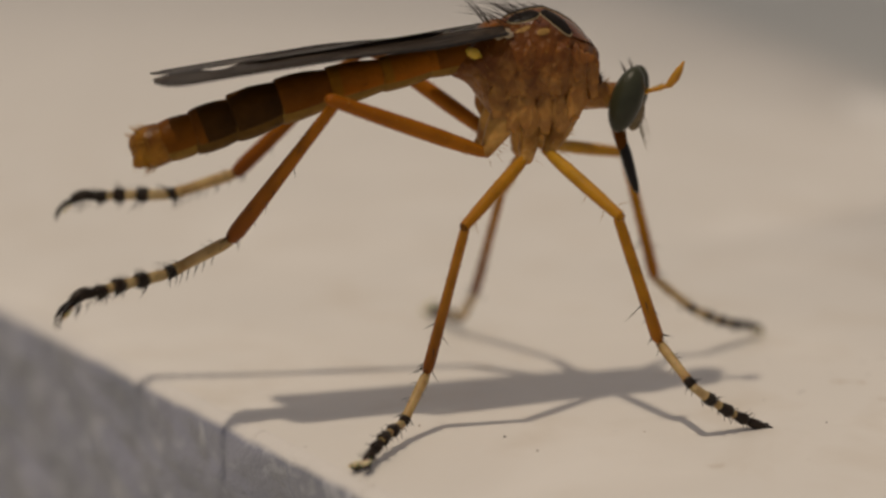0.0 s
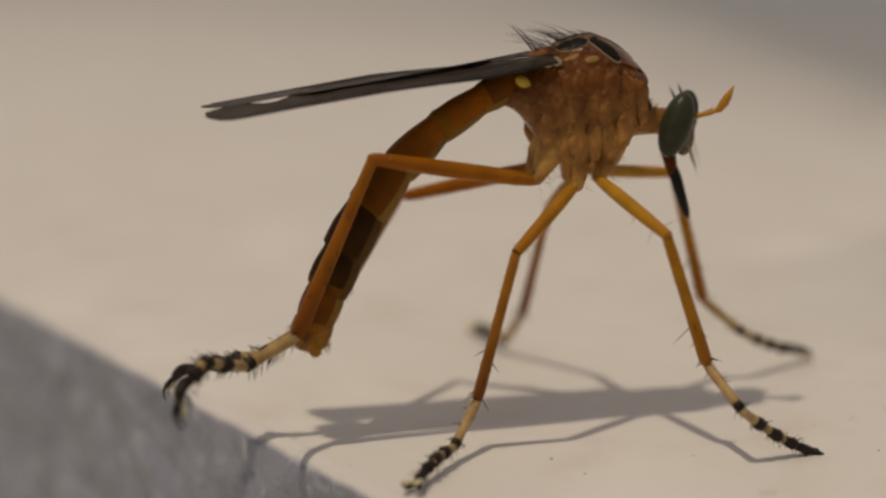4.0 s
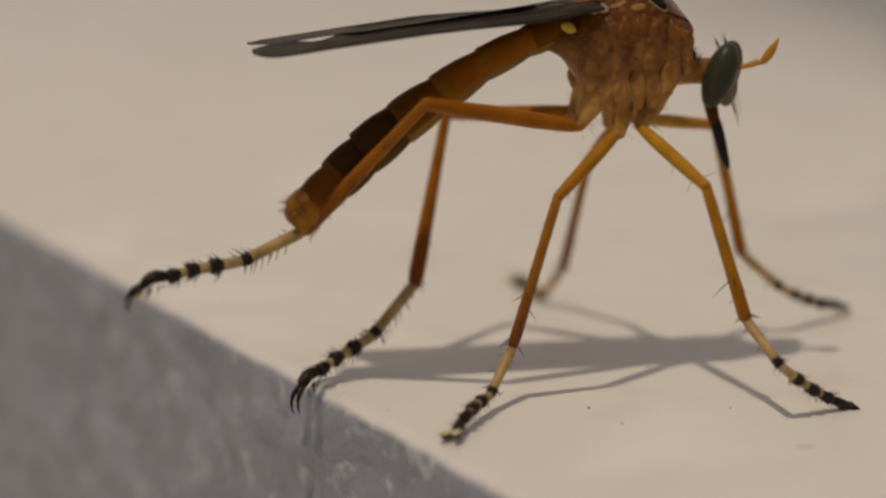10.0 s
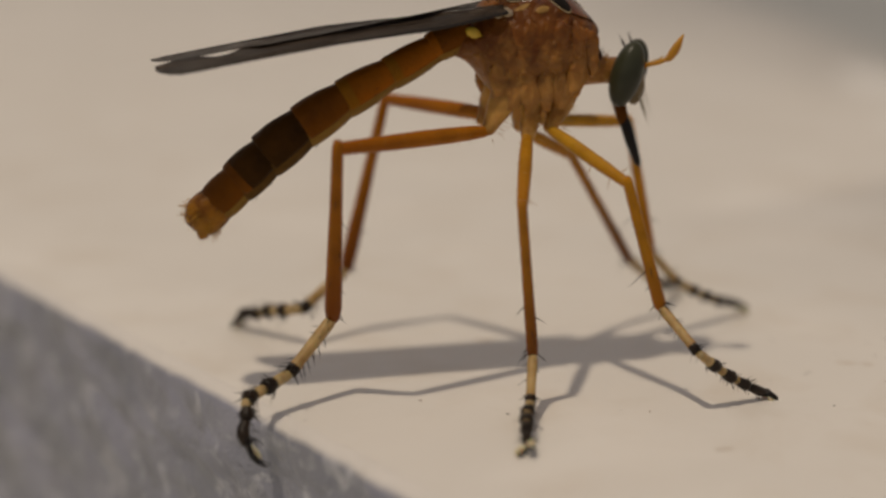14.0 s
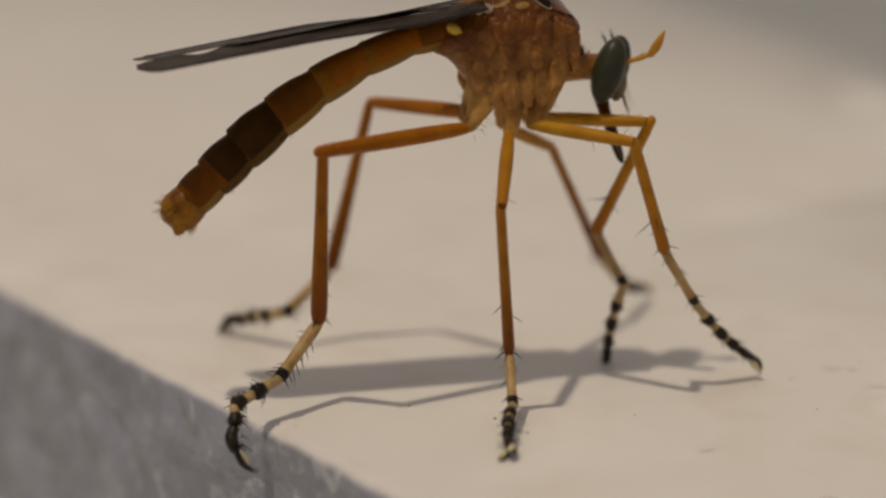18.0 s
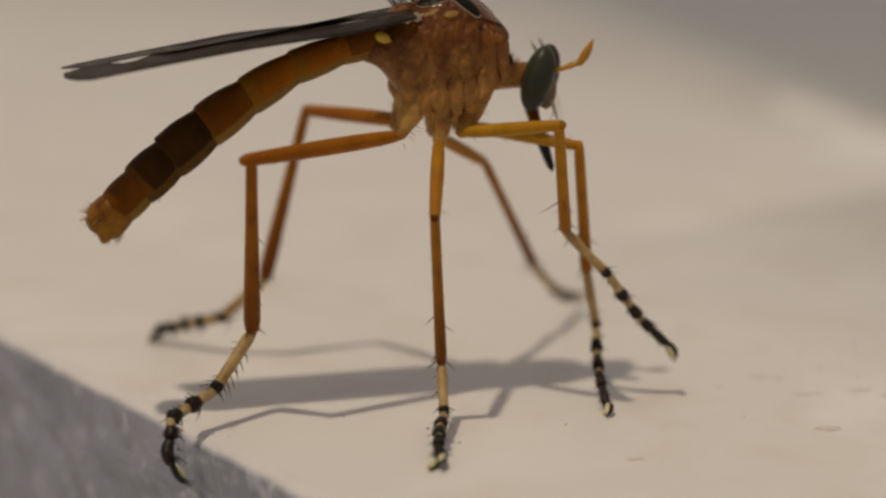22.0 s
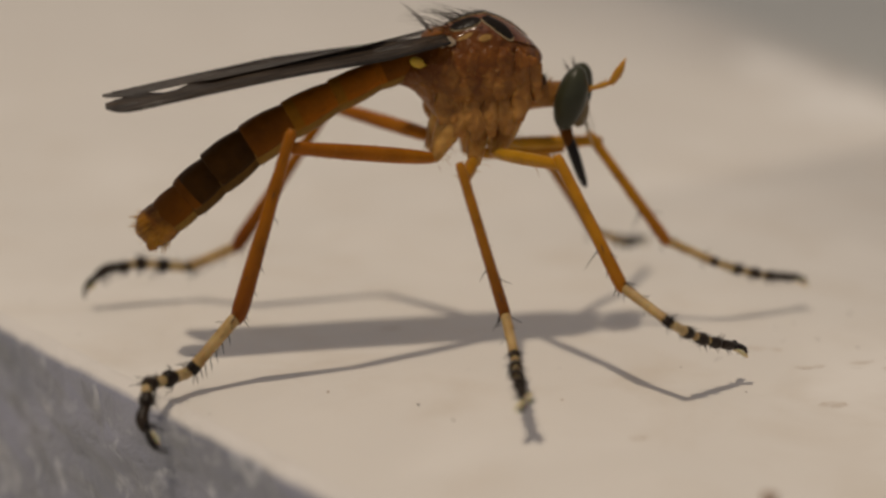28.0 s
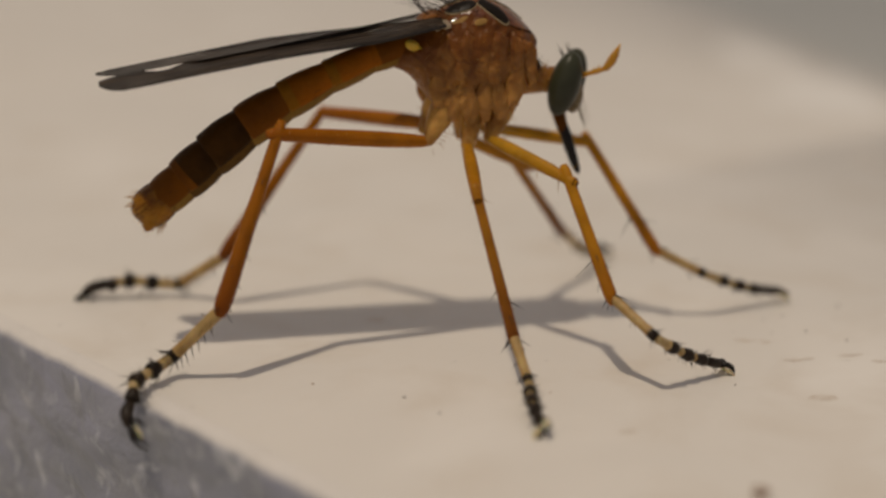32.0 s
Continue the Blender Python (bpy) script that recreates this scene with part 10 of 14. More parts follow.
    walk(legs['middle_left']['tarsus'], [
        (0, pose(0.00002, 0.01376, -0.01482, 142.7, 8.2, 96.8)), (0.5, pose(-0.00028, 0.01324, -0.01446, 144.3, 7.8, 96.9)),
        (1, pose(-0.00077, 0.01279, -0.01434, 145.4, 7.6, 96.8)), (1.5, pose(-0.0005, 0.01285, -0.01435, 145.6, 7.4, 96.6)),
        (2, pose(-0.00052, 0.01292, -0.01448, 145.7, 7.1, 96.4)), (2.5, pose(-0.00045, 0.01292, -0.01461, 146.2, 6.9, 96.3)),
        (3, pose(-0.00067, 0.01277, -0.01447, 146.6, 6.7, 96.1)), (3.5, pose(-0.00052, 0.01298, -0.01453, 146.7, 6.5, 95.9)),
        (4, pose(-0.00054, 0.01284, -0.01449, 147.3, 6.2, 95.7)), (5, pose(-0.00065, 0.01219, -0.01436, 148.6, 5.8, 95.4)),
        (5.5, pose(-0.00067, 0.01198, -0.01426, 149.2, 5.6, 95.3)), (6, pose(-0.00093, 0.01195, -0.01394, 150.3, 5.3, 95.1)),
        (6.5, pose(-0.0009, 0.01185, -0.01415, 150.9, 5, 94.9)), (7, pose(-0.00073, 0.01236, -0.01435, 150.9, 4.9, 94.7)),
        (7.5, pose(-0.0003, 0.01244, -0.01458, 151.1, 4.7, 94.5)), (8, pose(-0.00047, 0.01241, -0.01446, 151.7, 4.5, 94.3)),
        (8.5, pose(-0.00045, 0.01231, -0.01475, 151.7, 4.3, 94)), (9, pose(-0.00018, 0.01248, -0.01478, 151.8, 4.1, 93.8)),
        (9.5, pose(-0.00055, 0.01229, -0.01481, 151.7, 4.5, 94.5)), (10, pose(-0.00041, 0.01219, -0.01487, 151.5, 4.9, 95.1)),
        (10.5, pose(-0.00062, 0.01235, -0.01464, 151.4, 5.3, 95.8)), (11, pose(-0.00062, 0.01213, -0.01502, 151.6, 5.7, 96.6)),
        (11.5, pose(-0.00068, 0.01212, -0.01463, 160.3, 4.2, 98)), (12, pose(-0.0009, 0.01209, -0.01495, 169.1, 2.7, 99.5)),
        (12.5, pose(0.00004, 0.01265, -0.01345, 172.6, 1.6, 97.8)), (12.75, pose(0.00067, 0.01325, -0.01398, 159.3, 4.2, 97)),
        (13, pose(0.00128, 0.01353, -0.01496, 140.5, 8.4, 96.1)), (13.25, pose(0.00598, 0.01154, -0.01299, 44, 9.8, 76)),
        (13.5, pose(0.0101, 0.00856, -0.01351, 28.2, 15.6, 59.4)), (13.75, pose(0.00972, 0.00799, -0.01339, 24.9, 15, 56.9)),
        (14, pose(0.00941, 0.00776, -0.01326, 21.6, 14.3, 54)), (14.5, pose(0.00901, 0.0082, -0.01224, 20.9, 13.5, 54.6)),
        (15, pose(0.00908, 0.0083, -0.01195, 20.7, 13.1, 55)), (16, pose(0.00905, 0.00832, -0.01235, 21.8, 13.8, 55.3)),
        (16.5, pose(0.00897, 0.00831, -0.01302, 23.2, 14.9, 55.1)), (17, pose(0.00875, 0.00859, -0.01359, 25.2, 16.5, 54.9)),
        (17.5, pose(0.0088, 0.0092, -0.01367, 24.9, 16.3, 54.9)), (18, pose(0.00878, 0.00933, -0.01363, 24.8, 16.2, 54.8)),
        (18.5, pose(0.00887, 0.00953, -0.01362, 24.4, 16, 54.7)), (19, pose(0.00896, 0.00931, -0.01353, 24.5, 16.1, 54.7)),
        (19.5, pose(0.00899, 0.00921, -0.01364, 24.6, 16.1, 54.7)), (20, pose(0.00897, 0.00936, -0.01357, 24.5, 16.1, 54.7)),
        (20.5, pose(0.00875, 0.00936, -0.01347, 24.4, 16, 54.9)), (21, pose(0.00869, 0.0096, -0.01361, 24.2, 15.9, 54.9)),
        (21.5, pose(0.00872, 0.00975, -0.0138, 24.5, 16.1, 55.2)), (22, pose(0.00891, 0.00989, -0.01388, 25.1, 16.5, 55.4)),
        (22.5, pose(0.00873, 0.01015, -0.01385, 25.4, 16.6, 55.6)), (23, pose(0.00859, 0.01025, -0.0142, 25.8, 16.9, 55.9)),
        (23.5, pose(0.0086, 0.0102, -0.01439, 26.2, 17.1, 56.1)), (24, pose(0.00866, 0.01029, -0.01421, 26.3, 17.2, 56.3)),
        (24.25, pose(0.00909, 0.01, -0.01358, 34.8, 17.7, 63.6)), (24.5, pose(0.00914, 0.00897, -0.0132, 53.2, 19.8, 73.2)),
        (24.75, pose(0.00785, 0.00814, -0.01276, 69.6, 29.2, 77.1)), (25, pose(0.00666, 0.00789, -0.01279, 83.4, 46.2, 82.7)),
        (25.25, pose(0.00973, 0.00668, -0.01167, 47.7, 23.9, 67.4)), (25.5, pose(0.01156, 0.00624, -0.01257, 20.1, 17.9, 48)),
        (25.75, pose(0.01093, 0.00615, -0.01281, 17.8, 16.7, 46.3)), (26, pose(0.01034, 0.0063, -0.01298, 15.6, 15.5, 44.6)),
        (26.25, pose(0.01073, 0.00695, -0.01226, 15.9, 14.5, 47.2)), (26.5, pose(0.01105, 0.00753, -0.01151, 16.3, 13.5, 49.9)),
        (27, pose(0.01069, 0.00784, -0.01061, 15.9, 12.5, 51.6)), (28, pose(0.00969, 0.00742, -0.01004, 16.6, 12.2, 54.6)),
        (28.5, pose(0.00921, 0.00741, -0.01054, 17.9, 12.8, 55.5)), (29, pose(0.00886, 0.00772, -0.01134, 19.8, 13.9, 56.3)),
        (29.5, pose(0.00875, 0.0077, -0.0113, 19.2, 13.7, 55.8)), (30, pose(0.00864, 0.00763, -0.01086, 18.7, 13.5, 55.3)),
        (30.5, pose(0.00875, 0.0076, -0.0109, 18.6, 13.7, 54.9)), (31, pose(0.00858, 0.00771, -0.01116, 18.4, 13.7, 54.4)),
        (31.5, pose(0.00859, 0.00783, -0.01129, 18.4, 13.9, 54)), (32, pose(0.00822, 0.00791, -0.01122, 18, 13.9, 53.5)),])
    walk(legs['front_right']['femur'], [
        (0, pose(0.00055, -0.0012, -0.00299, -35.8, 25.2, -63.2)), (0.5, pose(0.00055, -0.0012, -0.00299, -32.7, 21.7, -64.4)),
        (1, pose(0.00055, -0.0012, -0.00299, -35.9, 20.8, -68.2)), (1.5, pose(0.00055, -0.0012, -0.00299, -32.6, 20.5, -65.7)),
        (2, pose(0.00055, -0.0012, -0.00299, -35.3, 21.4, -67)), (2.5, pose(0.00055, -0.0012, -0.00299, -35.7, 22.5, -66)),
        (3, pose(0.00055, -0.0012, -0.00299, -37, 20.9, -68.9)), (4, pose(0.00055, -0.0012, -0.00299, -35.5, 20.4, -68.3)),
        (5, pose(0.00055, -0.0012, -0.00299, -32.9, 19.3, -67.9)), (5.5, pose(0.00055, -0.0012, -0.00299, -31.6, 18.3, -67.8)),
        (6, pose(0.00055, -0.0012, -0.00299, -28.8, 15, -70.1)), (6.5, pose(0.00055, -0.0012, -0.00299, -31.7, 17.2, -69.5)),
        (7, pose(0.00055, -0.0012, -0.00299, -34.5, 17.9, -70.4)), (7.5, pose(0.00055, -0.0012, -0.00299, -32.6, 19.8, -66.5)),
        (8, pose(0.00055, -0.0012, -0.00299, -33.2, 18.3, -68.9)), (8.5, pose(0.00055, -0.0012, -0.00299, -38.6, 21, -70)),
        (9.5, pose(0.00055, -0.0012, -0.00299, -40.8, 20.6, -71.8)), (10, pose(0.00055, -0.0012, -0.00299, -37.8, 21, -69.4)),
        (10.5, pose(0.00055, -0.0012, -0.00299, -36.9, 17.7, -72.3)), (11, pose(0.00055, -0.0012, -0.00299, -40.1, 22, -70.1)),
        (11.25, pose(0.00055, -0.0012, -0.00299, -36.9, 18.5, -71.1)), (11.5, pose(0.00055, -0.0012, -0.00299, -32.9, 15.7, -72.1)),
        (12, pose(0.00055, -0.0012, -0.00299, -38.2, 17.8, -73.2)), (12.5, pose(0.00055, -0.0012, -0.00299, -33.3, 17.1, -70.5)),
        (13, pose(0.00055, -0.0012, -0.00299, -36.9, 21.2, -67.8)), (13.25, pose(0.00055, -0.0012, -0.00299, -22.2, 12, -67.7)),
        (13.5, pose(0.00055, -0.0012, -0.00299, -25, 20.8, -57.7)), (14, pose(0.00055, -0.0012, -0.00299, -28.5, 19.1, -64)),
        (14.5, pose(0.00055, -0.0012, -0.00299, -27.4, 16.7, -66.2)), (15, pose(0.00055, -0.0012, -0.00299, -9.9, 6.2, -67.8)),
        (15.5, pose(0.00055, -0.0012, -0.00299, 3.3, -0.2, -67.5)), (16, pose(0.00055, -0.0012, -0.00299, 5.6, -1.8, -64)),
        (16.5, pose(0.00055, -0.0012, -0.00299, 1.7, 0.2, -58.6)), (16.75, pose(0.00055, -0.0012, -0.00299, 16.2, -0.5, -55.7)),
        (17, pose(0.00055, -0.0012, -0.00299, 6.7, -4.7, -51.6)), (17.25, pose(0.00055, -0.0012, -0.00299, 20.1, -14.3, -53.7)),
        (17.5, pose(0.00055, -0.0012, -0.00299, 12.4, -8, -56.3)), (17.75, pose(0.00055, -0.0012, -0.00299, 4.1, -0.3, -53.5)),
        (18, pose(0.00055, -0.0012, -0.00299, -2.3, 4.1, -46.9)), (18.5, pose(0.00055, -0.0012, -0.00299, -1.8, 4, -42.6)),
        (18.75, pose(0.00055, -0.0012, -0.00299, -3.1, 5.8, -40.5)), (19, pose(0.00055, -0.0012, -0.00299, -4.5, 7.8, -39.2)),
        (19.25, pose(0.00055, -0.0012, -0.00299, -4.1, 6.6, -42.7)), (19.5, pose(0.00055, -0.0012, -0.00299, -3.6, 5.5, -46.1)),
        (20, pose(0.00055, -0.0012, -0.00299, -4.9, 7.8, -41.7)), (20.5, pose(0.00055, -0.0012, -0.00299, -3.9, 6.5, -41.3)),
        (21, pose(0.00055, -0.0012, -0.00299, -4.4, 7.8, -38.5)), (21.25, pose(0.00055, -0.0012, -0.00299, 6.2, -4.7, -46.6)),
        (21.5, pose(0.00055, -0.0012, -0.00299, 23.9, -18, -55.1)), (21.75, pose(0.00055, -0.0012, -0.00299, 16.1, -13.4, -51.5)),
        (22, pose(0.00055, -0.0012, -0.00299, 9.5, -7.8, -46.7)), (22.5, pose(0.00055, -0.0012, -0.00299, 13.8, -11, -49.4)),
        (22.75, pose(0.00055, -0.0012, -0.00299, -2.1, 3.9, -45.6)), (23, pose(0.00055, -0.0012, -0.00299, -13.5, 18.8, -40.9)),
        (23.25, pose(0.00055, -0.0012, -0.00299, -16.9, 24.6, -42.7)), (23.5, pose(0.00055, -0.0012, -0.00299, -22, 25.6, -46)),
        (24, pose(0.00055, -0.0012, -0.00299, -18.5, 24.3, -42.3)), (24.25, pose(0.00055, -0.0012, -0.00299, -17.1, 26.5, -37.7)),
        (24.5, pose(0.00055, -0.0012, -0.00299, -16.4, 28.1, -34.9)), (24.75, pose(0.00055, -0.0012, -0.00299, -17.4, 17.1, -50.5)),
        (25, pose(0.00055, -0.0012, -0.00299, -21.5, 22, -49.6)), (25.25, pose(0.00055, -0.0012, -0.00299, -23.9, 15, -62.9)),
        (25.5, pose(0.00055, -0.0012, -0.00299, -34.6, 23.3, -62.5)), (25.75, pose(0.00055, -0.0012, -0.00299, -31, 21.6, -64.7)),
        (26, pose(0.00055, -0.0012, -0.00299, -25.6, 12.3, -69.7)), (26.25, pose(0.00055, -0.0012, -0.00299, 16.4, -1.2, -75.9)),
        (26.5, pose(0.00055, -0.0012, -0.00299, 5, 1, -75)), (27, pose(0.00055, -0.0012, -0.00299, 20.8, -4.1, -75.9)),
        (28, pose(0.00055, -0.0012, -0.00299, 22.2, -3.3, -71)), (28.5, pose(0.00055, -0.0012, -0.00299, 8.4, 1.6, -65.4)),
        (28.75, pose(0.00055, -0.0012, -0.00299, 0.8, 5.3, -61)), (29, pose(0.00055, -0.0012, -0.00299, -5.6, 8.7, -57.5)),
        (29.5, pose(0.00055, -0.0012, -0.00299, -7.8, 9.7, -58)), (30, pose(0.00055, -0.0012, -0.00299, -1.4, 6.7, -58.6)),
        (30.5, pose(0.00055, -0.0012, -0.00299, -2.9, 8.2, -54.9)), (31, pose(0.00055, -0.0012, -0.00299, -10, 12.5, -55.1)),
        (31.5, pose(0.00055, -0.0012, -0.00299, -12.1, 14.9, -52.2)), (32, pose(0.00055, -0.0012, -0.00299, -15.4, 14.9, -56.6)),])
    walk(legs['front_right']['tibia'], [
        (0, pose(0.00278, -0.00539, -0.00543, 23.5, 65.2, 21.4)), (0.5, pose(0.00275, -0.00567, -0.0051, 21, 67.7, 18.5)),
        (1, pose(0.00246, -0.00592, -0.00498, 18.4, 69.4, 15.7)), (1.5, pose(0.00267, -0.00583, -0.00497, 17.5, 69.2, 14.7)),
        (2, pose(0.00256, -0.00582, -0.00507, 18.8, 68.5, 16.2)), (2.5, pose(0.00262, -0.00575, -0.00515, 17.4, 68.6, 14.7)),
        (3, pose(0.0024, -0.00593, -0.005, 18.4, 68.6, 15.7)), (3.5, pose(0.00242, -0.00589, -0.00501, 21.5, 67.5, 19.2)),
        (4, pose(0.00246, -0.00589, -0.00497, 19.2, 68.1, 16.6)), (5, pose(0.0025, -0.00602, -0.0048, 9.2, 70.2, 6)),
        (5.5, pose(0.00252, -0.00607, -0.00468, 5.2, 70.6, 1.7)), (6, pose(0.00235, -0.00623, -0.00437, 9.3, 71.2, 5.9)),
        (6.5, pose(0.00238, -0.00617, -0.00456, 5.2, 71.3, 1.8)), (7, pose(0.0023, -0.0061, -0.00471, 15.8, 69.2, 13)),
        (7.5, pose(0.00261, -0.0059, -0.00489, 12.9, 68.6, 9.9)), (8, pose(0.00243, -0.00602, -0.00476, 15.3, 68.4, 12.6)),
        (8.5, pose(0.00231, -0.00599, -0.00499, 12.5, 67.8, 9.5)), (9, pose(0.00241, -0.00594, -0.00497, 14.6, 66.7, 11.8)),
        (9.5, pose(0.00216, -0.00605, -0.00496, 11.4, 68.1, 8.4)), (10, pose(0.00236, -0.00598, -0.00499, 5.3, 69, 1.8)),
        (10.5, pose(0.00215, -0.00614, -0.00472, 10.2, 69.2, 7)), (11, pose(0.00229, -0.00597, -0.00508, -1.3, 70.6, -5.3)),
        (11.5, pose(0.00218, -0.00623, -0.00449, 4.1, 71.5, 0.6)), (12, pose(0.00206, -0.00622, -0.00466, 2.8, 73.1, -0.9)),
        (12.5, pose(0.0023, -0.00612, -0.00465, 14.4, 72.2, 11.3)), (13, pose(0.00247, -0.00559, -0.00513, 30, 67.1, 28)),
        (13.25, pose(0.00259, -0.00592, -0.00427, 33.7, 62.7, 32.9)), (13.5, pose(0.00331, -0.00558, -0.00494, 30.3, 67.8, 28.5)),
        (14, pose(0.00284, -0.00606, -0.00467, 22.7, 70.5, 20.5)), (14.25, pose(0.00277, -0.00605, -0.00459, 17.1, 71.5, 14.5)),
        (14.5, pose(0.00267, -0.00609, -0.00452, 14.6, 70.8, 11.8)), (15, pose(0.00261, -0.00636, -0.0035, 30.3, 67.6, 28.8)),
        (15.5, pose(0.00266, -0.00643, -0.00286, 39.1, 65.3, 38.5)), (16, pose(0.00299, -0.00633, -0.00268, 48.8, 65.1, 48.2)),
        (16.5, pose(0.00349, -0.00613, -0.00286, 60.7, 65.8, 59.8)), (17, pose(0.00405, -0.0057, -0.00242, 64, 60.6, 63.7)),
        (17.25, pose(0.00358, -0.00513, -0.00198, 45.5, 65, 46.3)), (17.5, pose(0.00356, -0.00567, -0.00227, 49.1, 62.1, 48.8)),
        (18, pose(0.0043, -0.00519, -0.00339, 42.3, 59.7, 42.9)), (18.25, pose(0.00443, -0.00502, -0.00339, 37.5, 59.4, 38)),
        (18.5, pose(0.00456, -0.00487, -0.0034, 32.4, 59, 32.7)), (18.75, pose(0.00473, -0.00477, -0.00355, 37, 56.4, 38.5)),
        (19, pose(0.00487, -0.00474, -0.00372, 40.4, 53.4, 43.2)), (19.25, pose(0.00463, -0.005, -0.0036, 37.9, 55.8, 39.7)),
        (19.5, pose(0.00438, -0.00521, -0.0035, 34.8, 57.6, 35.8)), (19.75, pose(0.00452, -0.0051, -0.00359, 37.8, 56.1, 39.5)),
        (20, pose(0.00469, -0.00491, -0.00372, 41.3, 53.4, 44)), (20.5, pose(0.00475, -0.00492, -0.0036, 42.3, 52.6, 45.5)),
        (21, pose(0.0049, -0.00468, -0.00373, 42.2, 51.6, 45.8)), (21.25, pose(0.0043, -0.00514, -0.00256, 55.8, 53, 58.3)),
        (21.5, pose(0.00349, -0.00534, -0.0014, 65.7, 54.1, 66.7)), (22, pose(0.0042, -0.00501, -0.00233, 65.7, 57.1, 66.1)),
        (22.5, pose(0.00392, -0.005, -0.00214, 60.4, 57, 61.5)), (22.75, pose(0.00422, -0.00485, -0.00348, 64.7, 60.8, 64.6)),
        (23, pose(0.00434, -0.00443, -0.00478, 63.9, 66.4, 62.9)), (23.5, pose(0.00387, -0.00457, -0.00537, 54.3, 66.9, 53.7)),
        (24, pose(0.00411, -0.00437, -0.00526, 49.9, 68.6, 49.2)), (24.25, pose(0.00435, -0.00411, -0.00543, 48.2, 65.8, 48.2)),
        (24.5, pose(0.00453, -0.00397, -0.00559, 46.3, 63, 47.2)), (24.75, pose(0.00386, -0.00517, -0.00463, 33.2, 57.3, 35.5)),
        (25, pose(0.00387, -0.00511, -0.00505, 11.5, 61.4, 10.7)), (25.25, pose(0.00297, -0.00604, -0.00436, 19.5, 59.8, 20.3)),
        (25.5, pose(0.0029, -0.00587, -0.00507, 16.6, 68.7, 16.1)), (26, pose(0.00239, -0.00636, -0.00393, -3.9, 74.3, -5.4)),
        (26.25, pose(0.00197, -0.00647, -0.00316, -13.8, 67.9, -16.2)), (26.5, pose(0.00195, -0.00652, -0.00302, -14.8, 64, -17.9)),
        (27, pose(0.00184, -0.00655, -0.00246, -14.3, 63, -17)), (28, pose(0.0022, -0.00625, -0.00236, -37.5, 60.7, -41.8)),
        (28.5, pose(0.00269, -0.00595, -0.00279, -50.1, 60.5, -54.6)), (29, pose(0.0033, -0.00546, -0.00343, -61.5, 60.8, -65.7)),
        (29.5, pose(0.00323, -0.00544, -0.0035, -61, 60.1, -65.4)), (30, pose(0.00319, -0.00547, -0.0032, -61.1, 59.5, -65.6)),
        (30.5, pose(0.00344, -0.00522, -0.00338, -63.1, 56.9, -68.3)), (31, pose(0.00335, -0.00512, -0.00371, -63, 56.7, -68.2)),
        (31.5, pose(0.0035, -0.00488, -0.00392, -64, 55.6, -69.5)), (32, pose(0.00317, -0.00508, -0.00383, -62.1, 57.8, -67)),])
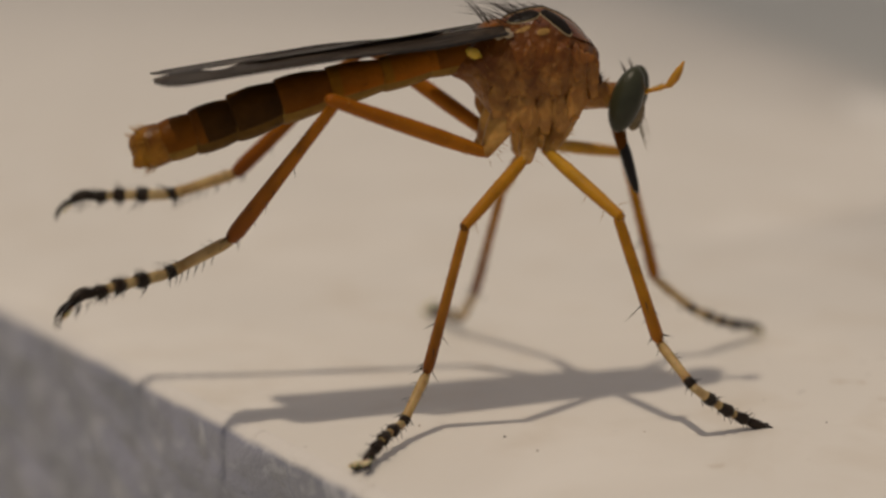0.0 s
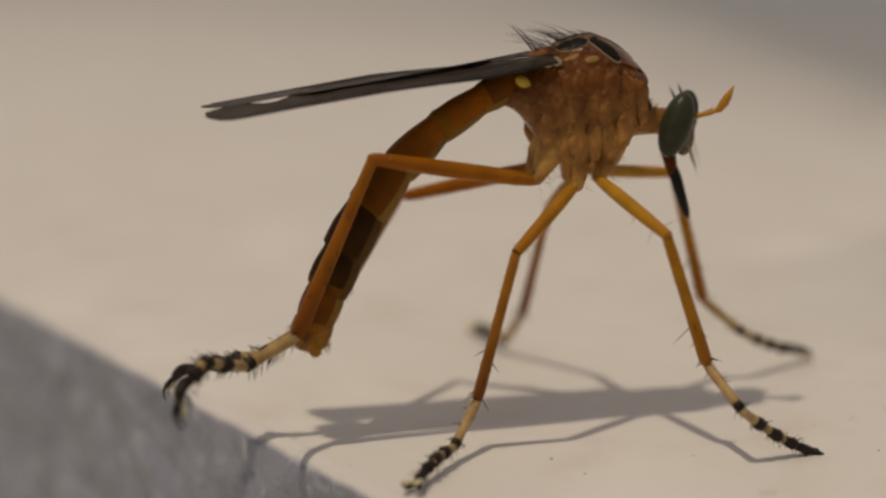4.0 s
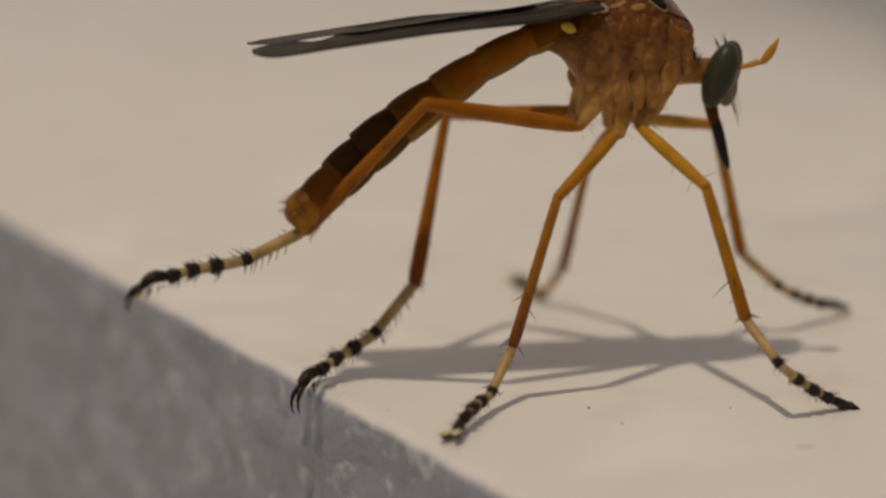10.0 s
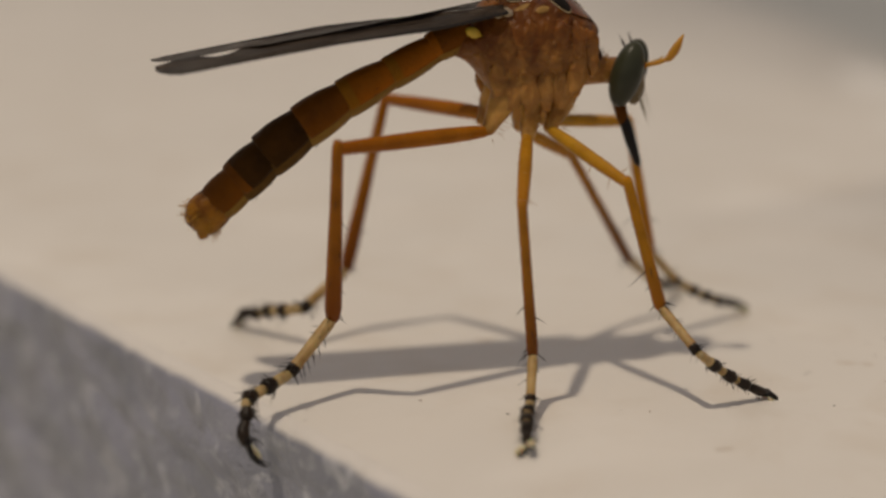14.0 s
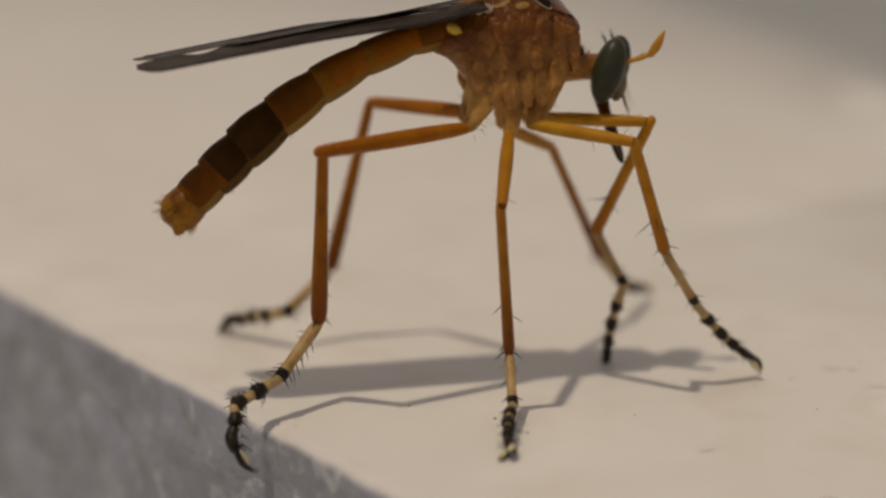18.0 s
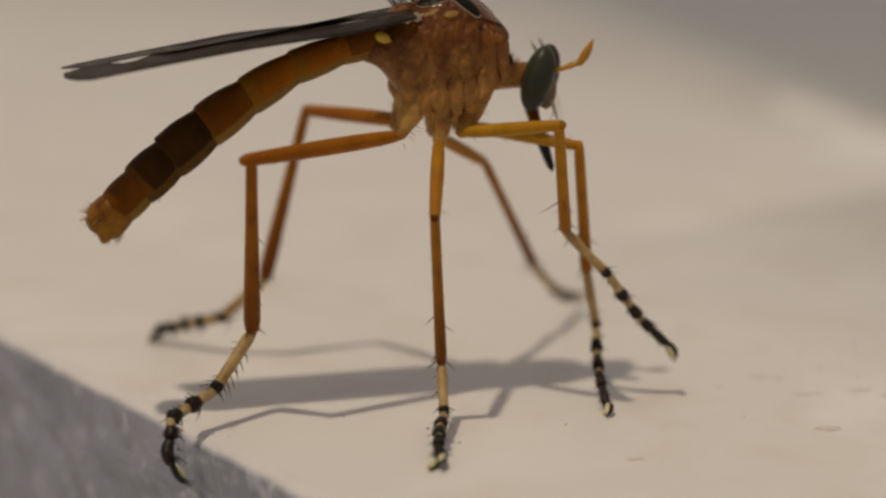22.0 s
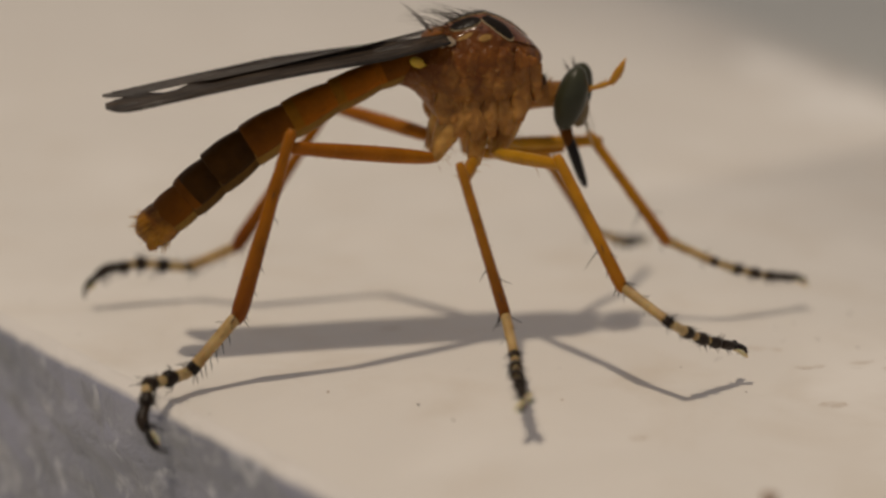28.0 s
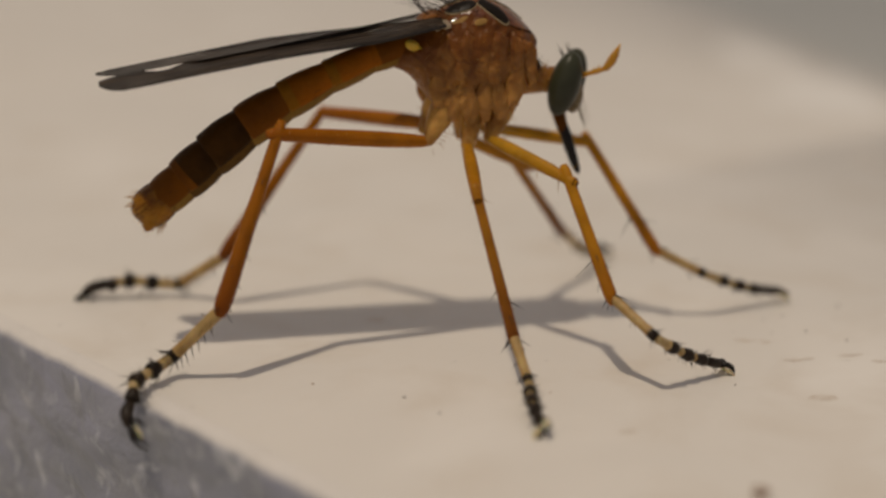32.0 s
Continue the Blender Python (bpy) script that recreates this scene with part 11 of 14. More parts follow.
    walk(legs['front_right']['basitarsus'], [
        (0, pose(0.00543, -0.00435, -0.01159, -51.3, 27, -74.2)), (0.5, pose(0.00518, -0.00486, -0.01133, -52.6, 27.3, -74.7)),
        (1, pose(0.00472, -0.00528, -0.01125, -53.4, 27.5, -75.1)), (1.5, pose(0.00498, -0.00522, -0.01123, -53.1, 27.4, -74.9)),
        (2, pose(0.00492, -0.00514, -0.01131, -52.7, 27.4, -74.7)), (2.5, pose(0.00499, -0.00513, -0.0114, -52.7, 27.4, -74.7)),
        (3, pose(0.00476, -0.00526, -0.01124, -52.5, 27.3, -74.6)), (4, pose(0.00486, -0.00518, -0.0112, -52.2, 27.4, -74.4)),
        (5, pose(0.00474, -0.00579, -0.01105, -52.3, 27.4, -74.4)), (5.5, pose(0.00472, -0.006, -0.01094, -52.4, 27.5, -74.4)),
        (6, pose(0.00448, -0.00601, -0.01065, -52.9, 27.7, -74.7)), (6.5, pose(0.0045, -0.0061, -0.01084, -52.8, 27.7, -74.6)),
        (7, pose(0.00462, -0.00556, -0.01095, -52.1, 27.5, -74.3)), (7.5, pose(0.00502, -0.00548, -0.01112, -51.5, 27.3, -74)),
        (8, pose(0.00483, -0.00549, -0.01098, -51.4, 27.3, -73.9)), (8.5, pose(0.00479, -0.00557, -0.01118, -50.5, 27.1, -73.5)),
        (9, pose(0.00501, -0.00539, -0.01113, -49.8, 26.9, -73.1)), (9.5, pose(0.00463, -0.00569, -0.01116, -50.1, 26.9, -73.3)),
        (10, pose(0.00476, -0.00591, -0.01122, -50.3, 26.9, -73.4)), (10.5, pose(0.00452, -0.00585, -0.01098, -50.5, 26.9, -73.6)),
        (11, pose(0.0045, -0.00618, -0.01138, -51, 27, -73.9)), (11.5, pose(0.00429, -0.00621, -0.01081, -51.8, 27.8, -73.9)),
        (12, pose(0.004, -0.00625, -0.01102, -53.6, 28.8, -74.4)), (12.5, pose(0.00431, -0.00572, -0.01102, -54.3, 29.6, -74.5)),
        (13, pose(0.00481, -0.00435, -0.01142, -53.7, 30, -73.9)), (13.25, pose(0.00519, -0.00423, -0.01028, -40.8, 24, -68.7)),
        (13.5, pose(0.00551, -0.00438, -0.0111, -43.9, 34.8, -63.3)), (14, pose(0.00489, -0.00529, -0.01085, -46.8, 31.2, -68)),
        (14.5, pose(0.00481, -0.00565, -0.01076, -51.7, 28.6, -73.3)), (15, pose(0.00482, -0.00515, -0.0096, -38.3, 33, -59.4)),
        (15.5, pose(0.00482, -0.00471, -0.00884, -23.3, 40.5, -37.6)), (16, pose(0.00484, -0.00427, -0.00865, -4.5, 47.8, -10.1)),
        (16.5, pose(0.00485, -0.00379, -0.00885, 13.5, 50.7, 13.2)), (17, pose(0.00548, -0.00279, -0.00817, 9, 47.7, 8.1)),
        (17.5, pose(0.00562, -0.00331, -0.00818, 5.6, 51.2, 3.2)), (18, pose(0.00676, -0.0029, -0.00915, -0.7, 58.6, -4.8)),
        (18.25, pose(0.00711, -0.00293, -0.00914, 11.8, 55.7, 10.2)), (18.5, pose(0.00745, -0.00302, -0.00912, 21.5, 51.2, 22.8)),
        (18.75, pose(0.00762, -0.00248, -0.00909, 10.6, 55.1, 8.9)), (19, pose(0.00775, -0.00204, -0.00905, -2.7, 57.1, -7.2)),
        (19.25, pose(0.0075, -0.00261, -0.00908, 4.8, 55.7, 1.8)), (19.5, pose(0.00727, -0.00312, -0.00911, 11.4, 53.7, 10)),
        (20, pose(0.00754, -0.00216, -0.00905, -1.8, 54.7, -6.2)), (20.5, pose(0.00757, -0.00205, -0.00887, -1.8, 55.1, -6)),
        (21, pose(0.00777, -0.00173, -0.00894, -1.9, 55.4, -6)), (21.25, pose(0.00641, -0.00172, -0.00789, -5.4, 50.4, -10.6)),
        (21.5, pose(0.00504, -0.00173, -0.00683, -7.8, 45.2, -14.5)), (22, pose(0.00567, -0.00168, -0.00796, -14.1, 44.4, -23.2)),
        (22.25, pose(0.00568, -0.00171, -0.00788, 2.2, 45.9, -0.2)), (22.5, pose(0.00568, -0.00177, -0.00779, 18, 42.9, 22.2)),
        (22.75, pose(0.00563, -0.00188, -0.00936, 13.3, 46.1, 14.9)), (23, pose(0.00556, -0.00203, -0.01093, 7.8, 48.8, 7.2)),
        (23.5, pose(0.00543, -0.00244, -0.01156, 0.1, 49.2, -2.7)), (24, pose(0.00571, -0.00251, -0.01152, 7.4, 48.7, 7)),
        (24.25, pose(0.00617, -0.00206, -0.01154, -3.9, 48.6, -7.9)), (24.5, pose(0.00659, -0.00175, -0.01153, -14.6, 46.5, -22.4)),
        (24.75, pose(0.00681, -0.00307, -0.01025, -3.9, 35.1, -9.4)), (25, pose(0.007, -0.00452, -0.01089, 2.7, 37.4, 1.9)),
        (25.25, pose(0.00609, -0.00488, -0.01007, -13.1, 31.5, -26.4)), (25.5, pose(0.00519, -0.00521, -0.01118, -36.8, 35.3, -54.5)),
        (26, pose(0.00414, -0.00652, -0.0102, -38.9, 42.8, -51.6)), (26.5, pose(0.00471, -0.00741, -0.00896, -34.2, 35.8, -50.7)),
        (27, pose(0.00469, -0.00742, -0.00831, -31.9, 30.1, -52.2)), (28, pose(0.00456, -0.00836, -0.00799, -30.8, 24.8, -55)),
        (28.5, pose(0.00452, -0.00853, -0.00839, -34.8, 27, -56.8)), (29, pose(0.00459, -0.00832, -0.00905, -40.1, 30.8, -58.7)),
        (29.5, pose(0.00456, -0.00835, -0.00907, -39.5, 30, -58.7)), (30, pose(0.00453, -0.00843, -0.00871, -38.8, 29.2, -58.8)),
        (30.5, pose(0.00474, -0.00848, -0.00876, -38.8, 28.7, -59.1)), (31, pose(0.00466, -0.00838, -0.00906, -38.5, 28.1, -59.4)),
        (31.5, pose(0.00477, -0.00826, -0.00921, -38.5, 27.6, -59.7)), (32, pose(0.0045, -0.00819, -0.00919, -38.1, 27, -59.9)),])
    walk(legs['front_right']['tarsus'], [
        (0, pose(0.00615, -0.00692, -0.01296, 7.6, 29.3, 11)), (0.5, pose(0.00588, -0.00743, -0.01272, 8, 30.6, 11.3)),
        (1, pose(0.00542, -0.00786, -0.01264, 8.2, 31.3, 11.4)), (1.5, pose(0.00567, -0.0078, -0.01261, 8.2, 31.1, 11.5)),
        (2, pose(0.00562, -0.00771, -0.0127, 8.2, 30.8, 11.6)), (2.5, pose(0.00569, -0.0077, -0.01279, 8.3, 30.8, 11.7)),
        (3, pose(0.00546, -0.00783, -0.01263, 8.4, 30.8, 11.8)), (3.5, pose(0.00558, -0.00761, -0.01264, 8.3, 30.5, 11.9)),
        (4, pose(0.00557, -0.00774, -0.01259, 8.4, 30.6, 12)), (5, pose(0.00546, -0.00835, -0.01243, 8.5, 30.9, 12.3)),
        (5.5, pose(0.00543, -0.00856, -0.01232, 8.6, 31, 12.5)), (6, pose(0.00519, -0.00857, -0.01204, 8.9, 31.5, 12.7)),
        (6.5, pose(0.00522, -0.00866, -0.01223, 9, 31.5, 12.8)), (7, pose(0.00534, -0.00813, -0.01234, 8.8, 30.9, 12.8)),
        (7.5, pose(0.00575, -0.00805, -0.01249, 8.7, 30.5, 12.8)), (8, pose(0.00558, -0.00805, -0.01236, 8.8, 30.4, 12.9)),
        (8.5, pose(0.00555, -0.00814, -0.01254, 8.7, 29.7, 12.9)), (9, pose(0.00579, -0.00795, -0.01248, 8.5, 29, 13)),
        (9.5, pose(0.0054, -0.00826, -0.01251, 9.2, 29.1, 14.3)), (10, pose(0.00552, -0.00847, -0.01258, 9.8, 29.1, 15.5)),
        (10.5, pose(0.00527, -0.00842, -0.01234, 10.4, 29, 16.7)), (11, pose(0.00525, -0.00875, -0.01275, 11.2, 29.2, 17.9)),
        (11.5, pose(0.00504, -0.00875, -0.0122, 11.2, 30, 17.3)), (12, pose(0.00471, -0.00879, -0.01246, 11.4, 31.7, 17)),
        (12.5, pose(0.00501, -0.00823, -0.0125, 11.3, 32.4, 16.5)), (13, pose(0.00553, -0.00684, -0.01292, 10.8, 32.1, 15.7)),
        (13.25, pose(0.00619, -0.00678, -0.0115, 11.7, 30.3, 18.3)), (13.5, pose(0.00662, -0.00657, -0.01281, 10.7, 33.3, 15.1)),
        (14, pose(0.00586, -0.00767, -0.01241, 10, 31.7, 14.5)), (14.5, pose(0.00556, -0.00816, -0.01219, 8.5, 31.8, 11.8)),
        (15, pose(0.0061, -0.00732, -0.01124, 12.6, 30.7, 19.7)), (15.5, pose(0.00664, -0.0061, -0.01079, 14.4, 31.5, 22.2)),
        (16, pose(0.00682, -0.00462, -0.01087, 14.2, 34.5, 20.1)), (16.5, pose(0.0067, -0.00336, -0.01117, 15.1, 37.9, 19.7)),
        (16.75, pose(0.00731, -0.00297, -0.00959, 20.1, 39.9, 25.7)), (17, pose(0.00749, -0.00251, -0.01039, 25.7, 44.1, 30.7)),
        (17.25, pose(0.00775, -0.00277, -0.00927, 21.4, 41.9, 26.5)), (17.5, pose(0.0075, -0.00321, -0.01052, 17.2, 41.9, 20.8)),
        (17.75, pose(0.00792, -0.00311, -0.01112, 15, 41.8, 17.9)), (18, pose(0.00831, -0.00303, -0.01171, 12.4, 41.7, 14.3)),
        (18.25, pose(0.00877, -0.00264, -0.01162, 12.8, 44.5, 13.9)), (18.5, pose(0.00919, -0.00229, -0.01146, 13, 47.6, 13.3)),
        (19, pose(0.00936, -0.00224, -0.01157, 8.2, 47.2, 7.1)), (19.5, pose(0.00902, -0.00282, -0.01153, 11, 47, 10.9)),
        (20, pose(0.00926, -0.00235, -0.0115, 7.2, 48.4, 5.6)), (20.5, pose(0.00928, -0.00224, -0.01133, 8.3, 47, 7.5)),
        (21, pose(0.00946, -0.00191, -0.01141, 9.2, 45.6, 9.1)), (21.25, pose(0.00829, -0.00208, -0.0102, 5.4, 41.4, 4.5)),
        (21.5, pose(0.00709, -0.00226, -0.00896, 2.1, 36.7, -0)), (21.75, pose(0.00737, -0.00241, -0.00951, 1.7, 42.9, -1.1)),
        (22, pose(0.00765, -0.00252, -0.01006, 0.8, 49, -2.3)), (22.25, pose(0.00777, -0.00172, -0.01003, -7, 40.9, -13.9)),
        (22.5, pose(0.00772, -0.00094, -0.00983, -10.4, 32.1, -22.4)), (22.75, pose(0.00763, -0.00134, -0.01152, 0.6, 31.5, -2.1)),
        (23, pose(0.00751, -0.00179, -0.01319, 8.4, 28.9, 13.8)), (23.5, pose(0.00738, -0.00254, -0.01383, 7.2, 26.5, 12.9)),
        (24, pose(0.00768, -0.00227, -0.01377, 7.2, 26.3, 13)), (24.25, pose(0.00813, -0.00233, -0.01379, 5.6, 27.6, 9.2)),
        (24.5, pose(0.0085, -0.00254, -0.01371, 3.5, 29.3, 4.5)), (24.75, pose(0.00923, -0.00347, -0.01198, 6.5, 25.7, 12.2)),
        (25, pose(0.00939, -0.00444, -0.01271, 8.8, 26.1, 17)), (25.25, pose(0.00839, -0.00602, -0.01164, 7.9, 23.2, 17.2)),
        (25.5, pose(0.00661, -0.00721, -0.0129, 5.4, 25.4, 10.3)), (25.75, pose(0.00603, -0.00785, -0.01259, 6.1, 28.9, 10.7)),
        (26, pose(0.00551, -0.00825, -0.01223, 6.8, 32.3, 11.1)), (26.25, pose(0.00609, -0.00893, -0.01017, 10.6, 26.7, 21.1)),
        (26.5, pose(0.00625, -0.00929, -0.01071, 12.2, 25.9, 24.9)), (27, pose(0.00629, -0.00947, -0.00981, 12.1, 24.3, 26.5)),
        (28, pose(0.00613, -0.01059, -0.00925, 11.8, 23.5, 27.6)), (28.5, pose(0.00598, -0.01077, -0.00976, 11.5, 24.1, 26.5)),
        (29, pose(0.00593, -0.01052, -0.01059, 11.1, 25.1, 24.8)), (29.5, pose(0.00591, -0.01057, -0.01057, 10.9, 24.8, 24.6)),
        (30, pose(0.00589, -0.01067, -0.01017, 10.6, 24.6, 24.3)), (30.5, pose(0.00609, -0.01074, -0.01021, 10.7, 24.9, 24.1)),
        (31, pose(0.00601, -0.01065, -0.01048, 10.6, 24.9, 23.9)), (31.5, pose(0.00611, -0.01056, -0.0106, 10.6, 25.3, 23.7)),
        (32, pose(0.00584, -0.0105, -0.01055, 10.5, 25.3, 23.5)),])
    walk(legs['front_left']['femur'], [
        (0, pose(0.00147, 0.0012, -0.003, 6.4, 8.5, 32.3)), (0.5, pose(0.00147, 0.0012, -0.003, 5, 6.9, 30.9)),
        (1, pose(0.00147, 0.0012, -0.003, 4.9, 6.6, 31.5)), (1.5, pose(0.00147, 0.0012, -0.003, 4.7, 6.6, 30.3)),
        (2.5, pose(0.00147, 0.0012, -0.003, 6, 8.5, 31)), (3, pose(0.00147, 0.0012, -0.003, 5.1, 6.8, 32)),
        (4, pose(0.00147, 0.0012, -0.003, 4.9, 6.5, 31.9)), (5, pose(0.00147, 0.0012, -0.003, 4.2, 6.3, 30.3)),
        (5.5, pose(0.00147, 0.0012, -0.003, 4, 5.5, 29.8)), (6, pose(0.00147, 0.0012, -0.003, 2.1, 2.4, 30.7)),
        (6.5, pose(0.00147, 0.0012, -0.003, 3.6, 4.9, 30.3)), (7, pose(0.00147, 0.0012, -0.003, 4, 5.1, 32.1)),
        (7.5, pose(0.00147, 0.0012, -0.003, 5.2, 7.3, 30.3)), (8, pose(0.00147, 0.0012, -0.003, 4.2, 5.7, 31.4)),
        (8.5, pose(0.00147, 0.0012, -0.003, 5.7, 7.6, 32.2)), (10, pose(0.00147, 0.0012, -0.003, 5.2, 7.3, 30.6)),
        (10.5, pose(0.00147, 0.0012, -0.003, 3.2, 3.7, 31.7)), (11, pose(0.00147, 0.0012, -0.003, 5.6, 8.2, 29.7)),
        (11.5, pose(0.00147, 0.0012, -0.003, 2.5, 3.1, 29.8)), (12, pose(0.00147, 0.0012, -0.003, 4.5, 6.7, 29.6)),
        (12.5, pose(0.00147, 0.0012, -0.003, 4.5, 7.1, 28.2)), (13, pose(0.00147, 0.0012, -0.003, 6.8, 10, 30.5)),
        (13.5, pose(0.00147, 0.0012, -0.003, 6.9, 9.9, 31.9)), (14, pose(0.00147, 0.0012, -0.003, 4.1, 6.3, 28.4)),
        (14.25, pose(0.00147, 0.0012, -0.003, 0.5, -0.1, 28.2)), (14.5, pose(0.00147, 0.0012, -0.003, -2.7, -5.8, 27.5)),
        (15, pose(0.00147, 0.0012, -0.003, -3, -8.1, 20.8)), (15.5, pose(0.00147, 0.0012, -0.003, -1.4, -5.9, 13.7)),
        (16, pose(0.00147, 0.0012, -0.003, 0.3, 0.6, 8.1)), (16.5, pose(0.00147, 0.0012, -0.003, 1.5, 9.3, 5)),
        (16.75, pose(0.00147, 0.0012, -0.003, -0.2, -4, 1.3)), (17, pose(0.00147, 0.0012, -0.003, 0.4, 1.8, 3.5)),
        (17.5, pose(0.00147, 0.0012, -0.003, 0.2, 0.6, 8.2)), (17.75, pose(0.00147, 0.0012, -0.003, 2.3, -10.2, -16.7)),
        (18, pose(0.00147, 0.0012, -0.003, 0.7, -0.4, -34.4)), (18.25, pose(0.00147, 0.0012, -0.003, 1.8, -2.3, -36.6)),
        (18.5, pose(0.00147, 0.0012, -0.003, 2.5, -3, -38.8)), (18.75, pose(0.00147, 0.0012, -0.003, -1.1, 2.5, -36)),
        (19, pose(0.00147, 0.0012, -0.003, -4.9, 9.8, -33.5)), (19.25, pose(0.00147, 0.0012, -0.003, -1.4, 2.8, -37.3)),
        (19.5, pose(0.00147, 0.0012, -0.003, 3.4, -4.2, -40.7)), (19.75, pose(0.00147, 0.0012, -0.003, -2.3, 3.9, -39.9)),
        (20, pose(0.00147, 0.0012, -0.003, -7, 12.1, -36.6)), (20.25, pose(0.00147, 0.0012, -0.003, -3.4, 7.2, -37.7)),
        (20.5, pose(0.00147, 0.0012, -0.003, -1.7, 3.2, -38.4)), (20.75, pose(0.00147, 0.0012, -0.003, -3.5, 7.2, -38)),
        (21, pose(0.00147, 0.0012, -0.003, -6.5, 12.5, -33.8)), (21.25, pose(0.00147, 0.0012, -0.003, -4, 11, -26.8)),
        (21.5, pose(0.00147, 0.0012, -0.003, -3.7, 9.3, -27.6)), (22, pose(0.00147, 0.0012, -0.003, -3.5, 8, -30.6)),
        (22.25, pose(0.00147, 0.0012, -0.003, 0.3, -1.7, -12.8)), (22.5, pose(0.00147, 0.0012, -0.003, 1.3, 9, 5.3)),
        (23, pose(0.00147, 0.0012, -0.003, 1.5, 7, 8.9)), (23.25, pose(0.00147, 0.0012, -0.003, -0.2, -0.5, 18.1)),
        (23.5, pose(0.00147, 0.0012, -0.003, -0.6, -1.1, 27)), (23.75, pose(0.00147, 0.0012, -0.003, 1.4, 2.4, 31.4)),
        (24, pose(0.00147, 0.0012, -0.003, 4.7, 6.5, 35.3)), (24.25, pose(0.00147, 0.0012, -0.003, 2.2, 4.2, 25.8)),
        (24.5, pose(0.00147, 0.0012, -0.003, 3.2, 9.6, 15.8)), (24.75, pose(0.00147, 0.0012, -0.003, 1.7, 3.6, 20.2)),
        (25, pose(0.00147, 0.0012, -0.003, 0.7, 0.5, 25.3)), (25.25, pose(0.00147, 0.0012, -0.003, 1.4, 2.7, 21)),
        (25.5, pose(0.00147, 0.0012, -0.003, 2.9, 9, 15.5)), (25.75, pose(0.00147, 0.0012, -0.003, 4.6, 15.3, 16.4)),
        (26, pose(0.00147, 0.0012, -0.003, 7.1, 21.4, 18.2)), (26.25, pose(0.00147, 0.0012, -0.003, 3, 7.5, 20.2)),
        (26.5, pose(0.00147, 0.0012, -0.003, 0.2, -0.8, 20.2)), (27, pose(0.00147, 0.0012, -0.003, 0.7, -0.9, 18.1)),
        (27.5, pose(0.00147, 0.0012, -0.003, 0.9, 0.7, 13.8)), (28, pose(0.00147, 0.0012, -0.003, 1, 3.5, 9.4)),
        (28.5, pose(0.00147, 0.0012, -0.003, 1, 6.5, 7)), (29, pose(0.00147, 0.0012, -0.003, 0.8, 9.8, 4.5)),
        (29.5, pose(0.00147, 0.0012, -0.003, 1.1, 9.8, 6)), (30, pose(0.00147, 0.0012, -0.003, 0.9, 5.9, 7.9)),
        (30.5, pose(0.00147, 0.0012, -0.003, -1.6, 3.9, -19.9)), (31, pose(0.00147, 0.0012, -0.003, 1.1, 11.1, 6.1)),
        (31.5, pose(0.00147, 0.0012, -0.003, -3.7, 10.1, -20)), (32, pose(0.00147, 0.0012, -0.003, 1.6, 11.8, 8.5)),])
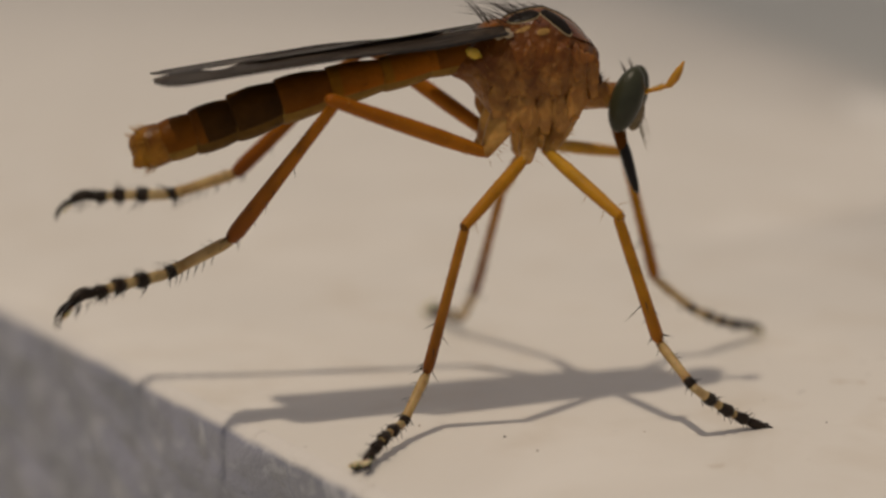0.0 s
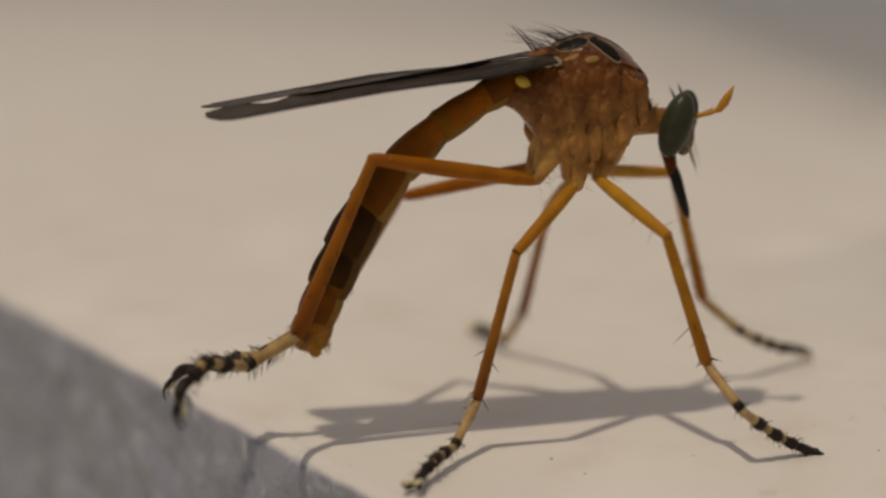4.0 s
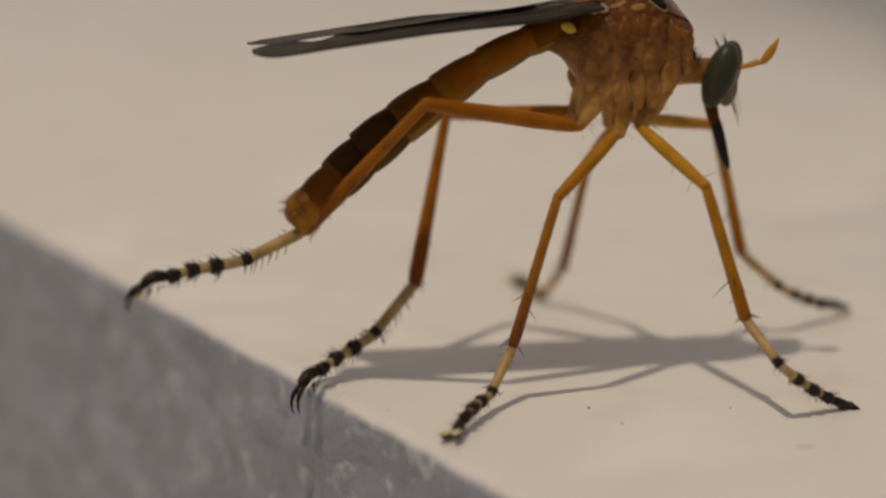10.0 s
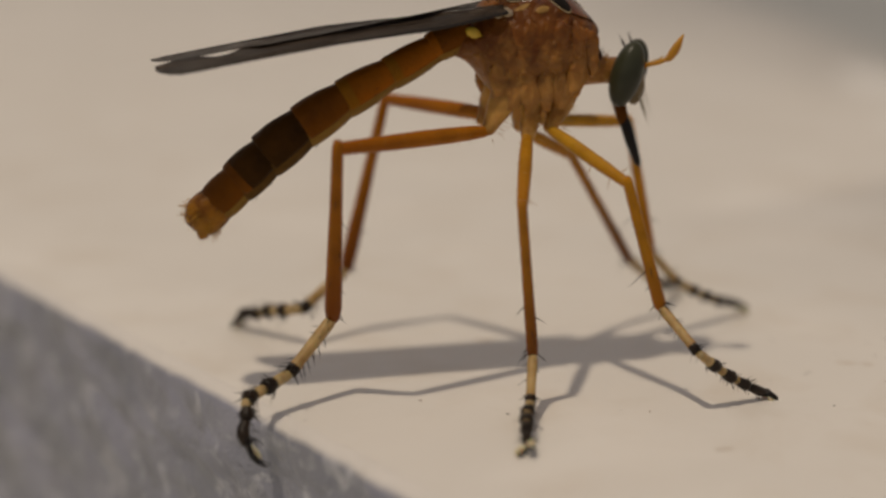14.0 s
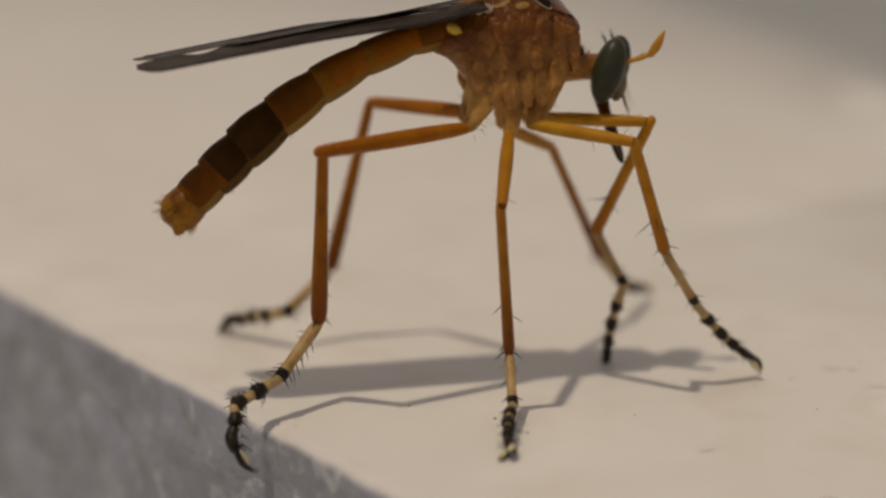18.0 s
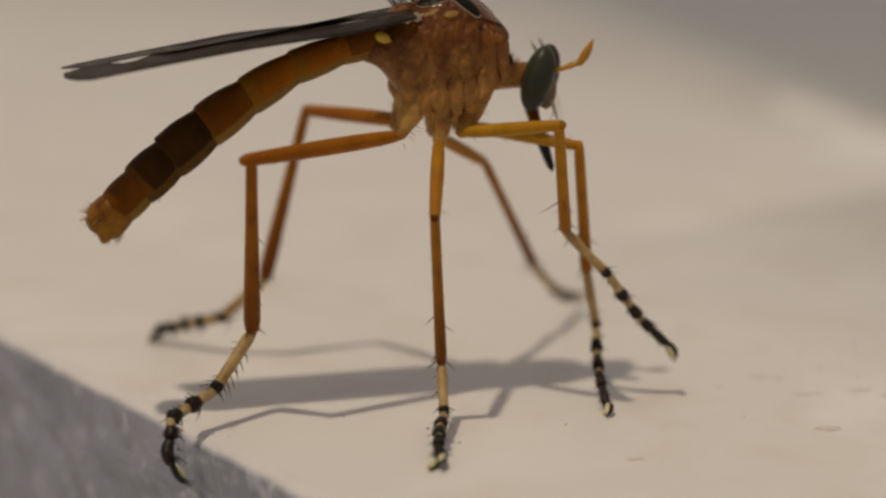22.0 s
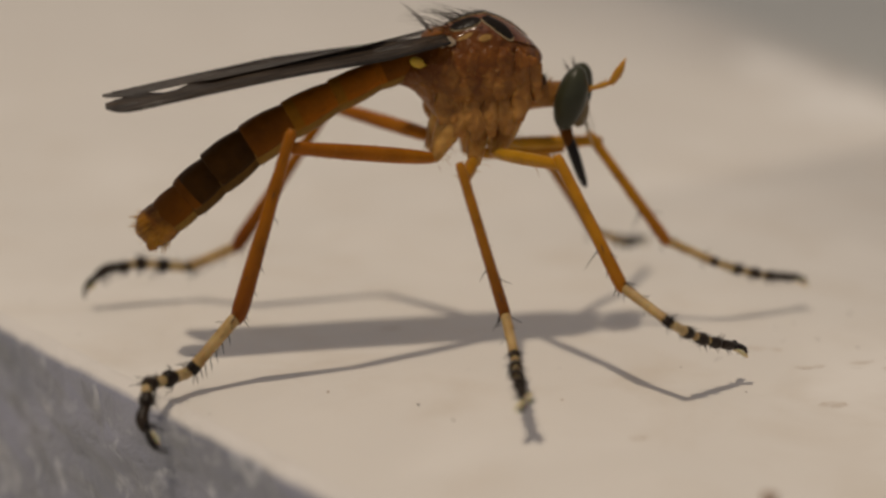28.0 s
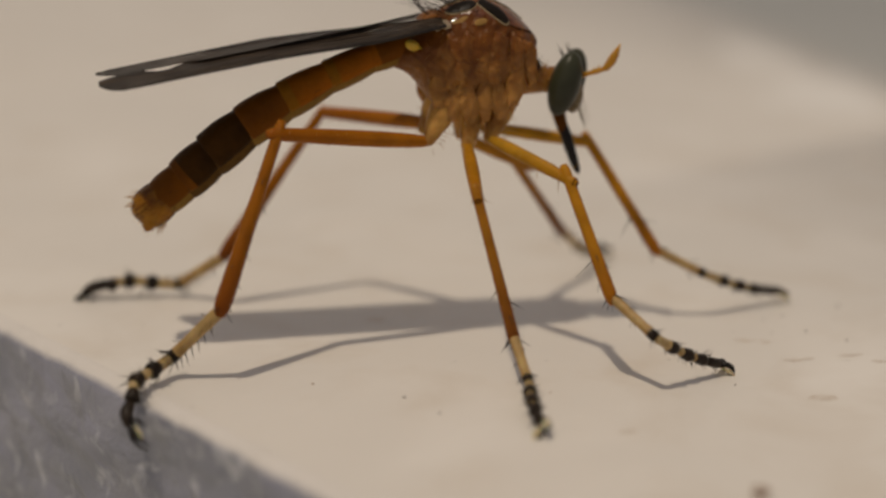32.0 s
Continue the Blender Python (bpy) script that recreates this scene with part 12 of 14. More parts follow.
    walk(legs['front_left']['tibia'], [
        (0, pose(0.00628, 0.00423, -0.00404, 30.3, 68.1, 27.9)), (0.5, pose(0.00627, 0.00406, -0.0038, 26.1, 70.6, 23.3)),
        (1, pose(0.00616, 0.00407, -0.00368, 19.5, 74.1, 16.2)), (1.5, pose(0.00624, 0.00399, -0.00371, 22.4, 72.2, 19.2)),
        (2, pose(0.0062, 0.00407, -0.00378, 23.1, 72.1, 20.1)), (2.5, pose(0.00622, 0.00404, -0.00392, 24.1, 71.3, 21.2)),
        (3, pose(0.00615, 0.00411, -0.00372, 21.4, 72.9, 18.2)), (4, pose(0.00618, 0.00413, -0.00371, 23.5, 71.8, 20.4)),
        (5, pose(0.00618, 0.00396, -0.0036, 14.7, 73.1, 11.3)), (5.5, pose(0.0062, 0.00391, -0.00351, 11.5, 73.5, 8)),
        (6, pose(0.00617, 0.004, -0.0032, 10.2, 75, 6.6)), (6.5, pose(0.00617, 0.00395, -0.00343, 9.7, 74.6, 6)),
        (7, pose(0.00614, 0.00412, -0.00353, 19.6, 72.9, 16.3)), (7.5, pose(0.00625, 0.00399, -0.00378, 22.6, 69.8, 19.7)),
        (8, pose(0.0062, 0.00408, -0.00362, 22.1, 71, 19.2)), (8.5, pose(0.00613, 0.00412, -0.00378, 19.8, 70.8, 16.8)),
        (9, pose(0.00619, 0.00415, -0.00376, 22.5, 69, 19.8)), (9.5, pose(0.0061, 0.00416, -0.00367, 16.5, 72.5, 13.1)),
        (10, pose(0.00618, 0.00398, -0.00371, 13.8, 72.7, 10.4)), (10.5, pose(0.00615, 0.00409, -0.00337, 11.7, 74.9, 8.1)),
        (11, pose(0.00618, 0.00389, -0.00377, 5.8, 75.9, 2.1)), (11.5, pose(0.00622, 0.00392, -0.00327, 1.5, 77.6, -2.4)),
        (12, pose(0.0062, 0.00389, -0.00359, -2.5, 79.7, -6.5)), (12.5, pose(0.0063, 0.00379, -0.00372, 19, 77.4, 15.4)),
        (13, pose(0.00639, 0.0041, -0.00424, 38.8, 71, 36.1)), (13.25, pose(0.00626, 0.00424, -0.00316, 34.3, 72.1, 31.5)),
        (13.5, pose(0.00612, 0.00409, -0.00402, 30.1, 73.5, 27)), (13.75, pose(0.00617, 0.00388, -0.00375, 12.1, 77.5, 8.4)),
        (14, pose(0.00624, 0.00379, -0.00351, -6.8, 79.1, -11)), (14.25, pose(0.00628, 0.00378, -0.00291, 3.9, 81.3, -0)),
        (14.5, pose(0.0063, 0.00371, -0.0024, 21.1, 82, 17.3)), (15, pose(0.00656, 0.00313, -0.00221, 52.9, 79.1, 49.2)),
        (15.5, pose(0.00681, 0.0025, -0.00245, 68.6, 74.4, 65.1)), (16, pose(0.00697, 0.00199, -0.00308, 74, 69.7, 70.7)),
        (16.5, pose(0.00697, 0.00169, -0.00394, 72.9, 65.7, 70.1)), (16.75, pose(0.00709, 0.00135, -0.00266, 67.6, 68.2, 64.8)),
        (17, pose(0.00708, 0.00156, -0.00324, 52.3, 72.3, 49.4)), (17.25, pose(0.00714, 0.0017, -0.00229, 50.4, 66.8, 48.4)),
        (17.5, pose(0.00721, 0.00206, -0.00319, 45.6, 63.8, 44.3)), (17.75, pose(0.00701, -0.00045, -0.00197, 93.8, 62.8, 89.1)),
        (18, pose(0.00622, -0.00208, -0.00289, 123.3, 57.9, 115)), (18.25, pose(0.00604, -0.00222, -0.00271, 111, 63.6, 104.9)),
        (18.5, pose(0.00586, -0.00236, -0.00265, 95.4, 68.1, 91)), (18.75, pose(0.00609, -0.00218, -0.00319, 117.1, 62, 110.2)),
        (19, pose(0.00626, -0.00199, -0.00392, 132.4, 54.1, 122.4)), (19.25, pose(0.00609, -0.00235, -0.00319, 124.6, 56.8, 116.1)),
        (19.5, pose(0.00585, -0.00261, -0.00248, 114.3, 59.5, 107.5)), (19.75, pose(0.00595, -0.00258, -0.00328, 121.7, 56.6, 113.1)),
        (20, pose(0.00604, -0.00222, -0.00414, 129.3, 54.8, 119.8)), (20.5, pose(0.00601, -0.00243, -0.00324, 126.9, 52.2, 116.8)),
        (21, pose(0.00617, -0.00196, -0.0042, 126.4, 53.7, 116.9)), (21.25, pose(0.00647, -0.00133, -0.00408, 125.5, 61.9, 119.1)),
        (21.5, pose(0.00651, -0.00144, -0.0039, 113.5, 67.8, 108.3)), (21.75, pose(0.00639, -0.00163, -0.00373, 88.4, 72.4, 84.7)),
        (22, pose(0.0063, -0.00167, -0.00375, 60.9, 71.9, 58.6)), (22.25, pose(0.00715, -0.00008, -0.00289, 64.2, 74.6, 61.4)),
        (22.5, pose(0.00713, 0.00175, -0.00405, 40.4, 74.3, 37.9)), (22.75, pose(0.00713, 0.00198, -0.00397, 48.9, 76, 46.3)),
        (23, pose(0.00707, 0.0021, -0.00386, 61.6, 77, 58.8)), (23.25, pose(0.00713, 0.00316, -0.00321, 73.7, 63.8, 71.4)),
        (23.5, pose(0.00698, 0.00421, -0.00316, 73.1, 48, 73.3)), (23.75, pose(0.00688, 0.00474, -0.00357, 67.5, 43.6, 70.5)),
        (24, pose(0.00665, 0.00506, -0.00401, 58.4, 42.1, 63.9)), (24.25, pose(0.00696, 0.00394, -0.00373, 49.8, 56.1, 51.6)),
        (24.5, pose(0.00699, 0.00278, -0.00415, 26, 63.4, 25.6)), (24.75, pose(0.00676, 0.00317, -0.00349, 40.8, 73.5, 39.2)),
        (25, pose(0.00646, 0.00357, -0.00309, 78.3, 81.3, 75.7)), (25.25, pose(0.00659, 0.00317, -0.00325, 20, 76.3, 18.2)),
        (25.5, pose(0.00664, 0.00264, -0.00381, 5.2, 64.6, 3.6)), (25.75, pose(0.00645, 0.00269, -0.00433, -8.6, 64.7, -11.4)),
        (26, pose(0.00624, 0.00281, -0.00487, -18.4, 62.9, -22.3)), (26.25, pose(0.00644, 0.00305, -0.0036, -0.6, 55.8, -2.3)),
        (26.5, pose(0.00648, 0.00305, -0.00287, 9.4, 43.1, 12.3)), (27, pose(0.00643, 0.00284, -0.0028, 7.2, 47.2, 8.8)),
        (27.5, pose(0.00638, 0.00244, -0.00286, 1.7, 51.3, 1.7)), (28, pose(0.0064, 0.00209, -0.00302, -7, 54.8, -8.6)),
        (28.5, pose(0.00649, 0.00192, -0.00326, -15.8, 57.1, -18.8)), (29, pose(0.00653, 0.00169, -0.00358, -19.2, 58.4, -22.4)),
        (29.5, pose(0.00656, 0.00185, -0.00358, -22, 57.9, -25.8)), (30, pose(0.00666, 0.00207, -0.00321, -26.8, 57.4, -31.5)),
        (30.5, pose(0.00604, -0.00048, -0.00327, 6, 55.3, 7.2)), (31, pose(0.00653, 0.00187, -0.00368, -22.7, 55.8, -27.2)),
        (31.5, pose(0.00595, -0.00045, -0.00381, 7, 54, 8.5)), (32, pose(0.00653, 0.0021, -0.00374, -25.4, 56.6, -30.1)),])
    walk(legs['front_left']['basitarsus'], [
        (0, pose(0.00867, 0.0055, -0.01078, 6.5, 37.7, 6.3)), (0.5, pose(0.00848, 0.00501, -0.0106, 6.6, 39, 6.3)),
        (1, pose(0.00804, 0.00462, -0.01058, 6.5, 39.8, 6.1)), (1.5, pose(0.00831, 0.00471, -0.01055, 6.5, 39.7, 5.9)),
        (2, pose(0.00827, 0.00482, -0.01062, 6.3, 39.4, 5.7)), (2.5, pose(0.00836, 0.00488, -0.01073, 6.2, 39.5, 5.5)),
        (3, pose(0.00815, 0.00477, -0.01057, 6, 39.5, 5.3)), (3.5, pose(0.00828, 0.00502, -0.01058, 5.8, 39.3, 5.1)),
        (4, pose(0.00829, 0.00492, -0.01054, 5.7, 39.5, 4.9)), (5, pose(0.00822, 0.00436, -0.01043, 5.6, 39.9, 4.5)),
        (5.5, pose(0.00821, 0.00419, -0.01034, 5.4, 40.1, 4.3)), (6, pose(0.008, 0.00421, -0.01008, 5.3, 40.6, 4.1)),
        (6.5, pose(0.00805, 0.00415, -0.01029, 5.2, 40.7, 3.9)), (7, pose(0.00816, 0.00472, -0.01038, 5, 40.2, 3.7)),
        (7.5, pose(0.00859, 0.00483, -0.01053, 4.8, 39.7, 3.4)), (8, pose(0.00841, 0.00485, -0.01041, 4.6, 39.8, 3.2)),
        (8.5, pose(0.00838, 0.0048, -0.01055, 4.5, 39, 3)), (9, pose(0.00862, 0.00502, -0.01048, 4.3, 38.4, 2.8)),
        (9.5, pose(0.00819, 0.00465, -0.0105, 4.4, 38.8, 3)), (10, pose(0.00827, 0.00436, -0.01054, 4.7, 39.1, 3.2)),
        (10.5, pose(0.00799, 0.00435, -0.01028, 4.8, 39.4, 3.4)), (11, pose(0.00793, 0.00395, -0.01069, 4.9, 40, 3.6)),
        (11.5, pose(0.00774, 0.00385, -0.01022, 4.6, 40.5, 3.1)), (12, pose(0.00747, 0.00374, -0.01059, 4.4, 41.9, 2.5)),
        (12.5, pose(0.0078, 0.00421, -0.0107, 4, 42.3, 1.9)), (13, pose(0.00831, 0.0055, -0.01113, 3.6, 41.5, 1.3)),
        (13.25, pose(0.00815, 0.0054, -0.01004, 6.3, 39.6, 5.9)), (13.5, pose(0.00793, 0.00501, -0.0109, 12, 51.3, 11.3)),
        (13.75, pose(0.00769, 0.0041, -0.01069, 17.7, 47, 19.6)), (14, pose(0.00755, 0.00353, -0.01048, 21.6, 42.1, 26.6)),
        (14.5, pose(0.00724, 0.00401, -0.00945, 17.3, 39.7, 22)), (15, pose(0.00744, 0.00415, -0.00922, 13.5, 38.7, 17)),
        (15.5, pose(0.00761, 0.00424, -0.00933, 10.3, 40.3, 11.7)), (16, pose(0.00779, 0.00434, -0.00979, 7.1, 44.4, 6.1)),
        (16.5, pose(0.00797, 0.00446, -0.01047, 3.3, 49.2, 0.4)), (16.75, pose(0.00822, 0.00375, -0.00931, -5.3, 55.3, -10.5)),
        (17, pose(0.0085, 0.00322, -0.01007, -25.5, 69.9, -30.9)), (17.25, pose(0.00902, 0.00381, -0.00892, -15.5, 58.8, -21.9)),
        (17.5, pose(0.00949, 0.00428, -0.00967, -10.4, 56.7, -16.4)), (17.75, pose(0.00706, 0.00282, -0.00833, -26.3, 50.7, -36.6)),
        (18, pose(0.00463, 0.00134, -0.0089, -44.6, 53.1, -55)), (18.25, pose(0.00523, 0.00083, -0.00907, -26.1, 52.9, -35.6)),
        (18.5, pose(0.00582, 0.00028, -0.00924, -10.1, 49.5, -17.1)), (18.75, pose(0.00494, 0.00095, -0.00945, -16.3, 59.3, -22.7)),
        (19, pose(0.00403, 0.00152, -0.00966, -26.5, 68.3, -32.3)), (19.25, pose(0.00439, 0.00113, -0.00911, -29.2, 63.3, -36)),
        (19.5, pose(0.00477, 0.00082, -0.00857, -30.4, 58.4, -38.6)), (20, pose(0.004, 0.00132, -0.00993, -26.2, 66.8, -32.1)),
        (20.5, pose(0.00406, 0.00144, -0.00884, -23.2, 63.2, -29.4)), (21, pose(0.00427, 0.00179, -0.00992, -21.5, 67.4, -26.8)),
        (21.5, pose(0.00567, 0.00111, -0.01049, -8.9, 74.5, -12.8)), (22, pose(0.00745, 0.00022, -0.01052, 10.5, 78.4, 7.3)),
        (22.25, pose(0.00807, 0.0016, -0.0098, -20.7, 78.3, -24.4)), (22.5, pose(0.00867, 0.00295, -0.01101, -52.5, 78.5, -56.2)),
        (23, pose(0.00791, 0.0035, -0.0109, -45.6, 76.5, -49.5)), (23.25, pose(0.00815, 0.00621, -0.00976, -58.1, 71.9, -62.4)),
        (23.5, pose(0.0084, 0.00892, -0.00861, -65.4, 66.5, -70.2)), (24, pose(0.00906, 0.00998, -0.00896, -68.6, 72.5, -72.3)),
        (24.25, pose(0.00949, 0.00714, -0.00981, -28.9, 65.8, -33.9)), (24.5, pose(0.00992, 0.00419, -0.01063, -10, 53.7, -14.9)),
        (24.75, pose(0.00835, 0.00446, -0.0104, -19.1, 49.8, -27)), (25, pose(0.00673, 0.00461, -0.01017, -25.9, 44.7, -37.1)),
        (25.25, pose(0.0082, 0.0037, -0.01018, -4.5, 43.8, -8.8)), (25.5, pose(0.00968, 0.00284, -0.01023, 11, 36.8, 15.7)),
        (25.75, pose(0.00942, 0.00209, -0.01072, 7, 35.4, 10.2)), (26, pose(0.00922, 0.00159, -0.01116, 3.7, 33.7, 5)),
        (26.25, pose(0.01041, 0.00289, -0.00945, -4.9, 28.1, -11.9)), (26.5, pose(0.01154, 0.00415, -0.00772, -9.6, 20.6, -27)),
        (27, pose(0.01117, 0.00358, -0.00798, -8.2, 22.5, -21.7)), (27.5, pose(0.01075, 0.00257, -0.00832, -6.5, 24.2, -16.1)),
        (28, pose(0.01036, 0.00149, -0.00869, -4.5, 25.8, -10.4)), (28.5, pose(0.01005, 0.00071, -0.00907, -2.3, 27.2, -5)),
        (29, pose(0.00989, 0.0003, -0.00948, 0.1, 28.1, 0.3)), (29.5, pose(0.00987, 0.00024, -0.00945, -0.2, 27.8, -0.4)),
        (30, pose(0.00984, 0.00012, -0.00904, -0.5, 27.5, -1.1)), (30.5, pose(0.01005, 0.00003, -0.00911, -0.8, 27.9, -1.8)),
        (31, pose(0.00998, 0.0001, -0.00939, -1.2, 27.9, -2.5)), (31.5, pose(0.01009, 0.00017, -0.00956, -1.5, 28.3, -3.2)),
        (32, pose(0.00982, 0.0002, -0.00951, -1.9, 28.3, -3.9)),])
    walk(legs['front_left']['tarsus'], [
        (0, pose(0.01104, 0.00576, -0.01261, 10.9, 17.1, 28.7)), (0.5, pose(0.01079, 0.00527, -0.01249, 11.6, 18.4, 28.8)),
        (1, pose(0.01034, 0.00487, -0.0125, 11.9, 19, 28.9)), (1.5, pose(0.01061, 0.00495, -0.01246, 11.8, 19, 28.8)),
        (2, pose(0.01058, 0.00505, -0.01253, 11.8, 18.8, 28.6)), (2.5, pose(0.01066, 0.0051, -0.01264, 11.7, 18.9, 28.6)),
        (3, pose(0.01046, 0.00498, -0.01248, 11.6, 18.9, 28.5)), (3.5, pose(0.01059, 0.00522, -0.01248, 11.6, 18.7, 28.4)),
        (4, pose(0.01059, 0.00511, -0.01245, 11.7, 18.9, 28.3)), (5, pose(0.0105, 0.00455, -0.01235, 11.7, 19.2, 28.2)),
        (5.5, pose(0.01049, 0.00436, -0.01227, 11.8, 19.4, 28.2)), (6, pose(0.01026, 0.00437, -0.01204, 12.1, 19.9, 28.2)),
        (6.5, pose(0.01031, 0.00431, -0.01225, 12.1, 20, 28.1)), (7, pose(0.01045, 0.00487, -0.01232, 11.8, 19.6, 28)),
        (7.5, pose(0.01088, 0.00497, -0.01245, 11.5, 19.2, 27.8)), (8, pose(0.01072, 0.00498, -0.01233, 11.5, 19.3, 27.7)),
        (8.5, pose(0.01071, 0.00492, -0.01244, 11.2, 18.7, 27.5)), (9, pose(0.01096, 0.00513, -0.01234, 10.8, 18.1, 27.3)),
        (9.5, pose(0.01052, 0.00477, -0.01238, 11, 18, 27.7)), (10, pose(0.01059, 0.00449, -0.01244, 11.1, 17.9, 28.1)),
        (10.5, pose(0.0103, 0.00448, -0.01219, 11.1, 17.8, 28.4)), (11, pose(0.01022, 0.0041, -0.01262, 11.4, 17.9, 28.8)),
        (11.5, pose(0.01003, 0.00398, -0.01216, 11.3, 18.2, 28.3)), (12, pose(0.0097, 0.00384, -0.0126, 11.6, 19.2, 27.9)),
        (12.5, pose(0.01002, 0.00428, -0.01272, 11.4, 19.4, 27.4)), (13, pose(0.01055, 0.00556, -0.01312, 10.6, 18.5, 26.6)),
        (13.25, pose(0.01045, 0.00564, -0.01196, 10.4, 16.7, 28.7)), (13.5, pose(0.00977, 0.00538, -0.01324, 12.4, 19.8, 29)),
        (13.75, pose(0.00963, 0.00479, -0.01289, 12.6, 20.6, 28.4)), (14, pose(0.00955, 0.00454, -0.01249, 12.9, 21.8, 27.6)),
        (14.25, pose(0.00947, 0.00473, -0.01192, 11.6, 22.8, 23.8)), (14.5, pose(0.00938, 0.00487, -0.01137, 10.1, 24, 19.5)),
        (15, pose(0.00967, 0.00483, -0.01109, 6, 27.1, 9)), (15.5, pose(0.00985, 0.00471, -0.01127, 0, 30.4, -4)),
        (16, pose(0.00992, 0.00456, -0.01189, -7.8, 33.2, -18.1)), (16.5, pose(0.00993, 0.00447, -0.01274, -16.6, 35.1, -31.5)),
        (16.75, pose(0.00991, 0.00345, -0.01177, -20.2, 30.2, -40.2)), (17, pose(0.00939, 0.00269, -0.01288, -25.4, 32.5, -45.4)),
        (17.25, pose(0.01045, 0.00323, -0.01147, -5.8, 32.2, -14.9)), (17.5, pose(0.01107, 0.00382, -0.01217, 7.1, 32.5, 9)),
        (17.75, pose(0.00859, 0.00169, -0.01065, 32.2, 49.3, 35.7)), (18, pose(0.00566, -0.00015, -0.0113, 92.4, 62.3, 88.1)),
        (18.25, pose(0.0067, -0.00023, -0.01147, 42.5, 52.7, 45)), (18.5, pose(0.00768, -0.00029, -0.01152, 17.1, 36.7, 23.2)),
        (18.75, pose(0.00635, 0.00036, -0.01203, -16.9, 48.1, -26.3)), (19, pose(0.00497, 0.00094, -0.01245, -63, 34.2, -78)),
        (19.25, pose(0.00548, 0.00034, -0.01179, -64.5, 25.7, -82.3)), (19.5, pose(0.006, -0.00016, -0.01113, -64.4, 17.7, -85.7)),
        (19.75, pose(0.0055, 0.00025, -0.01191, -67.6, 24.2, -84.4)), (20, pose(0.00501, 0.00069, -0.01269, -69, 31, -82.9)),
        (20.25, pose(0.00515, 0.00071, -0.01189, -66.7, 28.3, -82.4)), (20.5, pose(0.00524, 0.00078, -0.01151, -64.2, 27.3, -81.3)),
        (20.75, pose(0.00529, 0.00098, -0.01188, -61.5, 28.8, -79.1)), (21, pose(0.0053, 0.00127, -0.01269, -59.4, 32, -76.3)),
        (21.25, pose(0.00587, 0.0011, -0.01304, -71.6, 29.6, -84.3)), (21.5, pose(0.00645, 0.00093, -0.01338, -86.3, 26.9, -91.9)),
        (21.75, pose(0.00724, 0.0006, -0.01342, -96.3, 27.9, -96.5)), (22, pose(0.00804, 0.0003, -0.01346, -106.4, 28.9, -101.5)),
        (22.25, pose(0.00861, 0.00135, -0.01274, -121, 19.1, -104.4)), (22.5, pose(0.009, 0.00245, -0.01395, -119.5, 21.7, -105)),
        (22.75, pose(0.00869, 0.00273, -0.01388, -110.4, 24.6, -102)), (23, pose(0.00837, 0.00296, -0.01382, -101.8, 27.6, -98.6)),
        (23.25, pose(0.00859, 0.00538, -0.01261, -105.3, 31.1, -101)), (23.5, pose(0.0088, 0.00779, -0.01136, -108, 34.3, -103.3)),
        (23.75, pose(0.00907, 0.00844, -0.0116, -111.8, 29.7, -104.1)), (24, pose(0.00933, 0.00911, -0.01182, -116.7, 25, -104.8)),
        (24.25, pose(0.01052, 0.00646, -0.01255, -84, 18.9, -90.7)), (24.5, pose(0.01164, 0.00373, -0.01305, -37.9, 12.8, -76.7)),
        (24.75, pose(0.01007, 0.00358, -0.01269, -23.4, 8.3, -74.1)), (25, pose(0.00843, 0.00332, -0.01228, -11.1, 4.4, -71.3)),
        (25.25, pose(0.01034, 0.00337, -0.01225, -8.7, 19.6, -26.8)), (25.5, pose(0.012, 0.00349, -0.01203, 8.4, 24.9, 17.1)),
        (25.75, pose(0.01182, 0.00253, -0.01246, 8.2, 22.2, 19)), (26, pose(0.01171, 0.0018, -0.01283, 7.9, 19.4, 20.9)),
        (26.25, pose(0.01301, 0.00235, -0.01086, 4.1, 14.5, 14.3)), (26.5, pose(0.01404, 0.00288, -0.00878, 1.3, 9.5, 6.7)),
        (27, pose(0.01375, 0.00256, -0.00913, 2.2, 11.7, 9.8)), (27.5, pose(0.01338, 0.00182, -0.00955, 3.2, 13.8, 12.7)),
        (28, pose(0.01302, 0.001, -0.00999, 4.3, 15.8, 15.4)), (28.5, pose(0.01271, 0.00048, -0.01045, 5.5, 17.7, 17.7)),
        (29, pose(0.01253, 0.00032, -0.01089, 6.8, 19.3, 19.7)), (29.5, pose(0.01252, 0.00022, -0.01085, 6.5, 18.8, 19.5)),
        (30, pose(0.0125, 0.00007, -0.01043, 6.2, 18.2, 19.3)), (30.5, pose(0.0127, -0.00005, -0.01051, 6.2, 18.3, 19.2)),
        (31, pose(0.01263, -0.00002, -0.0108, 6.1, 18, 19)), (31.5, pose(0.01273, 0.00002, -0.01098, 6, 18, 18.9)),
        (32, pose(0.01246, 0.00002, -0.01093, 5.9, 17.7, 18.7)),])
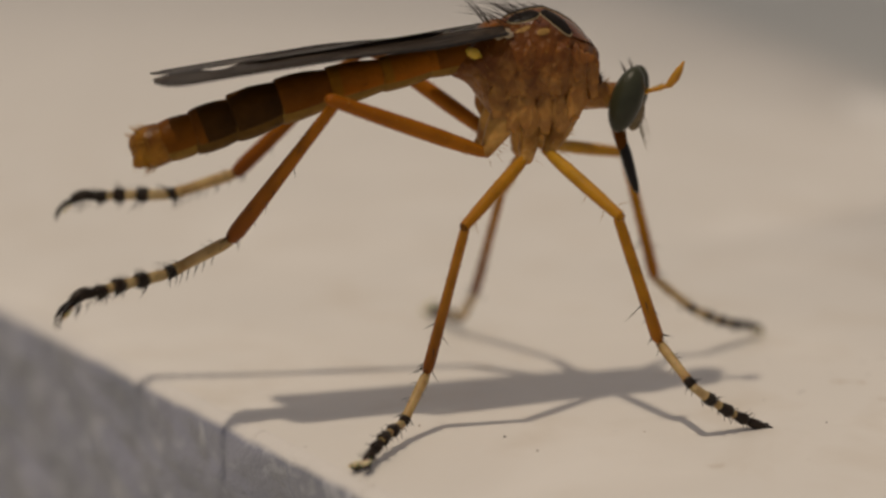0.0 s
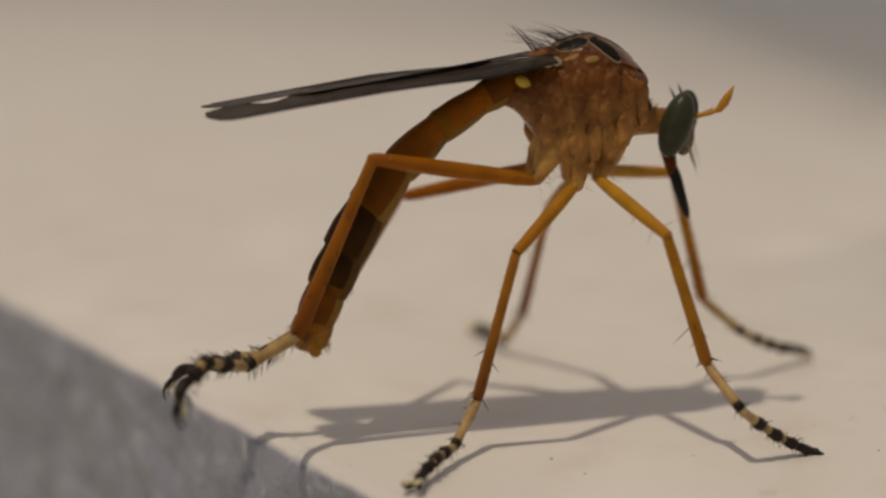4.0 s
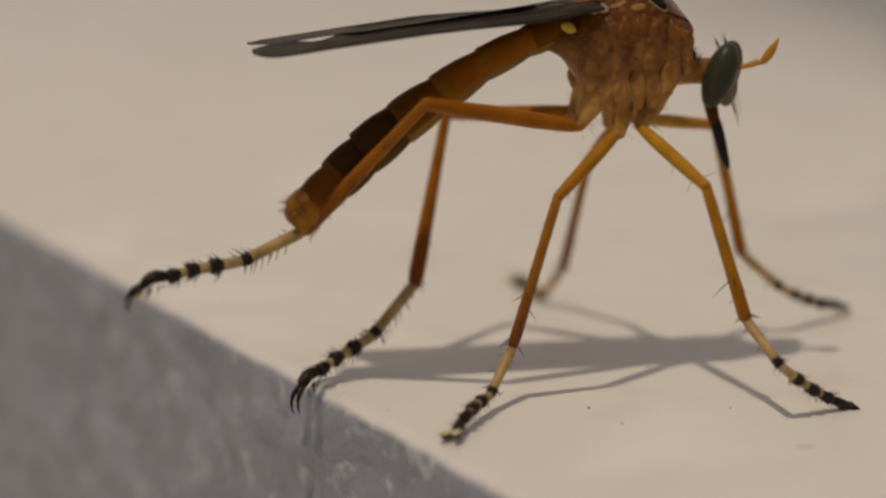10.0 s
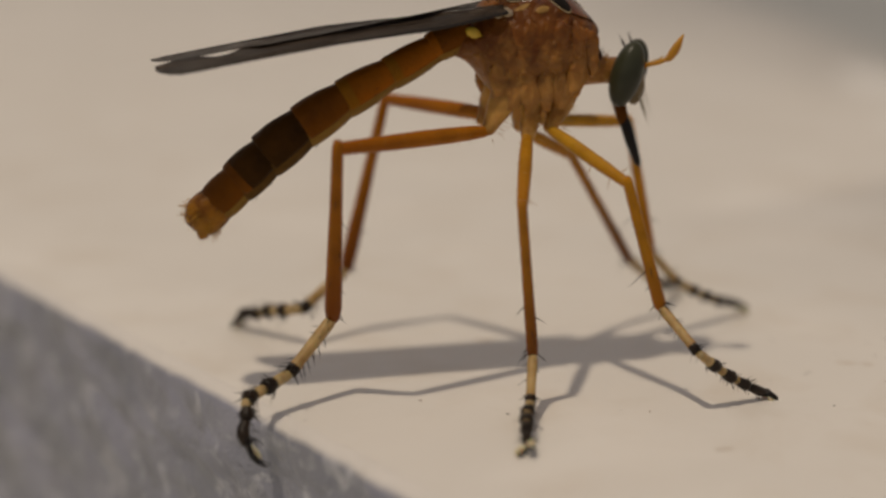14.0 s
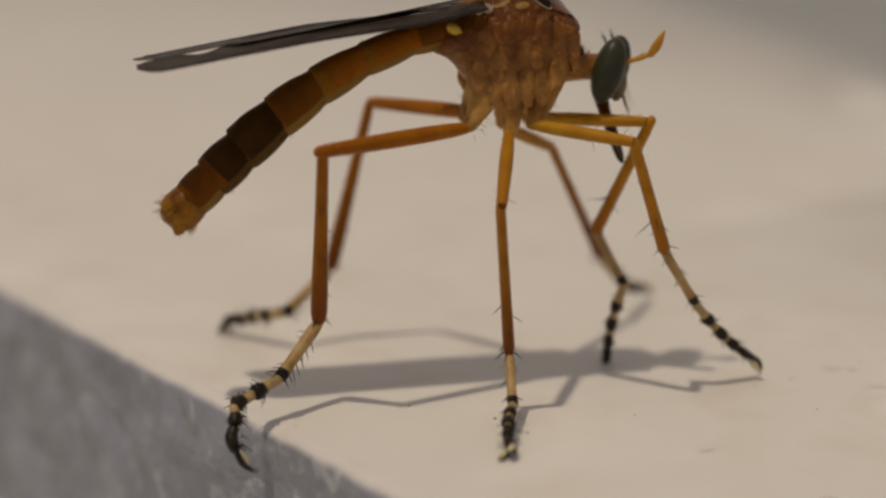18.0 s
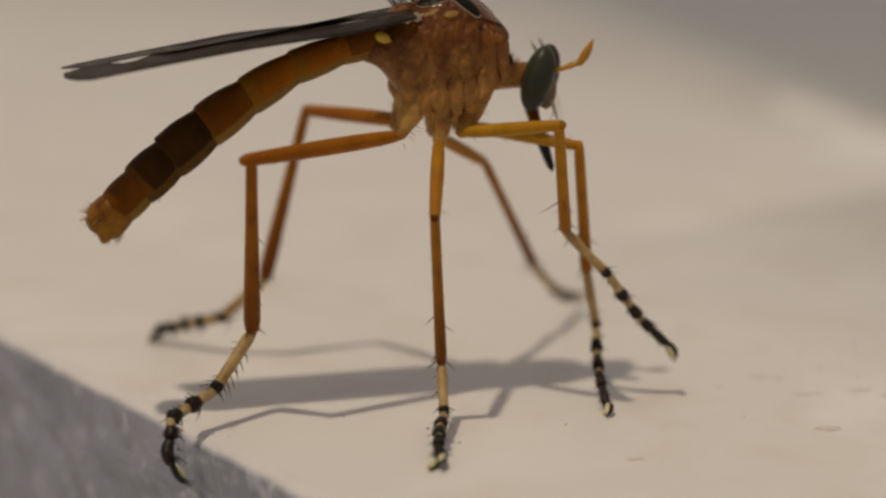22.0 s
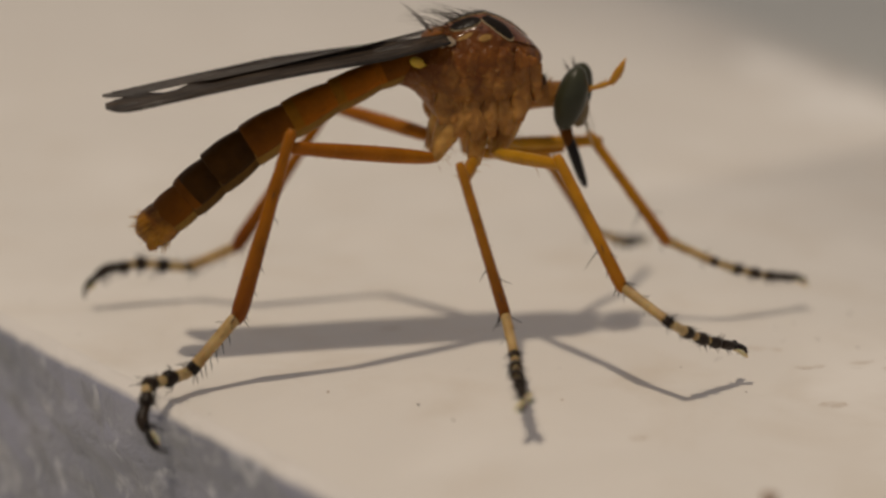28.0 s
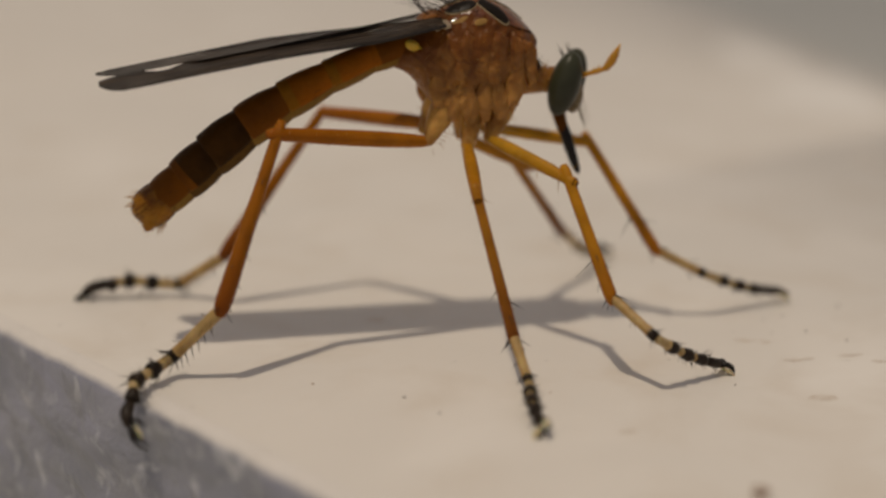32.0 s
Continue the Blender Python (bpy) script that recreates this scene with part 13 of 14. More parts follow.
    walk(abdomen[0], [
        (0, pose(-0.0034, 0, 0.00142, 180, 14.5, 180)), (2.5, pose(-0.0034, 0, 0.00142, 180, 24.2, 180)),
        (3, pose(-0.0034, 0, 0.00142, 180, 30.2, 180)), (4, pose(-0.0034, 0, 0.00142, 180, 28.9, 180)),
        (5, pose(-0.0034, 0, 0.00142, 180, 32.7, 180)), (6, pose(-0.0034, 0, 0.00142, 180, 29.5, 180)),
        (6.5, pose(-0.0034, 0, 0.00142, 180, 43.6, 180)), (7, pose(-0.0034, 0, 0.00142, 180, 32.4, 180)),
        (7.5, pose(-0.0034, 0, 0.00142, 180, 37.9, 180)), (8, pose(-0.0034, 0, 0.00142, 180, 30.5, 180)),
        (8.5, pose(-0.0034, 0, 0.00142, 180, 38.3, 180)), (9, pose(-0.0034, 0, 0.00142, 180, 39.8, 180)),
        (9.5, pose(-0.0034, 0, 0.00142, 180, 42.5, 180)), (10, pose(-0.0034, 0, 0.00142, 180, 25.6, 180)),
        (10.5, pose(-0.0034, 0, 0.00142, 180, 26.1, 180)), (12, pose(-0.0034, 0, 0.00142, 180, 25.6, 180)),
        (13, pose(-0.0034, 0, 0.00142, 180, 26.2, 180)), (14, pose(-0.0034, 0, 0.00142, 180, 25.1, 180)),
        (15, pose(-0.0034, 0, 0.00142, 180, 24.8, 180)), (16, pose(-0.0034, 0, 0.00142, 180, 21.8, 180)),
        (17.5, pose(-0.0034, 0, 0.00142, 180, 17.3, 180)), (19, pose(-0.0034, 0, 0.00142, 180, 12.8, 180)),
        (20, pose(-0.0034, 0, 0.00142, 180, 19, 180)), (21, pose(-0.0034, 0, 0.00142, 180, 25.8, 180)),
        (21.5, pose(-0.0034, 0, 0.00142, 180, 21.6, 180)), (22, pose(-0.0034, 0, 0.00142, 180, 17.6, 180)),
        (23, pose(-0.0034, 0, 0.00142, 180, 16.4, 180)), (24, pose(-0.0034, 0, 0.00142, 180, 14.5, 180)),
        (25, pose(-0.0034, 0, 0.00142, 180, 12.1, 180)), (25.5, pose(-0.0034, 0, 0.00142, 180, 17.6, 180)),
        (26, pose(-0.0034, 0, 0.00142, 180, 23, 180)), (26.5, pose(-0.0034, 0, 0.00142, 180, 22.6, 180)),
        (27, pose(-0.0034, 0, 0.00142, 180, 22.1, 180)), (28, pose(-0.0034, 0, 0.00142, 180, 21.4, 180)),
        (28.5, pose(-0.0034, 0, 0.00142, 180, 20.9, 180)), (32, pose(-0.0034, 0, 0.00142, 180, 20.9, 180)),])
    walk(abdomen[1], [
        (0, pose(-0.00499, 0, 0.001, 180, 14.4, 180)), (0.5, pose(-0.00505, 0, 0.00097, 180, 14, 180)),
        (1, pose(-0.00503, 0, 0.00097, 180, 16.7, 180)), (2, pose(-0.00504, 0, 0.00094, 180, 16.8, 180)),
        (2.5, pose(-0.00496, 0, 0.00072, 180, 23.3, 180)), (2.75, pose(-0.00494, 0, 0.00063, 180, 29.6, 180)),
        (3, pose(-0.00491, 0, 0.00054, 180, 35.8, 180)), (3.5, pose(-0.00493, 0, 0.00064, 180, 32.3, 180)),
        (4, pose(-0.0049, 0, 0.00059, 180, 33, 180)), (5, pose(-0.00484, 0, 0.0005, 180, 34.5, 180)),
        (5.5, pose(-0.0048, 0, 0.00045, 180, 35.3, 180)), (6, pose(-0.00493, 0, 0.00055, 180, 34.4, 180)),
        (6.5, pose(-0.00467, 0, 0.00021, 180, 42.4, 180)), (7, pose(-0.00494, 0, 0.00044, 180, 36.8, 180)),
        (7.5, pose(-0.00474, 0, 0.00038, 180, 39.5, 180)), (8, pose(-0.00493, 0, 0.00052, 180, 36.8, 180)),
        (8.5, pose(-0.00473, 0, 0.00037, 180, 39.1, 180)), (9, pose(-0.00477, 0, 0.00049, 180, 36.7, 180)),
        (9.5, pose(-0.00454, 0, 0.00038, 180, 33.5, 180)), (10, pose(-0.00485, 0, 0.00073, 180, 28, 180)),
        (10.5, pose(-0.00489, 0, 0.00079, 180, 23.3, 180)), (11, pose(-0.00487, 0, 0.00072, 180, 27, 180)),
        (12, pose(-0.00492, 0, 0.00075, 180, 25.1, 180)), (13, pose(-0.00485, 0, 0.00062, 180, 22.2, 180)),
        (13.5, pose(-0.00484, 0, 0.00065, 180, 25, 180)), (14, pose(-0.00482, 0, 0.00067, 180, 27.7, 180)),
        (15, pose(-0.00488, 0, 0.00074, 180, 25.9, 180)), (16, pose(-0.00492, 0, 0.00081, 180, 24.1, 180)),
        (17, pose(-0.00496, 0, 0.0009, 180, 22.1, 180)), (18, pose(-0.00499, 0, 0.00097, 180, 20.3, 180)),
        (19, pose(-0.00502, 0, 0.00105, 180, 18.4, 180)), (19.5, pose(-0.00499, 0, 0.00097, 180, 20.3, 180)),
        (20, pose(-0.00496, 0, 0.00088, 180, 22.1, 180)), (20.5, pose(-0.00492, 0, 0.00079, 180, 24.3, 180)),
        (21, pose(-0.00488, 0, 0.00071, 180, 26.4, 180)), (21.5, pose(-0.00494, 0, 0.00081, 180, 22.5, 180)),
        (22, pose(-0.00498, 0, 0.00092, 180, 18.8, 180)), (23, pose(-0.00498, 0, 0.00089, 180, 20.9, 180)),
        (23.5, pose(-0.00499, 0, 0.00088, 180, 21.7, 180)), (24, pose(-0.005, 0, 0.00094, 180, 22.8, 180)),
        (25, pose(-0.00503, 0, 0.00107, 180, 24.4, 180)), (25.5, pose(-0.00495, 0, 0.00093, 180, 24.1, 180)),
        (26, pose(-0.00485, 0, 0.00081, 180, 23.8, 180)), (26.5, pose(-0.00486, 0, 0.00082, 180, 23.5, 180)),
        (27, pose(-0.00486, 0, 0.00082, 180, 23.1, 180)), (28, pose(-0.00486, 0, 0.00085, 180, 22.2, 180)),
        (28.5, pose(-0.00486, 0, 0.00086, 180, 21.9, 180)), (32, pose(-0.00486, 0, 0.00087, 180, 22, 180)),])
    walk(abdomen[2], [
        (0, pose(-0.00724, 0, 0.00043, 180, 13.5, 180)), (0.5, pose(-0.0074, 0, 0.00039, 180, 12.1, 180)),
        (1, pose(-0.00732, 0, 0.00029, 180, 20.5, 180)), (1.5, pose(-0.00736, 0, 0.00029, 180, 22.8, 180)),
        (2, pose(-0.00735, 0, 0.00025, 180, 19.1, 180)), (2.5, pose(-0.00717, 0, -0.00023, 180, 20.9, 180)),
        (2.75, pose(-0.00704, 0, -0.00056, 180, 34.2, 180)), (3, pose(-0.00689, 0, -0.00089, 180, 47.4, 180)),
        (3.5, pose(-0.00695, 0, -0.00065, 180, 45.8, 180)), (4, pose(-0.0069, 0, -0.00072, 180, 44, 180)),
        (5, pose(-0.00681, 0, -0.00086, 180, 40.2, 180)), (5.5, pose(-0.00675, 0, -0.00093, 180, 38.3, 180)),
        (6, pose(-0.00697, 0, -0.00085, 180, 43.3, 180)), (6.5, pose(-0.00649, 0, -0.00145, 180, 37.5, 180)),
        (7, pose(-0.007, 0, -0.00109, 180, 46.2, 180)), (7.5, pose(-0.00657, 0, -0.00113, 180, 49.3, 180)),
        (8, pose(-0.00692, 0, -0.00097, 180, 50.8, 180)), (8.5, pose(-0.00658, 0, -0.00114, 180, 50.7, 180)),
        (9, pose(-0.00663, 0, -0.0009, 180, 46.2, 180)), (9.5, pose(-0.00634, 0, -0.00081, 180, 36.4, 180)),
        (10, pose(-0.00685, 0, -0.00034, 180, 35, 180)), (10.5, pose(-0.00697, 0, -0.00011, 180, 25.2, 180)),
        (11, pose(-0.0069, 0, -0.00032, 180, 30.3, 180)), (11.5, pose(-0.00696, 0, -0.00027, 180, 29.5, 180)),
        (12, pose(-0.00702, 0, -0.00024, 180, 28.8, 180)), (13, pose(-0.00702, 0, -0.00026, 180, 30.1, 180)),
        (13.5, pose(-0.00693, 0, -0.00032, 180, 29.1, 180)), (14, pose(-0.00684, 0, -0.00038, 180, 28.1, 180)),
        (14.5, pose(-0.00688, 0, -0.00032, 180, 28.2, 180)), (15, pose(-0.00693, 0, -0.00025, 180, 28.2, 180)),
        (16, pose(-0.00701, 0, -0.00012, 180, 28.5, 180)), (16.5, pose(-0.00705, 0, -0.00005, 180, 28.5, 180)),
        (17, pose(-0.0071, 0, 0.00002, 180, 28.5, 180)), (17.5, pose(-0.00713, 0, 0.0001, 180, 28.6, 180)),
        (18, pose(-0.00717, 0, 0.00017, 180, 28.6, 180)), (18.5, pose(-0.0072, 0, 0.00024, 180, 28.6, 180)),
        (19, pose(-0.00724, 0, 0.00032, 180, 28.7, 180)), (19.5, pose(-0.00718, 0, 0.00016, 180, 28.6, 180)),
        (20, pose(-0.00712, 0, 0.00001, 180, 28.5, 180)), (20.5, pose(-0.00704, 0, -0.00016, 180, 28.6, 180)),
        (21, pose(-0.00696, 0, -0.00032, 180, 28.8, 180)), (21.5, pose(-0.00708, 0, -0.00008, 180, 29.6, 180)),
        (22, pose(-0.00719, 0, 0.00016, 180, 30.4, 180)), (23, pose(-0.00719, 0, 0.00004, 180, 29.7, 180)),
        (24, pose(-0.00719, 0, -0.00004, 180, 28.4, 180)), (24.5, pose(-0.00718, 0, 0.00003, 180, 30.5, 180)),
        (25, pose(-0.00717, 0, 0.0001, 180, 32.6, 180)), (25.5, pose(-0.00703, 0, -0, 180, 29.6, 180)),
        (26, pose(-0.00688, 0, -0.00009, 180, 26.4, 180)), (26.5, pose(-0.00689, 0, -0.00007, 180, 26.2, 180)),
        (27, pose(-0.00689, 0, -0.00004, 180, 25.9, 180)), (28, pose(-0.0069, 0, 0.00001, 180, 25.5, 180)),
        (28.5, pose(-0.00691, 0, 0.00004, 180, 25.2, 180)), (32, pose(-0.00688, 0, 0.00005, 180, 26.3, 180)),])
    walk(abdomen[3], [
        (0, pose(-0.00964, 0, -0.00015, 180, 16.4, 180)), (0.5, pose(-0.00992, 0, -0.00015, 180, 15.1, 180)),
        (1, pose(-0.00969, 0, -0.0006, 180, 21.3, 180)), (1.5, pose(-0.00973, 0, -0.00072, 180, 27.5, 180)),
        (2, pose(-0.00977, 0, -0.00059, 180, 25.3, 180)), (2.5, pose(-0.00957, 0, -0.00115, 180, 20.8, 180)),
        (2.75, pose(-0.00918, 0, -0.00202, 180, 40.8, 180)), (3, pose(-0.00866, 0, -0.0028, 180, 60.8, 180)),
        (3.5, pose(-0.00875, 0, -0.00248, 180, 56.4, 180)), (4, pose(-0.00876, 0, -0.00249, 180, 52.6, 180)),
        (5, pose(-0.00876, 0, -0.0025, 180, 44.9, 180)), (5.5, pose(-0.00875, 0, -0.0025, 180, 41, 180)),
        (6, pose(-0.00888, 0, -0.00265, 180, 44.6, 180)), (6.5, pose(-0.00857, 0, -0.00304, 180, 35.8, 180)),
        (7, pose(-0.00888, 0, -0.00307, 180, 44.6, 180)), (7.25, pose(-0.00855, 0, -0.00306, 180, 55.9, 180)),
        (7.5, pose(-0.00822, 0, -0.00306, 180, 67.3, 180)), (8, pose(-0.00859, 0, -0.00302, 180, 67.6, 180)),
        (8.5, pose(-0.00819, 0, -0.0031, 180, 71.5, 180)), (9, pose(-0.00835, 0, -0.0027, 180, 68.8, 180)),
        (9.25, pose(-0.00828, 0, -0.00244, 180, 55.3, 180)), (9.5, pose(-0.0082, 0, -0.00218, 180, 41.8, 180)),
        (10, pose(-0.00882, 0, -0.00172, 180, 37.6, 180)), (10.5, pose(-0.00915, 0, -0.00114, 180, 28.2, 180)),
        (11, pose(-0.00901, 0, -0.00155, 180, 34.9, 180)), (11.5, pose(-0.0091, 0, -0.00149, 180, 32.8, 180)),
        (12, pose(-0.0092, 0, -0.00143, 180, 30.6, 180)), (13, pose(-0.00916, 0, -0.00151, 180, 33.1, 180)),
        (13.5, pose(-0.00907, 0, -0.00152, 180, 32.6, 180)), (14, pose(-0.00897, 0, -0.00152, 180, 32.1, 180)),
        (14.5, pose(-0.00902, 0, -0.00147, 180, 32.5, 180)), (15, pose(-0.00906, 0, -0.0014, 180, 32.9, 180)),
        (16, pose(-0.00917, 0, -0.00129, 180, 33.7, 180)), (16.5, pose(-0.00921, 0, -0.00122, 180, 34, 180)),
        (17, pose(-0.00925, 0, -0.00116, 180, 34.3, 180)), (17.5, pose(-0.00931, 0, -0.00109, 180, 34.8, 180)),
        (18, pose(-0.00935, 0, -0.00102, 180, 35.1, 180)), (18.5, pose(-0.00938, 0, -0.00095, 180, 35.4, 180)),
        (19, pose(-0.00943, 0, -0.00087, 180, 35.9, 180)), (19.5, pose(-0.00937, 0, -0.00103, 180, 34.8, 180)),
        (20, pose(-0.00929, 0, -0.00118, 180, 33.8, 180)), (20.5, pose(-0.00921, 0, -0.00135, 180, 33, 180)),
        (21, pose(-0.00912, 0, -0.0015, 180, 32.2, 180)), (21.5, pose(-0.00923, 0, -0.0013, 180, 33.2, 180)),
        (22, pose(-0.00933, 0, -0.00109, 180, 34.2, 180)), (23, pose(-0.00937, 0, -0.00119, 180, 35, 180)),
        (24, pose(-0.00941, 0, -0.00124, 180, 35.3, 180)), (24.5, pose(-0.00935, 0, -0.00124, 180, 36.2, 180)),
        (25, pose(-0.00928, 0, -0.00125, 180, 37.2, 180)), (25.5, pose(-0.00915, 0, -0.0012, 180, 33.9, 180)),
        (26, pose(-0.00899, 0, -0.00114, 180, 30.6, 180)), (26.5, pose(-0.009, 0, -0.00111, 180, 30.5, 180)),
        (27, pose(-0.00901, 0, -0.00107, 180, 30.4, 180)), (28, pose(-0.00902, 0, -0.001, 180, 29.9, 180)),
        (28.5, pose(-0.00903, 0, -0.00096, 180, 29.7, 180)), (31, pose(-0.00898, 0, -0.00097, 180, 30.8, 180)),
        (32, pose(-0.00897, 0, -0.00099, 180, 31.2, 180)),])
    walk(abdomen[4], [
        (0, pose(-0.01192, 0, -0.00082, 180, 20.2, 180)), (0.5, pose(-0.0123, 0, -0.0008, 180, 10.2, 180)),
        (0.75, pose(-0.01215, 0, -0.00115, 180, 17.6, 180)), (1, pose(-0.01197, 0, -0.00148, 180, 25, 180)),
        (1.5, pose(-0.01191, 0, -0.00185, 180, 33.6, 180)), (2, pose(-0.012, 0, -0.00164, 180, 34.5, 180)),
        (2.25, pose(-0.01194, 0, -0.00183, 180, 26.6, 180)), (2.5, pose(-0.01186, 0, -0.00202, 180, 18.6, 180)),
        (2.75, pose(-0.01107, 0, -0.00364, 180, 47.5, 180)), (3, pose(-0.00987, 0, -0.00499, 180, 76.4, 180)),
        (3.5, pose(-0.0101, 0, -0.00453, 180, 70.1, 180)), (4, pose(-0.01024, 0, -0.00444, 180, 62.1, 180)),
        (4.5, pose(-0.01037, 0, -0.00434, 180, 54.2, 180)), (5, pose(-0.01049, 0, -0.00423, 180, 46.2, 180)),
        (5.5, pose(-0.0106, 0, -0.00411, 180, 38.2, 180)), (6, pose(-0.01068, 0, -0.00442, 180, 49.2, 180)),
        (6.5, pose(-0.01061, 0, -0.00452, 180, 37.5, 180)), (7, pose(-0.01075, 0, -0.00491, 180, 41.8, 180)),
        (7.25, pose(-0.00997, 0, -0.00516, 180, 58, 180)), (7.5, pose(-0.00916, 0, -0.00529, 180, 74.2, 180)),
        (8, pose(-0.00956, 0, -0.00537, 180, 75.7, 180)), (8.5, pose(-0.00897, 0, -0.00541, 180, 75.8, 180)),
        (9, pose(-0.00921, 0, -0.00492, 180, 80.2, 180)), (9.25, pose(-0.00959, 0, -0.00433, 180, 67.7, 180)),
        (9.5, pose(-0.00984, 0, -0.00366, 180, 55.1, 180)), (9.75, pose(-0.01026, 0, -0.00341, 180, 47.9, 180)),
        (10, pose(-0.01066, 0, -0.00312, 180, 40.6, 180)), (10.5, pose(-0.01119, 0, -0.00223, 180, 29.3, 180)),
        (11, pose(-0.01092, 0, -0.00289, 180, 41.4, 180)), (11.5, pose(-0.01108, 0, -0.00276, 180, 39.5, 180)),
        (12, pose(-0.01124, 0, -0.00263, 180, 37.7, 180)), (13, pose(-0.01116, 0, -0.00281, 180, 36.8, 180)),
        (13.5, pose(-0.01105, 0, -0.00279, 180, 37, 180)), (14, pose(-0.01093, 0, -0.00275, 180, 37.3, 180)),
        (15, pose(-0.01103, 0, -0.00268, 180, 38, 180)), (16, pose(-0.01112, 0, -0.00259, 180, 38.8, 180)),
        (17, pose(-0.01121, 0, -0.00249, 180, 39.4, 180)), (18, pose(-0.01129, 0, -0.00239, 180, 40.1, 180)),
        (19, pose(-0.01137, 0, -0.00228, 180, 40.8, 180)), (19.5, pose(-0.01133, 0, -0.00239, 180, 39.6, 180)),
        (20, pose(-0.01127, 0, -0.0025, 180, 38.4, 180)), (20.5, pose(-0.0112, 0, -0.00263, 180, 37.5, 180)),
        (21, pose(-0.01112, 0, -0.00277, 180, 36.5, 180)), (21.5, pose(-0.01122, 0, -0.0026, 180, 37.4, 180)),
        (22, pose(-0.0113, 0, -0.00244, 180, 38.3, 180)), (23, pose(-0.01133, 0, -0.00258, 180, 39.8, 180)),
        (24, pose(-0.01139, 0, -0.00264, 180, 40.7, 180)), (24.5, pose(-0.0113, 0, -0.00267, 180, 40.7, 180)),
        (25, pose(-0.01119, 0, -0.00269, 180, 40.8, 180)), (25.5, pose(-0.01109, 0, -0.0025, 180, 38.4, 180)),
        (26, pose(-0.01095, 0, -0.0023, 180, 36.2, 180)), (26.5, pose(-0.01095, 0, -0.00226, 180, 36.1, 180)),
        (27, pose(-0.01096, 0, -0.00222, 180, 36, 180)), (28, pose(-0.01099, 0, -0.00212, 180, 35.8, 180)),
        (28.5, pose(-0.01099, 0, -0.00208, 180, 35.6, 180)), (30, pose(-0.01094, 0, -0.0021, 180, 36.5, 180)),
        (32, pose(-0.01087, 0, -0.00214, 180, 37.6, 180)),])
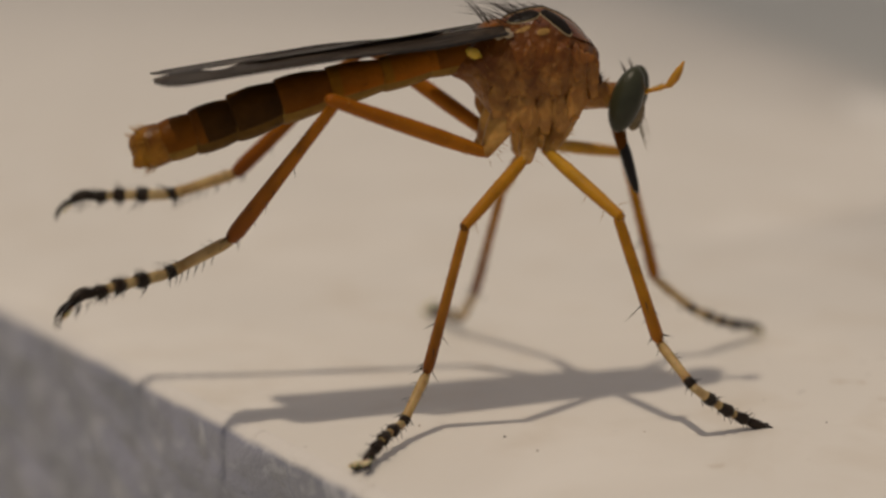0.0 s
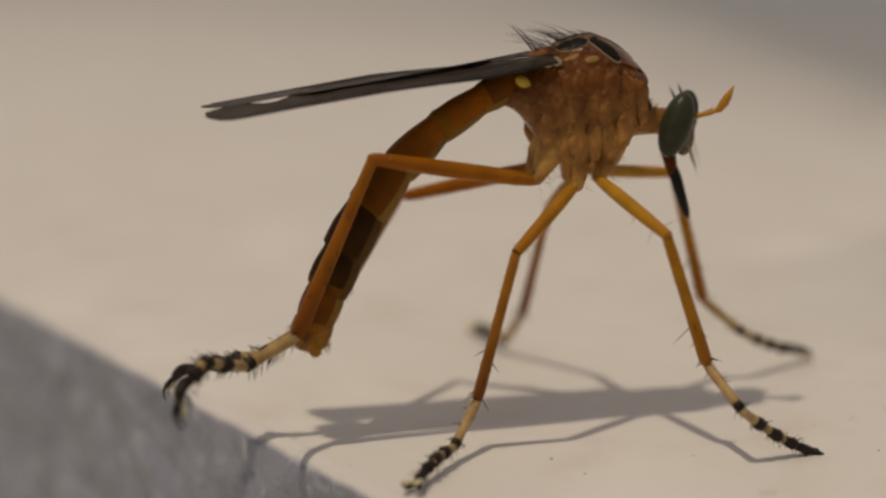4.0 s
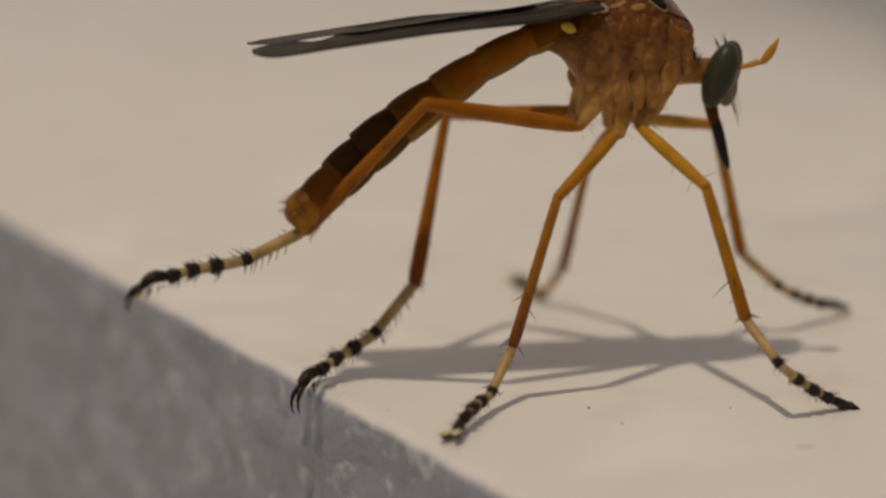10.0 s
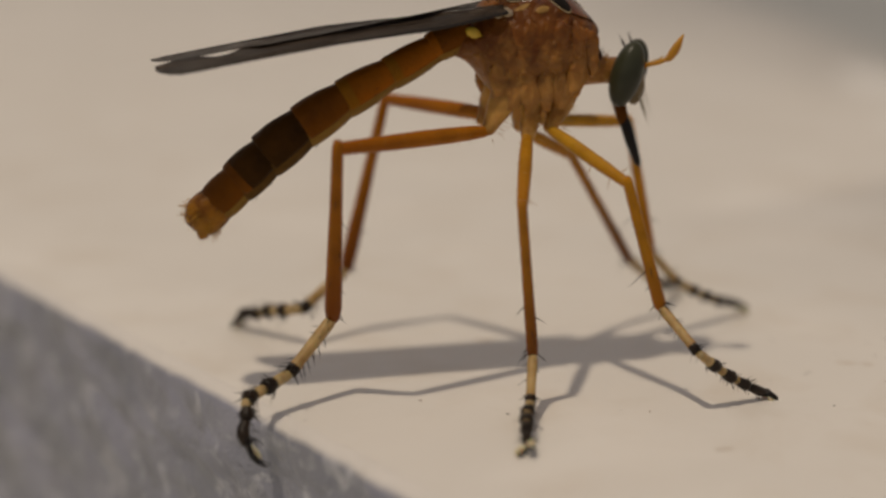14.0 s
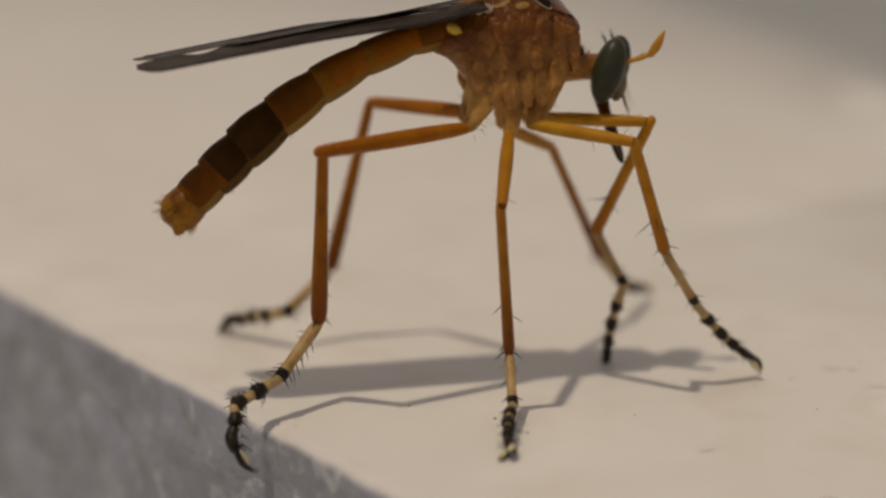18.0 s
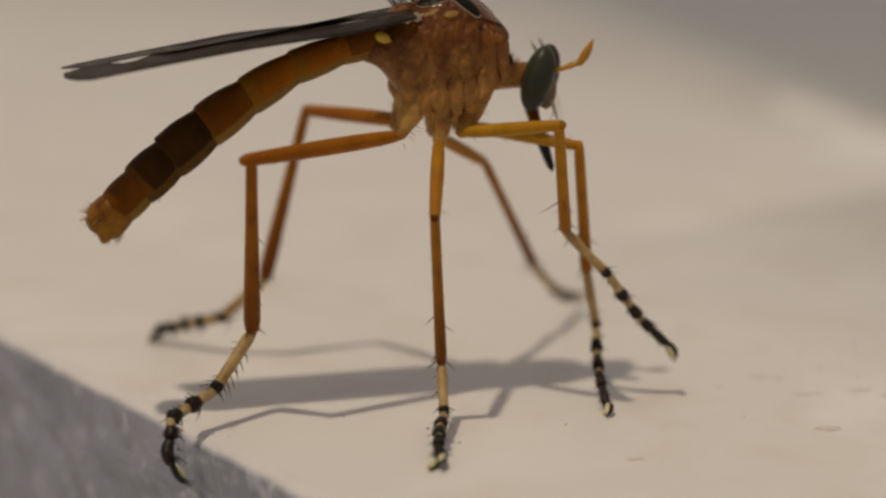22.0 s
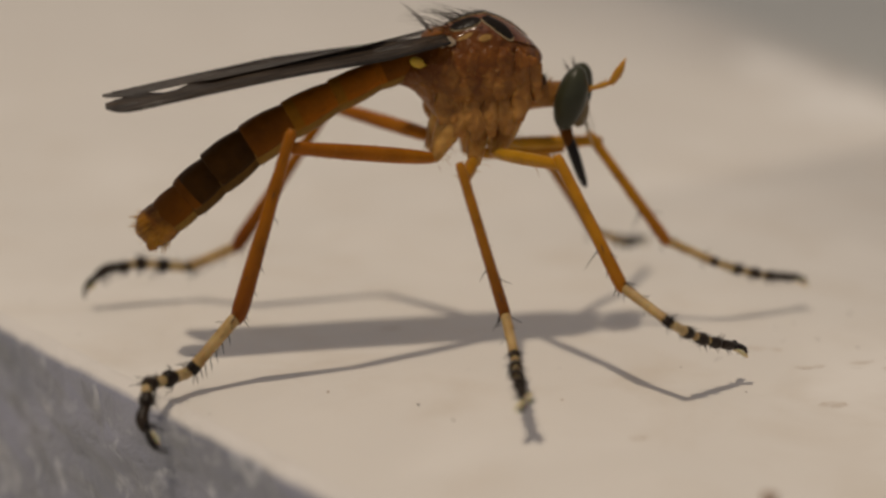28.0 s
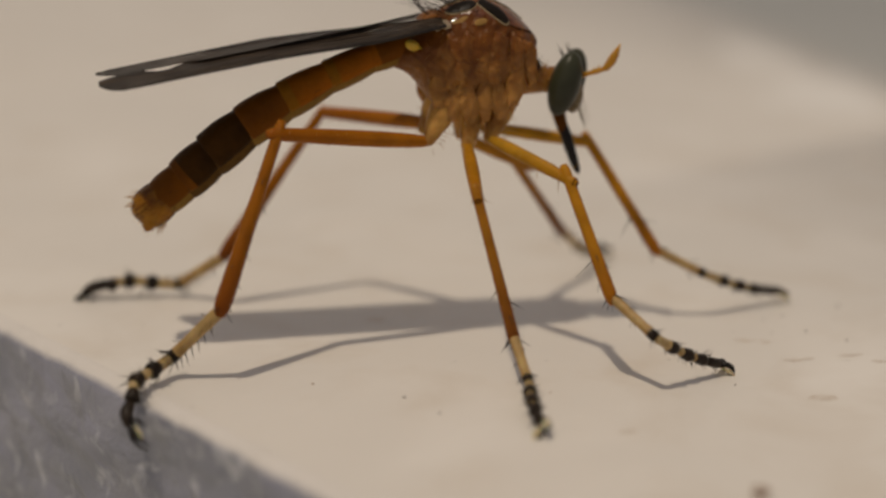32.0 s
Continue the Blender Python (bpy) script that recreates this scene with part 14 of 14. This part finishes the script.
    walk(abdomen[5], [
        (0, pose(-0.01399, 0, -0.00159, 180, 20.2, 180)), (0.5, pose(-0.01457, 0, -0.0012, 180, 8.1, 180)),
        (0.75, pose(-0.01433, 0, -0.00183, 180, 19.4, 180)), (1, pose(-0.01404, 0, -0.00245, 180, 30.7, 180)),
        (1.5, pose(-0.01382, 0, -0.00313, 180, 31.2, 180)), (2, pose(-0.01389, 0, -0.00294, 180, 39.3, 180)),
        (2.25, pose(-0.014, 0, -0.00287, 180, 26.9, 180)), (2.5, pose(-0.01404, 0, -0.00276, 180, 14.4, 180)),
        (2.75, pose(-0.01263, 0, -0.00535, 180, 46.6, 180)), (3, pose(-0.01042, 0, -0.00726, 180, 78.7, 180)),
        (3.5, pose(-0.01089, 0, -0.00669, 180, 75.4, 180)), (4, pose(-0.01132, 0, -0.00647, 180, 65.8, 180)),
        (4.5, pose(-0.01171, 0, -0.0062, 180, 56.2, 180)), (5, pose(-0.01207, 0, -0.00588, 180, 46.6, 180)),
        (5.5, pose(-0.01239, 0, -0.00553, 180, 37, 180)), (6, pose(-0.01222, 0, -0.00621, 180, 49.1, 180)),
        (6.5, pose(-0.01248, 0, -0.00595, 180, 36.5, 180)), (7, pose(-0.01258, 0, -0.00655, 180, 36.9, 180)),
        (7.25, pose(-0.01122, 0, -0.00717, 180, 54.9, 180)), (7.5, pose(-0.00978, 0, -0.00748, 180, 72.9, 180)),
        (8, pose(-0.01014, 0, -0.00767, 180, 75.1, 180)), (8.5, pose(-0.00953, 0, -0.00763, 180, 78.8, 180)),
        (9, pose(-0.00959, 0, -0.00711, 180, 85.3, 180)), (9.25, pose(-0.01041, 0, -0.00631, 180, 73.6, 180)),
        (9.5, pose(-0.01102, 0, -0.00535, 180, 61.8, 180)), (9.75, pose(-0.01167, 0, -0.00498, 180, 53.7, 180)),
        (10, pose(-0.0123, 0, -0.00453, 180, 45.5, 180)), (10.25, pose(-0.01272, 0, -0.00394, 180, 37.8, 180)),
        (10.5, pose(-0.01309, 0, -0.0033, 180, 30.1, 180)), (10.75, pose(-0.01284, 0, -0.00383, 180, 39.2, 180)),
        (11, pose(-0.01256, 0, -0.00433, 180, 48.3, 180)), (11.5, pose(-0.01278, 0, -0.00417, 180, 47.1, 180)),
        (12, pose(-0.013, 0, -0.004, 180, 45.9, 180)), (13, pose(-0.01295, 0, -0.00414, 180, 45.3, 180)),
        (13.5, pose(-0.0128, 0, -0.0041, 180, 43.6, 180)), (14, pose(-0.01265, 0, -0.00406, 180, 41.9, 180)),
        (15, pose(-0.01275, 0, -0.00402, 180, 42.4, 180)), (16, pose(-0.01282, 0, -0.00397, 180, 42.7, 180)),
        (17, pose(-0.01291, 0, -0.00389, 180, 43, 180)), (18, pose(-0.01299, 0, -0.00382, 180, 43.4, 180)),
        (19, pose(-0.01305, 0, -0.00373, 180, 43.8, 180)), (19.5, pose(-0.01304, 0, -0.00381, 180, 42.8, 180)),
        (20, pose(-0.01302, 0, -0.00388, 180, 41.7, 180)), (20.5, pose(-0.01296, 0, -0.00398, 180, 41, 180)),
        (21, pose(-0.0129, 0, -0.00408, 180, 40.2, 180)), (21.5, pose(-0.01298, 0, -0.00396, 180, 40.9, 180)),
        (22, pose(-0.01305, 0, -0.00382, 180, 41.6, 180)), (23, pose(-0.01306, 0, -0.00402, 180, 42, 180)),
        (24, pose(-0.0131, 0, -0.00411, 180, 41.7, 180)), (24.5, pose(-0.013, 0, -0.00414, 180, 41.3, 180)),
        (25, pose(-0.01289, 0, -0.00417, 180, 40.8, 180)), (25.5, pose(-0.0128, 0, -0.00386, 180, 40.8, 180)),
        (26, pose(-0.01266, 0, -0.00354, 180, 40.8, 180)), (26.5, pose(-0.01266, 0, -0.0035, 180, 40.5, 180)),
        (27, pose(-0.01267, 0, -0.00346, 180, 40.2, 180)), (28, pose(-0.01269, 0, -0.00335, 180, 39.5, 180)),
        (28.5, pose(-0.0127, 0, -0.0033, 180, 39.3, 180)), (29.5, pose(-0.01265, 0, -0.00334, 180, 39.5, 180)),
        (31, pose(-0.01258, 0, -0.00338, 180, 39.8, 180)), (32, pose(-0.01253, 0, -0.00342, 180, 40, 180)),])
    walk(abdomen[6], [
        (0, pose(-0.01574, 0, -0.00222, 180, 17.6, 180)), (0.5, pose(-0.01648, 0, -0.00148, 180, 7.5, 180)),
        (1, pose(-0.01567, 0, -0.00341, 180, 25.5, 180)), (1.5, pose(-0.01547, 0, -0.00413, 180, 29, 180)),
        (2, pose(-0.01538, 0, -0.00416, 180, 36.5, 180)), (2.25, pose(-0.01572, 0, -0.00373, 180, 23.9, 180)),
        (2.5, pose(-0.0159, 0, -0.00323, 180, 11.3, 180)), (2.75, pose(-0.01396, 0, -0.00676, 180, 45.3, 180)),
        (3, pose(-0.0108, 0, -0.00918, 180, 79.3, 180)), (3.5, pose(-0.01137, 0, -0.00855, 180, 78.4, 180)),
        (4, pose(-0.01211, 0, -0.00822, 180, 67.8, 180)), (4.5, pose(-0.01278, 0, -0.00779, 180, 57.3, 180)),
        (5, pose(-0.01339, 0, -0.00727, 180, 46.7, 180)), (5.5, pose(-0.01392, 0, -0.00668, 180, 36.1, 180)),
        (6, pose(-0.01351, 0, -0.00771, 180, 46.4, 180)), (6.5, pose(-0.01407, 0, -0.00713, 180, 34.7, 180)),
        (7, pose(-0.01421, 0, -0.00777, 180, 32.4, 180)), (7.25, pose(-0.01235, 0, -0.00878, 180, 51.4, 180)),
        (7.5, pose(-0.01033, 0, -0.00929, 180, 70.4, 180)), (8, pose(-0.01066, 0, -0.00959, 180, 70.6, 180)),
        (8.5, pose(-0.00989, 0, -0.00949, 180, 82.1, 180)), (9, pose(-0.00974, 0, -0.00896, 180, 87.1, 180)),
        (9.25, pose(-0.01091, 0, -0.00804, 180, 75.5, 180)), (9.5, pose(-0.01184, 0, -0.00687, 180, 64, 180)),
        (10, pose(-0.01357, 0, -0.00582, 180, 44.5, 180)), (10.5, pose(-0.01466, 0, -0.00421, 180, 29.7, 180)),
        (10.75, pose(-0.01426, 0, -0.00498, 180, 41.8, 180)), (11, pose(-0.01377, 0, -0.00569, 180, 53.8, 180)),
        (11.5, pose(-0.01404, 0, -0.00552, 180, 50.7, 180)), (12, pose(-0.0143, 0, -0.00534, 180, 47.6, 180)),
        (13, pose(-0.01426, 0, -0.00547, 180, 46.9, 180)), (13.5, pose(-0.01414, 0, -0.00537, 180, 44.6, 180)),
        (14, pose(-0.014, 0, -0.00527, 180, 42.4, 180)), (15, pose(-0.01409, 0, -0.00525, 180, 42.8, 180)),
        (16, pose(-0.01418, 0, -0.00522, 180, 43.1, 180)), (17, pose(-0.01426, 0, -0.00516, 180, 43.4, 180)),
        (18, pose(-0.01434, 0, -0.00509, 180, 43.6, 180)), (19, pose(-0.01441, 0, -0.00503, 180, 43.8, 180)),
        (20, pose(-0.0144, 0, -0.00511, 180, 40.8, 180)), (21, pose(-0.0143, 0, -0.00528, 180, 38.3, 180)),
        (21.5, pose(-0.01438, 0, -0.00517, 180, 41, 180)), (22, pose(-0.01446, 0, -0.00506, 180, 43.7, 180)),
        (22.5, pose(-0.01445, 0, -0.00517, 180, 43.4, 180)), (23, pose(-0.01445, 0, -0.00527, 180, 43.1, 180)),
        (23.5, pose(-0.01449, 0, -0.00532, 180, 42.4, 180)), (24, pose(-0.01452, 0, -0.00538, 180, 41.8, 180)),
        (24.5, pose(-0.01443, 0, -0.00539, 180, 39.6, 180)), (25, pose(-0.01431, 0, -0.0054, 180, 37.5, 180)),
        (25.5, pose(-0.01417, 0, -0.00505, 180, 38.6, 180)), (26, pose(-0.014, 0, -0.0047, 180, 39.8, 180)),
        (26.5, pose(-0.01401, 0, -0.00465, 180, 39.5, 180)), (27, pose(-0.01402, 0, -0.00459, 180, 39.1, 180)),
        (28, pose(-0.01405, 0, -0.00448, 180, 38.5, 180)), (28.5, pose(-0.01407, 0, -0.00442, 180, 38.1, 180)),
        (29.5, pose(-0.01401, 0, -0.00445, 180, 38.1, 180)), (31, pose(-0.01392, 0, -0.0045, 180, 38.3, 180)),
        (32, pose(-0.01386, 0, -0.00454, 180, 38.3, 180)),])
    walk(abdomen[7], [
        (0, pose(-0.01716, 0, -0.00267, 180, 16.5, 180)), (0.5, pose(-0.01802, 0, -0.00168, 180, 7.5, 180)),
        (1, pose(-0.01706, 0, -0.00408, 180, 22.3, 180)), (1.5, pose(-0.01683, 0, -0.00488, 180, 28.8, 180)),
        (2, pose(-0.01663, 0, -0.00509, 180, 33.9, 180)), (2.25, pose(-0.01713, 0, -0.00436, 180, 22.3, 180)),
        (2.5, pose(-0.01742, 0, -0.00354, 180, 10.7, 180)), (2.75, pose(-0.01507, 0, -0.00787, 180, 45, 180)),
        (3, pose(-0.0111, 0, -0.01073, 180, 79.3, 180)), (3.5, pose(-0.01168, 0, -0.01007, 180, 79.2, 180)),
        (4, pose(-0.01269, 0, -0.00966, 180, 68.4, 180)), (4.5, pose(-0.01362, 0, -0.00909, 180, 57.6, 180)),
        (5, pose(-0.01445, 0, -0.00839, 180, 46.8, 180)), (5.5, pose(-0.01516, 0, -0.00758, 180, 36, 180)),
        (6, pose(-0.01461, 0, -0.00886, 180, 45.9, 180)), (6.5, pose(-0.01538, 0, -0.00803, 180, 34.3, 180)),
        (7, pose(-0.01561, 0, -0.00866, 180, 31.6, 180)), (7.25, pose(-0.01334, 0, -0.01002, 180, 50.8, 180)),
        (7.5, pose(-0.01086, 0, -0.01074, 180, 69.9, 180)), (8, pose(-0.01119, 0, -0.01111, 180, 69.8, 180)),
        (8.5, pose(-0.0101, 0, -0.01102, 180, 82.8, 180)), (9, pose(-0.00982, 0, -0.01046, 180, 87.4, 180)),
        (9.25, pose(-0.01127, 0, -0.00944, 180, 75.9, 180)), (9.5, pose(-0.01245, 0, -0.00813, 180, 64.3, 180)),
        (10, pose(-0.01461, 0, -0.00684, 180, 44.1, 180)), (10.5, pose(-0.01593, 0, -0.00493, 180, 29.6, 180)),
        (10.75, pose(-0.01535, 0, -0.00595, 180, 42.6, 180)), (11, pose(-0.01464, 0, -0.00689, 180, 55.7, 180)),
        (11.5, pose(-0.01498, 0, -0.00667, 180, 51.7, 180)), (12, pose(-0.01531, 0, -0.00644, 180, 47.8, 180)),
        (13, pose(-0.01529, 0, -0.00656, 180, 47, 180)), (13.5, pose(-0.01519, 0, -0.00642, 180, 44.8, 180)),
        (14, pose(-0.01509, 0, -0.00626, 180, 42.5, 180)), (15, pose(-0.01517, 0, -0.00624, 180, 42.9, 180)),
        (16, pose(-0.01525, 0, -0.00622, 180, 43.1, 180)), (17, pose(-0.01534, 0, -0.00618, 180, 43.4, 180)),
        (18, pose(-0.01542, 0, -0.00613, 180, 43.6, 180)), (19.5, pose(-0.01552, 0, -0.00608, 180, 42.2, 180)),
        (20, pose(-0.01553, 0, -0.00609, 180, 40.6, 180)), (21, pose(-0.01547, 0, -0.0062, 180, 37.9, 180)),
        (21.5, pose(-0.01552, 0, -0.00616, 180, 40.9, 180)), (22, pose(-0.01554, 0, -0.00609, 180, 44, 180)),
        (22.5, pose(-0.01555, 0, -0.0062, 180, 43.6, 180)), (23, pose(-0.01557, 0, -0.00631, 180, 43.2, 180)),
        (23.5, pose(-0.01562, 0, -0.00635, 180, 42.5, 180)), (24, pose(-0.01567, 0, -0.0064, 180, 41.8, 180)),
        (24.5, pose(-0.0156, 0, -0.00636, 180, 39.3, 180)), (25, pose(-0.01552, 0, -0.00631, 180, 36.7, 180)),
        (25.5, pose(-0.01532, 0, -0.00597, 180, 38.1, 180)), (26, pose(-0.0151, 0, -0.00562, 180, 39.6, 180)),
        (26.5, pose(-0.01511, 0, -0.00556, 180, 39.3, 180)), (27, pose(-0.01513, 0, -0.0055, 180, 39, 180)),
        (28, pose(-0.01517, 0, -0.00536, 180, 38.1, 180)), (28.5, pose(-0.01518, 0, -0.0053, 180, 37.8, 180)),
        (29.5, pose(-0.01512, 0, -0.00533, 180, 37.9, 180)), (31, pose(-0.01503, 0, -0.00538, 180, 38.1, 180)),
        (32, pose(-0.01497, 0, -0.00541, 180, 38.1, 180)),])


motions()
